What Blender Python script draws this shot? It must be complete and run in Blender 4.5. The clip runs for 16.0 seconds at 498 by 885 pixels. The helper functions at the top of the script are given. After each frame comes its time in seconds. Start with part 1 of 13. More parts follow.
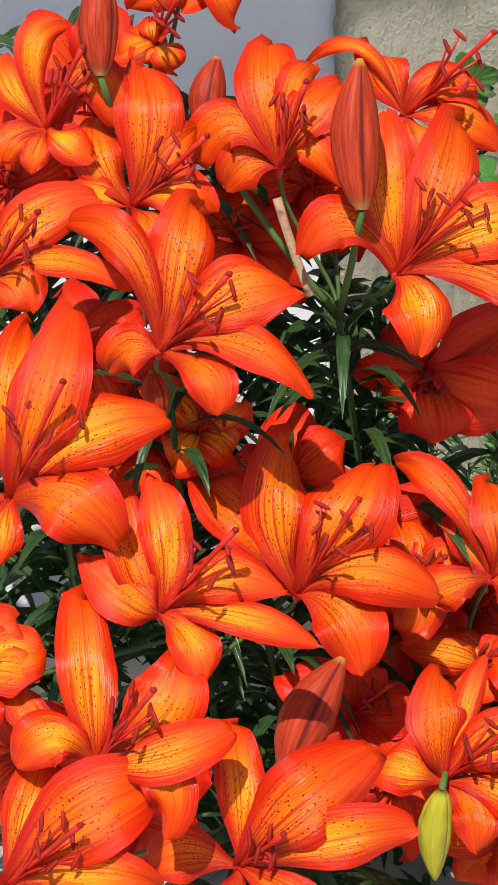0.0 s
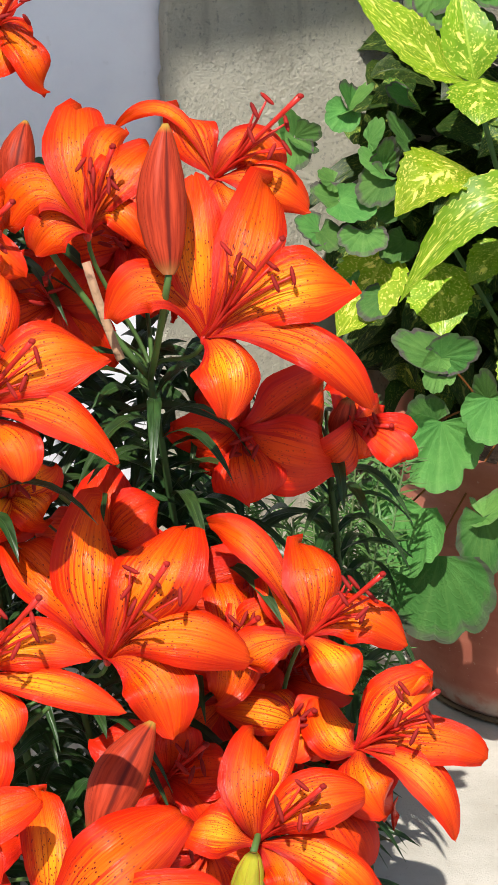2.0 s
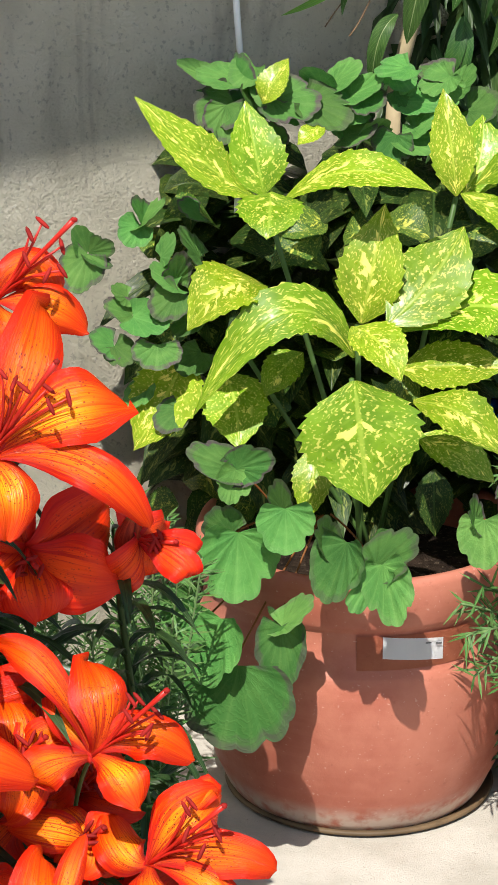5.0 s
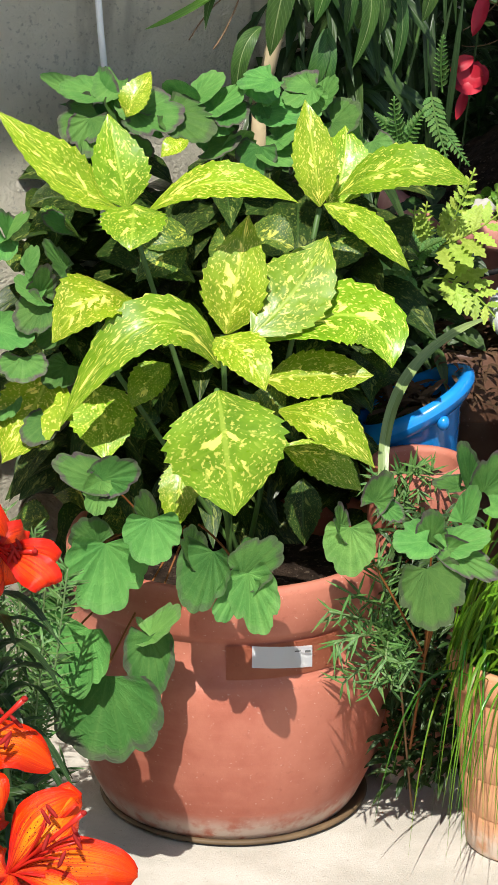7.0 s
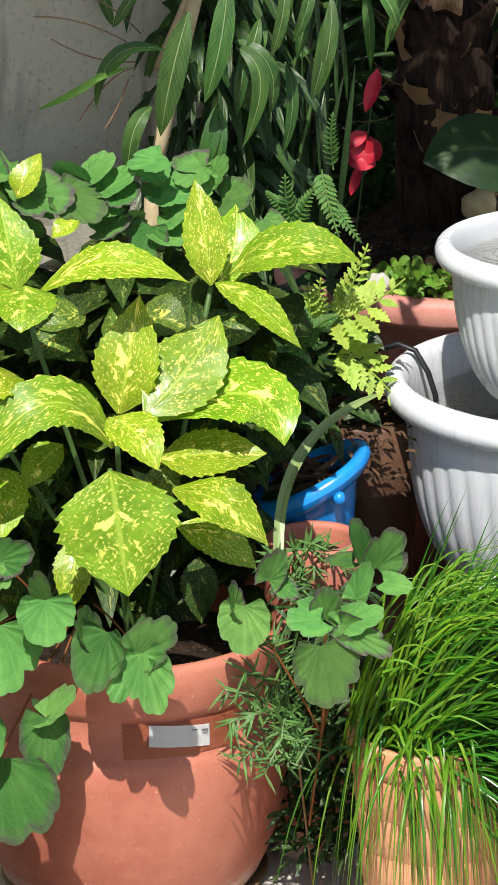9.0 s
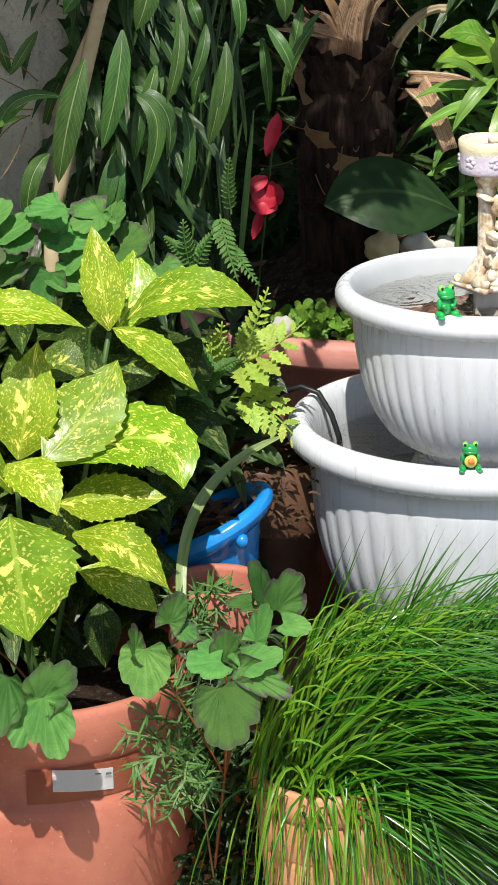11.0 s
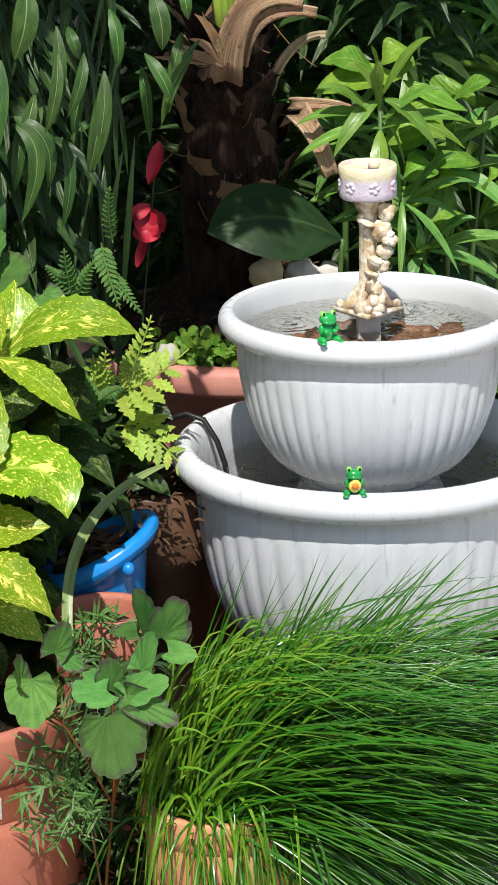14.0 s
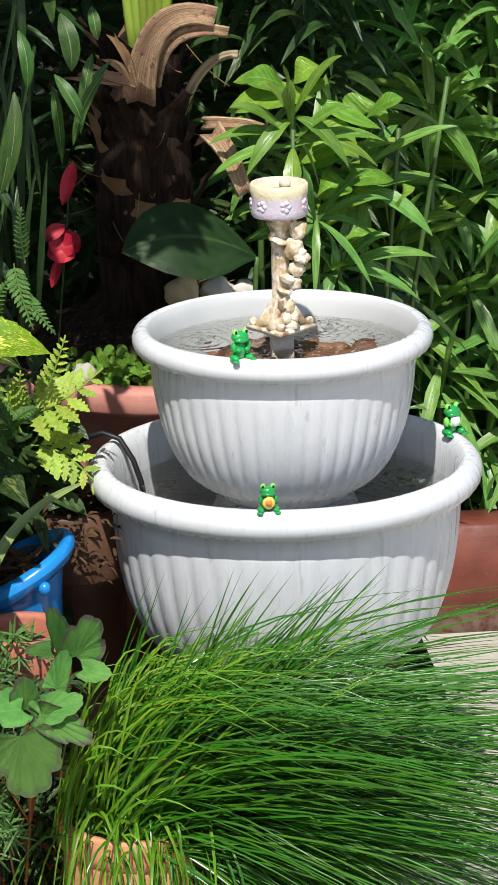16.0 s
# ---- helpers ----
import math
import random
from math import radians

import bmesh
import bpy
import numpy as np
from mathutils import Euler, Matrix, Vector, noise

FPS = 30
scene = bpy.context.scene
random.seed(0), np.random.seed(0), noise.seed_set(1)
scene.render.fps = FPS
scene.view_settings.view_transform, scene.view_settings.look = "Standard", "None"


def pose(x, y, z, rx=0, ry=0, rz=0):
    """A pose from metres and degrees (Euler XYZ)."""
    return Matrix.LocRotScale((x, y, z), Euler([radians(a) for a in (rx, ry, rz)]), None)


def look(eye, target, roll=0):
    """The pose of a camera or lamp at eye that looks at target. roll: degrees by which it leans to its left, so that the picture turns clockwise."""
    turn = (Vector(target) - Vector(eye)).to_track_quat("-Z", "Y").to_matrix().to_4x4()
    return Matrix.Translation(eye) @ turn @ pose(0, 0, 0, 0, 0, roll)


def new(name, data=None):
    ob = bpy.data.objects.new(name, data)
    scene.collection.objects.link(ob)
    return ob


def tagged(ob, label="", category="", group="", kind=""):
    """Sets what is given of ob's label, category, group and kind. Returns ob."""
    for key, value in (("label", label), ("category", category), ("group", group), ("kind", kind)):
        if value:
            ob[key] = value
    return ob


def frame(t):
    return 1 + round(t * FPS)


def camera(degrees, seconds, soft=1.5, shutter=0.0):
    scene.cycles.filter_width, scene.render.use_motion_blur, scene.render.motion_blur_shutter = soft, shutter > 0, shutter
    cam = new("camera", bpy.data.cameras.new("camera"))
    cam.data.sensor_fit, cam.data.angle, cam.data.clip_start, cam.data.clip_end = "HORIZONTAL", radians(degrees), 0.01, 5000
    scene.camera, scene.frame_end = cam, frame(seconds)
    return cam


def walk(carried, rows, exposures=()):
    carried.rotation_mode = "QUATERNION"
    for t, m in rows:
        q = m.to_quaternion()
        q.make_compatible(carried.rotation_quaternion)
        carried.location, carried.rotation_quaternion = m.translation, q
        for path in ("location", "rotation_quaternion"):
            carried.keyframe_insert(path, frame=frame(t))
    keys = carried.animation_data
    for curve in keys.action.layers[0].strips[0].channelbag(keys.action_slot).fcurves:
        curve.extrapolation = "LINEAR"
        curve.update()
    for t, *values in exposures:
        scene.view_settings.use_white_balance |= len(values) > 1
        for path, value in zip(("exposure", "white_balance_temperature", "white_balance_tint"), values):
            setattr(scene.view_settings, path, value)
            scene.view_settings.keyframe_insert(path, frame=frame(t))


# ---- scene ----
cam = camera(9.17, 16.0, 0.8)
PATH = [
    (0, (-0.1929, 0.0142, 1.3668), (-0.4847, 2.7820, 0.2468), 0.57),
    (0.5, (-0.1806, 0.0143, 1.3744), (-0.4448, 2.7871, 0.2600), 0.78),
    (1, (-0.1649, 0.0186, 1.3859), (-0.3981, 2.7956, 0.2751), 0.95),
    (1.5, (-0.1467, 0.0196, 1.3938), (-0.3548, 2.8010, 0.2892), 0.98),
    (2, (-0.1279, 0.0272, 1.3971), (-0.3200, 2.8130, 0.3006), 0.87),
    (2.5, (-0.1081, 0.0304, 1.4013), (-0.2878, 2.8221, 0.3178), 0.77),
    (3, (-0.1033, 0.0330, 1.4074), (-0.2575, 2.8326, 0.3405), 0.76),
    (3.5, (-0.0985, 0.0261, 1.4182), (-0.2255, 2.8338, 0.3691), 0.80),
    (4, (-0.0777, 0.0215, 1.4242), (-0.1922, 2.8354, 0.3903), 0.63),
    (4.5, (-0.0609, 0.0208, 1.4324), (-0.1584, 2.8382, 0.4064), 0.51),
    (7, (0.0022, 0.0022, 1.4214), (0.0022, 2.8327, 0.4273), 0.24),
    (7.5, (0.0257, 0.0069, 1.4284), (0.0339, 2.8369, 0.4330), 0.08),
    (8, (0.0257, 0.0108, 1.4269), (0.0577, 2.8464, 0.4479), 0.06),
    (8.5, (0.0454, 0.0084, 1.4404), (0.0837, 2.8494, 0.4774), -0.11),
    (9, (0.0429, 0.0018, 1.4405), (0.1057, 2.8504, 0.5016), -0.14),
    (9.5, (0.0555, -0.0101, 1.4446), (0.1321, 2.8428, 0.5199), -0.28),
    (12, (0.0988, -0.0138, 1.4407), (0.2476, 2.8501, 0.5599), -0.66),
    (12.5, (0.0910, -0.0129, 1.4357), (0.2631, 2.8519, 0.5619), -0.60),
    (13, (0.0897, -0.0154, 1.4415), (0.2802, 2.8473, 0.5650), -0.54),
    (13.5, (0.1021, -0.0163, 1.4427), (0.2996, 2.8463, 0.5671), -0.71),
    (14, (0.1167, -0.0180, 1.4478), (0.3180, 2.8437, 0.5703), -0.97),
    (14.5, (0.1255, -0.0168, 1.4484), (0.3353, 2.8445, 0.5714), -1.04),
    (15, (0.1316, -0.0180, 1.4468), (0.3566, 2.8434, 0.5740), -1.06),
    (15.5, (0.1447, -0.0268, 1.4532), (0.3811, 2.8342, 0.5821), -1.21),
    (16, (0.1471, -0.0338, 1.4513), (0.4028, 2.8283, 0.5892), -1.31),
]
EXPOSURES = ((0.0, 0.21), (1.0, 0.34), (2.0, 0.44), (4.5, 0.48), (8.0, 0.56), (9.5, 0.49), (12.0, 0.28), (14.0, 0.24), (16.0, 0.22))
walk(cam, [(t, look(eye, target, roll)) for t, eye, target, roll in PATH], EXPOSURES)

# ---- light ----
SUN_TO = Vector((-0.12, -0.66, 1.0)).normalized()
world = bpy.data.worlds.new("sky")
scene.world = world
world.use_nodes = True
wn = world.node_tree
sky = wn.nodes.new("ShaderNodeTexSky")
sky.sky_type = "NISHITA"
sky.sun_disc = False
sky.sun_elevation = math.asin(SUN_TO.z)
sky.sun_rotation = math.atan2(SUN_TO.x, SUN_TO.y)
wn.nodes["Background"].inputs[1].default_value = 0.105
wn.links.new(sky.outputs[0], wn.nodes["Background"].inputs[0])
sun = new("sun", bpy.data.lights.new("sun", "SUN"))
sun.data.energy, sun.data.angle, sun.data.color = 4.85, radians(0.6), (1.0, 0.965, 0.90)
sun.matrix_world = look(SUN_TO * 20, (0, 0, 0))


# ---- material helpers ----
class Graph:
    """A material's node tree with short calls for the nodes in use."""

    def __init__(self, name, rough=0.6, spec=0.4, metal=0.0):
        self.mat = bpy.data.materials.new(name)
        self.mat.use_nodes = True
        self.nt = self.mat.node_tree
        self.b = self.nt.nodes["Principled BSDF"]
        self.b.inputs["Roughness"].default_value = rough
        self.b.inputs["Specular IOR Level"].default_value = spec
        self.b.inputs["Metallic"].default_value = metal

    def put(self, socket, value):
        if isinstance(value, bpy.types.NodeSocket):
            self.nt.links.new(value, socket)
        elif isinstance(value, tuple) and len(value) == 3 and socket.type == "RGBA":
            socket.default_value = (*value, 1)
        else:
            socket.default_value = value

    def add(self, kind):
        return self.nt.nodes.new("ShaderNode" + kind)

    def uv(self):
        sep = self.add("SeparateXYZ")
        self.put(sep.inputs[0], self.add("UVMap").outputs[0])
        return sep.outputs[0], sep.outputs[1]

    def coord(self):
        return self.add("TexCoord").outputs["Object"]

    def place(self):
        return self.add("NewGeometry").outputs["Position"]

    def xyz(self, v):
        sep = self.add("SeparateXYZ")
        self.put(sep.inputs[0], v)
        return sep.outputs[0], sep.outputs[1], sep.outputs[2]

    def join(self, x, y, z):
        n = self.add("CombineXYZ")
        for i, v in enumerate((x, y, z)):
            self.put(n.inputs[i], v)
        return n.outputs[0]

    def chance(self):
        return self.add("ObjectInfo").outputs["Random"]

    def island(self):
        return self.add("NewGeometry").outputs["Random Per Island"]

    def noise(self, vec, scale, detail=3.0, rough=0.55, warp=0.0):
        n = self.add("TexNoise")
        self.put(n.inputs["Vector"], vec)
        n.inputs["Scale"].default_value, n.inputs["Detail"].default_value = scale, detail
        n.inputs["Roughness"].default_value, n.inputs["Distortion"].default_value = rough, warp
        return n.outputs["Fac"]

    def cells(self, vec, scale, feature="F1"):
        n = self.add("TexVoronoi")
        n.feature = feature
        self.put(n.inputs["Vector"], vec)
        n.inputs["Scale"].default_value = scale
        return n.outputs["Distance"]

    def math(self, op, a, b=0.0, clamp=False):
        n = self.add("Math")
        n.operation, n.use_clamp = op, clamp
        self.put(n.inputs[0], a)
        self.put(n.inputs[1], b)
        return n.outputs[0]

    def step(self, v, lo, hi, a=0.0, b=1.0):
        n = self.add("MapRange")
        n.interpolation_type = "SMOOTHSTEP"
        self.put(n.inputs[0], v)
        for i, w in enumerate((lo, hi, a, b)):
            n.inputs[i + 1].default_value = w
        return n.outputs[0]

    def mix(self, fac, a, b):
        n = self.add("Mix")
        n.data_type = "RGBA"
        self.put(n.inputs[0], fac)
        self.put(n.inputs[6], a)
        self.put(n.inputs[7], b)
        return n.outputs[2]

    def vary(self, colour, value, hue=0.5):
        n = self.add("HueSaturation")
        self.put(n.inputs["Color"], colour)
        self.put(n.inputs["Value"], value)
        self.put(n.inputs["Hue"], hue)
        return n.outputs[0]

    def bump(self, height, strength=0.3, distance=0.002):
        n = self.add("Bump")
        n.inputs["Strength"].default_value, n.inputs["Distance"].default_value = strength, distance
        self.put(n.inputs["Height"], height)
        self.put(self.b.inputs["Normal"], n.outputs[0])

    def colour(self, value):
        self.put(self.b.inputs["Base Color"], value)

    def rough(self, value):
        self.put(self.b.inputs["Roughness"], value)

    def thin(self, colour, share=0.3):
        """Let part of the light through, as leaves and petals do."""
        t = self.add("BsdfTranslucent")
        self.put(t.inputs[0], colour)
        m = self.add("MixShader")
        m.inputs[0].default_value = share
        self.nt.links.new(self.b.outputs[0], m.inputs[1])
        self.nt.links.new(t.outputs[0], m.inputs[2])
        self.nt.links.new(m.outputs[0], self.nt.nodes["Material Output"].inputs[0])


# ---- materials ----
def concrete():
    g = Graph("pale_concrete", 0.85, 0.25)
    p = g.place()
    c = g.mix(g.step(g.noise(p, 9, 5, 0.65), 0.3, 0.7), (0.385, 0.355, 0.30), (0.51, 0.475, 0.415))
    c = g.mix(g.step(g.noise(p, 60, 4), 0.55, 0.75, 0, 0.5), c, (0.42, 0.375, 0.31))
    c = g.mix(g.step(g.noise(p, 2.5, 3), 0.55, 0.8, 0, 0.5), c, (0.48, 0.42, 0.33))
    g.colour(c)
    c = g.mix(g.step(g.noise(p, 170, 4, 0.7), 0.60, 0.72, 0, 0.6), c, (0.24, 0.21, 0.17))
    g.colour(c)
    g.bump(g.noise(p, 350, 5, 0.7), 0.6, 0.002)
    return g.mat


def stucco():
    g = Graph("grey_cement_render", 0.92, 0.15)
    p = g.place()
    c = g.mix(g.step(g.noise(p, 6, 5, 0.6), 0.3, 0.7), (0.60, 0.555, 0.44), (0.80, 0.745, 0.60))
    stretch = g.add("Mapping")
    stretch.inputs["Scale"].default_value = (9, 9, 1.5)
    g.put(stretch.inputs[0], p)
    c = g.mix(g.step(g.noise(stretch.outputs[0], 2, 4, 0.6, 0.6), 0.50, 0.72, 0, 0.55), c, (0.22, 0.19, 0.145))
    c = g.mix(g.step(g.noise(p, 190, 3), 0.56, 0.7, 0, 0.35), c, (0.16, 0.15, 0.12))
    g.colour(c)
    h = g.math("ADD", g.noise(p, 260, 6, 0.75), g.math("MULTIPLY", g.noise(p, 40, 3), 1.2))
    g.bump(h, 1.0, 0.011)
    return g.mat


def white_paint():
    g = Graph("white_wall_paint", 0.8, 0.2)
    p = g.place()
    c = g.mix(g.step(g.noise(p, 8, 5), 0.3, 0.7), (0.72, 0.72, 0.77), (0.81, 0.81, 0.84))
    c = g.mix(g.step(g.noise(p, 45, 4), 0.62, 0.75, 0, 0.35), c, (0.56, 0.55, 0.53))
    g.colour(c)
    g.bump(g.noise(p, 120, 5, 0.6), 0.3, 0.003)
    return g.mat


def terracotta(name, dark=(0.36, 0.105, 0.066), light=(0.46, 0.165, 0.108), pale=0.35):
    g = Graph(name, 0.55, 0.35)
    p = g.coord()
    x, y, z = g.xyz(p)
    c = g.mix(g.step(g.noise(p, 14, 5, 0.6), 0.3, 0.7), dark, light)
    band = g.noise(g.join(g.math("MULTIPLY", x, 6.0), g.math("MULTIPLY", y, 6.0), g.math("MULTIPLY", z, 90.0)), 1, 3)
    c = g.mix(g.step(band, 0.5, 0.75, 0, 0.4), c, light)
    c = g.mix(g.step(g.noise(p, 75, 4, 0.7), 0.60, 0.74, 0, 0.45), c, tuple(v * 0.72 for v in dark))
    scum = g.math("MULTIPLY", g.step(z, 0.014, 0.042, 1, 0), g.step(g.noise(p, 60, 5), 0.30, 0.6))
    c = g.mix(g.math("MULTIPLY", scum, pale * 2), c, (0.62, 0.55, 0.46))
    c = g.mix(g.step(g.noise(p, 240, 3), 0.66, 0.72, 0, pale), c, (0.66, 0.45, 0.36))
    g.colour(c)
    g.rough(g.step(g.noise(p, 30, 4), 0.3, 0.7, 0.42, 0.65))
    g.bump(g.math("ADD", g.noise(p, 260, 4), g.math("MULTIPLY", band, 1.6)), 0.22, 0.0012)
    return g.mat


def plain(name, colour, rough=0.5, spec=0.4, grain=120.0, depth=0.1, spread=0.2, coat=0.0):
    """A worn single-colour surface: two scales of mottling and a fine bump."""
    g = Graph(name, rough, spec)
    p = g.coord()
    low = tuple(v * (1 - spread) for v in colour)
    high = tuple(min(1, v * (1 + spread)) for v in colour)
    c = g.mix(g.step(g.noise(p, grain * 0.15, 4), 0.3, 0.7), low, high)
    c = g.mix(g.step(g.noise(p, grain, 4), 0.55, 0.75, 0, spread * 1.5), c, low)
    g.colour(c)
    g.b.inputs["Coat Weight"].default_value = coat
    if depth:
        g.bump(g.noise(p, grain * 2, 4), depth, 0.001)
    return g.mat


def soil():
    g = Graph("dark_soil", 0.95, 0.1)
    p = g.place()
    c = g.mix(g.step(g.noise(p, 60, 5, 0.7), 0.35, 0.7), (0.018, 0.012, 0.008), (0.07, 0.045, 0.03))
    c = g.mix(g.step(g.noise(p, 170, 3), 0.6, 0.68, 0, 0.7), c, (0.16, 0.12, 0.085))
    g.colour(c)
    g.bump(g.noise(p, 220, 5, 0.75), 1.0, 0.01)
    return g.mat


def water_surface():
    g = Graph("rippled_water", 0.02, 0.5)
    p = g.place()
    x, y, z = g.xyz(p)
    flat = g.join(x, g.math("MULTIPLY", y, 0.7), z)
    h = g.math("ADD", g.noise(flat, 42, 3, 0.5, 1.8), g.math("MULTIPLY", g.noise(flat, 150, 2, 0.5, 0.8), 0.45))
    g.bump(h, 0.5, 0.012)
    normal = g.b.inputs["Normal"].links[0].from_socket
    clear, mirror, fres, m = g.add("BsdfTransparent"), g.add("BsdfGlossy"), g.add("Fresnel"), g.add("MixShader")
    g.put(clear.inputs[0], (0.91, 0.93, 0.92))
    mirror.inputs["Roughness"].default_value = 0.04
    fres.inputs["IOR"].default_value = 1.33
    g.put(mirror.inputs["Normal"], normal)
    g.put(fres.inputs["Normal"], normal)
    g.put(m.inputs[0], fres.outputs[0])
    g.nt.links.new(clear.outputs[0], m.inputs[1])
    g.nt.links.new(mirror.outputs[0], m.inputs[2])
    g.nt.links.new(m.outputs[0], g.nt.nodes["Material Output"].inputs[0])
    return g.mat


def bud_skin():
    g = Graph("lily_bud", 0.45, 0.10)
    u, v = g.uv()
    across = g.math("ABSOLUTE", v)
    long_ = g.join(g.math("MULTIPLY", u, 2.0), g.math("MULTIPLY", v, 4.0), g.math("MULTIPLY", g.chance(), 40.0))
    c = g.mix(g.step(g.noise(long_, 1.5, 4, 0.6), 0.3, 0.7), (0.22, 0.019, 0.008), (0.43, 0.046, 0.017))
    c = g.mix(g.step(across, 0.02, 0.16, 0.85, 0), c, (0.08, 0.010, 0.007))
    c = g.mix(g.step(u, 0.93, 1.0, 0, 0.7), c, (0.42, 0.30, 0.05))
    c = g.mix(g.step(u, 0.02, 0.12, 0.7, 0), c, (0.20, 0.09, 0.025))
    g.colour(c)
    g.bump(g.noise(long_, 6, 3), 0.15, 0.001)
    return g.mat


def petal_skin(inside=True):
    g = Graph("lily_petal" if inside else "lily_petal_back_and_shade", 0.27, 0.20)
    u, v = g.uv()
    across = g.math("ABSOLUTE", v)
    p = g.coord()
    long_ = g.join(g.math("MULTIPLY", u, 2.0), g.math("MULTIPLY", v, 13.0), g.math("MULTIPLY", g.chance(), 40.0))
    streak = g.noise(long_, 1.6, 5, 0.65)
    red, orange, gold = (0.60, 0.018, 0.002), (0.92, 0.125, 0.002), (0.97, 0.38, 0.010)
    if not inside:
        red, orange, gold = (0.58, 0.014, 0.004), (0.76, 0.045, 0.004), (0.80, 0.085, 0.005)
    c = g.mix(g.step(g.math("ADD", across, g.math("MULTIPLY", g.math("SUBTRACT", streak, 0.5), 1.3)), 0.20, 0.92), orange, red)
    c = g.mix(g.math("MULTIPLY", g.step(u, 0.52, 0.92), g.step(streak, 0.3, 0.7, 0.5, 0.95)), c, red)
    heart = g.math("MULTIPLY", g.step(u, 0.05, 0.30), g.step(u, 0.42, 0.82, 1, 0))
    glow = g.math("MULTIPLY", heart, g.step(g.math("ADD", across, g.math("MULTIPLY", g.math("SUBTRACT", streak, 0.5), 1.6)), 0.05, 0.75, 1, 0))
    c = g.mix(g.math("MULTIPLY", glow, g.step(g.chance(), 0.15, 1.0, 0.15, 0.85)), c, gold)
    lines = g.noise(g.join(g.math("MULTIPLY", u, 1.2), g.math("MULTIPLY", v, 12.0), g.math("MULTIPLY", g.chance(), 70.0)), 1.0, 3, 0.5)
    c = g.mix(g.math("MULTIPLY", g.step(lines, 0.51, 0.63, 0, 0.85), g.step(u, 0.40, 0.80, 1, 0.25)), c, (0.44, 0.010, 0.006))
    c = g.mix(g.math("MULTIPLY", g.step(across, 0.0, 0.07, 0.55, 0), g.step(u, 0.2, 0.8)), c, red)
    # Crimson throat colour, deepened and widened to carry the shade there too.
    c = g.mix(g.math("MULTIPLY", g.step(u, 0.12, 0.46, 0.95, 0), g.step(streak, 0.35, 0.62, 1.0, 0.35)), c, (0.36, 0.006, 0.012))
    dots = g.cells(g.join(g.math("MULTIPLY", u, 30.0), g.math("MULTIPLY", v, 11.0), g.math("MULTIPLY", g.chance(), 30.0)), 1.0)
    zone = g.math("MULTIPLY", g.step(u, 0.08, 0.2), g.step(u, 0.58, 0.80, 1, 0))
    zone = g.math("MULTIPLY", zone, g.step(across, 0.55, 0.9, 1, 0))
    c = g.mix(g.math("MULTIPLY", g.step(dots, 0.17, 0.27, 1 if inside else 0.5, 0), zone), c, (0.16, 0.012, 0.008))
    c = g.vary(c, g.step(g.chance(), 0, 1, 0.88, 1.08))
    g.colour(c)
    veins = g.noise(g.join(g.math("MULTIPLY", u, 1.0), g.math("MULTIPLY", v, 26.0), g.math("MULTIPLY", g.chance(), 20.0)), 1.0, 2, 0.5)
    g.bump(g.math("ADD", g.math("MULTIPLY", veins, 0.9), g.math("MULTIPLY", streak, 1.6)), 0.45, 0.002)
    g.thin(g.mix(0.75, c, (0.80, 0.014, 0.004)), 0.11)
    return g.mat


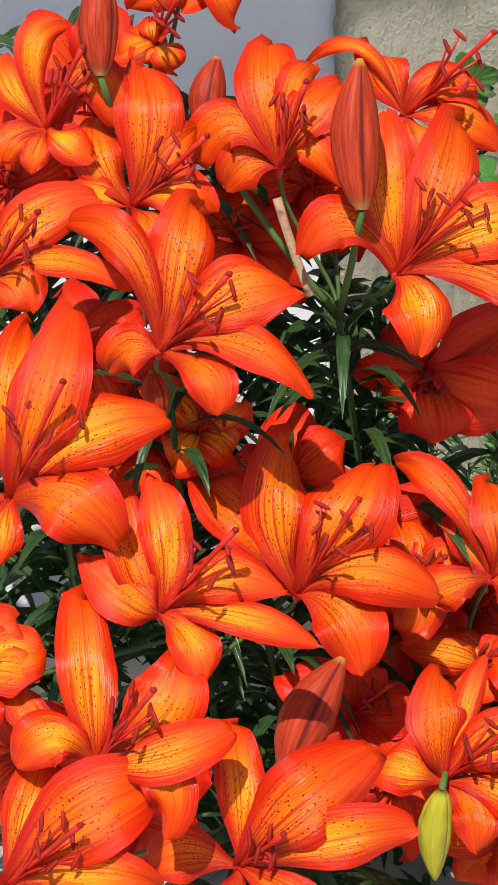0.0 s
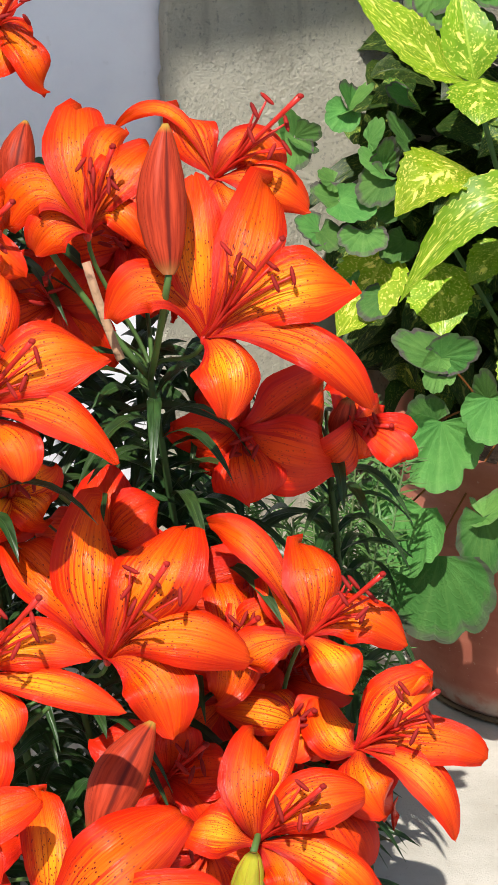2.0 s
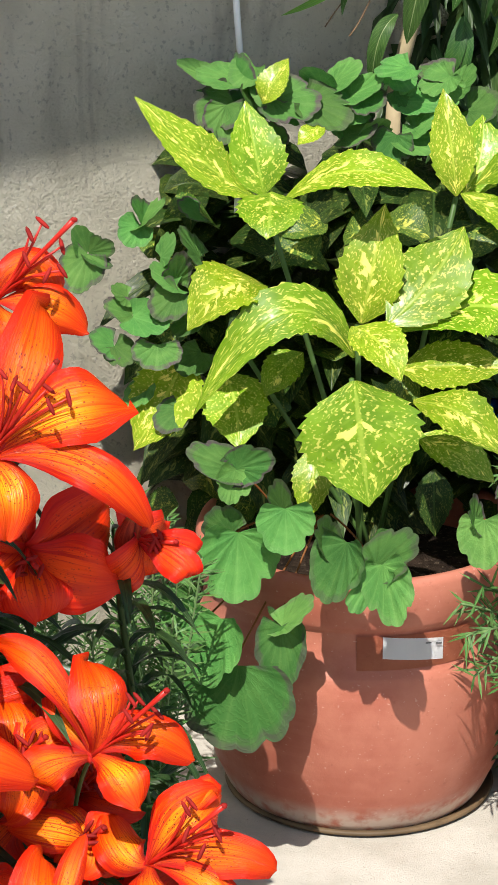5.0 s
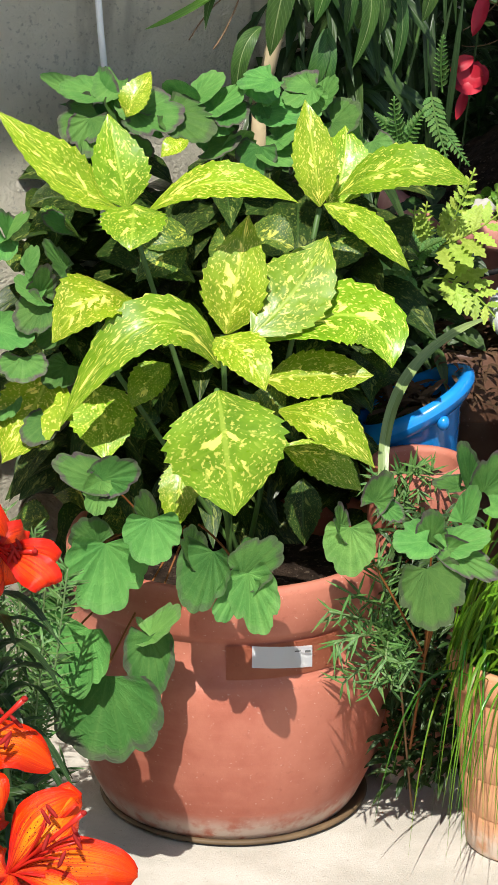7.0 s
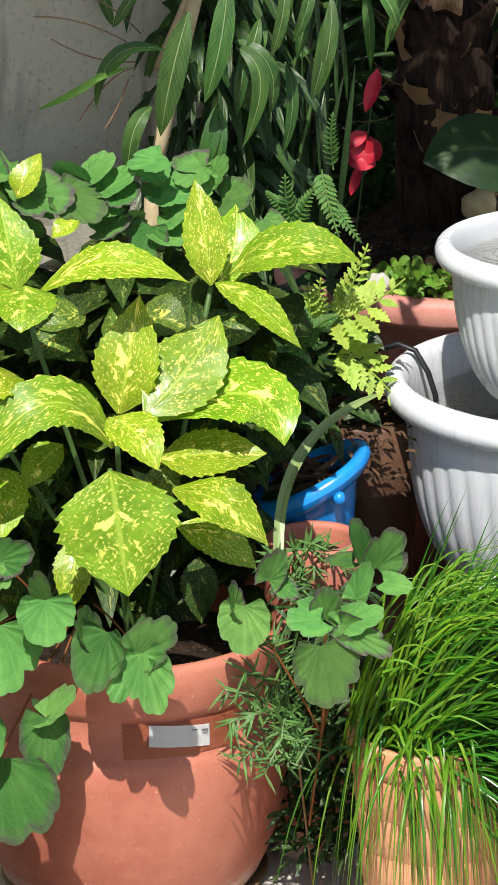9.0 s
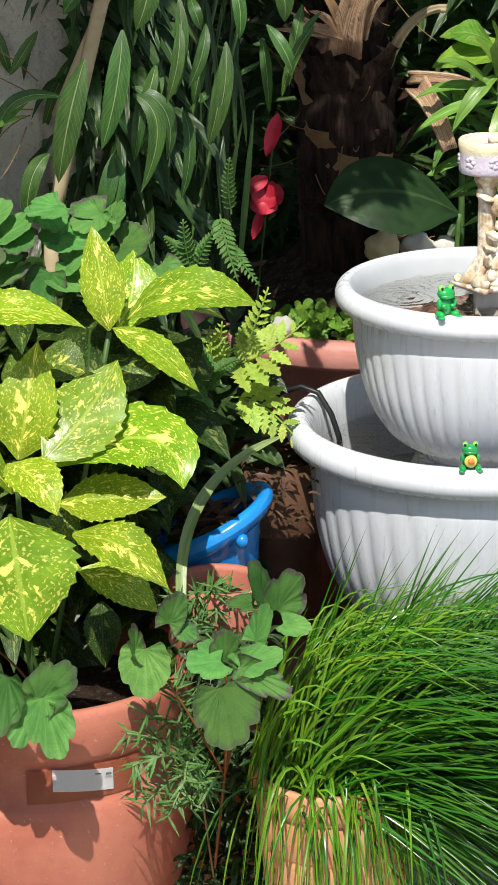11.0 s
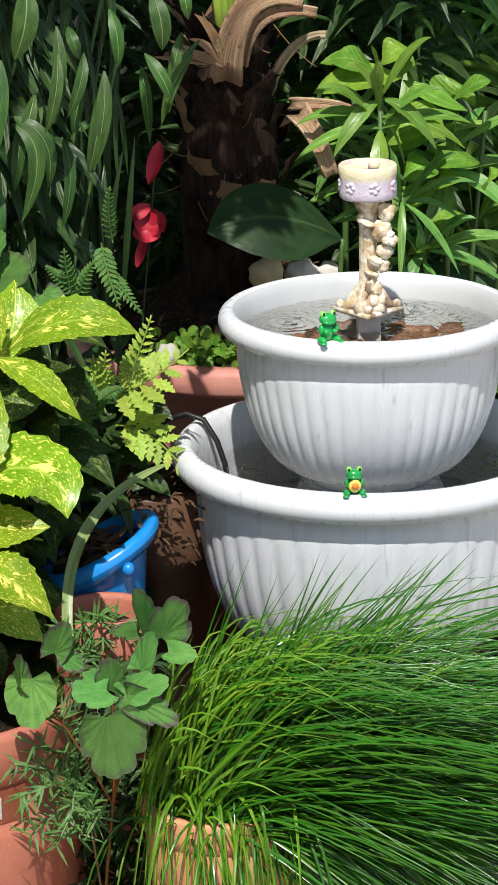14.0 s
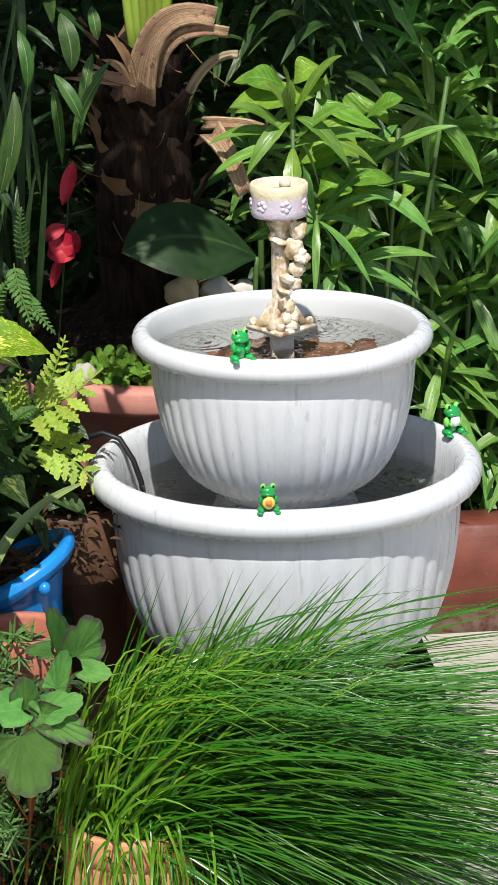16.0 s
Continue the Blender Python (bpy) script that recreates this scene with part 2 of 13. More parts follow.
def leaf_skin(name, dark, light, rib=None, rough=0.4, spec=0.45, veins=9.0, share=0.22, spots=None, edge=None, gloss_noise=True, shine=0.0, relief=0.5, radial=False):
    """A leaf: mottled green with a midrib and side veins, and where asked pale spots or a tinted margin."""
    g = Graph(name, rough, spec)
    u, v = g.uv()
    across = g.math("ABSOLUTE", v)
    seed = g.math("MULTIPLY", g.chance(), 50.0)
    isl = g.math("MULTIPLY", g.island(), 50.0)
    uvw = g.join(g.math("MULTIPLY", u, 3.0), g.math("MULTIPLY", v, 1.2), g.math("ADD", seed, isl))
    c = g.mix(g.step(g.noise(uvw, 1.5, 5, 0.6), 0.28, 0.72), dark, light)
    vein = g.math("SINE", g.math("MULTIPLY", g.math("SUBTRACT", u, g.math("MULTIPLY", across, 0.22)), veins * 6.283))
    if radial:
        c = g.mix(g.step(g.noise(uvw, 0.8, 4, 0.5), 0.1, 0.9), dark, light)
        fork = g.math("MULTIPLY", g.math("SINE", g.math("MULTIPLY", v, 60.0)), g.step(u, 0.45, 0.8, 0, 1))
        vein = g.math("MAXIMUM", g.math("SINE", g.math("ADD", g.math("MULTIPLY", v, 30.0), g.math("MULTIPLY", g.noise(uvw, 0.6), 3.0))), fork)
    if radial:
        net = g.math("ABSOLUTE", g.math("SUBTRACT", g.noise(g.join(g.math("MULTIPLY", u, 8.0), g.math("MULTIPLY", v, 8.0), g.math("ADD", seed, isl)), 1.2, 2, 0.5), 0.5))
        c = g.mix(g.step(net, 0.0, 0.035, 0.13, 0), c, rib)
    if edge:
        rim = g.math("ADD", g.math("MAXIMUM", g.step(u, 0.62, 1.0), g.step(across, 0.7, 1.0, 0, 0.8)), g.math("MULTIPLY", g.math("SUBTRACT", g.noise(uvw, 2.2, 4), 0.5), 1.6))
        amount = g.math("MULTIPLY", g.step(rim, 0.50, 1.05, 0, 0.9), g.step(g.math("ADD", g.chance(), g.math("MULTIPLY", g.island(), 0.1)), 0.30, 0.9, 0.1, 1.0))
        c = g.mix(amount, c, edge)
    if spots:
        fine = g.noise(g.join(g.math("MULTIPLY", u, 26.0), g.math("MULTIPLY", v, 10.5), seed), 1.4, 2, 0.5)
        blot = g.noise(g.join(g.math("MULTIPLY", g.math("SUBTRACT", u, g.math("MULTIPLY", across, 0.25)), 10.0), g.math("MULTIPLY", v, 2.4), seed), 1.1, 3, 0.55)
        c = g.mix(g.step(fine, 0.57, 0.63, 0, 0.7), c, spots)
        heart = g.math("MULTIPLY", g.step(blot, 0.57, 0.62), g.step(across, 0.25, 0.60, 1, 0))
        c = g.mix(heart, c, tuple(min(1, s * 1.25) for s in spots))
    if rib:
        c = g.mix(g.step(across, 0.02, 0.07, 0.12 if radial else 0.75, 0), c, rib)
        c = g.mix(g.step(vein, 0.86 if radial else 0.80, 1.0, 0, 0.13 if radial else 0.15), c, rib)
    hue = g.step(g.math("FRACT", g.math("MULTIPLY", g.math("ADD", g.chance(), g.island()), 7.3)), 0, 1, 0.485, 0.51)
    c = g.vary(c, g.step(g.math("FRACT", g.math("ADD", g.chance(), g.island())), 0, 1, 0.68 if radial else 0.84, 1.30 if radial else 1.15), hue)
    g.colour(c)
    if gloss_noise:
        g.rough(g.step(g.noise(uvw, 6, 3), 0.3, 0.7, max(0.08, rough - 0.12), rough + 0.1))
    g.b.inputs["Coat Weight"].default_value = shine
    g.b.inputs["Coat Roughness"].default_value = 0.18
    if radial:
        vein = g.math("ADD", vein, g.step(net, 0.0, 0.10, -1.2, 0.0))
    g.bump(g.math("ADD", g.math("MULTIPLY", vein, relief), g.math("MULTIPLY", g.step(across, 0.0, 0.12), 0.15 if radial else 1.0)), 0.7 if radial else 0.35, 0.002 if radial else 0.0012)
    if share:
        g.thin(g.vary(c, 1.5), share)
    return g.mat


def bark():
    g = Graph("palm_fibre", 0.9, 0.15)
    p = g.place()
    x, y, z = g.xyz(p)
    v = g.join(g.math("MULTIPLY", x, 60.0), g.math("MULTIPLY", y, 60.0), g.math("MULTIPLY", z, 9.0))
    c = g.mix(g.step(g.noise(v, 2, 5, 0.7), 0.3, 0.75), (0.007, 0.004, 0.003), (0.048, 0.027, 0.018))
    g.colour(c)
    g.bump(g.noise(v, 3, 5, 0.7), 0.9, 0.006)
    return g.mat


M_CONCRETE, M_STUCCO, M_WHITE, M_SOIL = concrete(), stucco(), white_paint(), soil()
M_TERRA = terracotta("glazed_terracotta")
M_CLAY = terracotta("orange_clay", (0.46, 0.195, 0.092), (0.60, 0.31, 0.16), 0.4)
M_PLANTER = terracotta("faded_red_plastic", (0.46, 0.18, 0.145), (0.58, 0.27, 0.215), 0.2)
M_BRICK = terracotta("dark_red_brick", (0.12, 0.032, 0.020), (0.19, 0.055, 0.035), 0.15)
# Brown clay darkened to stand for the shade the pot sits in.
M_SHADE_CLAY = terracotta("shade_darkened_clay", (0.072, 0.032, 0.018), (0.125, 0.060, 0.035), 0.2)


def bowl_skin():
    """White plastic, with limescale and thin runs where water goes down the outside."""
    g = Graph("white_plastic", 0.33, 0.45)
    p = g.coord()
    x, y, z = g.xyz(p)
    c = g.mix(g.step(g.noise(p, 9, 4), 0.3, 0.7), (0.60, 0.615, 0.645), (0.65, 0.665, 0.695))
    run = g.noise(g.join(g.math("MULTIPLY", x, 95.0), g.math("MULTIPLY", y, 95.0), g.math("MULTIPLY", z, 9.0)), 1.0, 3, 0.6)
    c = g.mix(g.step(run, 0.64, 0.70, 0, 0.42), c, (0.36, 0.37, 0.37))
    c = g.mix(g.step(g.noise(p, 130, 3), 0.68, 0.74, 0, 0.18), c, (0.45, 0.44, 0.41))
    g.colour(c)
    g.rough(g.step(run, 0.45, 0.7, 0.36, 0.12))
    g.bump(g.math("ADD", g.math("MULTIPLY", run, 0.6), g.noise(p, 120, 3)), 0.10, 0.002)
    return g.mat


M_BOWL = bowl_skin()
# Greyer plastic for the lining of the upper bowl.
M_BOWL_GREY = plain("greyer_plastic", (0.50, 0.51, 0.51), 0.4, 0.4, 40, 0.1, 0.12)
M_BLUE = plain("blue_glaze", (0.010, 0.20, 0.55), 0.25, 0.5, 80, 0.1, 0.25, 0.4)
M_WATER = water_surface()
M_PETAL = petal_skin()
# Redder copy for petal backs, also carrying the shade on hidden blooms.
M_PETAL_BACK_SHADE = petal_skin(False)
M_BUD = bud_skin()
M_BUD_GREEN = leaf_skin("green_bud", (0.30, 0.30, 0.012), (0.42, 0.38, 0.03), (0.33, 0.10, 0.02), 0.4, 0.4, 3, 0.1)
M_STAMEN = plain("crimson_filament", (0.48, 0.016, 0.008), 0.4, 0.4, 200, 0, 0.2)
M_ANTHER = plain("dark_red_anther", (0.25, 0.010, 0.007), 0.7, 0.2, 400, 0.3, 0.3)
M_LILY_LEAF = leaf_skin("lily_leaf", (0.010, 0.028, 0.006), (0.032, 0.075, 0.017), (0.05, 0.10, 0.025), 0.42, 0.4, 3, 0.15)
M_AUCUBA = leaf_skin("aucuba_leaf", (0.125, 0.235, 0.006), (0.21, 0.345, 0.012), (0.36, 0.46, 0.05), 0.38, 0.30, 7, 0.18, (0.70, 0.64, 0.13), None, True, 0.06, 0.12)
# Two darker copies of the laurel leaf carry the shade inside the bush.
M_AUCUBA_SHADE = leaf_skin("aucuba_shaded_leaf", (0.03, 0.075, 0.012), (0.07, 0.14, 0.02), (0.16, 0.24, 0.04), 0.40, 0.26, 7, 0.12, (0.34, 0.36, 0.06), None, True, 0.05, 0.12)
M_AUCUBA_DEEP_SHADE = leaf_skin("aucuba_deep_shade_leaf", (0.010, 0.026, 0.005), (0.030, 0.062, 0.010), (0.05, 0.09, 0.02), 0.42, 0.2, 7, 0.10, (0.12, 0.14, 0.03), None, True, 0.0, 0.12)
M_AQUILEGIA = leaf_skin("columbine_leaf", (0.052, 0.160, 0.036), (0.118, 0.270, 0.062), (0.20, 0.36, 0.10), 0.62, 0.09, 4, 0.20, None, (0.105, 0.070, 0.085), True, 0.0, 0.13, True)
M_OLEANDER = leaf_skin("oleander_leaf", (0.020, 0.062, 0.012), (0.050, 0.120, 0.022), (0.25, 0.33, 0.14), 0.45, 0.28, 14, 0.2, None, None, True, 0.0, 0.06)
M_FERN = leaf_skin("fern_frond", (0.25, 0.37, 0.045), (0.39, 0.51, 0.09), None, 0.55, 0.3, 4, 0.3)
M_FERN_DARK = leaf_skin("dark_fern", (0.06, 0.15, 0.03), (0.12, 0.24, 0.055), None, 0.55, 0.3, 4, 0.3)
M_GRASS = leaf_skin("grass_blade", (0.005, 0.045, 0.002), (0.052, 0.200, 0.009), None, 0.30, 0.45, 1, 0.10, None, None, False)
# Brighter, yellower grass colour for the left and front blades.
M_GRASS_BRIGHT = leaf_skin("bright_grass_blade", (0.04, 0.13, 0.005), (0.16, 0.31, 0.018), None, 0.40, 0.30, 1, 0.15, None, None, False)
M_NEEDLE = leaf_skin("rosemary_needle", (0.035, 0.095, 0.020), (0.115, 0.245, 0.055), (0.18, 0.26, 0.11), 0.5, 0.3, 1, 0.15)
M_STRAP = leaf_skin("strap_leaf", (0.065, 0.175, 0.030), (0.16, 0.33, 0.068), (0.20, 0.38, 0.09), 0.38, 0.45, 2, 0.2)
M_REED = leaf_skin("pale_reed", (0.16, 0.25, 0.08), (0.26, 0.36, 0.13), (0.30, 0.40, 0.17), 0.45, 0.4, 2, 0.2)
M_BROAD = leaf_skin("broad_leaf", (0.10, 0.22, 0.02), (0.18, 0.34, 0.04), (0.22, 0.38, 0.08), 0.4, 0.4, 8, 0.25)
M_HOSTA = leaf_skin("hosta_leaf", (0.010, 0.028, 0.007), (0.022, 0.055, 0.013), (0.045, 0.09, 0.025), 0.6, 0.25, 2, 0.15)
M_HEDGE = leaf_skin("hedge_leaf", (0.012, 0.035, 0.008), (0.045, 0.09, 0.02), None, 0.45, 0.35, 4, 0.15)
M_STEM = plain("green_stem", (0.065, 0.13, 0.03), 0.5, 0.35, 90, 0.1, 0.3)
M_WOODY = plain("pale_woody_stem", (0.34, 0.27, 0.16), 0.7, 0.25, 90, 0.3, 0.3)
M_DRY = plain("dry_brown_leaf", (0.20, 0.12, 0.06), 0.75, 0.2, 90, 0.4, 0.35)
M_LITTER = plain("dark_litter", (0.075, 0.042, 0.022), 0.85, 0.15, 90, 0.4, 0.5)
M_BARK = bark()
M_YELLOW_STONE = plain("yellowish_stone", (0.50, 0.40, 0.24), 0.8, 0.2, 60, 0.5, 0.3)


def husk():
    g = Graph("dry_fibrous_husk", 0.8, 0.2)
    u, v = g.uv()
    p = g.coord()
    fibre = g.noise(g.join(g.math("MULTIPLY", u, 1.5), g.math("MULTIPLY", v, 12.0), g.math("MULTIPLY", g.chance(), 60.0)), 1.6, 5, 0.7)
    c = g.mix(g.step(fibre, 0.32, 0.68), (0.21, 0.105, 0.055), (0.56, 0.40, 0.25))
    c = g.mix(g.step(g.noise(p, 30, 4), 0.5, 0.7, 0, 0.6), c, (0.46, 0.22, 0.16))
    c = g.mix(g.step(g.noise(p, 90, 4), 0.58, 0.7, 0, 0.7), c, (0.10, 0.05, 0.03))
    g.colour(c)
    g.bump(g.math("ADD", fibre, g.noise(p, 150, 3)), 0.8, 0.003)
    return g.mat


M_CUT = husk()
M_RED = plain("scarlet_bloom", (0.42, 0.016, 0.032), 0.5, 0.3, 150, 0.2, 0.25)
M_STONE = plain("pale_stone", (0.52, 0.49, 0.44), 0.85, 0.2, 60, 0.5, 0.25)
M_ROCK = plain("wet_brown_stone", (0.15, 0.070, 0.036), 0.45, 0.4, 110, 0.9, 0.6)
M_PRINT = plain("faded_print", (0.10, 0.10, 0.10), 0.7, 0.2, 200, 0.0, 0.3)
M_BLACK = plain("black_rubber", (0.012, 0.012, 0.013), 0.45, 0.4, 200, 0.05, 0.2)
M_CABLE = plain("white_cable", (0.72, 0.72, 0.72), 0.5, 0.4, 100, 0.0, 0.08)
M_LABEL = plain("white_paper_label", (0.86, 0.87, 0.88), 0.6, 0.3, 60, 0.05, 0.06)
M_FROG = plain("green_enamel", (0.012, 0.30, 0.06), 0.22, 0.5, 120, 0.05, 0.2, 0.5)
M_FROG_LIGHT = plain("light_green_enamel", (0.22, 0.62, 0.10), 0.22, 0.5, 120, 0.05, 0.2, 0.5)
M_ORANGE = plain("orange_enamel", (0.82, 0.26, 0.04), 0.25, 0.5, 120, 0.05, 0.2, 0.5)
M_YELLOW = plain("yellow_enamel", (0.85, 0.62, 0.12), 0.25, 0.5, 120, 0.05, 0.2, 0.5)


# ---- mesh helpers ----
def part(name, bm, material, parent=None, label="", smooth=True):
    """Link a bmesh as one mesh object, under a thing where one is given."""
    me = bpy.data.meshes.new(name)
    bmesh.ops.recalc_face_normals(bm, faces=bm.faces) if len(bm.faces) < 4000 and not bm.loops.layers.uv else None
    bm.to_mesh(me)
    bm.free()
    for m in material if isinstance(material, (list, tuple)) else [material]:
        me.materials.append(m)
    if smooth:
        me.polygons.foreach_set("use_smooth", [True] * len(me.polygons))
    ob = new(name, me)
    if parent:
        ob.parent = parent
        ob.matrix_parent_inverse = parent.matrix_basis.inverted()
    if label:
        tagged(ob, label)
    return ob


def thing(name, label, category, at=(0, 0, 0), group="", kind=""):
    ob = new(name)
    ob.empty_display_size = 0.02
    ob.location = at
    return tagged(ob, label, category, group, kind)


def lathe(profile, segs=72, centre=(0, 0, 0), wave=None):
    """Turn a profile of (radius, height) round the upright axis. wave(angle, i) scales the radius."""
    bm = bmesh.new()
    c = Vector(centre)
    rings = []
    for i, (r, z) in enumerate(profile):
        ring = []
        for k in range(segs):
            a = 2 * math.pi * k / segs
            q = r * (wave(a, i) if wave else 1.0)
            ring.append(bm.verts.new(c + Vector((q * math.cos(a), q * math.sin(a), z))))
        rings.append(ring)
    for lo, hi in zip(rings, rings[1:]):
        for k in range(segs):
            bm.faces.new((lo[k], lo[(k + 1) % segs], hi[(k + 1) % segs], hi[k]))
    if profile[0][0] > 1e-4 and profile[0] != profile[-1]:
        bm.faces.new(rings[0])
        bm.faces.new(rings[-1])
    return bm


def slab(bm, lo, hi, turn=None):
    """A box between two corners, added to a bmesh."""
    r = bmesh.ops.create_cube(bm, size=1.0)
    lo, hi = Vector(lo), Vector(hi)
    for v in r["verts"]:
        v.co = Vector((v.co.x * (hi.x - lo.x), v.co.y * (hi.y - lo.y), v.co.z * (hi.z - lo.z))) + (lo + hi) / 2
        if turn:
            v.co = turn @ v.co
    return r["verts"]


def lump(bm, centre, size, turn=None, rough=0.0, subdiv=2, seed=0.0):
    """A rounded lump with an uneven skin."""
    r = bmesh.ops.create_icosphere(bm, subdivisions=subdiv, radius=1.0)
    for v in r["verts"]:
        d = 1 + rough * noise.noise(v.co * 1.7 + Vector((seed, seed * 0.7, 0)))
        q = Vector((v.co.x * size[0], v.co.y * size[1], v.co.z * size[2])) * d
        v.co = (turn @ q if turn else q) + Vector(centre)
    return r["verts"]


def bend(a, b, c, n):
    """Points along a quadratic curve."""
    a, b, c = Vector(a), Vector(b), Vector(c)
    return [a * (1 - t) ** 2 + b * (2 * t * (1 - t)) + c * t * t for t in (i / n for i in range(n + 1))]


def tube(bm, points, radii, sides=6):
    """A tapered round rod along points."""
    rings = []
    side = None
    for i, p in enumerate(points):
        d = (points[min(i + 1, len(points) - 1)] - points[max(i - 1, 0)]).normalized()
        if side is None:
            side = d.orthogonal().normalized()
        side = (side - d * side.dot(d)).normalized()
        up = d.cross(side)
        r = radii[i] if isinstance(radii, (list, tuple)) else radii
        rings.append([bm.verts.new(p + (side * math.cos(2 * math.pi * k / sides) + up * math.sin(2 * math.pi * k / sides)) * r) for k in range(sides)])
    for lo, hi in zip(rings, rings[1:]):
        for k in range(sides):
            bm.faces.new((lo[k], lo[(k + 1) % sides], hi[(k + 1) % sides], hi[k]))
    bm.faces.new(rings[0])
    bm.faces.new(rings[-1])


LILY_SHAPE = ((0, 0.12), (0.1, 0.26), (0.25, 0.58), (0.4, 0.88), (0.52, 1.0), (0.66, 0.95), (0.79, 0.76), (0.89, 0.50), (0.95, 0.30), (1, 0.05))
OVAL = ((0, 0.05), (0.08, 0.30), (0.18, 0.63), (0.3, 0.88), (0.42, 0.99), (0.52, 1.0), (0.64, 0.93), (0.75, 0.79), (0.85, 0.57), (0.93, 0.31), (1, 0.02))
LAUREL = ((0, 0.05), (0.08, 0.30), (0.2, 0.68), (0.32, 0.92), (0.44, 1.0), (0.56, 0.97), (0.68, 0.82), (0.8, 0.58), (0.9, 0.30), (0.96, 0.12), (1, 0.01))
LANCE = ((0, 0.10), (0.15, 0.55), (0.4, 1.0), (0.65, 0.85), (0.85, 0.45), (1, 0.02))
OLEA = ((0, 0.12), (0.08, 0.42), (0.22, 0.85), (0.42, 1.0), (0.65, 0.93), (0.82, 0.66), (0.93, 0.32), (1, 0.02))
STRAP = ((0, 0.6), (0.3, 1.0), (0.6, 0.85), (0.85, 0.4), (1, 0.03))


def width_at(shape, t):
    for (a, wa), (b, wb) in zip(shape, shape[1:]):
        if t <= b:
            k = (t - a) / (b - a)
            return wa + (wb - wa) * k
    return shape[-1][1]


def blade(bm, spine, width, face, shape=OVAL, fold=0.0, teeth=0.0, across=4, curl=0.0, ruffle=0.0, seed=0.0, twist=0.0, beat=11.0):
    """A leaf or petal skin along a spine: `face` is the way its upper side looks, fold a keel along the middle,
    curl the roll of its edges, ruffle a wave along them, teeth a saw edge."""
    uv = bm.loops.layers.uv.verify()
    rows, n = [], len(spine) - 1
    face = Vector(face)
    for i, p in enumerate(spine):
        t = i / n
        d = (spine[min(i + 1, n)] - spine[max(i - 1, 0)]).normalized()
        s = d.cross(face)
        s = s.normalized() if s.length > 1e-5 else d.orthogonal().normalized()
        up = s.cross(d).normalized()
        if twist:
            q = twist * t * t
            s, up = s * math.cos(q) + up * math.sin(q), up * math.cos(q) - s * math.sin(q)
        w = width * 0.5 * width_at(shape, t)
        if teeth and 0.12 < t < 0.97:
            w *= 1 + (teeth if i % 2 else -teeth) if n < 24 else 1 + teeth * (2.6 * (t * 10.5 % 1) ** 1.5 - 1.0)
        row = []
        for k in range(across + 1):
            v = 2 * k / across - 1
            lift = fold * abs(v) * w + curl * v * v * w + ruffle * width * abs(v) * math.sin(t * beat + seed + (2.0 if v > 0 else 0.0))
            row.append((bm.verts.new(p + s * (v * w) + up * lift), t, v))
        rows.append(row)
    for lo, hi in zip(rows, rows[1:]):
        for k in range(across):
            four = (lo[k], lo[k + 1], hi[k + 1], hi[k])
            f = bm.faces.new([q[0] for q in four])
            f.smooth = True
            for loop, q in zip(f.loops, four):
                loop[uv].uv = (q[1], q[2])


# ---- structure ----
bm = bmesh.new()
bmesh.ops.create_grid(bm, x_segments=2, y_segments=2, size=60)
ground = part("ground", bm, M_CONCRETE, None, "", False)
tagged(ground, "pale worn concrete paving, dusty and stained", "ground", kind="structure")

# House wall: it runs back to the right at an angle.
WALL_TURN = Matrix.Translation((-0.417, 2.982, 0)) @ Matrix.Rotation(math.atan2(0.26, 0.46), 4, "Z")


def wall(name, x0, x1, front, back, top, material, label):
    b = bmesh.new()
    slab(b, (x0, front, 0), (x1, back, top))
    for v in b.verts:
        v.co = WALL_TURN @ v.co
    ob = part(name, b, material, None, "", False)
    return tagged(ob, label, "wall", kind="structure")


wall("wall_white", -1.6, 0.1, 0.022, 0.25, 2.8, M_WHITE, "white-painted wall set back behind the grey render")
# The grey render is a thick coat with a broken edge.
b = bmesh.new()
rim = []
for i in range(181):
    z = 1.2 * i / 120 if i <= 120 else 1.2 + 1.6 * (i - 120) / 60
    rim.append((0.0035 * noise.noise(Vector((z * 70, 0, 0))) + 0.003 * noise.noise(Vector((z * 17, 5, 0))) + 0.0015 * noise.noise(Vector((z * 210, 8, 0))), z))
front = [b.verts.new((x, 0.0, z)) for x, z in rim]
soft = [b.verts.new((x - 0.002, 0.004, z)) for x, z in rim]
back = [b.verts.new((x, 0.021, z)) for x, z in rim]
far_f = [b.verts.new((0.56, 0.0, z)) for x, z in rim]
far_b = [b.verts.new((0.56, 0.25, z)) for x, z in rim]
for i in range(180):
    b.faces.new((far_f[i], front[i], front[i + 1], far_f[i + 1]))
    b.faces.new((front[i], soft[i], soft[i + 1], front[i + 1]))
    b.faces.new((soft[i], back[i], back[i + 1], soft[i + 1]))
    b.faces.new((far_b[i], far_f[i], far_f[i + 1], far_b[i + 1]))
for v in b.verts:
    v.co = WALL_TURN @ v.co
tagged(part("wall_grey", b, M_STUCCO, None, "", False), "rough grey cement-rendered wall, stained, with a broken edge", "wall", kind="structure")
# Unseen slab added as an eave: its outline shades the upper wall.
b = bmesh.new()
shape = [(-2.4, 0.72), (-0.666, 1.572), (-0.651, 1.680), (-0.426, 1.817), (-0.106, 2.022), (0.014, 3.5), (-2.4, 3.5)]
low = [b.verts.new((x, y, 2.6)) for x, y in shape]
high = [b.verts.new((x, y, 2.75)) for x, y in shape]
b.faces.new(low)
b.faces.new(high)
for i in range(len(shape)):
    j = (i + 1) % len(shape)
    b.faces.new((low[i], low[j], high[j], high[i]))
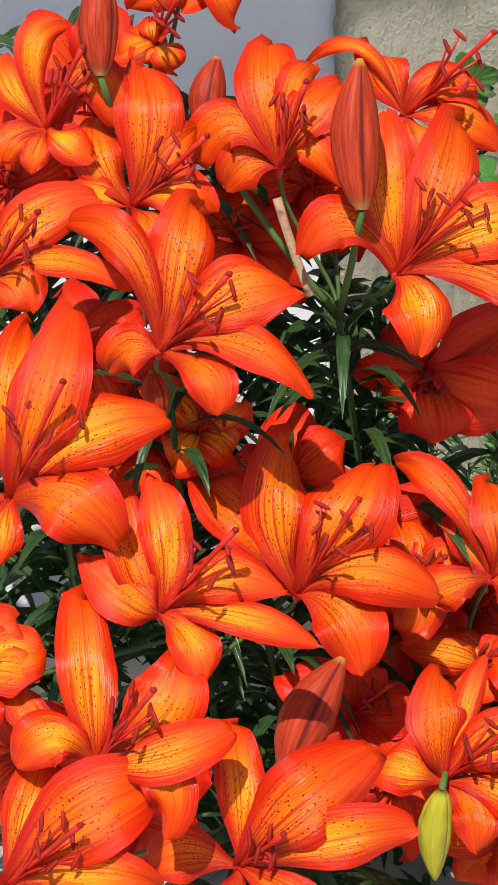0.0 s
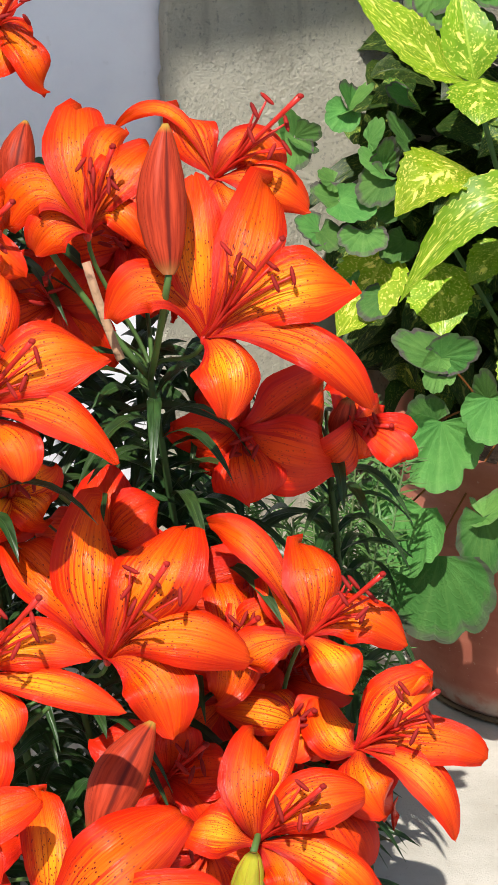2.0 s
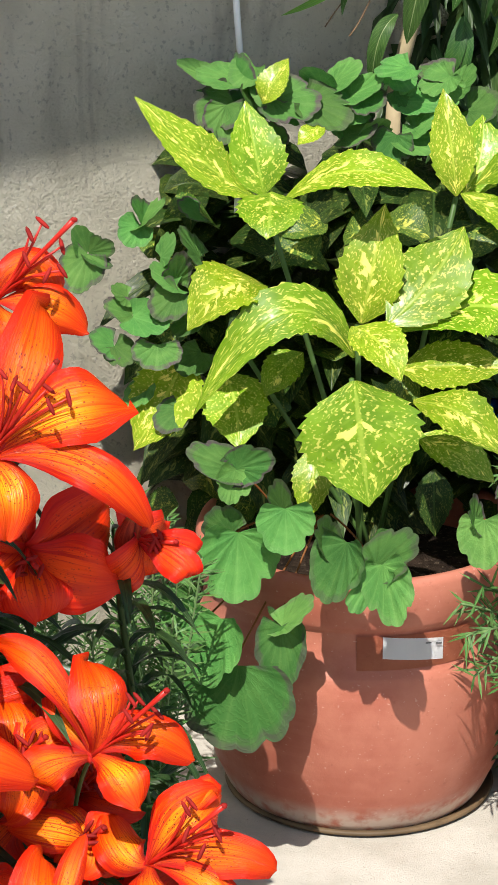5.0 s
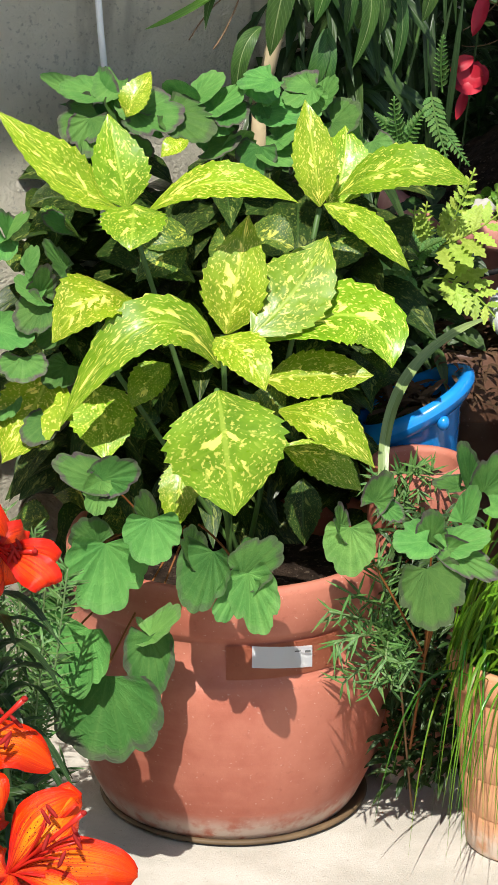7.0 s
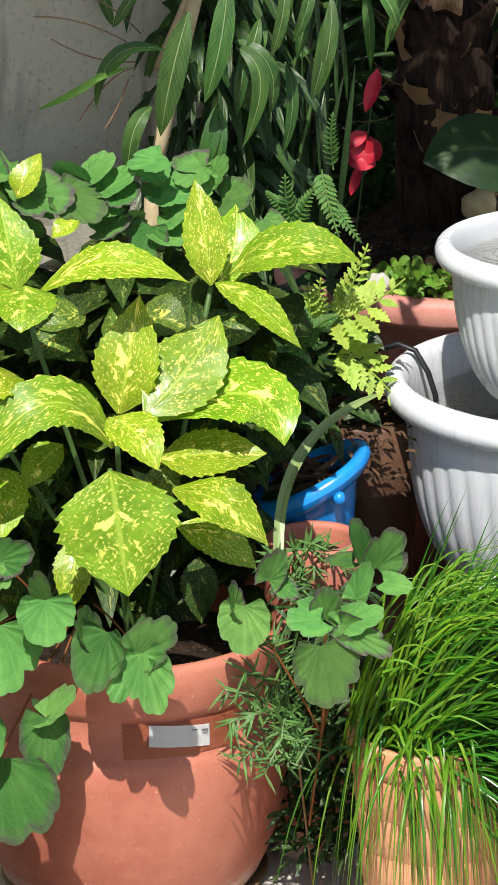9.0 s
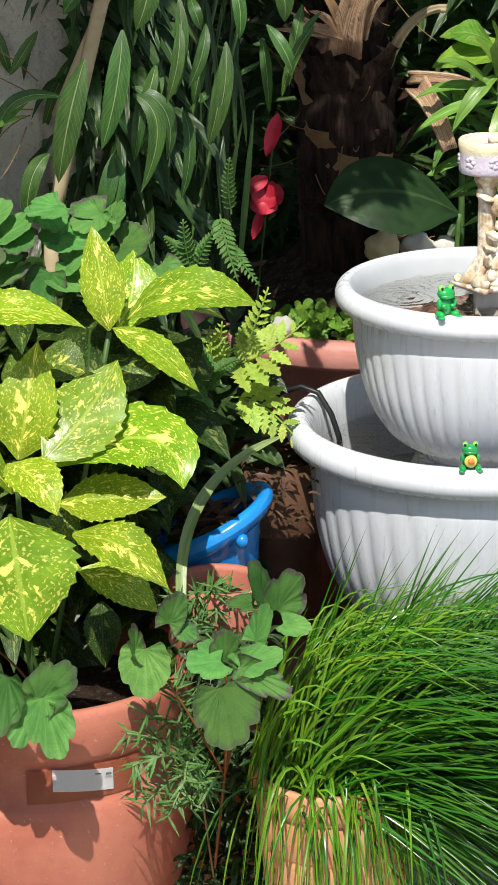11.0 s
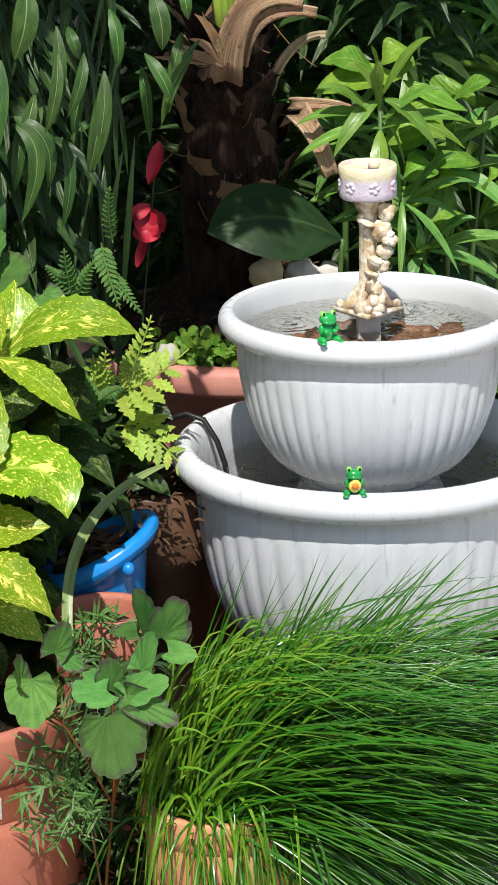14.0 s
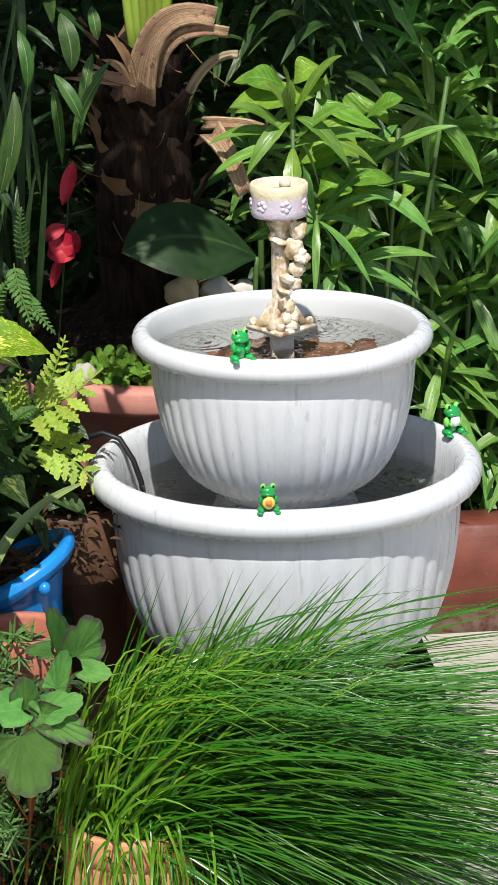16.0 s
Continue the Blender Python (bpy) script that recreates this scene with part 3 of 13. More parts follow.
tagged(part("shade_slab", b, M_WHITE, None, "", False), "unseen white slab added like an eave to shade the wall", "eave", kind="structure")
b = bmesh.new()
slab(b, (-3.0, 5.2, 0), (4.0, 5.4, 2.4))
tagged(part("wall_back", b, M_STUCCO, None, "", False), "grey garden wall behind the shrubs", "wall", kind="structure")
b = bmesh.new()
slab(b, (0.06, 3.32, 0.003), (0.68, 5.2, 0.10))
slab(b, (0.68, 3.92, 0.003), (2.5, 5.2, 0.12))
tagged(part("garden_bed", b, M_SOIL, None, "", False), "dark soil bed full of roots and litter", "soil", kind="structure")


# ---- pots ----
def earth(parent, at, r, z):
    b = bmesh.new()
    bmesh.ops.create_circle(b, cap_ends=True, segments=40, radius=r)
    bmesh.ops.inset_region(b, faces=b.faces, thickness=r * 0.3)
    for v in b.verts:
        v.co += Vector((at[0], at[1], at[2] + z + 0.006 * noise.noise(v.co * 40)))
    return part("soil", b, M_SOIL, parent, "dark potting soil")


BIG = (-0.0165, 2.956, 0.0)
big_pot = thing("plant_pot", "large glazed terracotta pot with rolled rim and scummed foot", "plant pot", BIG)
prof = [(0.122, 0.0), (0.1285, 0.003), (0.135, 0.012), (0.1485, 0.042), (0.1595, 0.085), (0.1665, 0.125), (0.1690, 0.160), (0.1675, 0.180), (0.1640, 0.189),
        (0.1600, 0.192), (0.1585, 0.230), (0.1590, 0.233), (0.1625, 0.236), (0.1650, 0.241), (0.1672, 0.262), (0.1672, 0.280), (0.164, 0.288), (0.158, 0.289),
        (0.152, 0.280), (0.146, 0.23), (0.130, 0.06), (0.10, 0.02)]
part("body", lathe(prof, 96, BIG), M_TERRA, big_pot)
earth(big_pot, BIG, 0.139, 0.245)
saucer = lathe([(0.11, 0.0), (0.136, 0.001), (0.140, 0.004), (0.138, 0.007), (0.133, 0.006), (0.124, 0.003)], 72, (BIG[0] + 0.004, BIG[1], 0))
part("saucer", saucer, plain("brown_saucer", (0.13, 0.085, 0.045), 0.6, 0.3, 60, 0.3, 0.4), big_pot, "thin brown saucer")
M_TAPE = terracotta("taped_terracotta", (0.42, 0.115, 0.06), (0.52, 0.175, 0.095), 0.3)
b = bmesh.new()
for i in range(15):
    a = radians(-91 + 3.1 * i)
    for z in (0.1935, 0.2292):
        b.verts.new(Vector(BIG) + Vector((0.1606 * math.cos(a), 0.1606 * math.sin(a), z)))
b.verts.ensure_lookup_table()
for i in range(14):
    b.faces.new([b.verts[j] for j in (2 * i, 2 * i + 2, 2 * i + 3, 2 * i + 1)])
bmesh.ops.solidify(b, geom=b.faces[:], thickness=0.001)
part("tape_mark", b, M_TAPE, big_pot, "darker glossy patch where tape was", False)
b = bmesh.new()
for i in range(9):
    a = radians(-82 + 2.8 * i)
    for z in (0.2065, 0.2295):
        b.verts.new(Vector(BIG) + Vector((0.1618 * math.cos(a), 0.1618 * math.sin(a), z - 0.0009 * i)))
b.verts.ensure_lookup_table()
for i in range(8):
    b.faces.new([b.verts[j] for j in (2 * i, 2 * i + 2, 2 * i + 3, 2 * i + 1)])
bmesh.ops.solidify(b, geom=b.faces[:], thickness=0.002)
pot_label = part("label", b, M_LABEL, big_pot, "small white paper label", False)
for i0, i1, z0, z1 in ((5.4, 6.2, 0.2245, 0.2257), (6.8, 7.6, 0.2230, 0.2255)):
    b = bmesh.new()
    four = []
    for i, z in ((i0, z0), (i1, z0), (i1, z1), (i0, z1)):
        a = radians(-82 + 2.8 * i)
        four.append(b.verts.new(Vector(BIG) + Vector((0.1640 * math.cos(a), 0.1640 * math.sin(a), z - 0.0009 * i))))
    b.faces.new(four)
    part("print_mark", b, M_PRINT, pot_label, "", False)

# ---- fountain of two stacked bowls ----
FX, FY = 0.475, 3.2


def bowl(name, label, at, outer, tube_r, rim_z, foot_r, lining, flutes, group):
    """A fluted plastic bowl with a fat rolled rim; at: centre of its foot."""
    t = thing(name, label, "bowl", at, group)
    ring = outer - tube_r
    top = rim_z - at[2]
    wall_r = ring - tube_r * 0.6
    pr = [(foot_r * 0.9, 0.0), (foot_r, 0.002), (foot_r * 1.04, 0.012)]
    for i in range(1, 17):
        k = i / 17
        pr.append((foot_r * 1.02 + (wall_r - foot_r) * math.sin(k * math.pi / 2) ** 0.8, 0.012 + (top - 0.04) * (1 - math.cos(k * math.pi / 2)) ** 0.9 + 0.01 * k))
    pr.append((wall_r, top - tube_r * 1.3))
    for i in range(11):
        a = radians(-78 + 17.5 * i)
        pr.append((ring + tube_r * math.cos(a), top + tube_r * 1.05 * math.sin(a)))
    inner = len(pr)
    pr.append((ring - tube_r * 0.30, top + tube_r * 0.90))
    pr.append((ring - tube_r * 0.75, top + tube_r * 0.2))
    for i in range(12, -1, -1):
        k = i / 13
        pr.append((foot_r * 0.95 + (ring - tube_r * 0.85 - foot_r * 0.95) * math.sin(k * math.pi / 2) ** 0.75, 0.016 + (top - 0.016) * (1 - math.cos(k * math.pi / 2)) ** 0.95))

    def wave(a, i):
        if not 3 <= i <= 17:
            return 1.0
        k = (i - 2) / 17
        amount = 0.017 * min(1.0, (i - 2) / 3) * (1.0 if i < 15 else (18 - i) / 3)
        return 1 - amount * (1 - abs(math.sin(a * flutes / 2)) ** 0.6)

    bw = lathe(pr, flutes * 6, at, wave)
    bw.faces.ensure_lookup_table()
    for f in bw.faces[flutes * 6 * inner:flutes * 6 * (len(pr) - 1)]:
        f.material_index = 1
    part("body", bw, [M_BOWL, lining], t)
    return t


low_bowl = bowl("fountain_bowl", "wide white plastic bowl filled with water, on a low plinth", (FX, FY, 0.235), 0.216, 0.0162, 0.4455, 0.125, M_BOWL, 42, "fountain bowls")
up_bowl = bowl("fountain_bowl", "smaller white fluted plastic bowl, standing in a wider bowl", (FX, FY, 0.418), 0.163, 0.0128, 0.5970, 0.070, M_BOWL_GREY, 46, "fountain bowls")
b = lathe([(0.09, 0.252), (0.09, 0.38), (0.075, 0.418)], 32, (FX, FY, 0))
tagged(part("bowl_stand", b, M_BOWL, None), "white plastic stand under the upper bowl, under water", "stand")
b = bmesh.new()
slab(b, (FX - 0.12, FY - 0.10, 0.0), (FX + 0.12, FY + 0.10, 0.235))
bmesh.ops.bevel(b, geom=b.edges[:], offset=0.008, segments=2)
tagged(part("plinth", b, M_BRICK, None), "dark red brick plinth under the fountain", "plinth")


def sheet(name, label, r, z, drips):
    """A rippled water surface that fills a bowl; drips: where drops fall and send out rings."""
    bmw = bmesh.new()

    def height(x, y):
        h = 0.0012 * noise.noise(Vector((x * 70, y * 55, 3))) + 0.0005 * noise.noise(Vector((x * 160, y * 140, 7)))
        for dx, dy, amount in drips:
            d = math.hypot(x - dx, y - dy)
            h += amount * math.exp(-d / 0.040) * math.sin(d * 560 + 1.5 * noise.noise(Vector((x * 60, y * 60, 1))))
        return z + h

    count, turns = 84, 200
    rings = [[bmw.verts.new((FX, FY, z))]]
    for i in range(1, count + 1):
        q = r * i / count
        row = []
        for k in range(turns):
            x, y = q * math.cos(2 * math.pi * k / turns), q * math.sin(2 * math.pi * k / turns)
            row.append(bmw.verts.new((FX + x, FY + y, height(x, y))))
        rings.append(row)
    for k in range(turns):
        bmw.faces.new((rings[0][0], rings[1][k], rings[1][(k + 1) % turns]))
    for lo, hi in zip(rings[1:], rings[2:]):
        for k in range(turns):
            bmw.faces.new((lo[k], hi[k], hi[(k + 1) % turns], lo[(k + 1) % turns]))
    ob = part(name, bmw, M_WATER, None)
    ob.visible_shadow = False
    return tagged(ob, label, "water", kind="structure")


sheet("water", "clear rippling water in the wide lower bowl", 0.186, 0.418, ((0.140, 0.035, 0.0042), (0.115, 0.085, 0.0032), (-0.13, 0.05, 0.0022), (0.02, -0.125, 0.0022)))
sheet("water", "clear rippling water in the upper bowl", 0.1430, 0.584, ((-0.085, 0.035, 0.0034), (0.06, 0.075, 0.0034), (0.10, 0.02, 0.0026), (-0.03, 0.09, 0.0022)))


def silt(name, label, r, z, material):
    """Sediment disc added under the water, raised and toned to set its lightness."""
    bs = lathe([(0.0001, z + 0.004), (r * 0.5, z + 0.003), (r * 0.9, z + 0.001), (r, z)], 40, (FX, FY, 0))
    for v in bs.verts:
        v.co.z += 0.004 * noise.noise(v.co * 50)
    return tagged(part(name, bs, material), label, "sediment", kind="structure")


silt("sediment", "silt disc raised under the lower water, toned for its lightness", 0.172, 0.368, plain("brown_silt", (0.27, 0.255, 0.22), 0.8, 0.2, 50, 0.4, 0.5))
silt("sediment", "silt disc raised under the upper water, toned for its lightness", 0.116, 0.518, plain("grey_silt", (0.60, 0.59, 0.56), 0.8, 0.2, 50, 0.4, 0.3))
# ---- plants: builders ----
RIGHT, RISE, OPEN = Vector((1, 0, 0)), Vector((0, 0.35, 0.937)), Vector((0, -0.937, 0.35))


def cubic(a, b, c, d, n):
    return [a * (1 - t) ** 3 + b * (3 * t * (1 - t) ** 2) + c * (3 * t * t * (1 - t)) + d * t ** 3 for t in (i / n for i in range(n + 1))]


def way(x, up, out):
    return RIGHT * x + RISE * up + OPEN * out


def rolled(c, x, up, out, bow, size, lift, rows=20):
    """The spine of a petal that bends on its way and rolls back at its end."""
    mx, mup, roll = bow
    cx, cup = 2 * mx - 0.5 * x, 2 * mup - 0.5 * up
    fold = 1 - 0.30 * roll
    pts = []
    for i in range(rows + 1):
        t = i / rows
        k = min(1.0, t / fold) if roll else t
        past = max(0.0, t - fold) / 0.30
        k -= 0.14 * past * past
        rise = size * lift * 4 * k * (1 - k) - size * (0.10 * max(0.0, t - 0.6) / 0.4 + 0.55 * past) * min(1.0, roll * 2)
        pts.append(c + way(2 * k * (1 - k) * cx + k * k * x, 2 * k * (1 - k) * cup + k * k * up, out * k + rise))
    return pts


def flower(plant, at, axis, fork, petals, reach=0.062, spread=0.30, seed=1, style=True, skin=None):
    """An open lily on a pedicel that leaves the fork of its stem and comes up behind it. petals: (sideways, up, outward, width) of each tip from the throat, in metres; where three more
    follow, they are its bend (sideways, up) and how far its end rolls back."""
    rng = random.Random(seed)
    c, ax = Vector(at), way(*axis).normalized()
    b = bmesh.new()
    lump(b, c - ax * 0.003, (0.0036, 0.0036, 0.005), None, 0.1, 2)
    root = part("flower", b, M_STAMEN, plant, "lily bloom coloured deep red for petal backs and shade" if skin else "orange-red lily bloom with speckled recurved petals")
    b = bmesh.new()
    back = Vector((ax.x * 0.5, min(ax.y, -0.55), ax.z)).normalized()
    tube(b, cubic(Vector(fork), Vector(fork) + Vector((0, 0.03, 0.02)), c - back * 0.055, c - ax * 0.002, 10), 0.0019, 6)
    part("pedicel", b, M_STEM, root, "thin green flower stalk")
    for i, (x, up, out, w, *bow) in enumerate(petals):
        d = way(x, up, out)
        size = d.length
        tip = c + d
        lift = 0.14 + 0.2 * rng.random()
        hook = 0.34 * rng.random() ** 1.5
        flank = d.cross(ax).normalized() * size * rng.uniform(-0.16, 0.16)
        spine = cubic(c, c + ax * (size * 0.34) + d * 0.12 - flank * 0.3, c + d * (0.74 + 0.5 * hook) + ax * (size * lift) + flank, tip - (ax + OPEN) * size * hook, 18)
        inner = (ax * 1.0 - d.normalized() * 0.45 + OPEN * 0.35)
        if bow:
            spine = rolled(c, x, up, out, bow, size, 0.10 + 0.14 * rng.random())
            inner = ax * 0.6 - d.normalized() * 0.3 + OPEN * 0.8
        b = bmesh.new()
        keel = rng.uniform(0.30, 0.85)
        blade(b, spine, w * 1.22, inner, LILY_SHAPE, keel, 0.0, 10, -keel * rng.uniform(0.7, 1.5), 0.10, rng.random() * 9, rng.uniform(-0.6, 0.6), rng.uniform(6, 13))
        part("petal", b, skin or M_PETAL, root)
    side = ax.orthogonal().normalized()
    other = ax.cross(side)
    for k in range(6):
        a = 2 * math.pi * (k + rng.random() * 0.5) / 6
        d = (ax + (side * math.cos(a) + other * math.sin(a)) * spread * (0.6 + 0.6 * rng.random())).normalized()
        end = c + d * reach * (0.85 + 0.3 * rng.random())
        b = bmesh.new()
        tube(b, bend(c, c + ax * reach * 0.5, end, 5), [0.0018, 0.0016, 0.0014, 0.0013, 0.0012, 0.0008], 6)
        n = len(b.faces)
        q = (d.cross(side) * 0.6 + way(rng.uniform(-1, 1), rng.uniform(0.2, 1), 0)).normalized()
        tube(b, [end - q * 0.0075, end - q * 0.005, end, end + q * 0.005, end + q * 0.0075], [0.0006, 0.0017, 0.0020, 0.0017, 0.0006], 6)
        b.faces.ensure_lookup_table()
        for f in b.faces[n:]:
            f.material_index = 1
        part("stamen", b, [M_STAMEN, M_ANTHER], root)
    if style:
        end = c + ax * reach * 1.3 + way(0.006, 0.006, 0)
        b = bmesh.new()
        tube(b, bend(c, c + ax * reach * 0.7, end, 6), [0.0024, 0.0022, 0.0020, 0.0019, 0.0019, 0.0021, 0.0025], 6)
        part("pistil", b, M_STAMEN, root)
        b = bmesh.new()
        lump(b, end, (0.0028, 0.0028, 0.0024), None, 0.3, 2, seed)
        part("stigma", b, M_ANTHER, root)
    return root


def bud(plant, low, high, width, material, label, seed=1):
    """A closed bud: six ribbed scales that meet in a blunt tip."""
    rng = random.Random(seed)
    low, high = Vector(low), Vector(high)
    d = high - low
    n = d.normalized()
    side = n.orthogonal().normalized()
    other = n.cross(side)
    b = bmesh.new()
    uv = b.loops.layers.uv.verify()
    prof = ((0, 0.22), (0.06, 0.48), (0.2, 0.78), (0.38, 0.96), (0.52, 0.98), (0.68, 0.84), (0.82, 0.60), (0.93, 0.34), (1.0, 0.12))
    rows = []
    turn = rng.random()
    for t, r in prof:
        row = []
        for k in range(36):
            a = 2 * math.pi * k / 36
            v = ((k / 12 + turn) % 1) * 2 - 1
            q = width * 0.5 * r * (1 - 0.09 * math.exp(-(v / 0.28) ** 2))
            row.append((b.verts.new(low + d * t + other * (0.06 * d.length * math.sin(t * 3.14)) + (side * math.cos(a) + other * math.sin(a)) * q), t, ((k / 12 + turn) % 1) * 2 - 1))
        rows.append(row)
    for lo, hi in zip(rows, rows[1:]):
        for k in range(36):
            four = (lo[k], lo[(k + 1) % 36], hi[(k + 1) % 36], hi[k])
            f = b.faces.new([q[0] for q in four])
            for loop, q in zip(f.loops, four):
                loop[uv].uv = (q[1], q[2])
    b.faces.new([q[0] for q in rows[-1]])
    b.faces.new([q[0] for q in rows[0]])
    return part("bud", b, material, plant, label)


def lily_plant(base, top, leaves=26, seed=1, label="orange lily plant in full bloom with narrow dark leaves"):
    """A leafy upright stem; blooms and buds are added to it."""
    rng = random.Random(seed)
    base, top = Vector(base), Vector(top)
    t = thing("lily_plant", label, "lily", base, "clump of lilies")
    mid = (base + top) / 2 + Vector((rng.uniform(-0.03, 0.03), rng.uniform(0, 0.03), 0))
    pts = bend(base, mid, top, 10)
    b = bmesh.new()
    tube(b, pts, [0.0042 - 0.00014 * i for i in range(11)], 7)
    # Dark hosta green on the stem stands for shade among the leaves.
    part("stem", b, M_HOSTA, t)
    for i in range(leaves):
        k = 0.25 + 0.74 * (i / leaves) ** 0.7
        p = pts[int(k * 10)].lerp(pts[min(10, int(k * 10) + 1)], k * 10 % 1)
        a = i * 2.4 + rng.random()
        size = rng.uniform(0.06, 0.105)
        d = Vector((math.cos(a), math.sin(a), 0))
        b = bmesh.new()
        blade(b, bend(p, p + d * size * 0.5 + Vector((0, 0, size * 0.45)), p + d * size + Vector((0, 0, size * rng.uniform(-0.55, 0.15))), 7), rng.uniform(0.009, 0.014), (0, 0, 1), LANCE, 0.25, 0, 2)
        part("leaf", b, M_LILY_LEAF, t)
    return t


def stalk(plant, a, b_, r=0.0022, material=None, sag=0.0, name="stalk"):
    a, b_ = Vector(a), Vector(b_)
    b = bmesh.new()
    tube(b, bend(a, (a + b_) / 2 + Vector((0, 0, -sag)), b_, 6), r, 6)
    return part(name, b, material or M_STEM, plant)


def leaf(plant, base, mid, tip, width, face, material, shape=OVAL, teeth=0.0, fold=0.2, rows=18, across=4, curl=0.0, name="leaf", ruffle=0.0, seed=0.0):
    b = bmesh.new()
    blade(b, bend(base, mid, tip, rows), width, face, shape, fold, teeth, across, curl, ruffle, seed)
    return part(name, b, material, plant)


def fan(plant, base, tip, width, face, material, cup=0.12, seed=0, name="leaflet"):
    """A fan-shaped leaflet with three main lobes and a scalloped edge."""
    rng = random.Random(seed)
    base, tip = Vector(base), Vector(tip)
    d = tip - base
    size = d.length
    n = d.normalized()
    s = n.cross(Vector(face)).normalized()
    up = s.cross(n)
    stretch = width / (size * 1.42)
    b = bmesh.new()
    uv = b.loops.layers.uv.verify()
    steps, rings = 80, 5
    grid = []
    tone = rng.random() * 6
    depth = rng.uniform(0.04, 0.17)
    cleft = rng.uniform(0.28, 0.42)
    for i in range(steps + 1):
        v = 2 * i / steps - 1
        a = v * radians(108)
        notch = math.exp(-(((abs(v - 0.04) - cleft) / 0.06) ** 2))
        lobes = 0.42 + 0.58 * math.cos(a * 0.74) - depth * notch - 0.048 * (1 - abs(math.cos(v * 14.0 + tone)) ** 0.6) - 0.02 * math.sin(v * 4 + tone)
        row = []
        for k in range(rings + 1):
            r = size * lobes * k / rings
            u = k / rings
            x, y = r * math.sin(a) * stretch, r * math.cos(a)
            lift = cup * size * (u * u * (0.35 + v * v) + 0.10 * u * math.sin(v * 9 + tone)) - 0.22 * cup * size * u ** 3 * math.cos(v * 5 + tone) + 0.010 * size * u * math.cos(v * 28 + tone)
            row.append((b.verts.new(base + n * y + s * x + up * lift), u, v))
        grid.append(row)
    for lo, hi in zip(grid, grid[1:]):
        for k in range(rings):
            four = (lo[k], lo[k + 1], hi[k + 1], hi[k])
            f = b.faces.new([q[0] for q in four])
            for loop, q in zip(f.loops, four):
                loop[uv].uv = (q[1], q[2])
    bmesh.ops.remove_doubles(b, verts=b.verts, dist=1e-6)
    return part(name, b, material, plant)


def frond(plant, base, mid, tip, reach, material, pairs=13, seed=0, name="frond"):
    """A fern frond: a rachis with paired toothed leaflets."""
    rng = random.Random(seed)
    pts = bend(base, mid, tip, pairs + 2)
    b = bmesh.new()
    for i in range(1, pairs + 2):
        t = i / (pairs + 2)
        d = (pts[i + 1] - pts[i - 1]).normalized()
        s = d.cross(OPEN * 0.8 + Vector((0, 0, 0.6))).normalized()
        size = reach * (0.55 + 0.45 * min(1, t * 4)) * (1 - t) ** 0.75 + 0.002
        for sign in (-1, 1):
            e = pts[i] + (s * sign + d * 0.75).normalized() * size + Vector((0, 0, -0.12 * size * rng.random()))
            blade(b, bend(pts[i], (pts[i] + e) / 2 + OPEN * 0.1 * size, e, 12), size * 0.44, OPEN * 0.7 + Vector((0, 0, 0.7)), LANCE, 0.1, 0.26, 2)
    uvl = b.loops.layers.uv.verify()
    tube(b, pts, [0.0012] * len(pts), 4)
    return part(name, b, material, plant)


def sprigs(label, places, needle=0.018, width=0.0016, seed=3, step=0.005):
    """A bush of upright sprigs, each set with narrow needles."""
    rng = random.Random(seed)
    t = thing("rosemary", label, "rosemary", places[0][0])
    needles = bmesh.new()
    for base, tip in places:
        base, tip = Vector(base), Vector(tip)
        b = bmesh.new()
        mid = (base + tip) / 2 + Vector((rng.uniform(-0.01, 0.01), rng.uniform(-0.01, 0.01), 0.008))
        n = max(8, int((tip - base).length / step))
        pts = bend(base, mid, tip, n)
        for i in range(1, n + 1):
            d = (pts[i] - pts[i - 1]).normalized()
            s = d.orthogonal().normalized()
            o = d.cross(s)
            for j in range(2):
                a = rng.random() * 6.283
                e = pts[i] + (s * math.cos(a) + o * math.sin(a) + d * rng.uniform(0.3, 0.9)).normalized() * needle * rng.uniform(0.7, 1.2)
                blade(needles, [pts[i], (pts[i] + e) / 2, e], width, OPEN + Vector((0, 0, 0.5)), ((0, 0.6), (0.5, 1), (1, 0.05)), 0.2, 0, 2)
        tube(b, pts, 0.0012, 4)
        part("sprig", b, M_NEEDLE, t)
    tagged(part("needles", needles, M_NEEDLE, t), "narrow green needle leaves", kind="stuff")
    return t


# ---- the lilies ----
lily_a = lily_plant((-0.420, 2.300, 0.0), (-0.4870, 2.2200, 0.5100), 44, 1)
flower(lily_a, (-0.4870, 2.1700, 0.5640), (0.55, 0.6, 0.62), (-0.4870, 2.2200, 0.5100), [(0.0144, 0.1126, -0.012, 0.0411, 0.0111, 0.0612, 0.5), (0.0981, 0.0501, 0, 0.0495, 0.0502, 0.0437, 0.2), (0.1158, -0.0297, 0.02, 0.0294, 0.0623, 0.0087, 0.1), (0.0473, -0.0459, 0.03, 0.0336, 0.0374, -0.0146, 0.1), (-0.0785, 0.0936, -0.01, 0.0302, -0.0247, 0.0760, 0.15), (-0.0427, -0.0155, -0.02, 0.0378, -0.0229, 0.0009, 0.1)], 0.069, 0.3, 2, True)
flower(lily_a, (-0.4690, 2.2500, 0.4670), (0.4, 0.5, 0.8), (-0.4870, 2.2200, 0.5100), [(-0.0217, 0.0347, 0.000, 0.030), (0.0356, 0.0282, 0.000, 0.035), (0.0325, -0.0130, 0.020, 0.039), (-0.0477, 0.0347, 0.000, 0.035), (-0.0173, -0.0260, 0.020, 0.039), (0.0130, 0.0347, -0.020, 0.026)], 0.039, 0.3, 3, True)
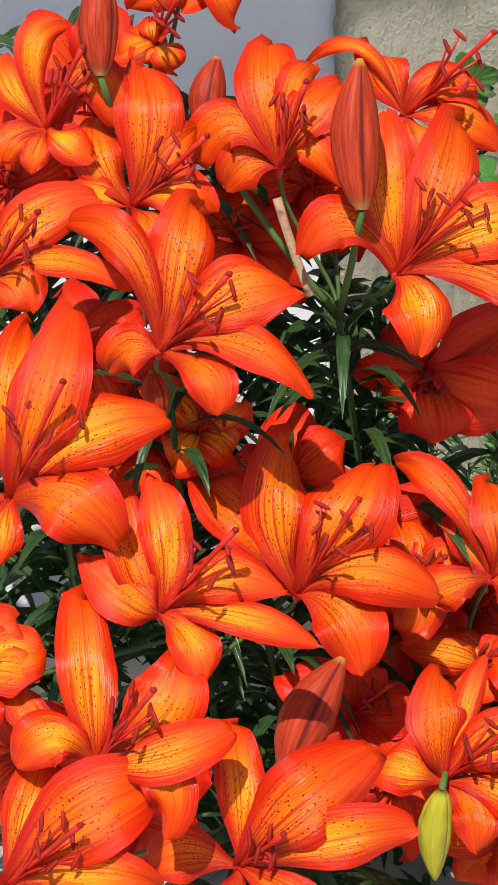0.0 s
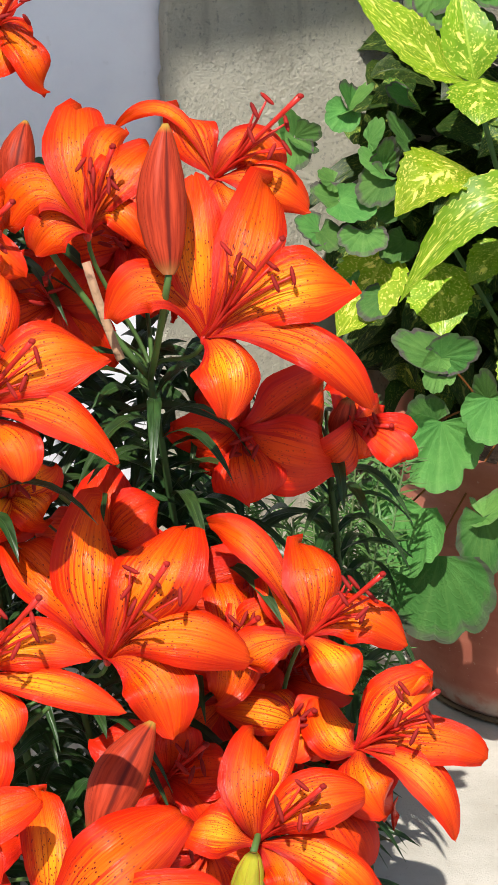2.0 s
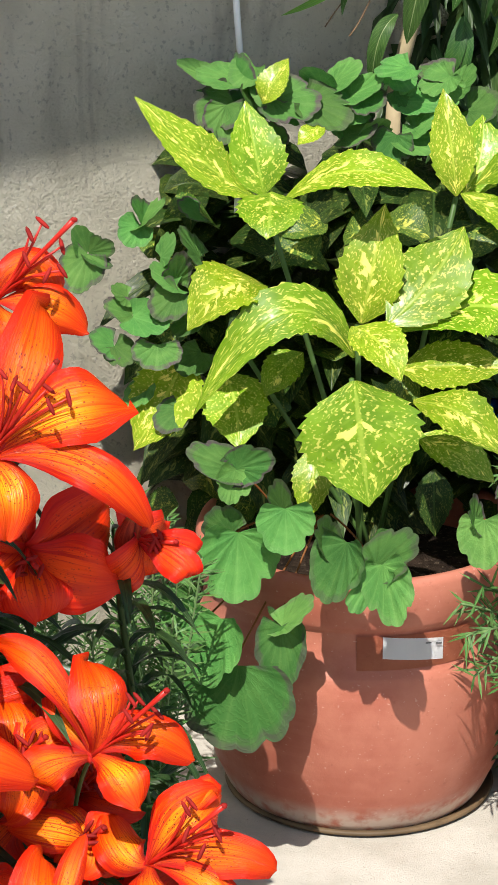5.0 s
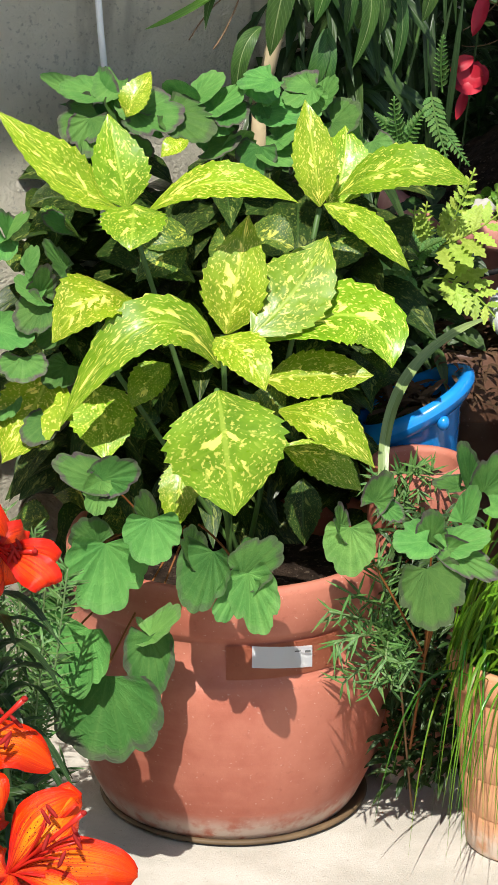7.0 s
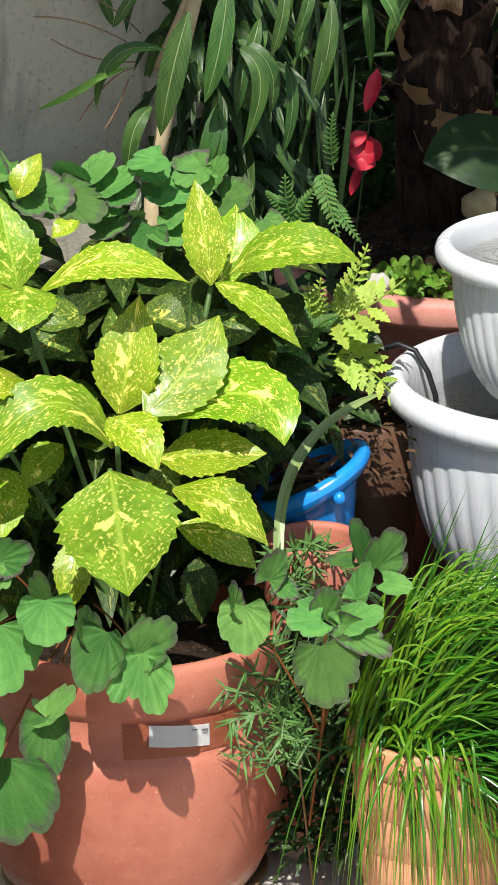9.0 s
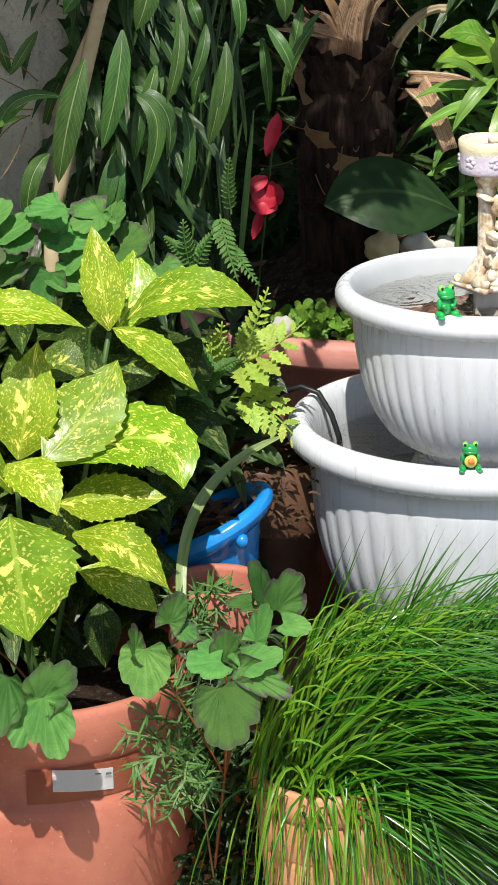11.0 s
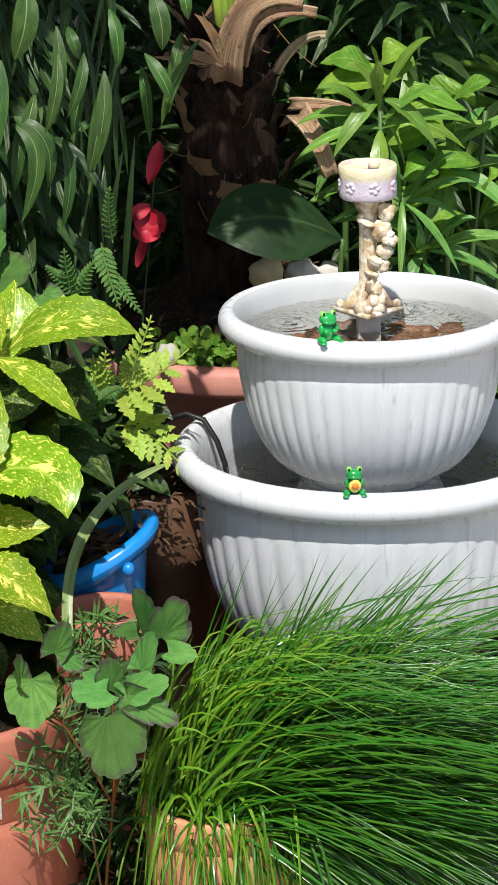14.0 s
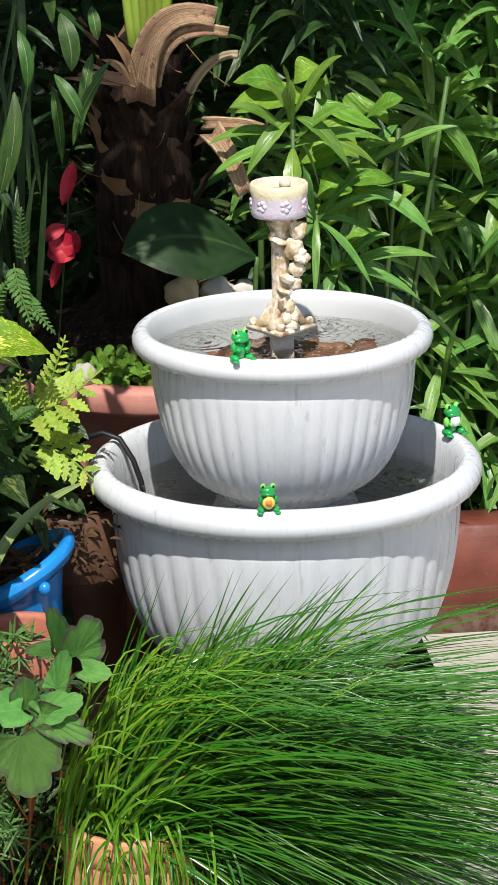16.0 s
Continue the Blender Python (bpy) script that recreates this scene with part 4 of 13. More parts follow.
stalk(lily_a, (-0.4870, 2.2200, 0.5100), (-0.4910, 2.2000, 0.5010), 0.0028, None, 0.012)
bud(lily_a, (-0.4910, 2.2000, 0.5010), (-0.4980, 2.2000, 0.5380), 0.0226, M_BUD, "closed reddish lily bud", 4)
lily_b = lily_plant((-0.310, 2.420, 0.0), (-0.3690, 2.3600, 0.5310), 44, 5)
flower(lily_b, (-0.3190, 2.3000, 0.5890), (0.5, 0.65, 0.6), (-0.3690, 2.3600, 0.5310), [(-0.0165, 0.1265, -0.012, 0.0442, -0.0109, 0.0626, 0.1), (0.0378, 0.1233, -0.016, 0.0442, 0.0274, 0.0554, 0.5), (0.1110, 0.0431, 0, 0.0530, 0.0611, 0.0384, 0.15), (0.1309, -0.0515, 0.02, 0.0309, 0.0771, -0.0007, 0.1), (0.0196, -0.0621, 0.03, 0.0495, 0.0198, -0.0238, 0.1), (-0.0744, 0.0109, 0.02, 0.0389, -0.0393, 0.0387, 0.15)], 0.084, 0.3, 6, True)
flower(lily_b, (-0.4160, 2.3400, 0.6580), (0.2, 0.75, 0.6), (-0.3690, 2.3600, 0.5310), [(-0.0158, 0.0972, -0.012, 0.0442, -0.0105, 0.0523, 0.5), (0.0447, 0.0686, -0.008, 0.0354, 0.0215, 0.0422, 0.2), (0.0488, -0.0131, 0.01, 0.0239, 0.0209, 0.0173, 0.1), (-0.0679, 0.0003, 0, 0.0407, -0.0374, 0.0328, 0.25), (-0.0424, -0.0176, 0, 0.0354, -0.0241, 0.0029, 0.1), (0.0226, 0.0834, -0.02, 0.0248, 0.0077, 0.0618, 0.2)], 0.059, 0.3, 7, True)
flower(lily_b, (-0.3220, 2.4000, 0.6880), (0.6, 0.55, 0.5), (-0.3690, 2.3600, 0.5310), [(-0.0824, 0.0377, -0.005, 0.0130, -0.0378, 0.0508, 0.05), (-0.0369, 0.0527, -0.015, 0.0378, -0.0180, 0.0283, 0.4), (0.0507, 0.0060, 0, 0.0405, 0.0240, 0.0256, 0.2), (0.0764, -0.0227, 0, 0.0333, 0.0422, -0.0023, 0.1), (-0.0249, -0.0300, 0.02, 0.0270, -0.0123, -0.0162, 0.1), (0.0202, -0.0374, 0.02, 0.0270, 0.0103, -0.0152, 0.1)], 0.076, 0.3, 8, True)
stalk(lily_b, (-0.3690, 2.3600, 0.5310), (-0.3460, 2.2700, 0.6490), 0.0028, None, 0.012)
bud(lily_b, (-0.3460, 2.2700, 0.6490), (-0.3530, 2.3100, 0.7570), 0.0400, M_BUD, "closed reddish lily bud", 9)
stalk(lily_b, (-0.3690, 2.3600, 0.5310), (-0.4780, 2.3600, 0.6790), 0.0028, None, 0.012)
bud(lily_b, (-0.4780, 2.3600, 0.6790), (-0.4720, 2.3900, 0.7330), 0.0305, M_BUD, "closed reddish lily bud", 10)
lily_c = lily_plant((-0.180, 2.480, 0.0), (-0.2290, 2.4400, 0.4500), 44, 11)
flower(lily_c, (-0.2100, 2.4200, 0.4780), (0.7, -0.2, 0.5), (-0.2290, 2.4400, 0.4500), [(0.0569, -0.0149, 0.020, 0.034), (0.0513, -0.0326, 0.030, 0.028), (-0.0233, -0.0373, 0.030, 0.042), (0.0047, -0.0373, 0.000, 0.037), (0.0257, 0.0140, -0.020, 0.033), (-0.0140, 0.0373, -0.020, 0.037)], 0.028, 0.3, 12, True, M_PETAL_BACK_SHADE)
flower(lily_c, (-0.2980, 2.4000, 0.4770), (0.1, -0.5, 0.8), (-0.2290, 2.4400, 0.4500), [(-0.0278, 0.0416, -0.030, 0.042), (-0.0592, -0.0056, 0.000, 0.044), (0.0116, -0.0638, 0.030, 0.052), (0.0717, 0.0416, -0.030, 0.056), (0.0786, -0.0301, 0.010, 0.058), (-0.0324, -0.0324, 0.000, 0.042)], 0.032, 0.3, 13, True, M_PETAL_BACK_SHADE)
stalk(lily_c, (-0.2290, 2.4400, 0.4500), (-0.2110, 2.4200, 0.4980), 0.0028, None, 0.012)
bud(lily_c, (-0.2110, 2.4200, 0.4980), (-0.2190, 2.4200, 0.4530), 0.0241, M_BUD, "closed reddish lily bud", 14)
lily_d = lily_plant((-0.500, 2.460, 0.0), (-0.5310, 2.3800, 0.6270), 44, 15)
flower(lily_d, (-0.5270, 2.3000, 0.6350), (0.6, 0.5, 0.6), (-0.5310, 2.3800, 0.6270), [(-0.0018, 0.1102, -0.012, 0.0454, 0.0120, 0.0620, 0.2), (0.0670, -0.0025, 0.01, 0.0367, 0.0341, 0.0129, 0.05), (0.0471, 0.0633, -0.008, 0.0262, 0.0272, 0.0410, 0.1), (-0.0372, 0.0687, -0.02, 0.0367, -0.0270, 0.0343, 0.2), (-0.0479, 0.0129, 0.01, 0.0227, -0.0235, 0.0078, 0.1), (0.0136, -0.0318, 0.02, 0.0306, 0.0167, -0.0144, 0.1)], 0.071, 0.3, 16, True)
flower(lily_d, (-0.5970, 2.3200, 0.6890), (0.35, 0.7, 0.6), (-0.5310, 2.3800, 0.6270), [(0.0087, 0.0826, 0.000, 0.0260, -0.0119, 0.0585, 0.30), (0.0578, 0.0047, 0.010, 0.0336, 0.0324, 0.0423, 0.40), (0.0394, -0.0223, 0.020, 0.0260, 0.0168, -0.0100, 0.30), (-0.0332, -0.0287, 0.010, 0.0315, -0.0229, -0.0103, 0.30), (-0.0396, 0.0572, -0.010, 0.0252, -0.0274, 0.0291, 0.20), (-0.0083, -0.0366, 0.020, 0.0189, -0.0048, -0.0188, 0.10)], 0.058, 0.3, 17, True)
flower(lily_d, (-0.5270, 2.4200, 0.7320), (0.3, 0.4, 0.8), (-0.5310, 2.3800, 0.6270), [(0.0197, -0.0190, 0.010, 0.0252), (0.0095, 0.0044, -0.010, 0.0224), (-0.0190, 0.0127, 0.000, 0.0252), (-0.0095, -0.0158, 0.020, 0.0224), (-0.0286, -0.0095, 0.020, 0.0252), (-0.0032, 0.0222, 0.000, 0.0224)], 0.051, 0.3, 19, True)
flower(lily_d, (-0.5040, 2.4500, 0.7910), (0.3, 0.3, 0.9), (-0.5310, 2.3800, 0.6270), [(0.0472, -0.0472, 0.030, 0.028), (-0.0425, -0.0378, 0.020, 0.038), (0.0283, -0.0189, 0.000, 0.038), (-0.0142, 0.0331, -0.020, 0.042), (-0.0519, 0.0094, 0.000, 0.038), (0.0000, -0.0378, 0.020, 0.042)], 0.061, 0.3, 20, True)
stalk(lily_d, (-0.5310, 2.3800, 0.6270), (-0.5510, 2.3000, 0.7380), 0.0028, None, 0.012)
bud(lily_d, (-0.5510, 2.3000, 0.7380), (-0.5530, 2.3300, 0.8170), 0.0328, M_BUD, "closed reddish lily bud", 21)
lily_e = lily_plant((-0.560, 2.360, 0.0), (-0.6080, 2.2600, 0.5170), 44, 22)
flower(lily_e, (-0.6240, 2.2000, 0.6020), (0.5, 0.6, 0.6), (-0.6080, 2.2600, 0.5170), [(0.0817, 0.0674, -0.005, 0.0380, 0.0341, 0.0462, 0.1), (0.1119, -0.0019, 0.01, 0.0211, 0.0569, 0.0188, 0.05), (0.0383, -0.0205, 0.02, 0.0380, 0.0259, -0.0009, 0.1), (-0.0228, 0.0674, -0.01, 0.0338, -0.0172, 0.0334, 0.2), (-0.0452, -0.0186, 0.01, 0.0338, -0.0283, -0.0094, 0.1), (-0.0046, -0.0515, 0.03, 0.0338, -0.0054, -0.0258, 0.1)], 0.059, 0.3, 23, True)
flower(lily_e, (-0.5860, 2.0800, 0.4770), (0.35, 0.75, 0.55), (-0.6080, 2.2600, 0.5170), [(0.0372, 0.1426, -0.008, 0.0501, 0.0268, 0.0692, 0.1), (0.1112, 0.0644, 0, 0.0459, 0.0562, 0.0517, 0.2), (0.0835, -0.0280, 0.02, 0.0517, 0.0453, 0.0043, 0.15), (0.0017, 0.1307, -0.02, 0.0328, -0.0002, 0.0761, 0.2), (-0.0062, -0.0488, 0.03, 0.0328, -0.0028, -0.0233, 0.1), (-0.0593, 0.0111, 0.01, 0.0369, -0.0382, 0.0081, 0.1)], 0.084, 0.3, 24, True)
lily_f = lily_plant((-0.360, 2.320, 0.0), (-0.4130, 2.2400, 0.3040), 44, 25)
flower(lily_f, (-0.3830, 2.1900, 0.3620), (0.4, 0.7, 0.6), (-0.4130, 2.2400, 0.3040), [(-0.0165, 0.1171, -0.012, 0.0470, -0.0177, 0.0575, 0.5), (0.0530, 0.1008, -0.004, 0.0610, 0.0317, 0.0577, 0.3), (0.1089, 0.0062, 0.01, 0.0427, 0.0503, 0.0233, 0.2), (0.0553, -0.0571, 0.03, 0.0488, 0.0370, -0.0117, 0.1), (-0.0638, 0.0191, 0, 0.0288, -0.0350, 0.0124, 0.1), (-0.0832, 0.0832, -0.02, 0.0436, -0.0443, 0.0536, 0.2)], 0.080, 0.3, 26, True)
flower(lily_f, (-0.4720, 2.0600, 0.4010), (0.55, 0.65, 0.6), (-0.4130, 2.2400, 0.3040), [(-0.0122, 0.0976, -0.01, 0.0346, 0.0036, 0.0506, 0.2), (0.0908, 0.0213, 0.005, 0.0346, 0.0409, 0.0288, 0.1), (0.1198, -0.0162, 0.02, 0.0239, 0.0595, 0.0016, 0.05), (0.0379, -0.0476, 0.03, 0.0329, 0.0253, -0.0171, 0.1), (-0.0416, 0.0987, -0.02, 0.0346, -0.0239, 0.0383, 0.2), (-0.0580, 0.0392, 0.01, 0.0370, -0.0203, 0.0100, 0.2)], 0.075, 0.3, 27, True)
flower(lily_f, (-0.5100, 1.9900, 0.3110), (0.5, 0.7, 0.6), (-0.4130, 2.2400, 0.3040), [(-0.0191, 0.1169, -0.012, 0.0389, -0.0063, 0.0521, 0.5), (0.0547, 0.0784, -0.004, 0.0487, 0.0445, 0.0386, 0.2), (0.0979, 0.0306, 0.01, 0.0373, 0.0489, 0.0101, 0.2), (0.0575, -0.0480, 0.03, 0.0324, 0.0536, -0.0050, 0.1), (-0.0548, -0.0050, 0.02, 0.0373, -0.0295, 0.0199, 0.1), (-0.0595, 0.0512, -0.01, 0.0260, -0.0482, 0.0315, 0.2)], 0.063, 0.3, 28, True)
flower(lily_f, (-0.6100, 2.0200, 0.3590), (0.3, 0.6, 0.7), (-0.4130, 2.2400, 0.3040), [(0.0603, 0.0253, 0.010, 0.043), (0.0584, 0.0078, 0.030, 0.035), (0.0000, 0.0623, -0.010, 0.043), (-0.0389, 0.0000, 0.000, 0.043), (0.0117, -0.0506, 0.030, 0.039), (0.0350, 0.0467, 0.000, 0.039)], 0.035, 0.3, 29, True)
lily_g = lily_plant((-0.330, 2.220, 0.0), (-0.3910, 2.0800, 0.2100), 44, 30)
flower(lily_g, (-0.5710, 1.9500, 0.2280), (0.6, 0.55, 0.6), (-0.3910, 2.0800, 0.2100), [(0.1060, 0.0809, 0, 0.0606, 0.0531, 0.0546, 0.2), (0.1153, 0.0106, 0.02, 0.0323, 0.0650, 0.0183, 0.1), (0.0194, 0.0906, -0.02, 0.0323, 0.0137, 0.0547, 0.2), (-0.0516, 0.0338, 0, 0.0323, -0.0305, 0.0270, 0.1), (-0.0267, -0.0512, 0.03, 0.0323, -0.0201, -0.0218, 0.1), (0.0351, -0.0512, 0.03, 0.0323, 0.0218, -0.0234, 0.1)], 0.071, 0.3, 31, True)
flower(lily_g, (-0.4060, 2.0000, 0.2280), (0.5, 0.45, 0.7), (-0.3910, 2.0800, 0.2100), [(0.0941, 0.0902, -0.004, 0.0569, 0.0406, 0.0479, 0.2), (0.1284, 0.0381, 0.015, 0.0396, 0.0713, 0.0292, 0.1), (-0.0628, -0.0044, 0.02, 0.0371, -0.0374, 0.0097, 0.2), (-0.0140, 0.1011, -0.02, 0.0346, -0.0011, 0.0559, 0.3), (-0.0079, -0.0531, 0.03, 0.0330, -0.0010, -0.0271, 0.1), (0.0750, -0.0393, 0.03, 0.0330, 0.0405, -0.0167, 0.1)], 0.042, 0.3, 32, True)
stalk(lily_g, (-0.3910, 2.0800, 0.2100), (-0.3810, 2.0800, 0.2640), 0.0028, None, 0.012)
bud(lily_g, (-0.3810, 2.0800, 0.2640), (-0.3430, 2.1300, 0.3390), 0.0430, M_BUD, "closed reddish lily bud", 33)
lily_h = lily_plant((-0.210, 2.400, 0.0), (-0.2590, 2.3200, 0.2240), 44, 34)
flower(lily_h, (-0.2650, 2.1600, 0.2230), (0.6, 0.6, 0.6), (-0.2590, 2.3200, 0.2240), [(-0.0064, 0.0819, -0.012, 0.0397, -0.0055, 0.0408, 0.4), (0.0838, 0.0427, 0, 0.0424, 0.0358, 0.0348, 0.15), (-0.0547, 0.0088, 0.01, 0.0371, -0.0289, 0.0088, 0.2), (0.0293, -0.0502, 0.03, 0.0353, 0.0258, -0.0170, 0.1), (0.0999, -0.0476, 0.02, 0.0344, 0.0580, -0.0067, 0.1), (0.0266, 0.0975, -0.02, 0.0194, 0.0148, 0.0574, 0.1)], 0.062, 0.3, 35, True)
stalk(lily_h, (-0.2590, 2.3200, 0.2240), (-0.2640, 2.1200, 0.2370), 0.0028, None, 0.012)
bud(lily_h, (-0.2640, 2.1200, 0.2370), (-0.2670, 2.1200, 0.1580), 0.0274, M_BUD_GREEN, "unripe yellow-green lily bud", 36)
flower(lily_h, (-0.2360, 2.2800, 0.3440), (0.65, 0.6, 0.5), (-0.2590, 2.3200, 0.2240), [(-0.0093, 0.0759, -0.012, 0.0404, 0.0065, 0.0401, 0.3), (0.0826, -0.0016, 0, 0.0377, 0.0382, 0.0204, 0.1), (0.0401, -0.0388, 0.03, 0.0359, 0.0238, -0.0119, 0.1), (-0.0822, 0.0886, -0.01, 0.0260, -0.0388, 0.0674, 0.1), (-0.0305, 0.0538, -0.02, 0.0296, -0.0207, 0.0296, 0.2), (-0.0501, -0.0213, 0.01, 0.0341, -0.0333, -0.0069, 0.2)], 0.066, 0.3, 37, True)
flower(lily_h, (-0.3010, 2.3000, 0.3280), (0.5, 0.4, 0.7), (-0.2590, 2.3200, 0.2240), [(-0.0133, 0.0532, -0.010, 0.035), (0.0510, -0.0089, 0.020, 0.042), (0.0000, -0.0443, 0.030, 0.040), (0.0199, 0.0443, -0.020, 0.031), (0.0399, 0.0222, 0.000, 0.035), (-0.0310, -0.0177, 0.020, 0.035)], 0.031, 0.3, 38, True)
flower(lily_h, (-0.1900, 2.2600, 0.2580), (0.65, 0.55, 0.5), (-0.2590, 2.3200, 0.2240), [(0.0574, 0.0570, -0.008, 0.0477, 0.0257, 0.0335, 0.2), (0.1041, -0.0024, 0.01, 0.0360, 0.0540, 0.0120, 0.1), (0.0803, -0.0673, 0.02, 0.0297, 0.0552, -0.0174, 0.05), (0.0242, -0.0494, 0.03, 0.0432, 0.0069, -0.0214, 0.1), (-0.0357, 0.0356, -0.02, 0.0378, -0.0194, 0.0091, 0.2), (0.0379, 0.0447, -0.02, 0.0180, 0.0437, 0.0593, 0)], 0.065, 0.3, 39, True)
flower(lily_h, (-0.2400, 2.3000, 0.2550), (0.2, 0.3, 0.9), (-0.2590, 2.3200, 0.2240), [(-0.0310, 0.0310, 0.000, 0.027), (-0.0044, -0.0222, 0.020, 0.031), (-0.0665, 0.0133, 0.020, 0.031), (0.0177, 0.0222, 0.000, 0.031), (0.0355, -0.0133, 0.020, 0.035), (-0.0266, -0.0133, 0.020, 0.027)], 0.027, 0.3, 40, True)
flower(lily_h, (-0.2230, 2.2000, 0.1550), (0.5, 0.4, 0.7), (-0.2590, 2.3200, 0.2240), [(0.0530, -0.0042, 0.010, 0.047), (-0.0085, 0.0297, -0.010, 0.038), (0.0339, 0.0254, 0.000, 0.038), (-0.0254, -0.0339, 0.020, 0.042), (0.0170, -0.0509, 0.030, 0.042), (-0.0509, 0.0000, 0.020, 0.034)], 0.038, 0.3, 41, True)
# Filler blooms behind: the redder petal copy stands for their shade.
flower(lily_b, (-0.4530, 2.4200, 0.5690), (-0.11, 0.19, 0.8), (-0.3690, 2.3600, 0.5310), [(0.0698, 0.0116, 0.009, 0.040), (0.0137, 0.0473, -0.013, 0.046), (-0.0427, 0.0329, 0.004, 0.041), (-0.0523, -0.0229, 0.013, 0.042), (0.0002, -0.0590, 0.029, 0.044), (0.0474, -0.0505, -0.009, 0.043)], 0.047, 0.3, 42, True, M_PETAL_BACK_SHADE)
flower(lily_a, (-0.5180, 2.2800, 0.4420), (0.13, 0.45, 0.8), (-0.4870, 2.2200, 0.5100), [(0.0492, 0.0368, 0.002, 0.044), (-0.0186, 0.0432, -0.006, 0.038), (-0.0617, 0.0062, 0.011, 0.041), (-0.0398, -0.0374, 0.016, 0.046), (0.0145, -0.0542, 0.024, 0.043), (0.0588, -0.0048, -0.010, 0.048)], 0.044, 0.3, 43, True, M_PETAL_BACK_SHADE)
flower(lily_d, (-0.5870, 2.4200, 0.6970), (0.17, 0.1, 0.8), (-0.5310, 2.3800, 0.6270), [(0.0562, 0.0074, 0.019, 0.047), (0.0250, 0.0613, 0.016, 0.043), (-0.0459, 0.0443, 0.023, 0.045), (-0.0631, -0.0193, -0.012, 0.047), (-0.0196, -0.0580, 0.022, 0.051), (0.0363, -0.0458, -0.014, 0.047)], 0.047, 0.3, 44, True, M_PETAL_BACK_SHADE)
flower(lily_b, (-0.3970, 2.4600, 0.6080), (-0.2, 0.25, 0.8), (-0.3690, 2.3600, 0.5310), [(0.0750, -0.0040, -0.004, 0.042), (0.0335, 0.0595, 0.005, 0.041), (-0.0481, 0.0520, 0.024, 0.050), (-0.0667, -0.0017, 0.025, 0.045), (-0.0126, -0.0503, -0.005, 0.042), (0.0348, -0.0500, -0.003, 0.047)], 0.047, 0.3, 45, True, M_PETAL_BACK_SHADE)
flower(lily_f, (-0.3450, 2.3400, 0.3430), (0.09, 0.02, 0.8), (-0.4130, 2.2400, 0.3040), [(0.0692, 0.0259, 0.008, 0.046), (0.0061, 0.0587, 0.025, 0.039), (-0.0632, 0.0324, 0.003, 0.047), (-0.0531, -0.0162, -0.012, 0.045), (-0.0184, -0.0475, 0.000, 0.040), (0.0358, -0.0345, -0.010, 0.040)], 0.045, 0.3, 46, True, M_PETAL_BACK_SHADE)
flower(lily_h, (-0.2990, 2.3600, 0.3370), (0.49, 0.42, 0.8), (-0.2590, 2.3200, 0.2240), [(0.0331, 0.0405, 0.001, 0.042), (-0.0189, 0.0461, 0.030, 0.048), (-0.0649, 0.0081, -0.010, 0.040), (-0.0400, -0.0387, -0.008, 0.048), (0.0146, -0.0636, -0.008, 0.045), (0.0548, -0.0053, 0.029, 0.045)], 0.045, 0.3, 47, True, M_PETAL_BACK_SHADE)
flower(lily_g, (-0.3440, 2.2400, 0.2330), (0.59, 0.57, 0.8), (-0.3910, 2.0800, 0.2100), [(0.0541, 0.0102, 0.009, 0.045), (0.0078, 0.0496, 0.022, 0.039), (-0.0591, 0.0322, 0.022, 0.045), (-0.0528, -0.0176, 0.001, 0.042), (-0.0227, -0.0402, -0.003, 0.040), (0.0557, -0.0393, 0.027, 0.042)], 0.043, 0.3, 48, True, M_PETAL_BACK_SHADE)
flower(lily_e, (-0.5610, 2.3000, 0.5050), (-0.0, 0.17, 0.8), (-0.6080, 2.2600, 0.5170), [(0.0398, 0.0419, 0.026, 0.044), (-0.0284, 0.0577, 0.009, 0.043), (-0.0534, 0.0038, -0.007, 0.043), (-0.0521, -0.0409, 0.006, 0.040), (0.0328, -0.0482, 0.008, 0.041), (0.0704, -0.0043, 0.010, 0.039)], 0.044, 0.3, 51, True, M_PETAL_BACK_SHADE)
flower(lily_f, (-0.5760, 2.1000, 0.2600), (-0.01, 0.04, 0.8), (-0.4130, 2.2400, 0.3040), [(0.0412, 0.0370, 0.026, 0.042), (-0.0158, 0.0501, 0.008, 0.040), (-0.0570, 0.0077, 0.007, 0.040), (-0.0342, -0.0447, 0.027, 0.043), (0.0110, -0.0500, 0.023, 0.044), (0.0472, -0.0165, -0.012, 0.039)], 0.040, 0.3, 52, True, M_PETAL_BACK_SHADE)
flower(lily_g, (-0.4990, 2.1400, 0.1850), (-0.19, 0.2, 0.8), (-0.3910, 2.0800, 0.2100), [(0.0464, 0.0423, 0.017, 0.037), (-0.0127, 0.0432, 0.029, 0.044), (-0.0618, 0.0263, 0.007, 0.039), (-0.0411, -0.0446, 0.004, 0.037), (0.0103, -0.0472, -0.001, 0.037), (0.0483, -0.0106, 0.005, 0.041)], 0.041, 0.3, 53, True, M_PETAL_BACK_SHADE)
flower(lily_h, (-0.3060, 2.3600, 0.2490), (0.55, 0.38, 0.8), (-0.2590, 2.3200, 0.2240), [(0.0443, 0.0292, 0.020, 0.050), (-0.0183, 0.0458, -0.013, 0.042), (-0.0584, 0.0141, 0.004, 0.040), (-0.0496, -0.0457, -0.008, 0.042), (0.0203, -0.0548, -0.011, 0.047), (0.0588, -0.0327, -0.012, 0.043)], 0.045, 0.3, 54, True, M_PETAL_BACK_SHADE)
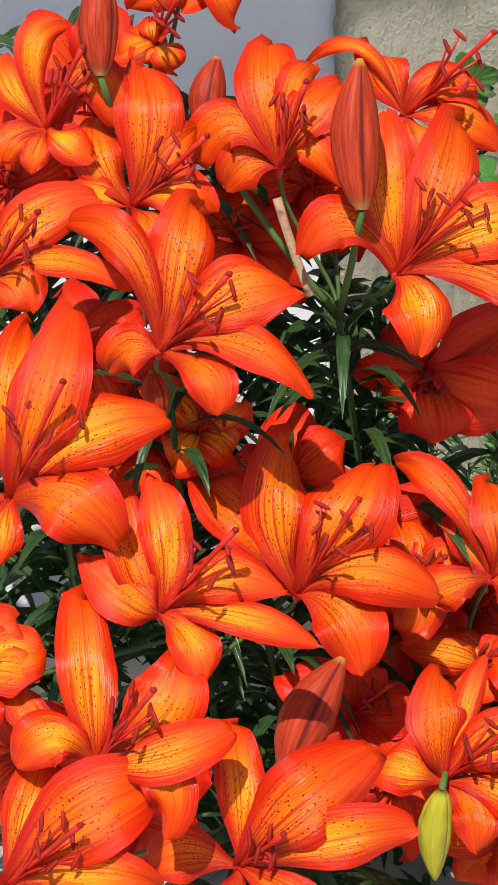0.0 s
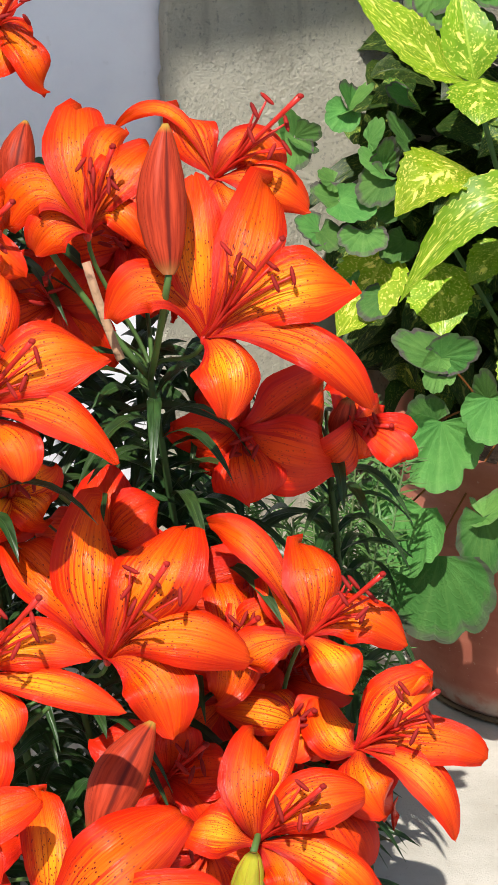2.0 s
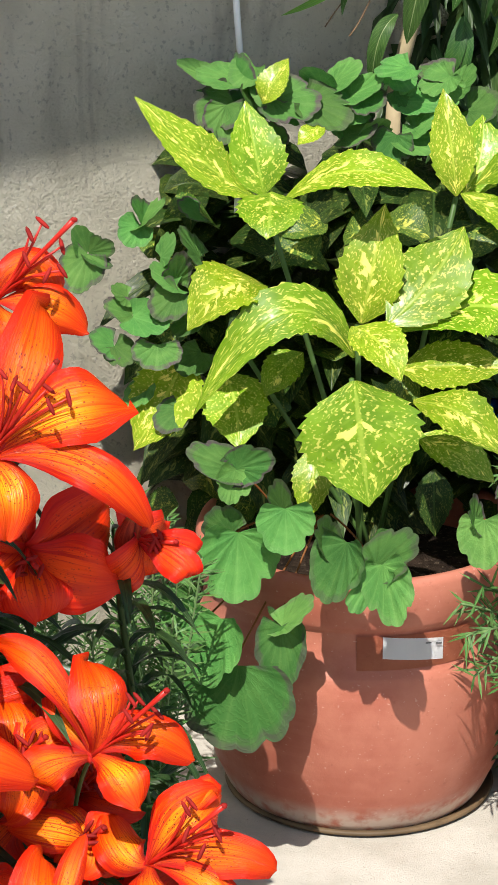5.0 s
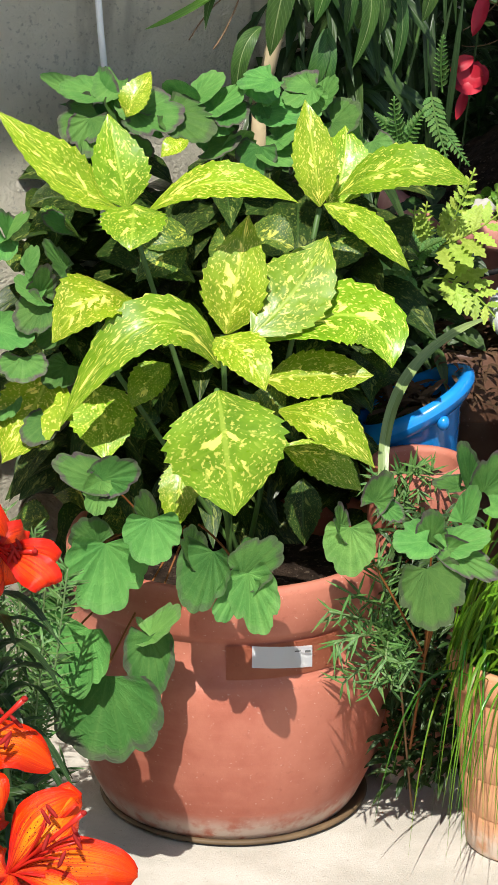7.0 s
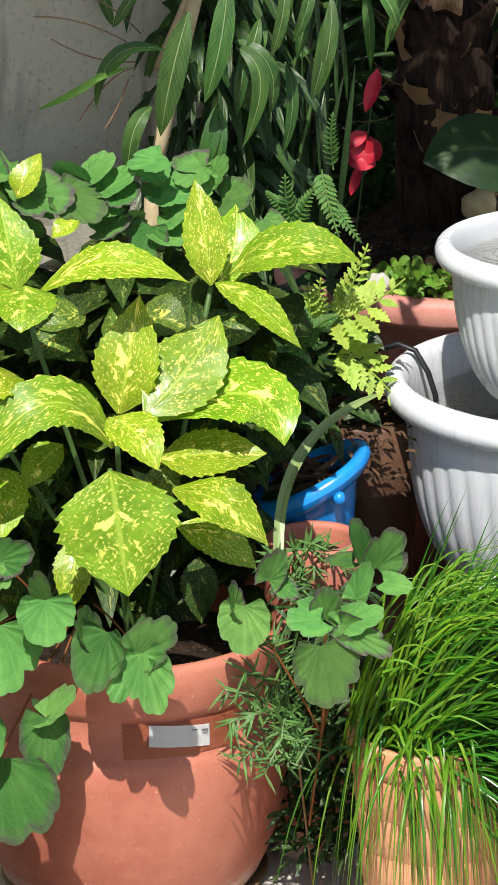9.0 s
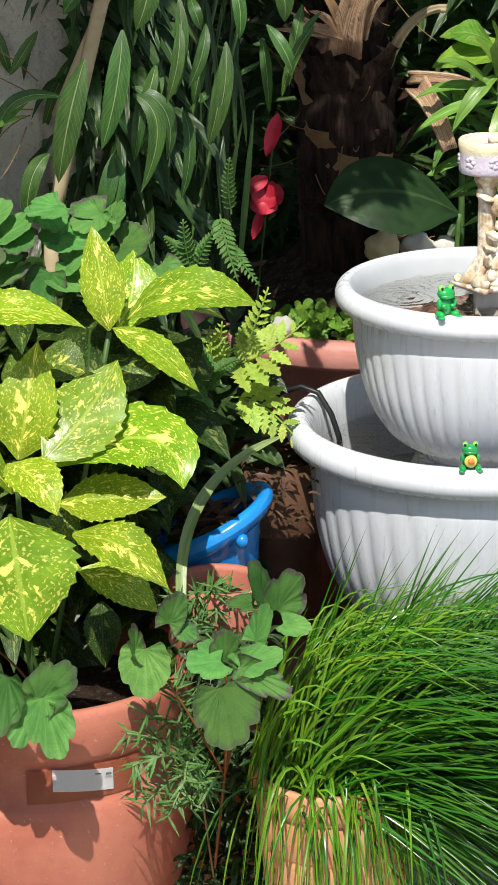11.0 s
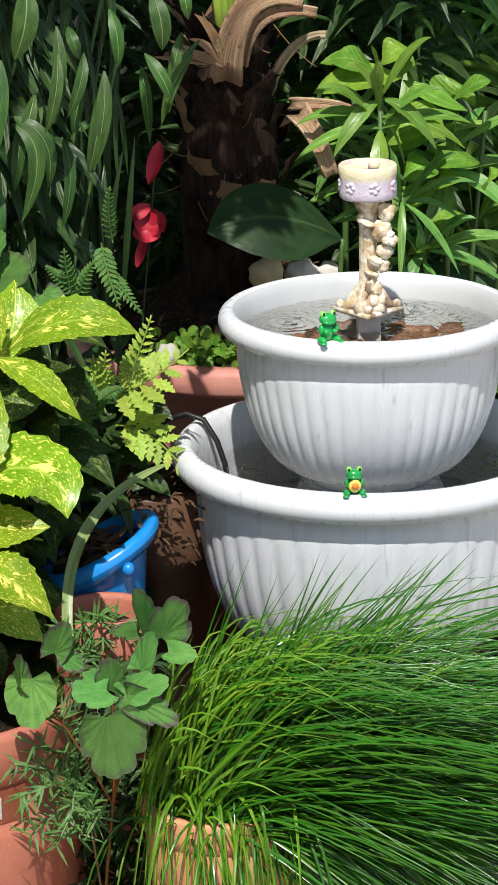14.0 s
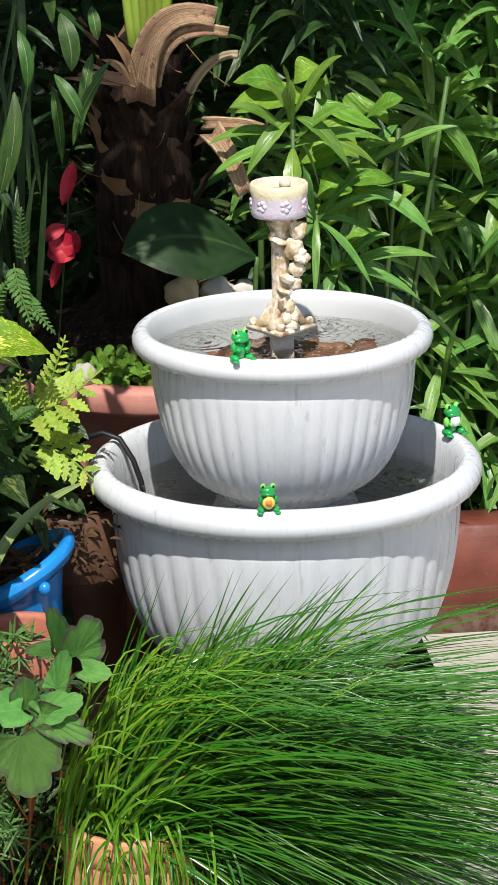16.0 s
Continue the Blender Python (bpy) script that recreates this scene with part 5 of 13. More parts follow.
flower(lily_d, (-0.6330, 2.3600, 0.6280), (0.0, 0.01, 0.8), (-0.5310, 2.3800, 0.6270), [(0.0583, 0.0388, 0.024, 0.039), (-0.0182, 0.0506, 0.027, 0.045), (-0.0549, 0.0147, -0.004, 0.045), (-0.0454, -0.0310, -0.006, 0.039), (0.0145, -0.0508, -0.002, 0.047), (0.0574, -0.0103, -0.014, 0.043)], 0.045, 0.3, 55, True, M_PETAL_BACK_SHADE)
flower(lily_a, (-0.4010, 2.3400, 0.3950), (-0.07, 0.05, 0.8), (-0.4870, 2.2200, 0.5100), [(0.0411, 0.0352, 0.027, 0.044), (-0.0057, 0.0615, 0.007, 0.043), (-0.0624, 0.0074, 0.016, 0.044), (-0.0350, -0.0434, 0.017, 0.048), (0.0188, -0.0513, -0.013, 0.042), (0.0505, -0.0199, -0.003, 0.047)], 0.045, 0.3, 56, True, M_PETAL_BACK_SHADE)
flower(lily_g, (-0.3050, 2.2200, 0.1800), (-0.13, 0.24, 0.8), (-0.3910, 2.0800, 0.2100), [(0.0335, 0.0480, -0.004, 0.039), (-0.0164, 0.0501, 0.005, 0.038), (-0.0694, 0.0160, 0.010, 0.047), (-0.0515, -0.0428, 0.001, 0.040), (0.0088, -0.0500, 0.008, 0.041), (0.0595, -0.0152, -0.003, 0.036)], 0.043, 0.3, 57, True, M_PETAL_BACK_SHADE)
flower(lily_h, (-0.2630, 2.3800, 0.2570), (0.47, 0.48, 0.8), (-0.2590, 2.3200, 0.2240), [(0.0613, -0.0082, 0.011, 0.042), (0.0326, 0.0548, 0.017, 0.047), (-0.0425, 0.0407, 0.029, 0.043), (-0.0713, 0.0063, -0.013, 0.046), (-0.0251, -0.0605, 0.018, 0.046), (0.0374, -0.0379, 0.008, 0.045)], 0.046, 0.3, 58, True, M_PETAL_BACK_SHADE)
flower(lily_h, (-0.2160, 2.3400, 0.1630), (-0.14, 0.16, 0.8), (-0.2590, 2.3200, 0.2240), [(0.0461, 0.0495, 0.016, 0.046), (-0.0124, 0.0454, 0.001, 0.040), (-0.0686, 0.0211, 0.013, 0.045), (-0.0422, -0.0469, -0.015, 0.044), (0.0319, -0.0539, 0.009, 0.044), (0.0552, -0.0054, -0.004, 0.047)], 0.045, 0.3, 59, True, M_PETAL_BACK_SHADE)
stalk(lily_b, (-0.4170, 2.3300, 0.6370), (-0.3870, 2.3100, 0.5640), 0.0040, M_CUT, 0.008)

# ---- spotted laurel in the big pot ----
aucuba = thing("spotted_laurel", "spotted laurel bush with yellow-flecked toothed glossy leaves", "shrub", (-0.015, 2.968, 0.25))
stalk(aucuba, (-0.001, 2.956, 0.24), (-0.1170, 2.9300, 0.6330), 0.0028, M_STEM, 0.0, "stem")
stalk(aucuba, (-0.001, 2.987, 0.24), (0.0710, 2.9800, 0.6220), 0.0028, M_STEM, 0.0, "stem")
stalk(aucuba, (-0.015, 2.963, 0.24), (-0.0240, 2.9000, 0.5140), 0.0028, M_STEM, 0.0, "stem")
stalk(aucuba, (-0.016, 2.975, 0.24), (-0.0290, 2.8600, 0.4720), 0.0028, M_STEM, 0.0, "stem")
stalk(aucuba, (0.001, 2.973, 0.24), (-0.1330, 2.9300, 0.4720), 0.0028, M_STEM, 0.0, "stem")
leaf(aucuba, (-0.1250, 2.9300, 0.6330), (-0.1655, 2.8825, 0.6650), (-0.2400, 2.9050, 0.7370), 0.0579, way(-0.1, 0.6, 0.75), M_AUCUBA, LAUREL, 0.05, 0.2, 63, 6, 0.0, "leaf", 0.02, 0)
leaf(aucuba, (-0.1170, 2.9350, 0.6340), (-0.1230, 2.9300, 0.6650), (-0.1370, 2.9650, 0.7200), 0.0586, way(0.1, 0.4, 0.9), M_AUCUBA, LAUREL, 0.05, 0.22, 63, 6, 0.0, "leaf", 0.02, 1)
leaf(aucuba, (-0.0970, 2.9300, 0.6300), (-0.0340, 2.8750, 0.7010), (0.0490, 2.9000, 0.6480), 0.0503, way(0, 0.6, 0.75), M_AUCUBA, LAUREL, 0.05, 0.16, 63, 6, 0.0, "leaf", 0.02, 2)
leaf(aucuba, (-0.1110, 2.9250, 0.6400), (-0.1085, 2.8700, 0.6380), (-0.1120, 2.8550, 0.6120), 0.0650, way(0, 0.75, 0.6), M_AUCUBA, LAUREL, 0.05, 0.1, 63, 6, 0.0, "leaf", 0.02, 3)
leaf(aucuba, (0.0710, 2.9700, 0.6260), (0.0665, 2.9650, 0.6715), (0.0560, 3.0000, 0.7270), 0.0452, way(0, 0.4, 0.9), M_AUCUBA, LAUREL, 0.05, 0.25, 63, 6, 0.0, "leaf", 0.02, 4)
leaf(aucuba, (0.0790, 2.9900, 0.6240), (0.1000, 2.9900, 0.6530), (0.0970, 3.0300, 0.6940), 0.0599, way(0.1, 0.45, 0.85), M_AUCUBA, LAUREL, 0.05, 0.2, 63, 6, 0.0, "leaf", 0.02, 5)
leaf(aucuba, (0.0890, 2.9700, 0.6370), (0.1455, 2.9300, 0.6965), (0.2200, 2.9500, 0.6540), 0.0638, way(0, 0.6, 0.75), M_AUCUBA, LAUREL, 0.05, 0.18, 63, 6, 0.0, "leaf", 0.02, 6)
leaf(aucuba, (0.0750, 2.9650, 0.6300), (0.1125, 2.9100, 0.6335), (0.1600, 2.9150, 0.5750), 0.0393, way(0.15, 0.6, 0.75), M_AUCUBA, LAUREL, 0.05, 0.15, 63, 6, 0.0, "leaf", 0.02, 7)
leaf(aucuba, (-0.0200, 2.9000, 0.5160), (-0.0125, 2.8925, 0.5625), (0.0010, 2.9350, 0.6270), 0.0668, way(-0.1, 0.35, 0.9), M_AUCUBA, LAUREL, 0.05, 0.2, 63, 6, 0.0, "leaf", 0.02, 8)
leaf(aucuba, (0.0040, 2.8750, 0.5230), (0.0485, 2.8975, 0.5540), (0.0790, 2.9500, 0.6010), 0.0800, way(0.0, 0.34, 0.94), M_AUCUBA, LAUREL, 0.05, 0.1, 63, 6, 0.0, "leaf", 0.02, 9)
leaf(aucuba, (0.0080, 2.8850, 0.5120), (0.1355, 2.9200, 0.5690), (0.1410, 2.8750, 0.4900), 0.0945, way(0.0, 0.72, 0.7), M_AUCUBA, LAUREL, 0.05, 0.1, 63, 6, 0.0, "leaf", 0.02, 10)
leaf(aucuba, (-0.0290, 2.8750, 0.5210), (-0.0005, 2.8250, 0.5285), (0.0180, 2.8150, 0.4860), 0.0541, way(0, 0.7, 0.7), M_AUCUBA, LAUREL, 0.05, 0.14, 63, 6, 0.0, "leaf", 0.02, 11)
leaf(aucuba, (-0.0270, 2.8900, 0.4840), (-0.0865, 2.8300, 0.6225), (-0.1800, 2.8300, 0.4430), 0.0567, way(-0.05, 0.36, 0.93), M_AUCUBA, LAUREL, 0.05, 0.16, 63, 6, 0.0, "leaf", 0.02, 12)
leaf(aucuba, (-0.1160, 2.9100, 0.5500), (-0.1505, 2.8600, 0.5840), (-0.1870, 2.8500, 0.5220), 0.0772, way(0.0, 0.7, 0.65), M_AUCUBA, LAUREL, 0.05, 0.1, 63, 6, 0.0, "leaf", 0.02, 13)
leaf(aucuba, (-0.0270, 2.7850, 0.4960), (-0.0210, 2.7715, 0.4525), (-0.0110, 2.7600, 0.3790), 0.1192, way(0, 0.5, 0.86), M_AUCUBA, LAUREL, 0.05, 0.06, 63, 6, 0.0, "leaf", 0.02, 14)
leaf(aucuba, (0.0310, 2.8650, 0.4490), (0.0810, 2.8175, 0.4665), (0.1230, 2.8200, 0.4060), 0.0601, way(0, 0.7, 0.7), M_AUCUBA, LAUREL, 0.05, 0.12, 63, 6, 0.0, "leaf", 0.02, 15)
leaf(aucuba, (-0.1550, 2.9250, 0.4560), (-0.1375, 2.8885, 0.4370), (-0.1380, 2.8580, 0.3980), 0.0675, way(0.0, 0.34, 0.94), M_AUCUBA, LAUREL, 0.05, 0.1, 63, 6, 0.0, "leaf", 0.02, 16)
leaf(aucuba, (-0.1930, 2.9200, 0.4740), (-0.2050, 2.8750, 0.4495), (-0.2410, 2.8700, 0.3910), 0.0738, way(0.0, 0.6, 0.75), M_AUCUBA, LAUREL, 0.05, 0.12, 63, 6, 0.0, "leaf", 0.02, 17)
leaf(aucuba, (0.0170, 2.9050, 0.4680), (0.0655, 2.8850, 0.4805), (0.1240, 2.8850, 0.4790), 0.0576, way(0, 0.5, 0.85), M_AUCUBA, LAUREL, 0.05, 0.14, 63, 6, 0.0, "leaf", 0.02, 18)
leaf(aucuba, (-0.0630, 2.8500, 0.4080), (-0.0625, 2.8200, 0.3870), (-0.0720, 2.8100, 0.3420), 0.0405, way(-0.1, 0.4, 0.9), M_AUCUBA, LAUREL, 0.05, 0.16, 63, 6, 0.0, "leaf", 0.02, 19)
leaf(aucuba, (0.0350, 2.9000, 0.3990), (0.0795, 2.8825, 0.3960), (0.1140, 2.8750, 0.3610), 0.0488, way(0, 0.6, 0.75), M_AUCUBA, LAUREL, 0.05, 0.14, 63, 6, 0.0, "leaf", 0.02, 20)
leaf(aucuba, (0.0570, 2.9550, 0.3460), (0.0560, 2.9425, 0.3235), (0.0590, 2.9400, 0.2790), 0.0388, way(0, 0.4, 0.9), M_AUCUBA_DEEP_SHADE, LAUREL, 0.05, 0.2, 63, 6, 0.0, "leaf", 0.02, 21)
leaf(aucuba, (-0.0770, 2.9200, 0.4790), (-0.0990, 2.8950, 0.4735), (-0.1130, 2.8900, 0.4420), 0.0415, way(0, 0.6, 0.75), M_AUCUBA, LAUREL, 0.05, 0.14, 63, 6, 0.0, "leaf", 0.02, 22)
leaf(aucuba, (-0.1210, 3.0000, 0.7090), (-0.1135, 2.9900, 0.7305), (-0.0960, 3.0200, 0.7500), 0.0312, way(0, 0.5, 0.85), M_AUCUBA, LAUREL, 0.05, 0.2, 63, 6, 0.0, "leaf", 0.02, 23)
leaf(aucuba, (-0.0600, 3.0000, 0.6880), (-0.0730, 2.9800, 0.6855), (-0.0860, 2.9800, 0.6730), 0.0246, way(0, 0.6, 0.75), M_AUCUBA, LAUREL, 0.05, 0.2, 63, 6, 0.0, "leaf", 0.02, 24)
# Rear leaves use the dark copy: their shade is put into the colour.
leaf(aucuba, (-0.0530, 2.9800, 0.5450), (-0.0840, 2.9600, 0.5860), (-0.1110, 2.9600, 0.5510), 0.0450, way(0, 0.6, 0.75), M_AUCUBA_SHADE, LAUREL, 0.05, 0.15, 63, 6, 0.0, "leaf", 0.02, 25)
leaf(aucuba, (-0.1680, 2.9900, 0.5880), (-0.1920, 2.9625, 0.6260), (-0.2160, 2.9650, 0.6000), 0.0386, way(0, 0.6, 0.75), M_AUCUBA_SHADE, LAUREL, 0.05, 0.15, 63, 6, 0.0, "leaf", 0.02, 26)
leaf(aucuba, (0.0240, 2.9200, 0.4760), (0.0290, 2.8900, 0.4145), (-0.0100, 2.9000, 0.4590), 0.0377, way(0, 0.6, 0.75), M_AUCUBA_SHADE, LAUREL, 0.05, 0.15, 63, 6, 0.0, "leaf", 0.02, 27)
leaf(aucuba, (-0.0610, 2.9800, 0.5800), (-0.0835, 2.9650, 0.5815), (-0.1060, 2.9700, 0.5590), 0.0569, way(0, 0.55, 0.8), M_AUCUBA_SHADE, OVAL, 0.055, 0.18, 42, 6, 0.0)
leaf(aucuba, (-0.0050, 2.9900, 0.5890), (0.0205, 2.9700, 0.5980), (0.0460, 2.9700, 0.5830), 0.0570, way(0, 0.55, 0.8), M_AUCUBA_SHADE, OVAL, 0.055, 0.18, 42, 6, 0.0)
leaf(aucuba, (-0.0030, 3.0100, 0.5700), (-0.0210, 3.0025, 0.5830), (-0.0390, 3.0150, 0.5720), 0.0573, way(0, 0.55, 0.8), M_AUCUBA_SHADE, OVAL, 0.055, 0.18, 42, 6, 0.0)
leaf(aucuba, (-0.2130, 3.0480, 0.5640), (-0.2230, 3.0105, 0.5695), (-0.2330, 2.9930, 0.5510), 0.0567, way(0, 0.55, 0.8), M_AUCUBA_SHADE, OVAL, 0.055, 0.18, 42, 6, 0.0)
leaf(aucuba, (-0.0450, 3.0000, 0.4440), (-0.0470, 3.0140, 0.4555), (-0.0490, 3.0480, 0.4430), 0.0609, way(0, 0.55, 0.8), M_AUCUBA_SHADE, OVAL, 0.055, 0.18, 42, 6, 0.0)
leaf(aucuba, (0.0930, 3.0250, 0.5860), (0.0910, 2.9980, 0.5830), (0.0890, 2.9910, 0.5560), 0.0633, way(0, 0.55, 0.8), M_AUCUBA_SHADE, OVAL, 0.055, 0.18, 42, 6, 0.0)
leaf(aucuba, (-0.1500, 3.0320, 0.2660), (-0.1660, 3.0290, 0.2640), (-0.1820, 3.0460, 0.2380), 0.0422, way(0, 0.55, 0.8), M_AUCUBA_SHADE, OVAL, 0.055, 0.18, 42, 6, 0.0)
leaf(aucuba, (-0.1740, 3.0030, 0.3200), (-0.1750, 3.0125, 0.3015), (-0.1760, 3.0420, 0.2590), 0.0561, way(0, 0.55, 0.8), M_AUCUBA_SHADE, OVAL, 0.055, 0.18, 42, 6, 0.0)
leaf(aucuba, (-0.0550, 3.0100, 0.5870), (-0.0795, 2.9855, 0.5960), (-0.1040, 2.9810, 0.5810), 0.0498, way(0, 0.55, 0.8), M_AUCUBA_SHADE, OVAL, 0.055, 0.18, 42, 6, 0.0)
leaf(aucuba, (-0.1040, 3.0640, 0.4730), (-0.0850, 3.0120, 0.5100), (-0.0660, 2.9800, 0.5230), 0.0585, way(0, 0.55, 0.8), M_AUCUBA_SHADE, OVAL, 0.055, 0.18, 42, 6, 0.0)
leaf(aucuba, (0.0930, 3.0190, 0.3530), (0.1150, 3.0245, 0.3605), (0.1370, 3.0500, 0.3440), 0.0479, way(0, 0.55, 0.8), M_AUCUBA_SHADE, OVAL, 0.055, 0.18, 42, 6, 0.0)
leaf(aucuba, (-0.0210, 2.9900, 0.4820), (-0.0245, 3.0035, 0.4880), (-0.0280, 3.0370, 0.4700), 0.0393, way(0, 0.55, 0.8), M_AUCUBA_SHADE, OVAL, 0.055, 0.18, 42, 6, 0.0)
leaf(aucuba, (-0.1230, 2.9990, 0.2820), (-0.1360, 2.9895, 0.2955), (-0.1490, 3.0000, 0.2850), 0.0511, way(0, 0.55, 0.8), M_AUCUBA_SHADE, OVAL, 0.055, 0.18, 42, 6, 0.0)
leaf(aucuba, (0.1060, 3.0740, 0.2730), (0.1215, 3.0340, 0.2830), (0.1370, 3.0140, 0.2690), 0.0629, way(0, 0.55, 0.8), M_AUCUBA_SHADE, OVAL, 0.055, 0.18, 42, 6, 0.0)
leaf(aucuba, (0.0220, 3.0440, 0.5700), (0.0340, 3.0085, 0.5835), (0.0460, 2.9930, 0.5730), 0.0582, way(0, 0.55, 0.8), M_AUCUBA_SHADE, OVAL, 0.055, 0.18, 42, 6, 0.0)
leaf(aucuba, (-0.2040, 3.0100, 0.2810), (-0.2245, 3.0095, 0.2825), (-0.2450, 3.0290, 0.2600), 0.0471, way(0, 0.55, 0.8), M_AUCUBA_SHADE, OVAL, 0.055, 0.18, 42, 6, 0.0)
leaf(aucuba, (0.1080, 3.0190, 0.5070), (0.1150, 2.9910, 0.5245), (0.1220, 2.9830, 0.5180), 0.0527, way(0, 0.55, 0.8), M_AUCUBA_SHADE, OVAL, 0.055, 0.18, 42, 6, 0.0)
leaf(aucuba, (-0.1650, 3.0710, 0.5080), (-0.1435, 3.0505, 0.5155), (-0.1220, 3.0500, 0.4990), 0.0448, way(0, 0.55, 0.8), M_AUCUBA_SHADE, OVAL, 0.055, 0.18, 42, 6, 0.0)
leaf(aucuba, (-0.0660, 2.9890, 0.5550), (-0.0815, 2.9790, 0.5750), (-0.0970, 2.9890, 0.5710), 0.0467, way(0, 0.55, 0.8), M_AUCUBA_SHADE, OVAL, 0.055, 0.18, 42, 6, 0.0)
leaf(aucuba, (-0.1320, 3.0210, 0.4000), (-0.1115, 3.0065, 0.3965), (-0.0910, 3.0120, 0.3690), 0.0490, way(0, 0.55, 0.8), M_AUCUBA_SHADE, OVAL, 0.055, 0.18, 42, 6, 0.0)
leaf(aucuba, (-0.0910, 2.9930, 0.4880), (-0.1135, 2.9915, 0.4985), (-0.1360, 3.0100, 0.4850), 0.0626, way(0, 0.55, 0.8), M_AUCUBA_SHADE, OVAL, 0.055, 0.18, 42, 6, 0.0)
leaf(aucuba, (-0.0070, 3.0200, 0.3000), (-0.0220, 3.0030, 0.3160), (-0.0370, 3.0060, 0.3080), 0.0448, way(0, 0.55, 0.8), M_AUCUBA_SHADE, OVAL, 0.055, 0.18, 42, 6, 0.0)
leaf(aucuba, (0.1040, 3.0510, 0.2940), (0.1235, 3.0365, 0.3195), (0.1430, 3.0420, 0.3210), 0.0396, way(0, 0.55, 0.8), M_AUCUBA_SHADE, OVAL, 0.055, 0.18, 42, 6, 0.0)
leaf(aucuba, (-0.0610, 3.0630, 0.3810), (-0.0870, 3.0405, 0.3935), (-0.1130, 3.0380, 0.3820), 0.0630, way(0, 0.55, 0.8), M_AUCUBA_SHADE, OVAL, 0.055, 0.18, 42, 6, 0.0)
leaf(aucuba, (0.1070, 3.0480, 0.5020), (0.0865, 3.0365, 0.5205), (0.0660, 3.0450, 0.5150), 0.0523, way(0, 0.55, 0.8), M_AUCUBA_SHADE, OVAL, 0.055, 0.18, 42, 6, 0.0)
leaf(aucuba, (0.0240, 2.9840, 0.3870), (0.0380, 2.9985, 0.3850), (0.0520, 3.0330, 0.3590), 0.0519, way(0, 0.55, 0.8), M_AUCUBA_SHADE, OVAL, 0.055, 0.18, 42, 6, 0.0)
leaf(aucuba, (-0.1410, 3.0050, 0.2850), (-0.1335, 3.0030, 0.2940), (-0.1260, 3.0210, 0.2790), 0.0415, way(0, 0.55, 0.8), M_AUCUBA_SHADE, OVAL, 0.055, 0.18, 42, 6, 0.0)
leaf(aucuba, (0.0150, 3.0190, 0.5560), (-0.0070, 2.9935, 0.5640), (-0.0290, 2.9880, 0.5480), 0.0533, way(0, 0.55, 0.8), M_AUCUBA_SHADE, OVAL, 0.055, 0.18, 42, 6, 0.0)
leaf(aucuba, (-0.0170, 3.0440, 0.5820), (-0.0275, 3.0325, 0.5885), (-0.0380, 3.0410, 0.5710), 0.0635, way(0, 0.55, 0.8), M_AUCUBA_SHADE, OVAL, 0.055, 0.18, 42, 6, 0.0)
leaf(aucuba, (-0.0580, 3.0110, 0.5170), (-0.0710, 2.9815, 0.5100), (-0.0840, 2.9720, 0.4790), 0.0563, way(0, 0.55, 0.8), M_AUCUBA_SHADE, OVAL, 0.055, 0.18, 42, 6, 0.0)
leaf(aucuba, (-0.0520, 3.0730, 0.3470), (-0.0555, 3.0205, 0.3755), (-0.0590, 2.9880, 0.3800), 0.0565, way(0, 0.55, 0.8), M_AUCUBA_SHADE, OVAL, 0.055, 0.18, 42, 6, 0.0)
leaf(aucuba, (-0.2090, 3.0600, 0.4670), (-0.2120, 3.0345, 0.4690), (-0.2150, 3.0290, 0.4470), 0.0441, way(0, 0.55, 0.8), M_AUCUBA_SHADE, OVAL, 0.055, 0.18, 42, 6, 0.0)
leaf(aucuba, (-0.0490, 3.0030, 0.5290), (-0.0245, 2.9855, 0.5435), (-0.0000, 2.9880, 0.5340), 0.0591, way(0, 0.55, 0.8), M_AUCUBA_SHADE, OVAL, 0.055, 0.18, 42, 6, 0.0)
leaf(aucuba, (0.0360, 3.0020, 0.5000), (0.0595, 2.9925, 0.5045), (0.0830, 3.0030, 0.4850), 0.0430, way(0, 0.55, 0.8), M_AUCUBA_SHADE, OVAL, 0.055, 0.18, 42, 6, 0.0)
leaf(aucuba, (0.0060, 3.0770, 0.2480), (-0.0125, 3.0190, 0.2750), (-0.0310, 2.9810, 0.2780), 0.0447, way(0, 0.55, 0.8), M_AUCUBA_SHADE, OVAL, 0.055, 0.18, 42, 6, 0.0)
leaf(aucuba, (-0.2000, 3.0530, 0.5630), (-0.2060, 3.0415, 0.5525), (-0.2120, 3.0500, 0.5180), 0.0617, way(0, 0.55, 0.8), M_AUCUBA_SHADE, OVAL, 0.055, 0.18, 42, 6, 0.0)

# ---- columbine leaves ----
columbine = thing("columbine", "columbine with scalloped blue-green leaves spilling over the pot rim", "columbine", (-0.1, 2.90, 0.25))
fan(columbine, (-0.1380, 2.7960, 0.4000), (-0.1860, 2.7820, 0.4260), 0.0393, way(-0.04, 0.39, 0.85), M_AQUILEGIA, 0.08, 201)
fan(columbine, (-0.1380, 2.7960, 0.4020), (-0.1020, 2.7820, 0.4230), 0.0405, way(0.40, 0.06, 0.85), M_AQUILEGIA, 0.17, 202)
fan(columbine, (-0.1390, 2.7910, 0.4020), (-0.1470, 2.7770, 0.3720), 0.0369, way(0.44, 0.12, 0.85), M_AQUILEGIA, 0.18, 203)
fan(columbine, (-0.1420, 2.7910, 0.3360), (-0.1700, 2.7770, 0.3590), 0.0450, way(0.13, 0.09, 0.85), M_AQUILEGIA, 0.14, 204)
fan(columbine, (-0.1350, 2.7760, 0.3440), (-0.1370, 2.7620, 0.2770), 0.0804, way(0.22, 0.46, 0.85), M_AQUILEGIA, 0.22, 205)
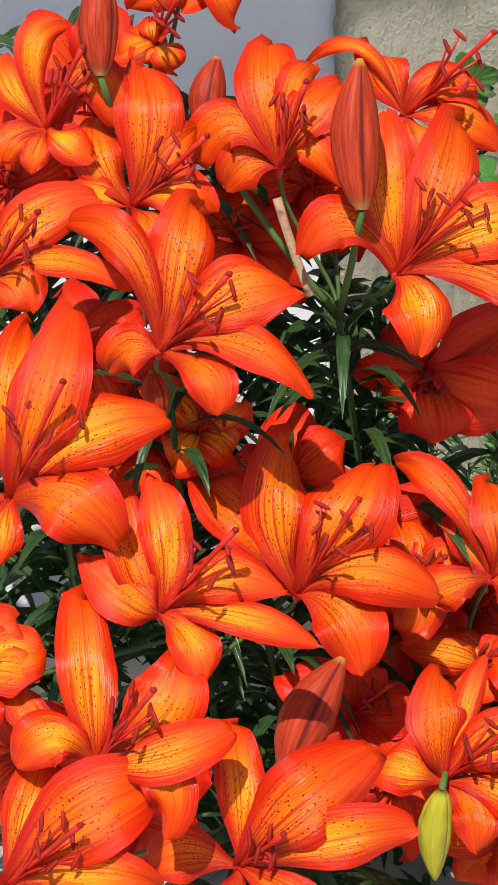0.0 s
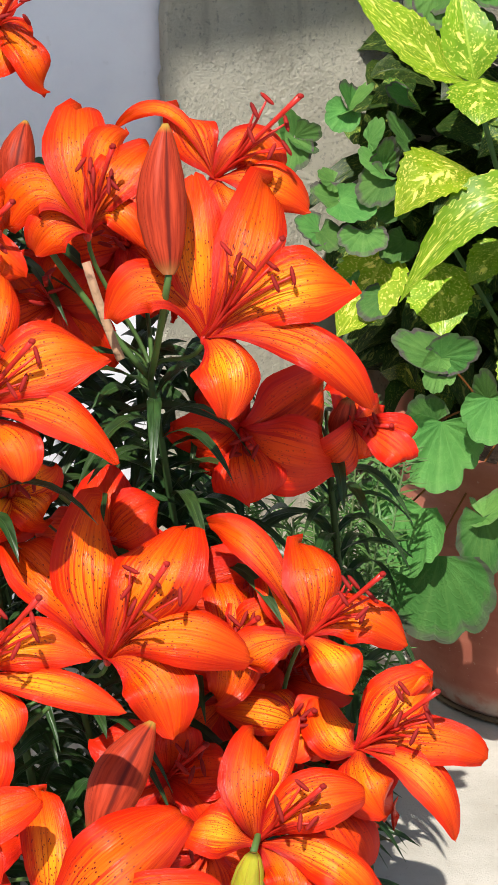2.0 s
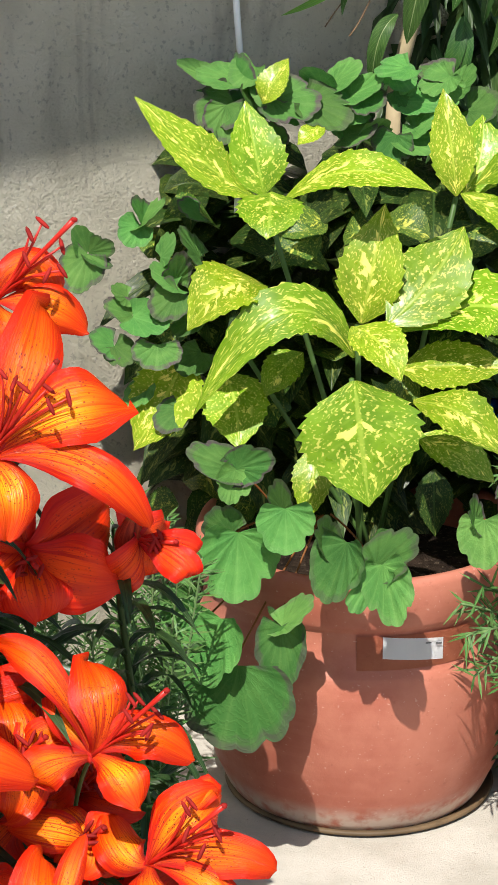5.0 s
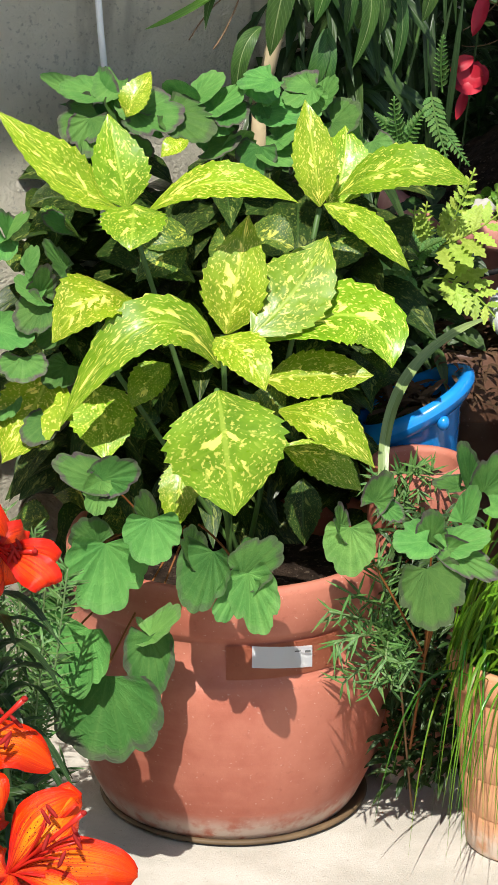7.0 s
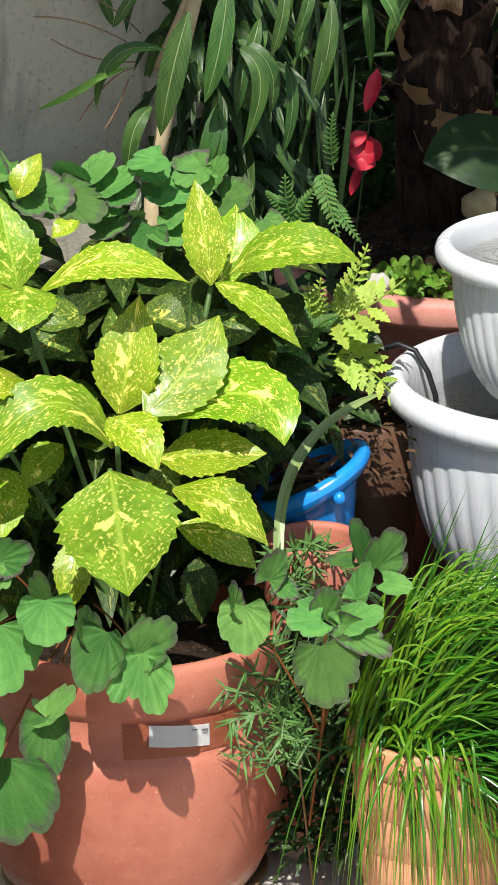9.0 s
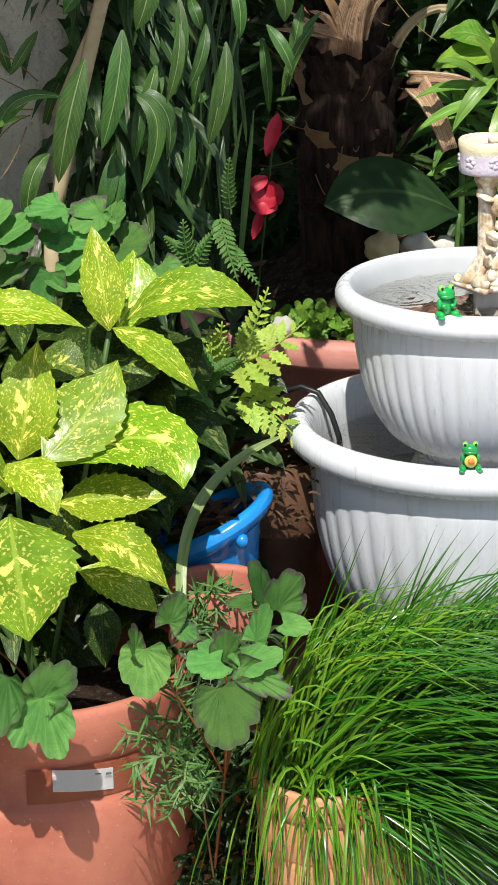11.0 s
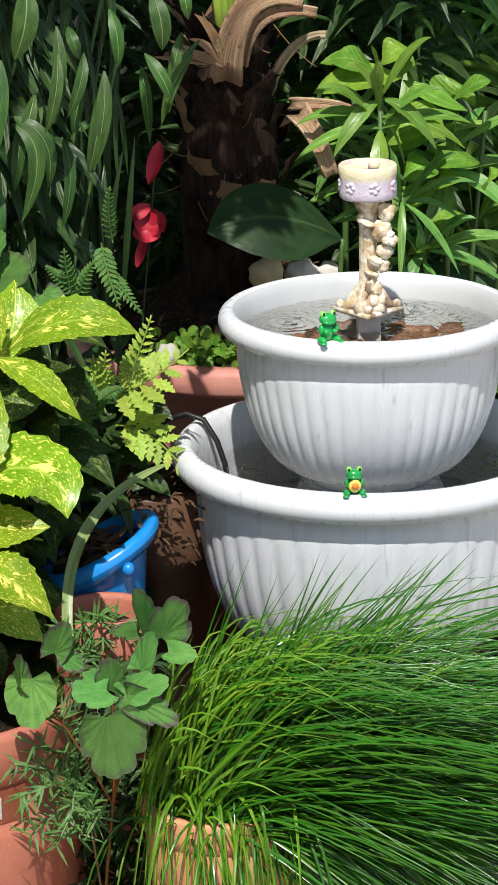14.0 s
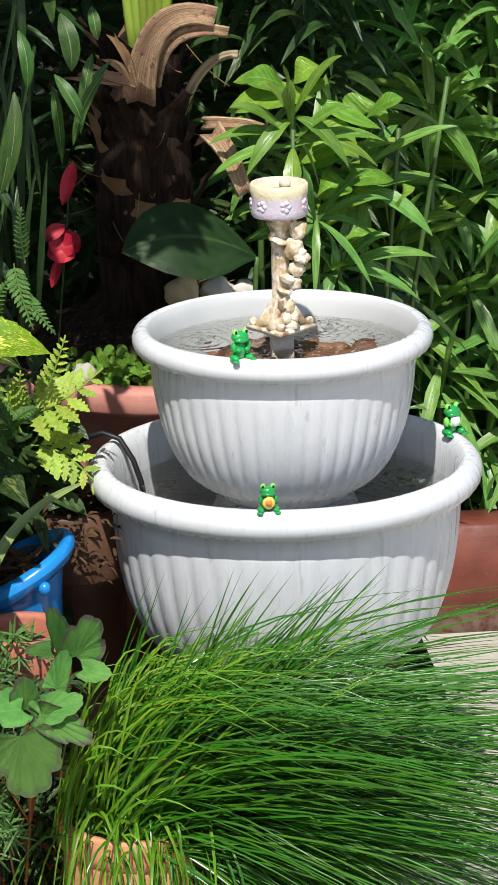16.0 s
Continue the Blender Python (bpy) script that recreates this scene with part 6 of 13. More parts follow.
fan(columbine, (-0.0930, 2.7760, 0.3681), (-0.0930, 2.7620, 0.4042), 0.0313, way(-0.38, 0.26, 0.85), M_AQUILEGIA, 0.08, 206)
fan(columbine, (-0.0900, 2.7610, 0.3751), (-0.0880, 2.7470, 0.3332), 0.0554, way(0.01, 0.88, 0.85), M_AQUILEGIA, 0.19, 207)
fan(columbine, (-0.0500, 2.7440, 0.3427), (-0.0580, 2.7300, 0.3826), 0.0289, way(0.30, 0.40, 0.85), M_AQUILEGIA, 0.22, 208)
fan(columbine, (-0.0315, 2.7290, 0.3547), (-0.0482, 2.7150, 0.2976), 0.0598, way(-0.44, 0.31, 0.85), M_AQUILEGIA, 0.21, 209)
fan(columbine, (-0.0040, 2.7240, 0.3337), (0.0353, 2.7100, 0.3726), 0.0448, way(0.25, 0.43, 0.85), M_AQUILEGIA, 0.07, 210)
fan(columbine, (0.0020, 2.7140, 0.3387), (0.0187, 2.7000, 0.2827), 0.0492, way(-0.26, 0.24, 0.85), M_AQUILEGIA, 0.11, 211)
fan(columbine, (-0.0040, 2.7190, 0.3327), (-0.0275, 2.7050, 0.2927), 0.0333, way(0.34, 0.23, 0.85), M_AQUILEGIA, 0.25, 212)
fan(columbine, (-0.0050, 2.7860, 0.3120), (0.0030, 2.7720, 0.3550), 0.0300, way(0.42, 0.10, 0.85), M_AQUILEGIA, 0.14, 213)
fan(columbine, (-0.1770, 2.7810, 0.2630), (-0.2140, 2.7670, 0.2650), 0.0545, way(-0.01, 0.07, 0.85), M_AQUILEGIA, 0.15, 214)
fan(columbine, (-0.1730, 2.7810, 0.2560), (-0.1830, 2.7670, 0.2440), 0.0340, way(0.45, 0.15, 0.85), M_AQUILEGIA, 0.19, 215)
fan(columbine, (-0.1499, 2.7390, 0.2705), (-0.1668, 2.7250, 0.2075), 0.0881, way(-0.42, 0.57, 0.85), M_AQUILEGIA, 0.26, 216)
fan(columbine, (-0.1321, 2.7240, 0.2285), (-0.1460, 2.7100, 0.1475), 0.1320, way(-0.33, 0.06, 0.85), M_AQUILEGIA, 0.07, 217)
fan(columbine, (-0.0923, 2.7390, 0.2635), (-0.0933, 2.7250, 0.1995), 0.0480, way(0.04, 0.07, 0.85), M_AQUILEGIA, 0.07, 218)
fan(columbine, (-0.0923, 2.7440, 0.2615), (-0.0596, 2.7300, 0.2945), 0.0411, way(-0.00, 0.88, 0.85), M_AQUILEGIA, 0.15, 219)
fan(columbine, (-0.0950, 2.7710, 0.2540), (-0.1060, 2.7570, 0.2720), 0.0229, way(-0.11, 0.62, 0.85), M_AQUILEGIA, 0.07, 220)
fan(columbine, (-0.2890, 2.9360, 0.5740), (-0.3020, 2.9220, 0.6030), 0.0270, way(0.09, 0.21, 0.85), M_AQUILEGIA, 0.19, 240)
fan(columbine, (-0.2880, 2.9360, 0.5730), (-0.2610, 2.9220, 0.5860), 0.0292, way(0.50, 0.10, 0.85), M_AQUILEGIA, 0.18, 241)
fan(columbine, (-0.2880, 2.9260, 0.5740), (-0.3060, 2.9120, 0.5380), 0.0448, way(0.12, 0.18, 0.85), M_AQUILEGIA, 0.11, 242)
fan(columbine, (-0.2870, 2.9310, 0.5710), (-0.2660, 2.9170, 0.5620), 0.0258, way(0.54, 0.95, 0.85), M_AQUILEGIA, 0.08, 243)
fan(columbine, (-0.2380, 2.9560, 0.5980), (-0.2130, 2.9420, 0.6230), 0.0396, way(0.23, 0.91, 0.85), M_AQUILEGIA, 0.10, 244)
fan(columbine, (-0.2390, 2.9510, 0.5980), (-0.2550, 2.9370, 0.5810), 0.0362, way(0.12, 0.09, 0.85), M_AQUILEGIA, 0.13, 245)
fan(columbine, (-0.2360, 2.9610, 0.6000), (-0.2480, 2.9470, 0.6240), 0.0318, way(0.19, 0.58, 0.85), M_AQUILEGIA, 0.23, 246)
stalk(columbine, (-0.0810, 2.8600, 0.3310), (-0.1420, 2.8000, 0.3330), 0.0011, M_BUD, -0.01)
stalk(columbine, (-0.0760, 2.8600, 0.3310), (-0.0920, 2.8100, 0.3550), 0.0011, M_BUD, -0.01)
stalk(columbine, (-0.0470, 2.8600, 0.3320), (-0.0030, 2.8000, 0.3040), 0.0011, M_BUD, -0.01)
stalk(columbine, (-0.0970, 2.8600, 0.3310), (-0.1410, 2.8400, 0.3860), 0.0011, M_BUD, -0.01)
stalk(columbine, (-0.0560, 2.8600, 0.3310), (-0.0940, 2.8000, 0.2480), 0.0011, M_BUD, -0.01)
stalk(columbine, (-0.0600, 2.8600, 0.3310), (-0.1410, 2.7900, 0.1970), 0.0011, M_BUD, -0.01)
stalk(columbine, (-0.0540, 2.8600, 0.3310), (-0.1630, 2.8000, 0.2480), 0.0011, M_BUD, -0.01)
fan(columbine, (-0.1500, 3.0500, 0.7210), (-0.1900, 3.0380, 0.7260), 0.0470, way(-0.60, 0.59, 0.75), M_AQUILEGIA, 0.11, 21)
fan(columbine, (-0.1470, 3.0500, 0.7190), (-0.1350, 3.0380, 0.7430), 0.0529, way(0.60, 0.78, 0.75), M_AQUILEGIA, 0.17, 22)
fan(columbine, (-0.1520, 3.0400, 0.7030), (-0.1860, 3.0280, 0.6800), 0.0527, way(0.40, 0.50, 0.75), M_AQUILEGIA, 0.17, 23)
fan(columbine, (-0.1570, 3.0300, 0.7000), (-0.1540, 3.0180, 0.6620), 0.0526, way(0.20, 0.68, 0.75), M_AQUILEGIA, 0.06, 24)
fan(columbine, (-0.1120, 3.0200, 0.7080), (-0.0610, 3.0080, 0.7030), 0.0582, way(0.00, 0.40, 0.75), M_AQUILEGIA, 0.20, 25)
fan(columbine, (-0.1010, 3.0300, 0.7140), (-0.1260, 3.0180, 0.7280), 0.0409, way(-0.20, 0.59, 0.75), M_AQUILEGIA, 0.10, 26)
fan(columbine, (-0.0780, 3.0200, 0.7080), (-0.0330, 3.0080, 0.6880), 0.0553, way(-0.40, 0.78, 0.75), M_AQUILEGIA, 0.13, 27)
fan(columbine, (-0.0620, 3.0400, 0.7180), (-0.0780, 3.0280, 0.7410), 0.0410, way(-0.60, 0.50, 0.75), M_AQUILEGIA, 0.09, 28)
fan(columbine, (-0.0340, 3.0400, 0.7090), (0.0000, 3.0280, 0.7270), 0.0498, way(0.60, 0.68, 0.75), M_AQUILEGIA, 0.15, 29)
fan(columbine, (-0.0220, 3.0300, 0.7060), (0.0000, 3.0180, 0.7030), 0.0467, way(0.40, 0.40, 0.75), M_AQUILEGIA, 0.15, 30)
fan(columbine, (-0.0510, 3.0500, 0.7190), (-0.0220, 3.0380, 0.7390), 0.0411, way(0.20, 0.59, 0.75), M_AQUILEGIA, 0.10, 31)
fan(columbine, (0.0170, 3.0300, 0.6660), (0.0510, 3.0180, 0.6570), 0.0438, way(0.00, 0.78, 0.75), M_AQUILEGIA, 0.16, 32)
fan(columbine, (0.0120, 3.0300, 0.6720), (0.0010, 3.0180, 0.6400), 0.0467, way(-0.20, 0.50, 0.75), M_AQUILEGIA, 0.09, 33)
fan(columbine, (0.0290, 3.0400, 0.6750), (0.0570, 3.0280, 0.6950), 0.0410, way(-0.40, 0.68, 0.75), M_AQUILEGIA, 0.14, 34)
fan(columbine, (0.0170, 3.0500, 0.7020), (0.0570, 3.0380, 0.7020), 0.0353, way(-0.60, 0.40, 0.75), M_AQUILEGIA, 0.20, 35)
fan(columbine, (0.1250, 3.0500, 0.6730), (0.1420, 3.0380, 0.6530), 0.0353, way(-0.60, 0.78, 0.75), M_AQUILEGIA, 0.10, 42)
fan(columbine, (0.1140, 3.0600, 0.6760), (0.0910, 3.0480, 0.6680), 0.0354, way(0.60, 0.50, 0.75), M_AQUILEGIA, 0.07, 43)
fan(columbine, (0.0640, 3.0550, 0.7270), (0.0380, 3.0430, 0.7100), 0.0431, way(-0.20, 0.59, 0.75), M_AQUILEGIA, 0.13, 61)
fan(columbine, (0.0690, 3.0780, 0.7200), (0.0330, 3.0660, 0.7240), 0.0511, way(-0.40, 0.78, 0.75), M_AQUILEGIA, 0.19, 62)
fan(columbine, (0.0840, 3.0490, 0.6920), (0.1160, 3.0370, 0.7040), 0.0528, way(-0.60, 0.50, 0.75), M_AQUILEGIA, 0.18, 63)
fan(columbine, (-0.1630, 3.0720, 0.6570), (-0.1560, 3.0600, 0.6880), 0.0439, way(0.60, 0.68, 0.75), M_AQUILEGIA, 0.09, 64)
fan(columbine, (-0.0890, 3.0420, 0.6900), (-0.1150, 3.0300, 0.7110), 0.0385, way(0.40, 0.40, 0.75), M_AQUILEGIA, 0.07, 65)
fan(columbine, (-0.0400, 3.0360, 0.6690), (-0.0060, 3.0240, 0.6790), 0.0510, way(0.20, 0.59, 0.75), M_AQUILEGIA, 0.15, 66)
fan(columbine, (-0.1180, 3.0630, 0.6940), (-0.1480, 3.0510, 0.6830), 0.0441, way(0.00, 0.78, 0.75), M_AQUILEGIA, 0.06, 67)
fan(columbine, (-0.0240, 3.0690, 0.6860), (-0.0200, 3.0570, 0.7170), 0.0502, way(-0.20, 0.50, 0.75), M_AQUILEGIA, 0.13, 68)
fan(columbine, (-0.1770, 3.0520, 0.7230), (-0.2080, 3.0400, 0.7370), 0.0381, way(-0.40, 0.68, 0.75), M_AQUILEGIA, 0.15, 69)
fan(columbine, (-0.1840, 3.0330, 0.6720), (-0.1780, 3.0210, 0.6470), 0.0452, way(-0.60, 0.40, 0.75), M_AQUILEGIA, 0.19, 70)
fan(columbine, (-0.1700, 3.0710, 0.6510), (-0.1340, 3.0590, 0.6530), 0.0497, way(0.60, 0.59, 0.75), M_AQUILEGIA, 0.13, 71)
fan(columbine, (0.0790, 3.0770, 0.6450), (0.0970, 3.0650, 0.6720), 0.0508, way(0.40, 0.78, 0.75), M_AQUILEGIA, 0.17, 72)
fan(columbine, (-0.1620, 3.0370, 0.6550), (-0.1660, 3.0250, 0.6860), 0.0506, way(0.20, 0.50, 0.75), M_AQUILEGIA, 0.09, 73)
fan(columbine, (-0.1300, 3.0390, 0.6910), (-0.1440, 3.0270, 0.7190), 0.0370, way(0.00, 0.68, 0.75), M_AQUILEGIA, 0.16, 74)
fan(columbine, (0.0590, 3.0570, 0.7190), (0.0670, 3.0450, 0.6950), 0.0386, way(-0.20, 0.40, 0.75), M_AQUILEGIA, 0.18, 75)
fan(columbine, (-0.0430, 3.0800, 0.6750), (-0.0170, 3.0680, 0.6590), 0.0387, way(-0.40, 0.59, 0.75), M_AQUILEGIA, 0.17, 76)
fan(columbine, (-0.1310, 3.0680, 0.6390), (-0.1620, 3.0560, 0.6290), 0.0431, way(-0.60, 0.78, 0.75), M_AQUILEGIA, 0.16, 77)
fan(columbine, (-0.0240, 3.0370, 0.6990), (-0.0590, 3.0250, 0.7000), 0.0520, way(0.40, 0.68, 0.75), M_AQUILEGIA, 0.06, 79)
fan(columbine, (-0.1020, 3.0400, 0.7170), (-0.1320, 3.0280, 0.7060), 0.0467, way(0.20, 0.40, 0.75), M_AQUILEGIA, 0.08, 80)
fan(columbine, (0.0720, 3.0620, 0.7110), (0.0920, 3.0500, 0.7360), 0.0383, way(0.00, 0.59, 0.75), M_AQUILEGIA, 0.12, 81)
fan(columbine, (-0.1300, 3.0480, 0.7350), (-0.1510, 3.0360, 0.7160), 0.0463, way(-0.20, 0.78, 0.75), M_AQUILEGIA, 0.19, 82)
fan(columbine, (0.0110, 3.0570, 0.7120), (0.0400, 3.0450, 0.6990), 0.0373, way(-0.40, 0.50, 0.75), M_AQUILEGIA, 0.07, 83)
fan(columbine, (0.0240, 3.0370, 0.7380), (-0.0090, 3.0250, 0.7320), 0.0528, way(-0.60, 0.68, 0.75), M_AQUILEGIA, 0.13, 84)
fan(columbine, (-0.0170, 3.0450, 0.6620), (-0.0010, 3.0330, 0.6900), 0.0418, way(0.60, 0.40, 0.75), M_AQUILEGIA, 0.17, 85)
fan(columbine, (0.0050, 3.0530, 0.7350), (0.0250, 3.0410, 0.7150), 0.0496, way(0.40, 0.59, 0.75), M_AQUILEGIA, 0.09, 86)
fan(columbine, (-0.1790, 3.0670, 0.7100), (-0.1440, 3.0550, 0.7190), 0.0426, way(0.20, 0.78, 0.75), M_AQUILEGIA, 0.16, 87)
fan(columbine, (-0.1300, 3.0560, 0.6830), (-0.1610, 3.0440, 0.6970), 0.0505, way(0.00, 0.50, 0.75), M_AQUILEGIA, 0.20, 88)
fan(columbine, (-0.1440, 3.0420, 0.6560), (-0.1090, 3.0300, 0.6620), 0.0409, way(-0.20, 0.68, 0.75), M_AQUILEGIA, 0.16, 89)
fan(columbine, (-0.1120, 3.0750, 0.6480), (-0.1290, 3.0630, 0.6750), 0.0410, way(-0.40, 0.40, 0.75), M_AQUILEGIA, 0.15, 90)
fan(columbine, (0.0850, 3.0730, 0.6880), (0.1040, 3.0610, 0.6670), 0.0491, way(-0.60, 0.59, 0.75), M_AQUILEGIA, 0.14, 91)
fan(columbine, (-0.1180, 3.0760, 0.7100), (-0.1430, 3.0640, 0.6930), 0.0381, way(0.60, 0.78, 0.75), M_AQUILEGIA, 0.07, 92)
fan(columbine, (-0.1990, 2.8860, 0.5560), (-0.2270, 2.8700, 0.5750), 0.0398, way(-0.31, 0.69, 0.85), M_AQUILEGIA, 0.16, 280)
fan(columbine, (-0.1970, 2.8760, 0.5530), (-0.2220, 2.8600, 0.5320), 0.0408, way(0.35, 0.39, 0.85), M_AQUILEGIA, 0.09, 281)
fan(columbine, (-0.2020, 2.8960, 0.5550), (-0.1990, 2.8800, 0.5920), 0.0355, way(0.19, 0.66, 0.85), M_AQUILEGIA, 0.10, 282)
fan(columbine, (-0.2430, 2.8960, 0.5220), (-0.2710, 2.8800, 0.5350), 0.0333, way(0.15, 0.48, 0.85), M_AQUILEGIA, 0.18, 283)
fan(columbine, (-0.2410, 2.8760, 0.5260), (-0.2050, 2.8600, 0.5210), 0.0386, way(-0.31, 0.36, 0.85), M_AQUILEGIA, 0.20, 284)
fan(columbine, (-0.2600, 2.8760, 0.4980), (-0.2820, 2.8600, 0.5020), 0.0408, way(-0.11, 0.38, 0.85), M_AQUILEGIA, 0.19, 285)
fan(columbine, (-0.2590, 2.8710, 0.4980), (-0.2400, 2.8550, 0.4850), 0.0330, way(0.11, 0.30, 0.85), M_AQUILEGIA, 0.14, 286)
fan(columbine, (-0.2170, 2.8660, 0.5020), (-0.2170, 2.8500, 0.4800), 0.0494, way(0.13, 0.32, 0.85), M_AQUILEGIA, 0.16, 287)
fan(columbine, (-0.2160, 2.9060, 0.5780), (-0.2000, 2.8900, 0.6020), 0.0334, way(-0.30, 0.44, 0.85), M_AQUILEGIA, 0.06, 288)
fan(columbine, (-0.1820, 2.8910, 0.5210), (-0.2000, 2.8750, 0.5080), 0.0366, way(-0.24, 0.88, 0.85), M_AQUILEGIA, 0.12, 289)
fan(columbine, (-0.2480, 2.9060, 0.5370), (-0.2640, 2.8900, 0.5460), 0.0267, way(0.39, 0.51, 0.85), M_AQUILEGIA, 0.15, 290)
fan(columbine, (-0.1790, 2.9360, 0.5700), (-0.2010, 2.9200, 0.6020), 0.0337, way(0.30, 0.68, 0.85), M_AQUILEGIA, 0.07, 291)
fan(columbine, (-0.1760, 2.9060, 0.4820), (-0.1970, 2.8900, 0.4640), 0.0390, way(0.07, 0.64, 0.85), M_AQUILEGIA, 0.08, 292)
fan(columbine, (-0.2300, 2.8960, 0.4490), (-0.2460, 2.8800, 0.4310), 0.0333, way(-0.32, 0.81, 0.85), M_AQUILEGIA, 0.14, 293)
fan(columbine, (-0.1810, 2.9660, 0.6070), (-0.2030, 2.9500, 0.6170), 0.0341, way(-0.24, 0.52, 0.85), M_AQUILEGIA, 0.09, 294)
fan(columbine, (-0.1960, 2.8760, 0.4340), (-0.2170, 2.8600, 0.4160), 0.0353, way(0.24, 0.55, 0.85), M_AQUILEGIA, 0.07, 295)
fan(columbine, (-0.1540, 2.9360, 0.4380), (-0.1700, 2.9200, 0.4200), 0.0315, way(0.25, 0.26, 0.85), M_AQUILEGIA, 0.10, 296)
columbine_b = thing("columbine", "young columbine with purple-edged scalloped leaves beside the big pot", "columbine", (0.165, 2.84, 0.2))
fan(columbine_b, (0.0990, 2.7720, 0.3630), (0.1010, 2.7580, 0.3180), 0.0540, way(-0.36, 0.15, 0.85), M_AQUILEGIA, 0.08, 300)
fan(columbine_b, (0.0910, 2.7770, 0.3560), (0.0830, 2.7630, 0.3930), 0.0230, way(0.36, 0.55, 0.85), M_AQUILEGIA, 0.17, 301)
fan(columbine_b, (0.1700, 2.7220, 0.3410), (0.1780, 2.7080, 0.2840), 0.0690, way(0.24, 0.47, 0.85), M_AQUILEGIA, 0.11, 302)
fan(columbine_b, (0.1710, 2.7420, 0.3610), (0.1370, 2.7280, 0.3630), 0.0410, way(0.12, 0.39, 0.85), M_AQUILEGIA, 0.20, 303)
fan(columbine_b, (0.1750, 2.7520, 0.3560), (0.1760, 2.7380, 0.3970), 0.0300, way(0.00, 0.31, 0.85), M_AQUILEGIA, 0.14, 304)
fan(columbine_b, (0.1880, 2.7420, 0.3550), (0.2320, 2.7280, 0.3730), 0.0310, way(-0.12, 0.23, 0.85), M_AQUILEGIA, 0.08, 305)
fan(columbine_b, (0.1900, 2.7370, 0.3550), (0.2390, 2.7230, 0.3310), 0.0300, way(-0.24, 0.15, 0.85), M_AQUILEGIA, 0.17, 306)
fan(columbine_b, (0.2050, 2.7620, 0.3720), (0.2200, 2.7480, 0.4140), 0.0330, way(-0.36, 0.55, 0.85), M_AQUILEGIA, 0.11, 307)
fan(columbine_b, (0.2260, 2.7770, 0.3980), (0.2440, 2.7630, 0.4470), 0.0430, way(0.36, 0.47, 0.85), M_AQUILEGIA, 0.20, 308)
fan(columbine_b, (0.2130, 2.7870, 0.4040), (0.2010, 2.7730, 0.4520), 0.0260, way(0.24, 0.39, 0.85), M_AQUILEGIA, 0.14, 309)
fan(columbine_b, (0.2320, 2.7670, 0.3880), (0.2590, 2.7530, 0.3860), 0.0240, way(0.12, 0.31, 0.85), M_AQUILEGIA, 0.08, 310)
fan(columbine_b, (0.1230, 2.7920, 0.3810), (0.1360, 2.7780, 0.4190), 0.0290, way(0.00, 0.23, 0.85), M_AQUILEGIA, 0.17, 311)
fan(columbine_b, (0.1330, 2.7870, 0.3790), (0.1510, 2.7730, 0.3710), 0.0210, way(-0.12, 0.15, 0.85), M_AQUILEGIA, 0.11, 312)
fan(columbine_b, (0.2050, 2.7920, 0.3990), (0.1760, 2.7780, 0.4020), 0.0220, way(-0.24, 0.55, 0.85), M_AQUILEGIA, 0.20, 313)
stalk(columbine_b, (0.1750, 2.8000, 0.2170), (0.1820, 2.7420, 0.3400), 0.0012, M_BUD, -0.01)
stalk(columbine_b, (0.1750, 2.8000, 0.2170), (0.1770, 2.7620, 0.3480), 0.0012, M_BUD, -0.01)
stalk(columbine_b, (0.1750, 2.8000, 0.2170), (0.0990, 2.7770, 0.3620), 0.0012, M_BUD, -0.01)
stalk(columbine_b, (0.1750, 2.8000, 0.2170), (0.2210, 2.7820, 0.4020), 0.0012, M_BUD, -0.01)
stalk(columbine_b, (0.1750, 2.8000, 0.2170), (0.1940, 2.7620, 0.3470), 0.0012, M_BUD, -0.01)
stalk(columbine_b, (0.165, 2.84, 0.1), (0.1750, 2.8000, 0.2170), 0.0014, M_BUD)

# ---- oleander against the wall ----
oleander = thing("oleander", "oleander shrub with drooping narrow leaves and pale midribs", "shrub", (0.009, 3.2, 0.1))
stalk(oleander, (0.009, 3.2, 0.1), (0.0110, 3.1600, 0.6820), 0.008, M_WOODY, 0.0, "stem")
stalk(oleander, (0.0110, 3.1600, 0.6820), (0.0760, 3.1800, 0.9430), 0.008, M_WOODY, -0.01, "stem")
leaf(oleander, (0.0520, 3.1200, 0.8720), (0.0310, 3.0900, 0.8140), (0.0220, 3.1100, 0.7460), 0.0283, way(0.27, 0.2, 1), M_OLEANDER, OLEA, 0.0, 0.18, 12, 4, 0.0)
leaf(oleander, (0.0910, 3.1200, 0.9010), (0.0880, 3.0900, 0.8460), (0.0670, 3.1100, 0.7800), 0.0249, way(-0.15, 0.2, 1), M_OLEANDER, OLEA, 0.0, 0.07, 12, 4, 0.0)
leaf(oleander, (0.1000, 3.1400, 0.8310), (0.1460, 3.1100, 0.8200), (0.1060, 3.1300, 0.7290), 0.0190, way(-0.21, 0.2, 1), M_OLEANDER, OLEA, 0.0, 0.10, 12, 4, 0.0)
leaf(oleander, (0.0810, 3.1500, 0.7670), (0.0830, 3.1200, 0.7350), (0.0720, 3.1400, 0.6910), 0.0207, way(0.17, 0.2, 1), M_OLEANDER, OLEA, 0.0, 0.12, 12, 4, 0.0)
leaf(oleander, (0.0270, 3.1400, 0.8290), (-0.0390, 3.1100, 0.8530), (-0.0440, 3.1300, 0.7690), 0.0147, way(-0.21, 0.2, 1), M_OLEANDER, OLEA, 0.0, 0.23, 12, 4, 0.0)
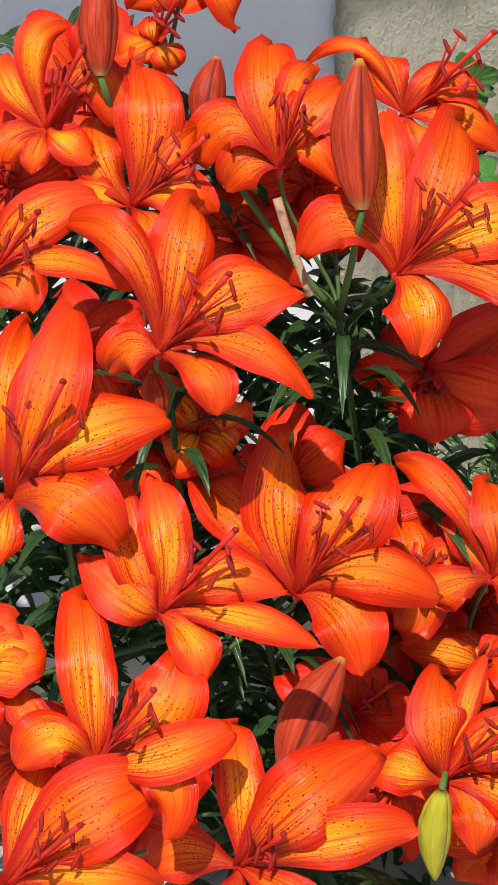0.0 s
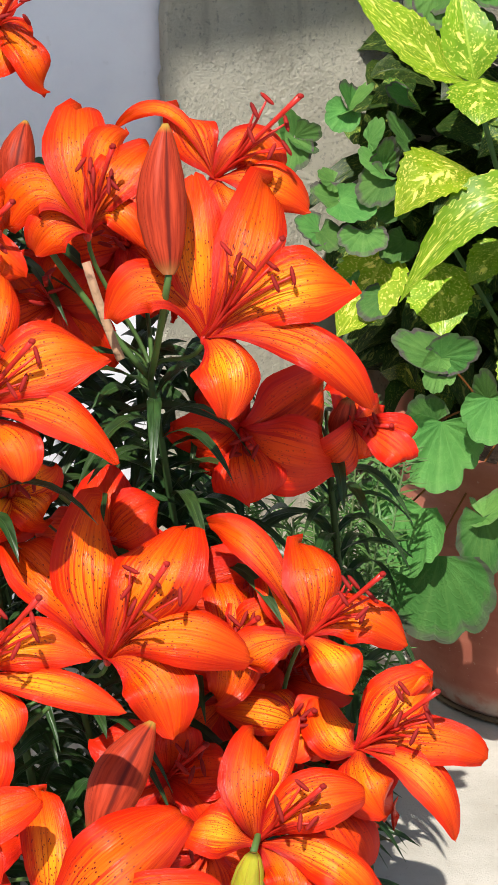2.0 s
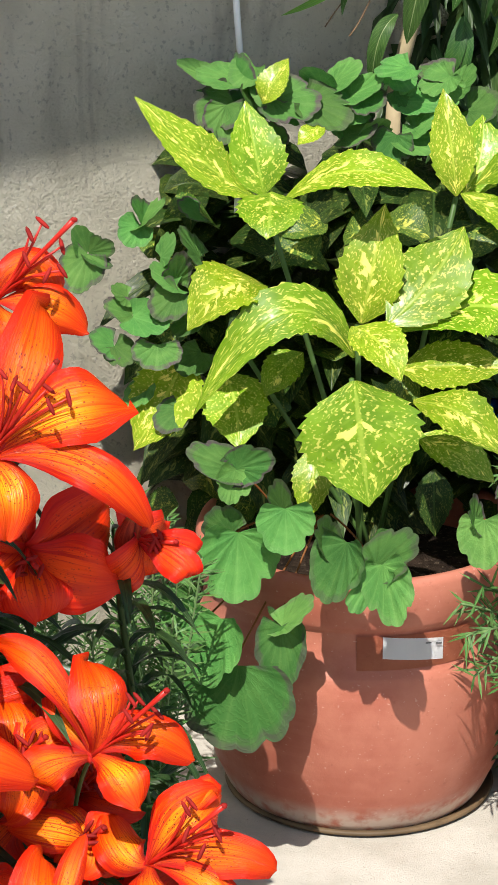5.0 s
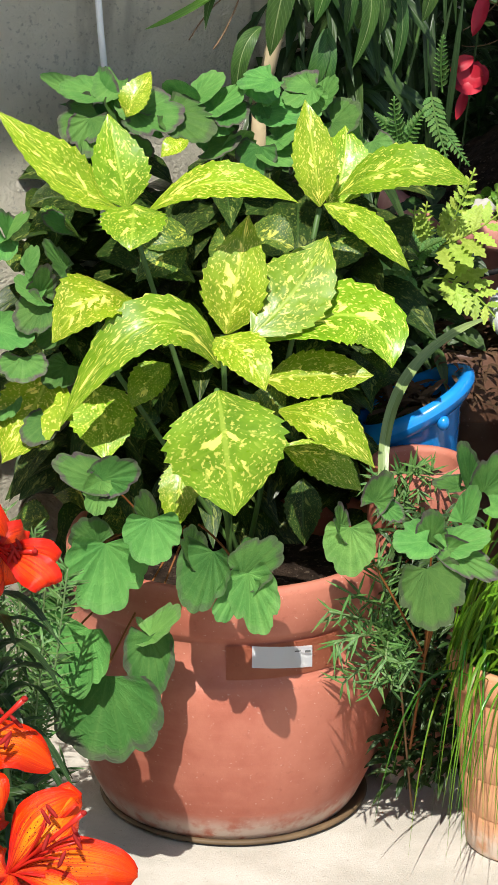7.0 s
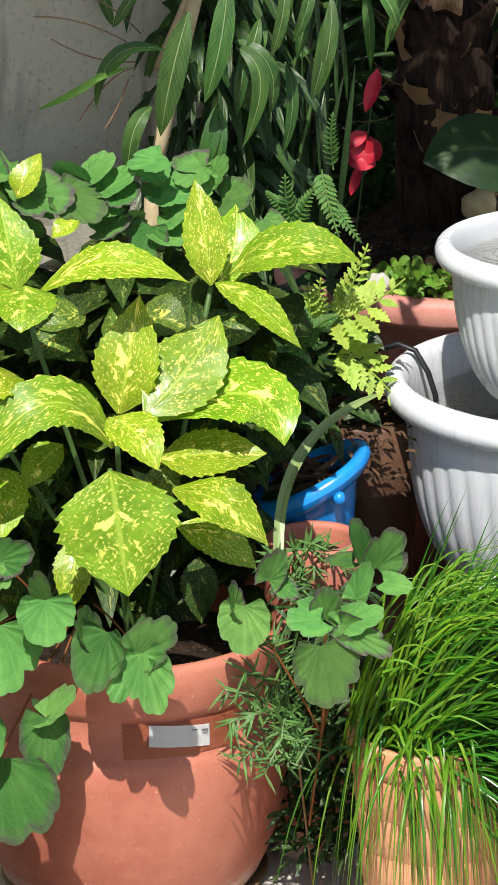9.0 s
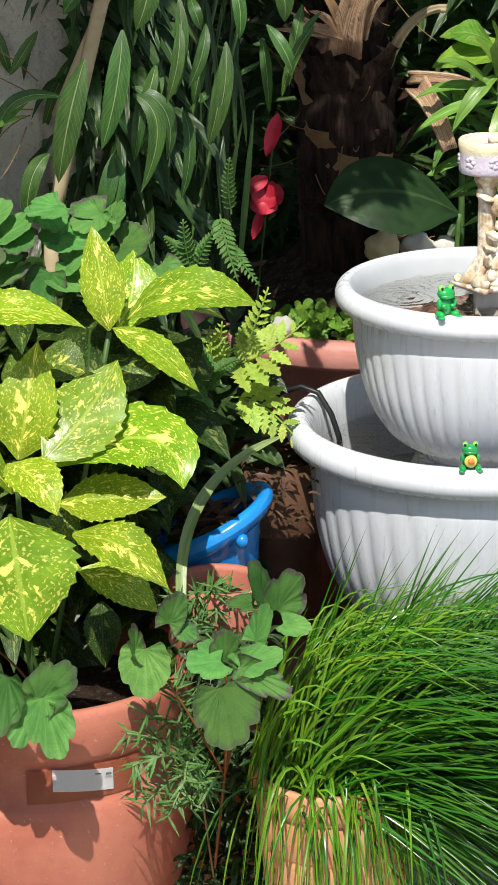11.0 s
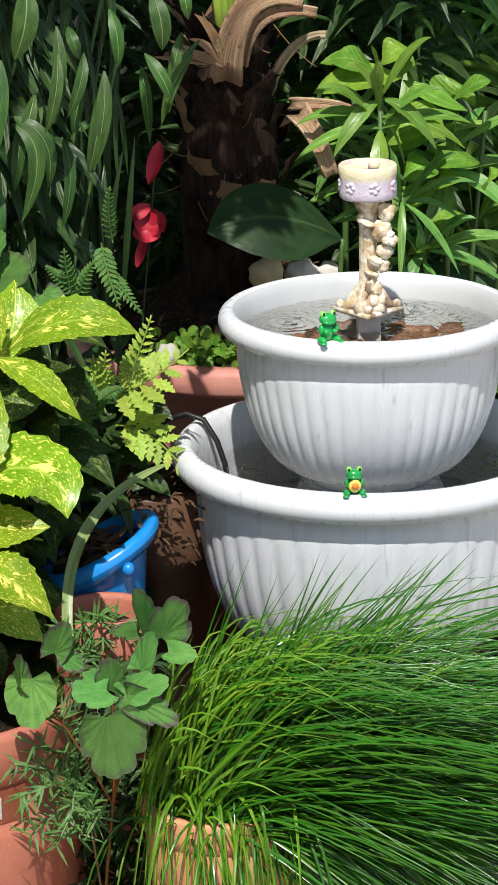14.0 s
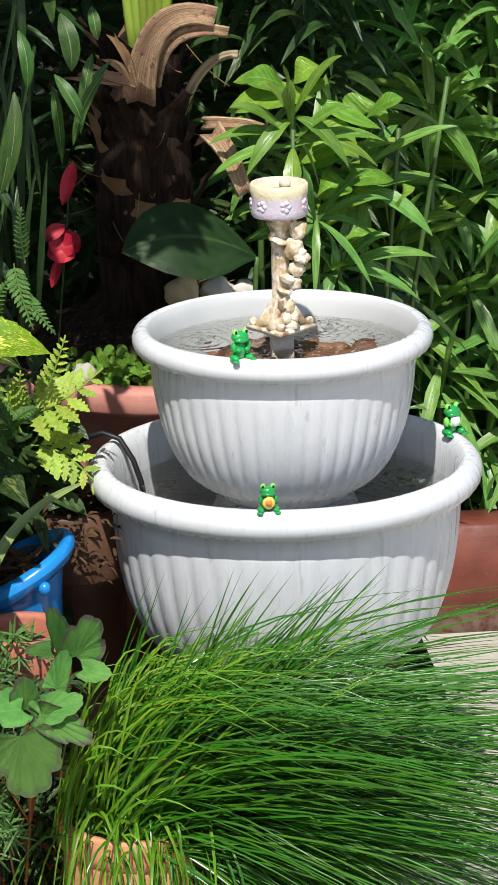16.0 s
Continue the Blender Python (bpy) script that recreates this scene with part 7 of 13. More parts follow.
leaf(oleander, (0.0130, 3.1400, 0.7700), (-0.0130, 3.1100, 0.7610), (-0.0120, 3.1300, 0.6940), 0.0190, way(0.18, 0.2, 1), M_OLEANDER, OLEA, 0.0, 0.08, 12, 4, 0.0)
leaf(oleander, (0.1490, 3.1200, 0.9060), (0.1500, 3.0900, 0.8710), (0.1340, 3.1100, 0.8260), 0.0137, way(0.23, 0.2, 1), M_OLEANDER, OLEA, 0.0, 0.17, 12, 4, 0.0)
leaf(oleander, (0.1760, 3.1300, 0.9040), (0.1750, 3.1000, 0.8770), (0.1570, 3.1200, 0.8400), 0.0129, way(0.17, 0.2, 1), M_OLEANDER, OLEA, 0.0, 0.18, 12, 4, 0.0)
leaf(oleander, (0.1930, 3.1200, 0.8710), (0.1900, 3.0900, 0.8320), (0.1760, 3.1100, 0.7820), 0.0181, way(0.24, 0.2, 1), M_OLEANDER, OLEA, 0.0, 0.21, 12, 4, 0.0)
leaf(oleander, (0.0550, 3.1600, 0.8150), (0.0600, 3.1300, 0.8040), (0.0650, 3.1500, 0.7820), 0.0139, way(0.20, 0.2, 1), M_OLEANDER, OLEA, 0.0, 0.09, 12, 4, 0.0)
leaf(oleander, (0.1130, 3.1600, 0.8410), (0.1060, 3.1300, 0.8050), (0.1000, 3.1500, 0.7580), 0.0148, way(0.12, 0.2, 1), M_OLEANDER, OLEA, 0.0, 0.16, 12, 4, 0.0)
leaf(oleander, (0.1510, 3.1700, 0.8100), (0.1670, 3.1400, 0.7790), (0.1480, 3.1600, 0.7140), 0.0131, way(0.15, 0.2, 1), M_OLEANDER, OLEA, 0.0, 0.14, 12, 4, 0.0)
leaf(oleander, (0.0300, 3.1700, 0.7030), (0.0350, 3.1400, 0.6830), (0.0400, 3.1600, 0.6510), 0.0174, way(0.23, 0.2, 1), M_OLEANDER, OLEA, 0.0, 0.16, 12, 4, 0.0)
leaf(oleander, (0.0510, 3.1800, 0.7310), (0.0580, 3.1500, 0.7110), (0.0660, 3.1700, 0.6790), 0.0132, way(-0.14, 0.2, 1), M_OLEANDER, OLEA, 0.0, 0.10, 12, 4, 0.0)
leaf(oleander, (-0.0070, 3.1350, 0.8260), (-0.0560, 3.1050, 0.7920), (-0.1060, 3.1250, 0.7700), 0.0087, way(-0.22, 0.2, 1), M_BROAD, OLEA, 0.0, 0.15, 12, 4, 0.0)
leaf(oleander, (-0.0100, 3.1350, 0.8120), (-0.0400, 3.1050, 0.8110), (-0.0720, 3.1250, 0.7850), 0.0066, way(-0.26, 0.2, 1), M_BROAD, OLEA, 0.0, 0.14, 12, 4, 0.0)
leaf(oleander, (0.0040, 3.1500, 0.8960), (-0.0100, 3.1200, 0.8790), (-0.0260, 3.1400, 0.8520), 0.0130, way(-0.21, 0.2, 1), M_OLEANDER, OLEA, 0.0, 0.15, 12, 4, 0.0)
leaf(oleander, (-0.0430, 3.2000, 0.8940), (-0.0340, 3.1700, 0.8740), (-0.0270, 3.1900, 0.8450), 0.0132, way(-0.00, 0.2, 1), M_OLEANDER, OLEA, 0.0, 0.16, 12, 4, 0.0)
leaf(oleander, (0.1310, 3.1800, 0.8490), (0.1240, 3.1500, 0.8310), (0.1190, 3.1700, 0.8040), 0.0132, way(0.22, 0.2, 1), M_OLEANDER, OLEA, 0.0, 0.05, 12, 4, 0.0)
leaf(oleander, (0.1250, 3.1900, 0.7940), (0.1190, 3.1600, 0.7820), (0.1130, 3.1800, 0.7600), 0.0176, way(0.20, 0.2, 1), M_OLEANDER, OLEA, 0.0, 0.14, 12, 4, 0.0)
leaf(oleander, (0.1490, 3.1400, 0.9310), (0.1550, 3.1100, 0.8850), (0.1430, 3.1300, 0.8310), 0.0147, way(0.04, 0.2, 1), M_OLEANDER, OLEA, 0.0, 0.18, 12, 4, 0.0)
leaf(oleander, (0.1740, 3.1500, 0.8760), (0.1680, 3.1200, 0.8520), (0.1620, 3.1400, 0.8190), 0.0130, way(0.20, 0.2, 1), M_OLEANDER, OLEA, 0.0, 0.12, 12, 4, 0.0)
leaf(oleander, (0.1960, 3.1200, 0.8870), (0.1980, 3.0900, 0.8400), (0.1780, 3.1100, 0.7830), 0.0172, way(-0.05, 0.2, 1), M_OLEANDER, OLEA, 0.0, 0.24, 12, 4, 0.0)
leaf(oleander, (0.2030, 3.1200, 0.9500), (0.2140, 3.0900, 0.9250), (0.2090, 3.1100, 0.8910), 0.0145, way(-0.25, 0.2, 1), M_OLEANDER, OLEA, 0.0, 0.18, 12, 4, 0.0)
leaf(oleander, (0.2460, 3.1200, 0.9660), (0.2580, 3.0900, 0.9410), (0.2550, 3.1100, 0.9080), 0.0207, way(0.08, 0.2, 1), M_OLEANDER, OLEA, 0.0, 0.06, 12, 4, 0.0)
leaf(oleander, (0.2380, 3.1300, 0.9020), (0.2570, 3.1000, 0.8820), (0.2640, 3.1200, 0.8540), 0.0146, way(0.07, 0.2, 1), M_OLEANDER, OLEA, 0.0, 0.19, 12, 4, 0.0)
leaf(oleander, (0.1190, 3.1400, 0.9720), (0.1230, 3.1100, 0.9390), (0.1050, 3.1300, 0.8990), 0.0268, way(0.26, 0.2, 1), M_OLEANDER, OLEA, 0.0, 0.12, 12, 4, 0.0)
leaf(oleander, (0.1250, 3.1600, 0.8580), (0.1160, 3.1300, 0.8320), (0.1080, 3.1500, 0.7950), 0.0148, way(0.29, 0.2, 1), M_OLEANDER, OLEA, 0.0, 0.15, 12, 4, 0.0)
leaf(oleander, (0.0670, 3.1400, 0.9730), (0.0560, 3.1100, 0.9600), (0.0430, 3.1300, 0.9400), 0.0217, way(-0.01, 0.2, 1), M_OLEANDER, OLEA, 0.0, 0.23, 12, 4, 0.0)
leaf(oleander, (0.0490, 3.1500, 0.9370), (0.0400, 3.1200, 0.9310), (0.0310, 3.1400, 0.9160), 0.0173, way(-0.28, 0.2, 1), M_OLEANDER, OLEA, 0.0, 0.19, 12, 4, 0.0)
leaf(oleander, (0.1610, 3.1600, 0.9270), (0.1660, 3.1300, 0.9150), (0.1720, 3.1500, 0.8940), 0.0131, way(0.08, 0.2, 1), M_OLEANDER, OLEA, 0.0, 0.12, 12, 4, 0.0)
leaf(oleander, (0.0980, 3.1500, 0.8370), (0.1510, 3.1200, 0.8270), (0.1340, 3.1400, 0.7610), 0.0173, way(0.22, 0.2, 1), M_OLEANDER, OLEA, 0.0, 0.12, 12, 4, 0.0)
leaf(oleander, (0.0780, 3.1500, 0.7660), (0.0760, 3.1200, 0.7370), (0.0590, 3.1400, 0.6970), 0.0190, way(-0.02, 0.2, 1), M_OLEANDER, OLEA, 0.0, 0.16, 12, 4, 0.0)
leaf(oleander, (0.2800, 3.1600, 0.9660), (0.2810, 3.1300, 0.9530), (0.2850, 3.1500, 0.9320), 0.0131, way(0.16, 0.2, 1), M_OLEANDER, OLEA, 0.0, 0.09, 12, 4, 0.0)
# Back leaves borrow dark lily and hedge greens to stand for shade.
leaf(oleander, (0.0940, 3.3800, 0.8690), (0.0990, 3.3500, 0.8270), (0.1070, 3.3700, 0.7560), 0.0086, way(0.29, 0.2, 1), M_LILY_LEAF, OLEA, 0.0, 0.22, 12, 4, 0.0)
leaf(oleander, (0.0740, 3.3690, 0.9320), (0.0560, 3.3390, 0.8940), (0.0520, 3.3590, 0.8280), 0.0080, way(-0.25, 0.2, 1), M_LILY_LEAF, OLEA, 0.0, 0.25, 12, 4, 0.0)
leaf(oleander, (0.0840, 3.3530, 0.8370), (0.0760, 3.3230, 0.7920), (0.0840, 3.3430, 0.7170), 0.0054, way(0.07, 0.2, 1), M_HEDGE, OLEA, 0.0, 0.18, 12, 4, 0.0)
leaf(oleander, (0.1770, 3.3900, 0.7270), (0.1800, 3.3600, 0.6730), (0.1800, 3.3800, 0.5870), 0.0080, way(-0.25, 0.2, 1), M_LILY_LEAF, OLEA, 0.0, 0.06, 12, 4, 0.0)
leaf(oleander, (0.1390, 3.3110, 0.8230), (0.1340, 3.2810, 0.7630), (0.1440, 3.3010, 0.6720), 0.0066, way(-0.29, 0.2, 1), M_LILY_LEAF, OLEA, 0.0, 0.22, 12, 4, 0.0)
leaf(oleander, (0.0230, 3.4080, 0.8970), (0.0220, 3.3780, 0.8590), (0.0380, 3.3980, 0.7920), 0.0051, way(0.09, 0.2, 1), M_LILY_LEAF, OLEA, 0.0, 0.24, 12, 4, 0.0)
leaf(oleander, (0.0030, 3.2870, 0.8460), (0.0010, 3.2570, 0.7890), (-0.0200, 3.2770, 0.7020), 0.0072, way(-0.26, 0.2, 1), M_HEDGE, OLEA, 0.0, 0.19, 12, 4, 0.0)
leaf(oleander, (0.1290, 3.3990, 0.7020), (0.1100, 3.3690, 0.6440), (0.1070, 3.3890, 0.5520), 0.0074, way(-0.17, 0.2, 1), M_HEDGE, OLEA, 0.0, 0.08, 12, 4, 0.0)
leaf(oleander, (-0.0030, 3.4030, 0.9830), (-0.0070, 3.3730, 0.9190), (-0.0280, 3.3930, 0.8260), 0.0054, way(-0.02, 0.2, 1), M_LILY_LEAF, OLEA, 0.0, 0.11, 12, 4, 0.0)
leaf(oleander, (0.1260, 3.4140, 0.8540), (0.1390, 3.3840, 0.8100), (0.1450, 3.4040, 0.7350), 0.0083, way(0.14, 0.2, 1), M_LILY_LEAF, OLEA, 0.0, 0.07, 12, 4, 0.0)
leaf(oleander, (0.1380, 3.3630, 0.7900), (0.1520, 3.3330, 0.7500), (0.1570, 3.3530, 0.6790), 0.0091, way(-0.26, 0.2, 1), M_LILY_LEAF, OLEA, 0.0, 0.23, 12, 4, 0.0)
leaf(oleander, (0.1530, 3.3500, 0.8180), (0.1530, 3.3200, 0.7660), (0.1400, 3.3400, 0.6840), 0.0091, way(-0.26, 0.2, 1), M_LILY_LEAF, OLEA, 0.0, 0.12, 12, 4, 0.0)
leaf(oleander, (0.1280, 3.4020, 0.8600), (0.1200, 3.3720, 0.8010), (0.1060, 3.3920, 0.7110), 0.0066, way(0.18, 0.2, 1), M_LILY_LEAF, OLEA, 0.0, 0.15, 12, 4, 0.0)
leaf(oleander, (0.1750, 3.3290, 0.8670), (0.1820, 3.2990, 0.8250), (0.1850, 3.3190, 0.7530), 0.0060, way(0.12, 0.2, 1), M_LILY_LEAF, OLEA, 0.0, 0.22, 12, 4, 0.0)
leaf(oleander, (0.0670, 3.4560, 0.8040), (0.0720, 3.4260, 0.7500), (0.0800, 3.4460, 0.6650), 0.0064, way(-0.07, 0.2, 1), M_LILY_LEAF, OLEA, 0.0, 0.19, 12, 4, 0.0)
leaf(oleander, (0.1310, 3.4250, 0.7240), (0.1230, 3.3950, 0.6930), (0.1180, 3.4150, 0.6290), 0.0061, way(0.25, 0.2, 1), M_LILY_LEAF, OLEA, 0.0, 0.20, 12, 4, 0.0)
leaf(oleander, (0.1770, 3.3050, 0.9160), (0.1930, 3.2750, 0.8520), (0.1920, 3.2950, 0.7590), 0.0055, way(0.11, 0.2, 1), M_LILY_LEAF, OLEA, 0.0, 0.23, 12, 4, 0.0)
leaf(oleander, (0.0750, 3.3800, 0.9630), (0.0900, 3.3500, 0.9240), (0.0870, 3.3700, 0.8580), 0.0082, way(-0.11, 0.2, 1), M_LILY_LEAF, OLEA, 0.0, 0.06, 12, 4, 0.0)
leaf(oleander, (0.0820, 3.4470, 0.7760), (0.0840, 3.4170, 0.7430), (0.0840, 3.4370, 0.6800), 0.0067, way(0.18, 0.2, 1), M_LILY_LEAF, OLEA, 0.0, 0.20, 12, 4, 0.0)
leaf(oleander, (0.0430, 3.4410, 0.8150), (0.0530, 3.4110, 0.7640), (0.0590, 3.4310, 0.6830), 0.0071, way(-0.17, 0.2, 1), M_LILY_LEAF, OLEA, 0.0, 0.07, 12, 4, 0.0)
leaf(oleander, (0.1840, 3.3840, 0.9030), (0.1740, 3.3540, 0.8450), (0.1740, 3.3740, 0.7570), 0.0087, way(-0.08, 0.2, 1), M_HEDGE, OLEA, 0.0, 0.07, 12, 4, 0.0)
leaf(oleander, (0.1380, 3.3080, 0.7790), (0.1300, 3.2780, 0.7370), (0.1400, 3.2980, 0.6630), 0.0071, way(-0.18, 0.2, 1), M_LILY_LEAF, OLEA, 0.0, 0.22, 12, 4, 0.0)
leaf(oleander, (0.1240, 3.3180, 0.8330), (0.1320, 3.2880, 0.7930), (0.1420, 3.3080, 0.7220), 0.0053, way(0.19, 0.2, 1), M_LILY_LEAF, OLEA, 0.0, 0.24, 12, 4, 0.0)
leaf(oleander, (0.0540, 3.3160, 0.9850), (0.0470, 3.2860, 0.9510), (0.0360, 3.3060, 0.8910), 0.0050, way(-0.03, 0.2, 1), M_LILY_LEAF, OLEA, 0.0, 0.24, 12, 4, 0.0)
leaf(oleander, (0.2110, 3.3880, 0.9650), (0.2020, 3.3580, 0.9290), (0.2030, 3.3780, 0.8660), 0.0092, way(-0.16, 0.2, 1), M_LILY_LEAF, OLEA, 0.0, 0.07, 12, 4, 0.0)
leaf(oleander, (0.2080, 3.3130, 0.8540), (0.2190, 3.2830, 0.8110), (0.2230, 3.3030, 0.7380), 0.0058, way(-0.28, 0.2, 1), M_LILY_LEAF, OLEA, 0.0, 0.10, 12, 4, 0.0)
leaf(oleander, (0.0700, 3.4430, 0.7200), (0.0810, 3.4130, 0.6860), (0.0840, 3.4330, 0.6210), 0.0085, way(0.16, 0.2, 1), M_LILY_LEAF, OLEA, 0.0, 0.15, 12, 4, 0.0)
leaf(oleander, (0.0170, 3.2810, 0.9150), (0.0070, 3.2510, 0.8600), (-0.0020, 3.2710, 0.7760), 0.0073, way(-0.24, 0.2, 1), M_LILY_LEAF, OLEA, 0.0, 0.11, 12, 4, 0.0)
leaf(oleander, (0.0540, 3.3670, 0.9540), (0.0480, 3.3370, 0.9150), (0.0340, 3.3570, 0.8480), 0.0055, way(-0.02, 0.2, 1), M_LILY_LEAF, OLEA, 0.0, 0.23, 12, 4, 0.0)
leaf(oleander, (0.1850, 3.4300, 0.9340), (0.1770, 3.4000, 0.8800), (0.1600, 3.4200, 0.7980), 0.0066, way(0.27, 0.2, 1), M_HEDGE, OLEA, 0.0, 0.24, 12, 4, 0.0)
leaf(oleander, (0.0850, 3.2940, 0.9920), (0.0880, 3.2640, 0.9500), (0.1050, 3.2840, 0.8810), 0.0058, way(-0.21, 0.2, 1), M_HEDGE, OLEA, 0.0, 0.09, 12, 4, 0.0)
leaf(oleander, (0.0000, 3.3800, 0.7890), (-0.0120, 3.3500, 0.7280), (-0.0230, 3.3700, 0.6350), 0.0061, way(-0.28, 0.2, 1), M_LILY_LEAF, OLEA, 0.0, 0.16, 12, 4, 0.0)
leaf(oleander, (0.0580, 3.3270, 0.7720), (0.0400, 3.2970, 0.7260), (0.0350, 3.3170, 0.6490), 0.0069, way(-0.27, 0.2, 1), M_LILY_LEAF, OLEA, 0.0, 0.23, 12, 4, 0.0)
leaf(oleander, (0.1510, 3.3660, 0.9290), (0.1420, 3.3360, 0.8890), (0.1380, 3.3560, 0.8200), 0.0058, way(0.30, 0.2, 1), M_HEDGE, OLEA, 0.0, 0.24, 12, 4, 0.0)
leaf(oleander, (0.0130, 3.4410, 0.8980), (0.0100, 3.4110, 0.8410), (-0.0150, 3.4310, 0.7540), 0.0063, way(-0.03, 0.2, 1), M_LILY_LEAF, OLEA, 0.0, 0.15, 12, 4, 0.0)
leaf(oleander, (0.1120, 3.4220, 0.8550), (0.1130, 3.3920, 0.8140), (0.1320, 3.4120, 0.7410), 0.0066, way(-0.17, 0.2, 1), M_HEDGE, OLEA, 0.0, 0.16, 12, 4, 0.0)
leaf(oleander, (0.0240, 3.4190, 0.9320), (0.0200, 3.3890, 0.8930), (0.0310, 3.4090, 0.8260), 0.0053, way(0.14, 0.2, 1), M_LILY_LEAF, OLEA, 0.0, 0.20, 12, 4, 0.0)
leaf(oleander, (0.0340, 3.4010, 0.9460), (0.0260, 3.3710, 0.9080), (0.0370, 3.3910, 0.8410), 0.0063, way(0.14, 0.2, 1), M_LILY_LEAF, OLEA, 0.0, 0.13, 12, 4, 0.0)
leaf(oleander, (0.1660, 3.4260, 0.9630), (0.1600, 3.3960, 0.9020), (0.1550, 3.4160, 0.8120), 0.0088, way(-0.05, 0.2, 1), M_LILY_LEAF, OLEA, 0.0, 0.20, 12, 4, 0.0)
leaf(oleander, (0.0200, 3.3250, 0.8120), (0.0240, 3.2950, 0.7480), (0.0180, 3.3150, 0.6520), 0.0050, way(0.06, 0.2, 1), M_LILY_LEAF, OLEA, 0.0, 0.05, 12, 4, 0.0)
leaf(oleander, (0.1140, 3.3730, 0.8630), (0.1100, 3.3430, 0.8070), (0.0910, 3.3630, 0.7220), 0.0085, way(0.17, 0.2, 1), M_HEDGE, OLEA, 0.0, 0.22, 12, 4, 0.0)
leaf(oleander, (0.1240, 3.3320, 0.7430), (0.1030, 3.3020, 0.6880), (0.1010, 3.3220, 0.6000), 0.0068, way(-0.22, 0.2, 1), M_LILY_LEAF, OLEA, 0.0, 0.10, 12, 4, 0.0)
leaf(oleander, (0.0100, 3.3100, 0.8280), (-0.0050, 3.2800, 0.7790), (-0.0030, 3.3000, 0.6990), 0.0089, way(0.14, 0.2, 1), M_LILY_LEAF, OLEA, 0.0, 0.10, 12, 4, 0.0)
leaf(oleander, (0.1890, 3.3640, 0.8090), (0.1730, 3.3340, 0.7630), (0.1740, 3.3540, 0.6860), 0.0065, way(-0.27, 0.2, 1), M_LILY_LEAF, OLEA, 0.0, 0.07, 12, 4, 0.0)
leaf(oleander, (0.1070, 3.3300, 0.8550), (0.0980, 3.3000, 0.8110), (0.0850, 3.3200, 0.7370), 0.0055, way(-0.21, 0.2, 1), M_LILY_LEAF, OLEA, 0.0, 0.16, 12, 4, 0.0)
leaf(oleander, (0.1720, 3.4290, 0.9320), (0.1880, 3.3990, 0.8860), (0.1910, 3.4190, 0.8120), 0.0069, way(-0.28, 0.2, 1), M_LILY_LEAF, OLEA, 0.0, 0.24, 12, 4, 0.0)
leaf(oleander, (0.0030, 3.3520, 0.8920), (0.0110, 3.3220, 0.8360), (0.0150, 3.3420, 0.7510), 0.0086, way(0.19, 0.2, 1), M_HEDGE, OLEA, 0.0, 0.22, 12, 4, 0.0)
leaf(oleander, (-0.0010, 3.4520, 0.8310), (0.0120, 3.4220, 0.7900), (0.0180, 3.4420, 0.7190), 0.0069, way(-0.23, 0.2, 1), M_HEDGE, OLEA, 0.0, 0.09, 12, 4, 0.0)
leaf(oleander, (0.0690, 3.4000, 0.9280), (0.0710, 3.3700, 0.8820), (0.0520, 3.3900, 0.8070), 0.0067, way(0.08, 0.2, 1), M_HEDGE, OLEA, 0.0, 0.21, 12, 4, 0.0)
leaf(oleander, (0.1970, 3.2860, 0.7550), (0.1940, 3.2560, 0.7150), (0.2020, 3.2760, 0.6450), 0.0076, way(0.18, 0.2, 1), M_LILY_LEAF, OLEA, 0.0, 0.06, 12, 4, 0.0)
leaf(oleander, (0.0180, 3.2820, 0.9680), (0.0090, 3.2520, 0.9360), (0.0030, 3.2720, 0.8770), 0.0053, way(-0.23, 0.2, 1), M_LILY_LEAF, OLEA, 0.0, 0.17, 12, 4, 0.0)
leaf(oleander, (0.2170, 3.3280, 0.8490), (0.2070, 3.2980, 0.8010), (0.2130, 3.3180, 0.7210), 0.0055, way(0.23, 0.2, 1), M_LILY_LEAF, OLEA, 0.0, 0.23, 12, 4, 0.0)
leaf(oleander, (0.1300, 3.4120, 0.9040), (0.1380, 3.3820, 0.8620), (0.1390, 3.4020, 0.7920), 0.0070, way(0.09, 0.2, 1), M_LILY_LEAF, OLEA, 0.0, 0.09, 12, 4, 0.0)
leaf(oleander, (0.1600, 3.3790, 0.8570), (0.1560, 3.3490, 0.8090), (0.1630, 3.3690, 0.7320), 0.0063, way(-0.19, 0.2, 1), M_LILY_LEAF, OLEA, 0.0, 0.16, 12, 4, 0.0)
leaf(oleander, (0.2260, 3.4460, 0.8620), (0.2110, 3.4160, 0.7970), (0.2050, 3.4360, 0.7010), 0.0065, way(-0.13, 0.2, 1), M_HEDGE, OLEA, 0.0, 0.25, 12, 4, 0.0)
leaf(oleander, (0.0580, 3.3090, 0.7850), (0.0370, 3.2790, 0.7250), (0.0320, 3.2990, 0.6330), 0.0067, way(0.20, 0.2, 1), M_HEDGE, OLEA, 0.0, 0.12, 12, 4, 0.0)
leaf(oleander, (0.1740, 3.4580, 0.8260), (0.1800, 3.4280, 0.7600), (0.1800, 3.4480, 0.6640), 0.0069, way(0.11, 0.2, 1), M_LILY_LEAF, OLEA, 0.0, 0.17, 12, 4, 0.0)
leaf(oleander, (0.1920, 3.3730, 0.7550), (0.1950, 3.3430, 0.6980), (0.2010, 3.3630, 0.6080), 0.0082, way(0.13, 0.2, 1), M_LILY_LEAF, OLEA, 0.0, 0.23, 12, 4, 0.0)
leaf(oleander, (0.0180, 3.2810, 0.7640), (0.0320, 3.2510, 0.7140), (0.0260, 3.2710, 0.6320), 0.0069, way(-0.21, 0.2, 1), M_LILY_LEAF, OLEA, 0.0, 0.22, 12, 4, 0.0)
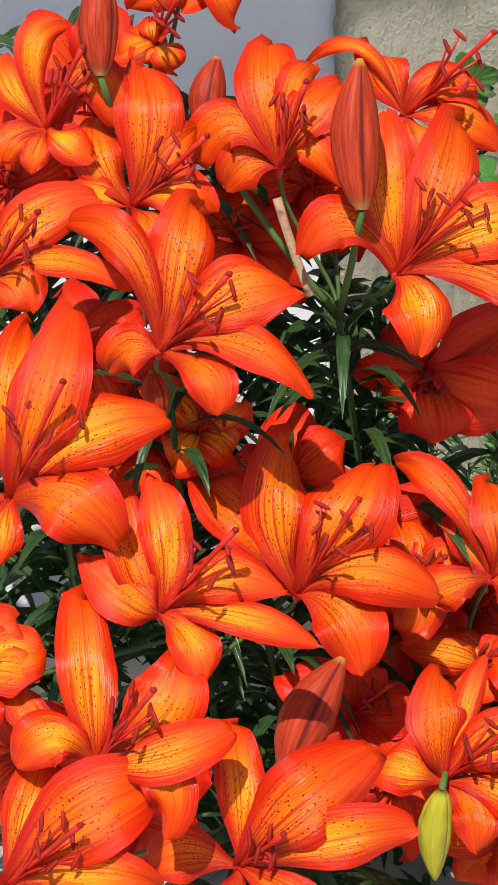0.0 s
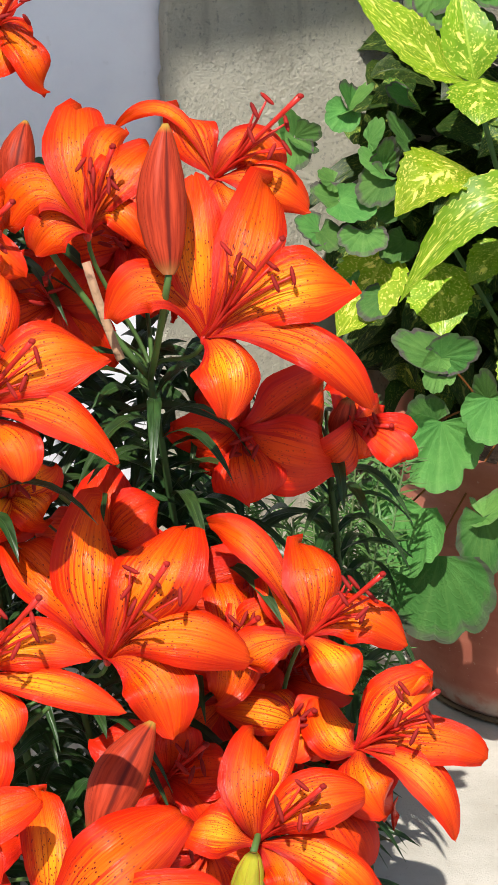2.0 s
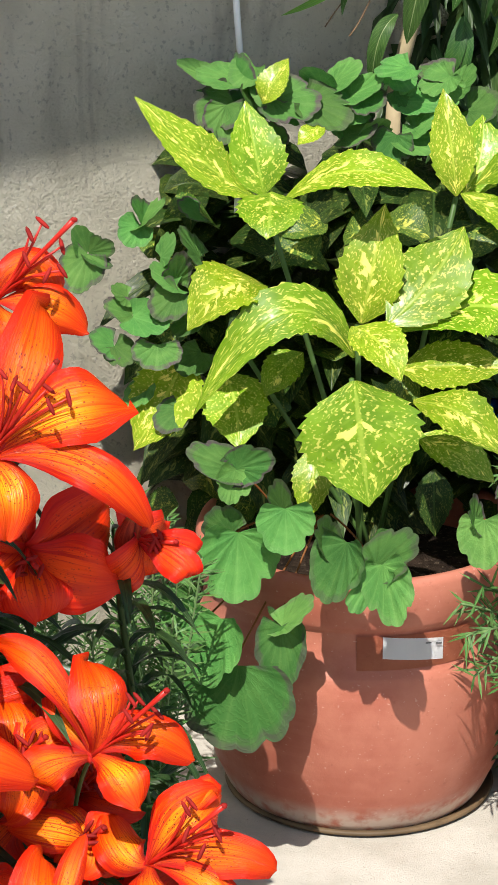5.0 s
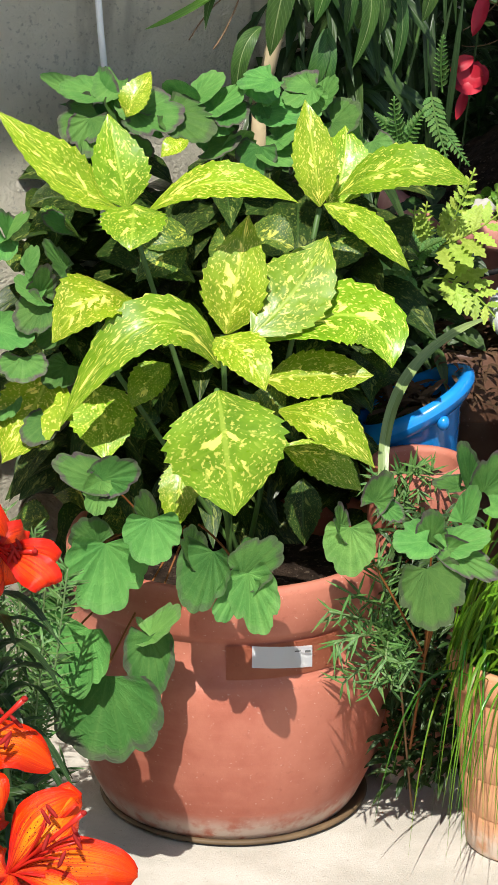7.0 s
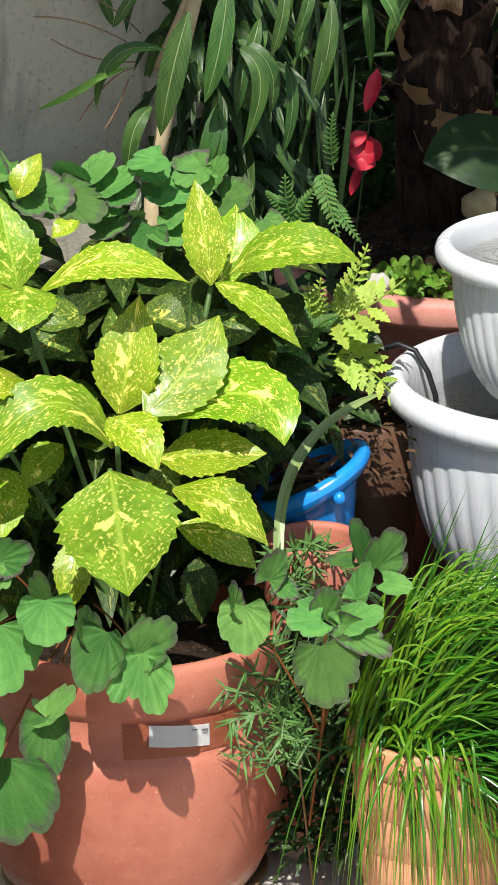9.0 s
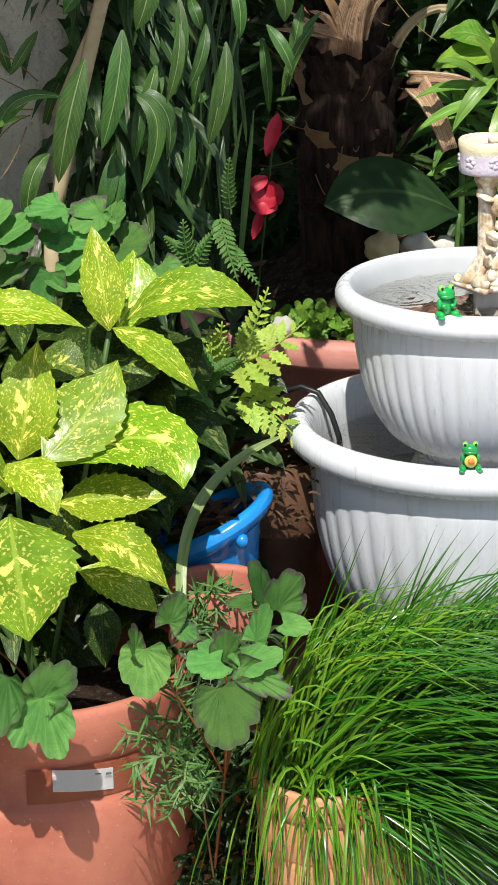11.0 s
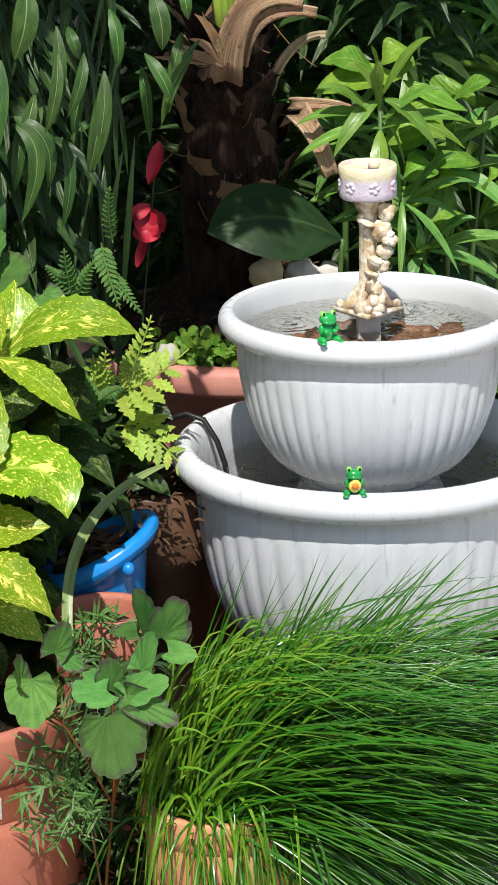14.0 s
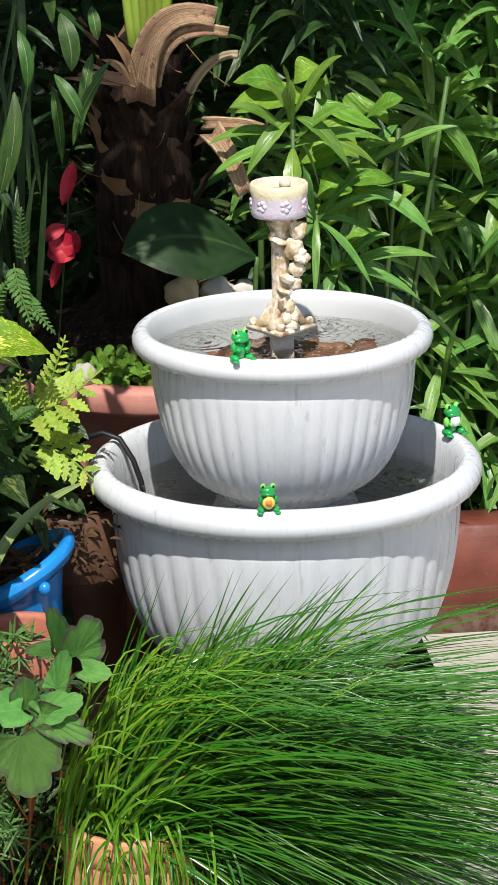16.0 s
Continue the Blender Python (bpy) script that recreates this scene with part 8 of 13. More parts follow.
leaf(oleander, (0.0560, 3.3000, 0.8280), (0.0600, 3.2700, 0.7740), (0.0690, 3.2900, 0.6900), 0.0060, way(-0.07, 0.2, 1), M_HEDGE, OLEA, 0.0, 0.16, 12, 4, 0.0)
leaf(oleander, (0.0820, 3.4220, 0.8900), (0.0830, 3.3920, 0.8410), (0.0960, 3.4120, 0.7620), 0.0070, way(0.18, 0.2, 1), M_HEDGE, OLEA, 0.0, 0.14, 12, 4, 0.0)
leaf(oleander, (0.0810, 3.4280, 0.9150), (0.0700, 3.3980, 0.8500), (0.0680, 3.4180, 0.7540), 0.0077, way(-0.18, 0.2, 1), M_HEDGE, OLEA, 0.0, 0.14, 12, 4, 0.0)
leaf(oleander, (0.2080, 3.2890, 0.9930), (0.2120, 3.2590, 0.9460), (0.2080, 3.2790, 0.8720), 0.0087, way(0.07, 0.2, 1), M_LILY_LEAF, OLEA, 0.0, 0.14, 12, 4, 0.0)
leaf(oleander, (0.1860, 3.3570, 0.7850), (0.1830, 3.3270, 0.7530), (0.1820, 3.3470, 0.6890), 0.0078, way(0.11, 0.2, 1), M_LILY_LEAF, OLEA, 0.0, 0.16, 12, 4, 0.0)
stalk(oleander, (0.033, 3.25, 0.1), (0.0270, 3.3590, 0.9490), 0.002, M_STEM, -0.03, "stem")
stalk(oleander, (0.067, 3.25, 0.1), (0.1330, 3.3480, 0.8930), 0.002, M_STEM, -0.03, "stem")
stalk(oleander, (0.069, 3.25, 0.1), (0.1030, 3.3280, 0.9250), 0.002, M_STEM, -0.03, "stem")
stalk(oleander, (0.019, 3.25, 0.1), (0.1230, 3.3250, 0.9040), 0.002, M_STEM, -0.03, "stem")
stalk(oleander, (0.040, 3.25, 0.1), (0.2230, 3.2950, 0.9050), 0.002, M_STEM, -0.03, "stem")
stalk(oleander, (0.058, 3.25, 0.1), (0.2080, 3.4190, 0.9010), 0.002, M_STEM, -0.03, "stem")
stalk(oleander, (0.018, 3.25, 0.1), (0.2040, 3.3210, 0.9460), 0.002, M_STEM, -0.03, "stem")
stalk(oleander, (0.020, 3.25, 0.1), (0.1190, 3.3060, 0.9410), 0.002, M_STEM, -0.03, "stem")
stalk(oleander, (0.030, 3.25, 0.1), (0.1470, 3.4190, 0.9120), 0.002, M_STEM, -0.03, "stem")
stalk(oleander, (0.0030, 3.1500, 0.8260), (-0.1050, 3.1250, 0.8670), 0.0008, M_DRY, -0.02, "dry_strand")
stalk(oleander, (-0.0030, 3.1500, 0.8150), (-0.0880, 3.1250, 0.8440), 0.0008, M_DRY, 0.015, "dry_strand")
stalk(oleander, (-0.0060, 3.1500, 0.8090), (-0.0610, 3.1250, 0.7590), 0.0008, M_DRY, -0.02, "dry_strand")
stalk(oleander, (0.0030, 3.1500, 0.8440), (-0.0760, 3.1250, 0.8950), 0.0008, M_DRY, -0.02, "dry_strand")
stalk(oleander, (-0.0100, 3.1500, 0.7970), (-0.0360, 3.1250, 0.7500), 0.0008, M_DRY, 0.01, "dry_strand")
# Sword leaves take the dark hosta green in place of shade.
blades = thing("iris_clump", "clump of upright sword leaves coloured dark for shade", "plant", (0.2, 3.4, 0.1))
leaf(blades, (0.1800, 3.3080, 0.5610), (0.1710, 3.2780, 0.7030), (0.1740, 3.2980, 0.8060), 0.0064, way(0.21, 0.2, 1), M_HOSTA, STRAP, 0.0, 0.17, 12, 4, 0.0)
leaf(blades, (0.1500, 3.3310, 0.5950), (0.1400, 3.3010, 0.7720), (0.1170, 3.3210, 0.9090), 0.0098, way(0.07, 0.2, 1), M_HOSTA, STRAP, 0.0, 0.21, 12, 4, 0.0)
leaf(blades, (0.1440, 3.3020, 0.5900), (0.1470, 3.2720, 0.7530), (0.1630, 3.2920, 0.8760), 0.0074, way(-0.24, 0.2, 1), M_HOSTA, STRAP, 0.0, 0.23, 12, 4, 0.0)
leaf(blades, (0.1650, 3.3090, 0.5580), (0.1490, 3.2790, 0.6790), (0.1440, 3.2990, 0.7620), 0.0116, way(0.06, 0.2, 1), M_HOSTA, STRAP, 0.0, 0.24, 12, 4, 0.0)
leaf(blades, (0.1470, 3.3350, 0.5900), (0.1640, 3.3050, 0.7560), (0.2000, 3.3250, 0.8840), 0.0100, way(0.02, 0.2, 1), M_HOSTA, STRAP, 0.0, 0.13, 12, 4, 0.0)
leaf(blades, (0.1520, 3.3130, 0.5580), (0.1500, 3.2830, 0.7480), (0.1590, 3.3030, 0.8970), 0.0076, way(-0.16, 0.2, 1), M_HOSTA, STRAP, 0.0, 0.06, 12, 4, 0.0)
leaf(blades, (0.1930, 3.3320, 0.5590), (0.2040, 3.3020, 0.6710), (0.1950, 3.3220, 0.7450), 0.0078, way(0.00, 0.2, 1), M_HOSTA, STRAP, 0.0, 0.10, 12, 4, 0.0)
leaf(blades, (0.2030, 3.3250, 0.5710), (0.1990, 3.2950, 0.6980), (0.1900, 3.3150, 0.7850), 0.0089, way(0.04, 0.2, 1), M_HOSTA, STRAP, 0.0, 0.11, 12, 4, 0.0)
leaf(blades, (0.1530, 3.3170, 0.5560), (0.1550, 3.2870, 0.7030), (0.1560, 3.3070, 0.8100), 0.0071, way(-0.08, 0.2, 1), M_HOSTA, STRAP, 0.0, 0.15, 12, 4, 0.0)
leaf(blades, (0.1980, 3.4720, 0.5490), (0.1820, 3.4420, 0.6830), (0.1760, 3.4620, 0.7770), 0.0111, way(-0.05, 0.2, 1), M_HOSTA, STRAP, 0.0, 0.18, 12, 4, 0.0)
leaf(blades, (0.1240, 3.3080, 0.5960), (0.1200, 3.2780, 0.7530), (0.1270, 3.2980, 0.8700), 0.0066, way(0.08, 0.2, 1), M_HOSTA, STRAP, 0.0, 0.09, 12, 4, 0.0)
leaf(blades, (0.2110, 3.4140, 0.5650), (0.1940, 3.3840, 0.6950), (0.2060, 3.4040, 0.7860), 0.0089, way(0.20, 0.2, 1), M_HOSTA, STRAP, 0.0, 0.21, 12, 4, 0.0)
leaf(blades, (0.1980, 3.3170, 0.5820), (0.1980, 3.2870, 0.6970), (0.2210, 3.3070, 0.7750), 0.0082, way(0.27, 0.2, 1), M_HOSTA, STRAP, 0.0, 0.13, 12, 4, 0.0)
leaf(blades, (0.2150, 3.3260, 0.6000), (0.2230, 3.2960, 0.7080), (0.2320, 3.3160, 0.7780), 0.0081, way(0.28, 0.2, 1), M_HOSTA, STRAP, 0.0, 0.18, 12, 4, 0.0)
leaf(blades, (0.1630, 3.3500, 0.5760), (0.1600, 3.3200, 0.7580), (0.1770, 3.3400, 0.9000), 0.0085, way(0.12, 0.2, 1), M_HOSTA, STRAP, 0.0, 0.18, 12, 4, 0.0)
leaf(blades, (0.1650, 3.4630, 0.5220), (0.1520, 3.4330, 0.6720), (0.1430, 3.4530, 0.7810), 0.0107, way(0.16, 0.2, 1), M_HOSTA, STRAP, 0.0, 0.22, 12, 4, 0.0)
leaf(blades, (0.1560, 3.3940, 0.5760), (0.1490, 3.3640, 0.7750), (0.1320, 3.3840, 0.9330), 0.0130, way(-0.25, 0.2, 1), M_HOSTA, STRAP, 0.0, 0.19, 12, 4, 0.0)
leaf(blades, (0.2030, 3.4130, 0.5510), (0.1960, 3.3830, 0.7420), (0.2170, 3.4030, 0.8920), 0.0101, way(0.25, 0.2, 1), M_HOSTA, STRAP, 0.0, 0.18, 12, 4, 0.0)

rng = random.Random(77)
for i in range(24):
    tip = Vector((rng.uniform(-0.02, 0.27), rng.uniform(3.20, 3.34), rng.uniform(0.60, 0.90)))
    size = rng.uniform(0.085, 0.14)
    side = rng.gauss(0, 0.3)
    base = tip + Vector((-side * size, rng.uniform(-0.01, 0.02), size * rng.uniform(0.8, 1.0)))
    if (base.x < 0.05 and tip.z < 0.74) or (tip.x > 0.18 and tip.z < 0.76):
        continue
    leaf(oleander, base, (base + tip) / 2 + Vector((side * 0.02, -0.03, 0.018)), tip, rng.uniform(0.008, 0.015), way(rng.uniform(-0.5, 0.5), 0.2, 1), M_OLEANDER, OLEA, 0.0, rng.uniform(0.05, 0.3), 12, 4, 0.0)
stalk(oleander, (0.020, 3.19, 0.80), (0.105, 3.17, 0.99), 0.0055, M_WOODY, -0.006, "stem")

# ---- ferns ----
fern = thing("fern", "yellow-green fern with toothed fronds behind the laurel", "fern", (0.1800, 3.2400, 0.4520))
frond(fern, (0.1950, 3.2000, 0.5220), (0.2270, 3.1725, 0.5290), (0.2790, 3.1750, 0.5760), 0.062, M_FERN, 5, 1)
frond(fern, (0.2070, 3.2400, 0.5090), (0.2280, 3.2200, 0.5590), (0.2410, 3.2100, 0.6050), 0.0273, M_FERN, 9, 2)
frond(fern, (0.1990, 3.1900, 0.4890), (0.2340, 3.1625, 0.5000), (0.2770, 3.1650, 0.4350), 0.05, M_FERN, 5, 3)
frond(fern, (0.1890, 3.2100, 0.4990), (0.1730, 3.1825, 0.5395), (0.1770, 3.1850, 0.5700), 0.035, M_FERN, 5, 4)
frond(fern, (0.1800, 3.2400, 0.4840), (0.1600, 3.2200, 0.5220), (0.1480, 3.2100, 0.5530), 0.0310, M_FERN_DARK, 8, 5)
frond(fern, (0.1830, 3.2400, 0.4970), (0.1880, 3.2200, 0.5340), (0.1910, 3.2100, 0.5680), 0.0248, M_FERN, 8, 6)
frond(fern, (0.1670, 3.2400, 0.4710), (0.1480, 3.2200, 0.4970), (0.1360, 3.2100, 0.5120), 0.0273, M_FERN_DARK, 7, 7)
fern_b = thing("fern", "small dark green fern in shade", "fern", (0.1730, 3.2000, 0.6160))
frond(fern_b, (0.1590, 3.1400, 0.6310), (0.1490, 3.1200, 0.6750), (0.1490, 3.1100, 0.7050), 0.0180, M_FERN_DARK, 10, 8)
frond(fern_b, (0.1590, 3.1400, 0.6310), (0.1650, 3.1200, 0.6690), (0.1810, 3.1100, 0.6920), 0.0180, M_FERN_DARK, 10, 9)
frond(fern_b, (0.1880, 3.1400, 0.7030), (0.1910, 3.1200, 0.6780), (0.2050, 3.1100, 0.6380), 0.0168, M_FERN_DARK, 10, 10)
frond(fern_b, (0.1940, 3.1400, 0.6730), (0.2060, 3.1200, 0.6600), (0.2280, 3.1100, 0.6320), 0.0132, M_FERN_DARK, 10, 11)
frond(fern_b, (0.1650, 3.1400, 0.6430), (0.1420, 3.1200, 0.6720), (0.1290, 3.1100, 0.6870), 0.0180, M_FERN_DARK, 10, 12)
frond(fern_b, (0.1710, 3.1400, 0.4960), (0.1540, 3.1200, 0.5330), (0.1460, 3.1100, 0.5540), 0.0204, M_FERN_DARK, 10, 13)
frond(fern_b, (0.1830, 3.1400, 0.5080), (0.1660, 3.1200, 0.5510), (0.1580, 3.1100, 0.5780), 0.0204, M_FERN_DARK, 10, 14)
frond(fern_b, (0.1830, 3.1400, 0.4900), (0.1540, 3.1200, 0.5110), (0.1350, 3.1100, 0.5180), 0.0180, M_FERN_DARK, 10, 15)
frond(fern_b, (0.2000, 3.1400, 0.7030), (0.1940, 3.1200, 0.7430), (0.1980, 3.1100, 0.7690), 0.0120, M_FERN_DARK, 10, 16)
frond(fern_b, (0.1740, 3.1400, 0.5210), (0.1850, 3.1200, 0.5450), (0.2050, 3.1100, 0.5540), 0.0180, M_FERN_DARK, 10, 17)
reed = thing("bent_reed", "pale green strap leaf bent over beside the laurel", "leaf", (0.1410, 2.9300, 0.3880))
leaf(reed, (0.1380, 2.9300, 0.3400), (0.1275, 3.0050, 0.4570), (0.2480, 3.1400, 0.4580), 0.0119, way(0.1, 0.3, 0.9), M_REED, ((0, 0.9), (0.5, 1.0), (0.9, 0.7), (1, 0.3)), 0.0, 0.3, 14, 4)

# ---- lance-leaved plants behind the fountain ----
M_LILYGREEN = leaf_skin("lance_leaf", (0.09, 0.19, 0.02), (0.17, 0.31, 0.045), (0.24, 0.40, 0.10), 0.4, 0.4, 2, 0.25)
lance_1 = thing("lance_leaf_plant", "leafy plant with whorls of narrow green leaves", "plant", (0.517, 3.480, 0.1), "plants behind the fountain")
stalk(lance_1, (0.517, 3.480, 0.1), (0.5170, 3.4500, 0.7890), 0.004, M_STEM, 0.0, "stem")
leaf(lance_1, (0.5160, 3.4500, 0.7520), (0.5742, 3.4385, 0.7806), (0.6219, 3.4473, 0.7556), 0.0219, way(0.20, 0.6, 0.7), M_LILYGREEN, LANCE, 0.0, 0.2, 10, 4)
leaf(lance_1, (0.5160, 3.4500, 0.7560), (0.5539, 3.4263, 0.8068), (0.5850, 3.4251, 0.8000), 0.0186, way(0.03, 0.6, 0.7), M_LILYGREEN, LANCE, 0.0, 0.2, 10, 4)
leaf(lance_1, (0.5170, 3.4500, 0.7870), (0.5460, 3.4177, 0.8551), (0.5697, 3.4094, 0.8625), 0.0206, way(0.19, 0.6, 0.7), M_LILYGREEN, LANCE, 0.0, 0.2, 10, 4)
leaf(lance_1, (0.5160, 3.4500, 0.7690), (0.5084, 3.4144, 0.8435), (0.5022, 3.4034, 0.8562), 0.0169, way(-0.12, 0.6, 0.7), M_LILYGREEN, LANCE, 0.0, 0.2, 10, 4)
leaf(lance_1, (0.5170, 3.4500, 0.7820), (0.4929, 3.4246, 0.8354), (0.4732, 3.4220, 0.8307), 0.0233, way(-0.25, 0.6, 0.7), M_LILYGREEN, LANCE, 0.0, 0.2, 10, 4)
leaf(lance_1, (0.5160, 3.4500, 0.7600), (0.4753, 3.4260, 0.8117), (0.4420, 3.4245, 0.8056), 0.0223, way(0.21, 0.6, 0.7), M_LILYGREEN, LANCE, 0.0, 0.2, 10, 4)
leaf(lance_1, (0.5160, 3.4500, 0.7630), (0.4626, 3.4395, 0.7874), (0.4189, 3.4490, 0.7589), 0.0190, way(-0.10, 0.6, 0.7), M_LILYGREEN, LANCE, 0.0, 0.2, 10, 4)
leaf(lance_1, (0.5160, 3.4500, 0.7530), (0.4614, 3.4310, 0.7621), (0.4168, 3.4337, 0.7211), 0.0180, way(-0.03, 0.6, 0.7), M_LILYGREEN, LANCE, 0.0, 0.2, 10, 4)
leaf(lance_1, (0.5170, 3.4500, 0.7850), (0.4855, 3.4236, 0.7795), (0.4598, 3.4202, 0.7266), 0.0193, way(0.28, 0.6, 0.7), M_LILYGREEN, LANCE, 0.0, 0.2, 10, 4)
leaf(lance_1, (0.5160, 3.4500, 0.7510), (0.5125, 3.4146, 0.7297), (0.5096, 3.4038, 0.6639), 0.0221, way(-0.26, 0.6, 0.7), M_LILYGREEN, LANCE, 0.0, 0.2, 10, 4)
leaf(lance_1, (0.5160, 3.4500, 0.7660), (0.5358, 3.4631, 0.7511), (0.5519, 3.4920, 0.6906), 0.0195, way(0.09, 0.6, 0.7), M_LILYGREEN, LANCE, 0.0, 0.2, 10, 4)
leaf(lance_1, (0.5170, 3.4500, 0.7880), (0.5504, 3.4243, 0.7837), (0.5777, 3.4215, 0.7319), 0.0210, way(-0.03, 0.6, 0.7), M_LILYGREEN, LANCE, 0.0, 0.2, 10, 4)
leaf(lance_1, (0.5160, 3.4500, 0.7660), (0.5689, 3.4297, 0.7725), (0.6122, 3.4312, 0.7295), 0.0199, way(0.04, 0.6, 0.7), M_LILYGREEN, LANCE, 0.0, 0.2, 10, 4)
lance_2 = thing("lance_leaf_plant", "leafy plant with whorls of narrow green leaves", "plant", (0.754, 3.980, 0.1), "plants behind the fountain")
stalk(lance_2, (0.754, 3.980, 0.1), (0.7540, 3.9500, 0.7010), 0.004, M_STEM, 0.0, "stem")
leaf(lance_2, (0.7530, 3.9500, 0.6610), (0.8129, 3.9368, 0.6931), (0.8619, 3.9441, 0.6710), 0.0179, way(0.22, 0.6, 0.7), M_LILYGREEN, LANCE, 0.0, 0.2, 10, 4)
leaf(lance_2, (0.7540, 3.9500, 0.6900), (0.8044, 3.9271, 0.7402), (0.8457, 3.9265, 0.7329), 0.0217, way(-0.16, 0.6, 0.7), M_LILYGREEN, LANCE, 0.0, 0.2, 10, 4)
leaf(lance_2, (0.7540, 3.9500, 0.6750), (0.7781, 3.9178, 0.7426), (0.7978, 3.9097, 0.7495), 0.0204, way(-0.26, 0.6, 0.7), M_LILYGREEN, LANCE, 0.0, 0.2, 10, 4)
leaf(lance_2, (0.7540, 3.9500, 0.6690), (0.7517, 3.9733, 0.7597), (0.7498, 4.0105, 0.7856), 0.0180, way(0.29, 0.6, 0.7), M_LILYGREEN, LANCE, 0.0, 0.2, 10, 4)
leaf(lance_2, (0.7540, 3.9500, 0.6840), (0.7197, 3.9203, 0.7470), (0.6917, 3.9141, 0.7502), 0.0251, way(0.04, 0.6, 0.7), M_LILYGREEN, LANCE, 0.0, 0.2, 10, 4)
leaf(lance_2, (0.7540, 3.9500, 0.6990), (0.6993, 3.9291, 0.7456), (0.6545, 3.9302, 0.7353), 0.0201, way(-0.29, 0.6, 0.7), M_LILYGREEN, LANCE, 0.0, 0.2, 10, 4)
leaf(lance_2, (0.7540, 3.9500, 0.6700), (0.6906, 3.9390, 0.6983), (0.6387, 3.9481, 0.6730), 0.0245, way(0.07, 0.6, 0.7), M_LILYGREEN, LANCE, 0.0, 0.2, 10, 4)
leaf(lance_2, (0.7530, 3.9500, 0.6620), (0.6893, 3.9248, 0.6610), (0.6372, 3.9225, 0.6118), 0.0233, way(-0.10, 0.6, 0.7), M_LILYGREEN, LANCE, 0.0, 0.2, 10, 4)
leaf(lance_2, (0.7540, 3.9500, 0.6960), (0.7110, 3.9141, 0.6753), (0.6757, 3.9030, 0.6100), 0.0232, way(0.27, 0.6, 0.7), M_LILYGREEN, LANCE, 0.0, 0.2, 10, 4)
leaf(lance_2, (0.7540, 3.9500, 0.6970), (0.7471, 3.9168, 0.6794), (0.7415, 3.9079, 0.6167), 0.0238, way(-0.23, 0.6, 0.7), M_LILYGREEN, LANCE, 0.0, 0.2, 10, 4)
leaf(lance_2, (0.7540, 3.9500, 0.6930), (0.7866, 3.9119, 0.6680), (0.8132, 3.8989, 0.5992), 0.0241, way(0.05, 0.6, 0.7), M_LILYGREEN, LANCE, 0.0, 0.2, 10, 4)
leaf(lance_2, (0.7530, 3.9500, 0.6650), (0.7875, 3.9216, 0.6562), (0.8158, 3.9165, 0.6006), 0.0217, way(-0.13, 0.6, 0.7), M_LILYGREEN, LANCE, 0.0, 0.2, 10, 4)
leaf(lance_2, (0.7530, 3.9500, 0.6620), (0.8194, 3.9332, 0.6761), (0.8737, 3.9376, 0.6393), 0.0228, way(0.18, 0.6, 0.7), M_LILYGREEN, LANCE, 0.0, 0.2, 10, 4)
lance_3 = thing("lance_leaf_plant", "leafy plant with whorls of narrow green leaves", "plant", (0.696, 3.980, 0.1), "plants behind the fountain")
stalk(lance_3, (0.696, 3.980, 0.1), (0.6960, 3.9500, 0.5340), 0.004, M_STEM, 0.0, "stem")
leaf(lance_3, (0.6960, 3.9500, 0.5270), (0.7505, 3.9328, 0.5663), (0.7950, 3.9368, 0.5501), 0.0230, way(0.18, 0.6, 0.7), M_LILYGREEN, LANCE, 0.0, 0.2, 10, 4)
leaf(lance_3, (0.6960, 3.9500, 0.5020), (0.7510, 3.9281, 0.5505), (0.7960, 3.9284, 0.5419), 0.0198, way(-0.21, 0.6, 0.7), M_LILYGREEN, LANCE, 0.0, 0.2, 10, 4)
leaf(lance_3, (0.6960, 3.9500, 0.5050), (0.7176, 3.9138, 0.5810), (0.7352, 3.9024, 0.5948), 0.0186, way(-0.17, 0.6, 0.7), M_LILYGREEN, LANCE, 0.0, 0.2, 10, 4)
leaf(lance_3, (0.6960, 3.9500, 0.5260), (0.6825, 3.9105, 0.6087), (0.6714, 3.8964, 0.6280), 0.0197, way(0.05, 0.6, 0.7), M_LILYGREEN, LANCE, 0.0, 0.2, 10, 4)
leaf(lance_3, (0.6960, 3.9500, 0.5070), (0.6639, 3.9161, 0.5785), (0.6376, 3.9066, 0.5886), 0.0161, way(-0.02, 0.6, 0.7), M_LILYGREEN, LANCE, 0.0, 0.2, 10, 4)
leaf(lance_3, (0.6960, 3.9500, 0.5030), (0.6421, 3.9311, 0.5455), (0.5979, 3.9338, 0.5320), 0.0182, way(0.00, 0.6, 0.7), M_LILYGREEN, LANCE, 0.0, 0.2, 10, 4)
leaf(lance_3, (0.6960, 3.9500, 0.4900), (0.6226, 3.9697, 0.5259), (0.5625, 4.0040, 0.5069), 0.0163, way(0.04, 0.6, 0.7), M_LILYGREEN, LANCE, 0.0, 0.2, 10, 4)
leaf(lance_3, (0.6960, 3.9500, 0.5040), (0.6228, 3.9239, 0.5022), (0.5630, 3.9208, 0.4524), 0.0189, way(-0.13, 0.6, 0.7), M_LILYGREEN, LANCE, 0.0, 0.2, 10, 4)
leaf(lance_3, (0.6960, 3.9500, 0.5020), (0.6505, 3.9120, 0.4779), (0.6132, 3.8991, 0.4097), 0.0221, way(0.14, 0.6, 0.7), M_LILYGREEN, LANCE, 0.0, 0.2, 10, 4)
leaf(lance_3, (0.6960, 3.9500, 0.5080), (0.6816, 3.9100, 0.4795), (0.6698, 3.8955, 0.4077), 0.0165, way(-0.10, 0.6, 0.7), M_LILYGREEN, LANCE, 0.0, 0.2, 10, 4)
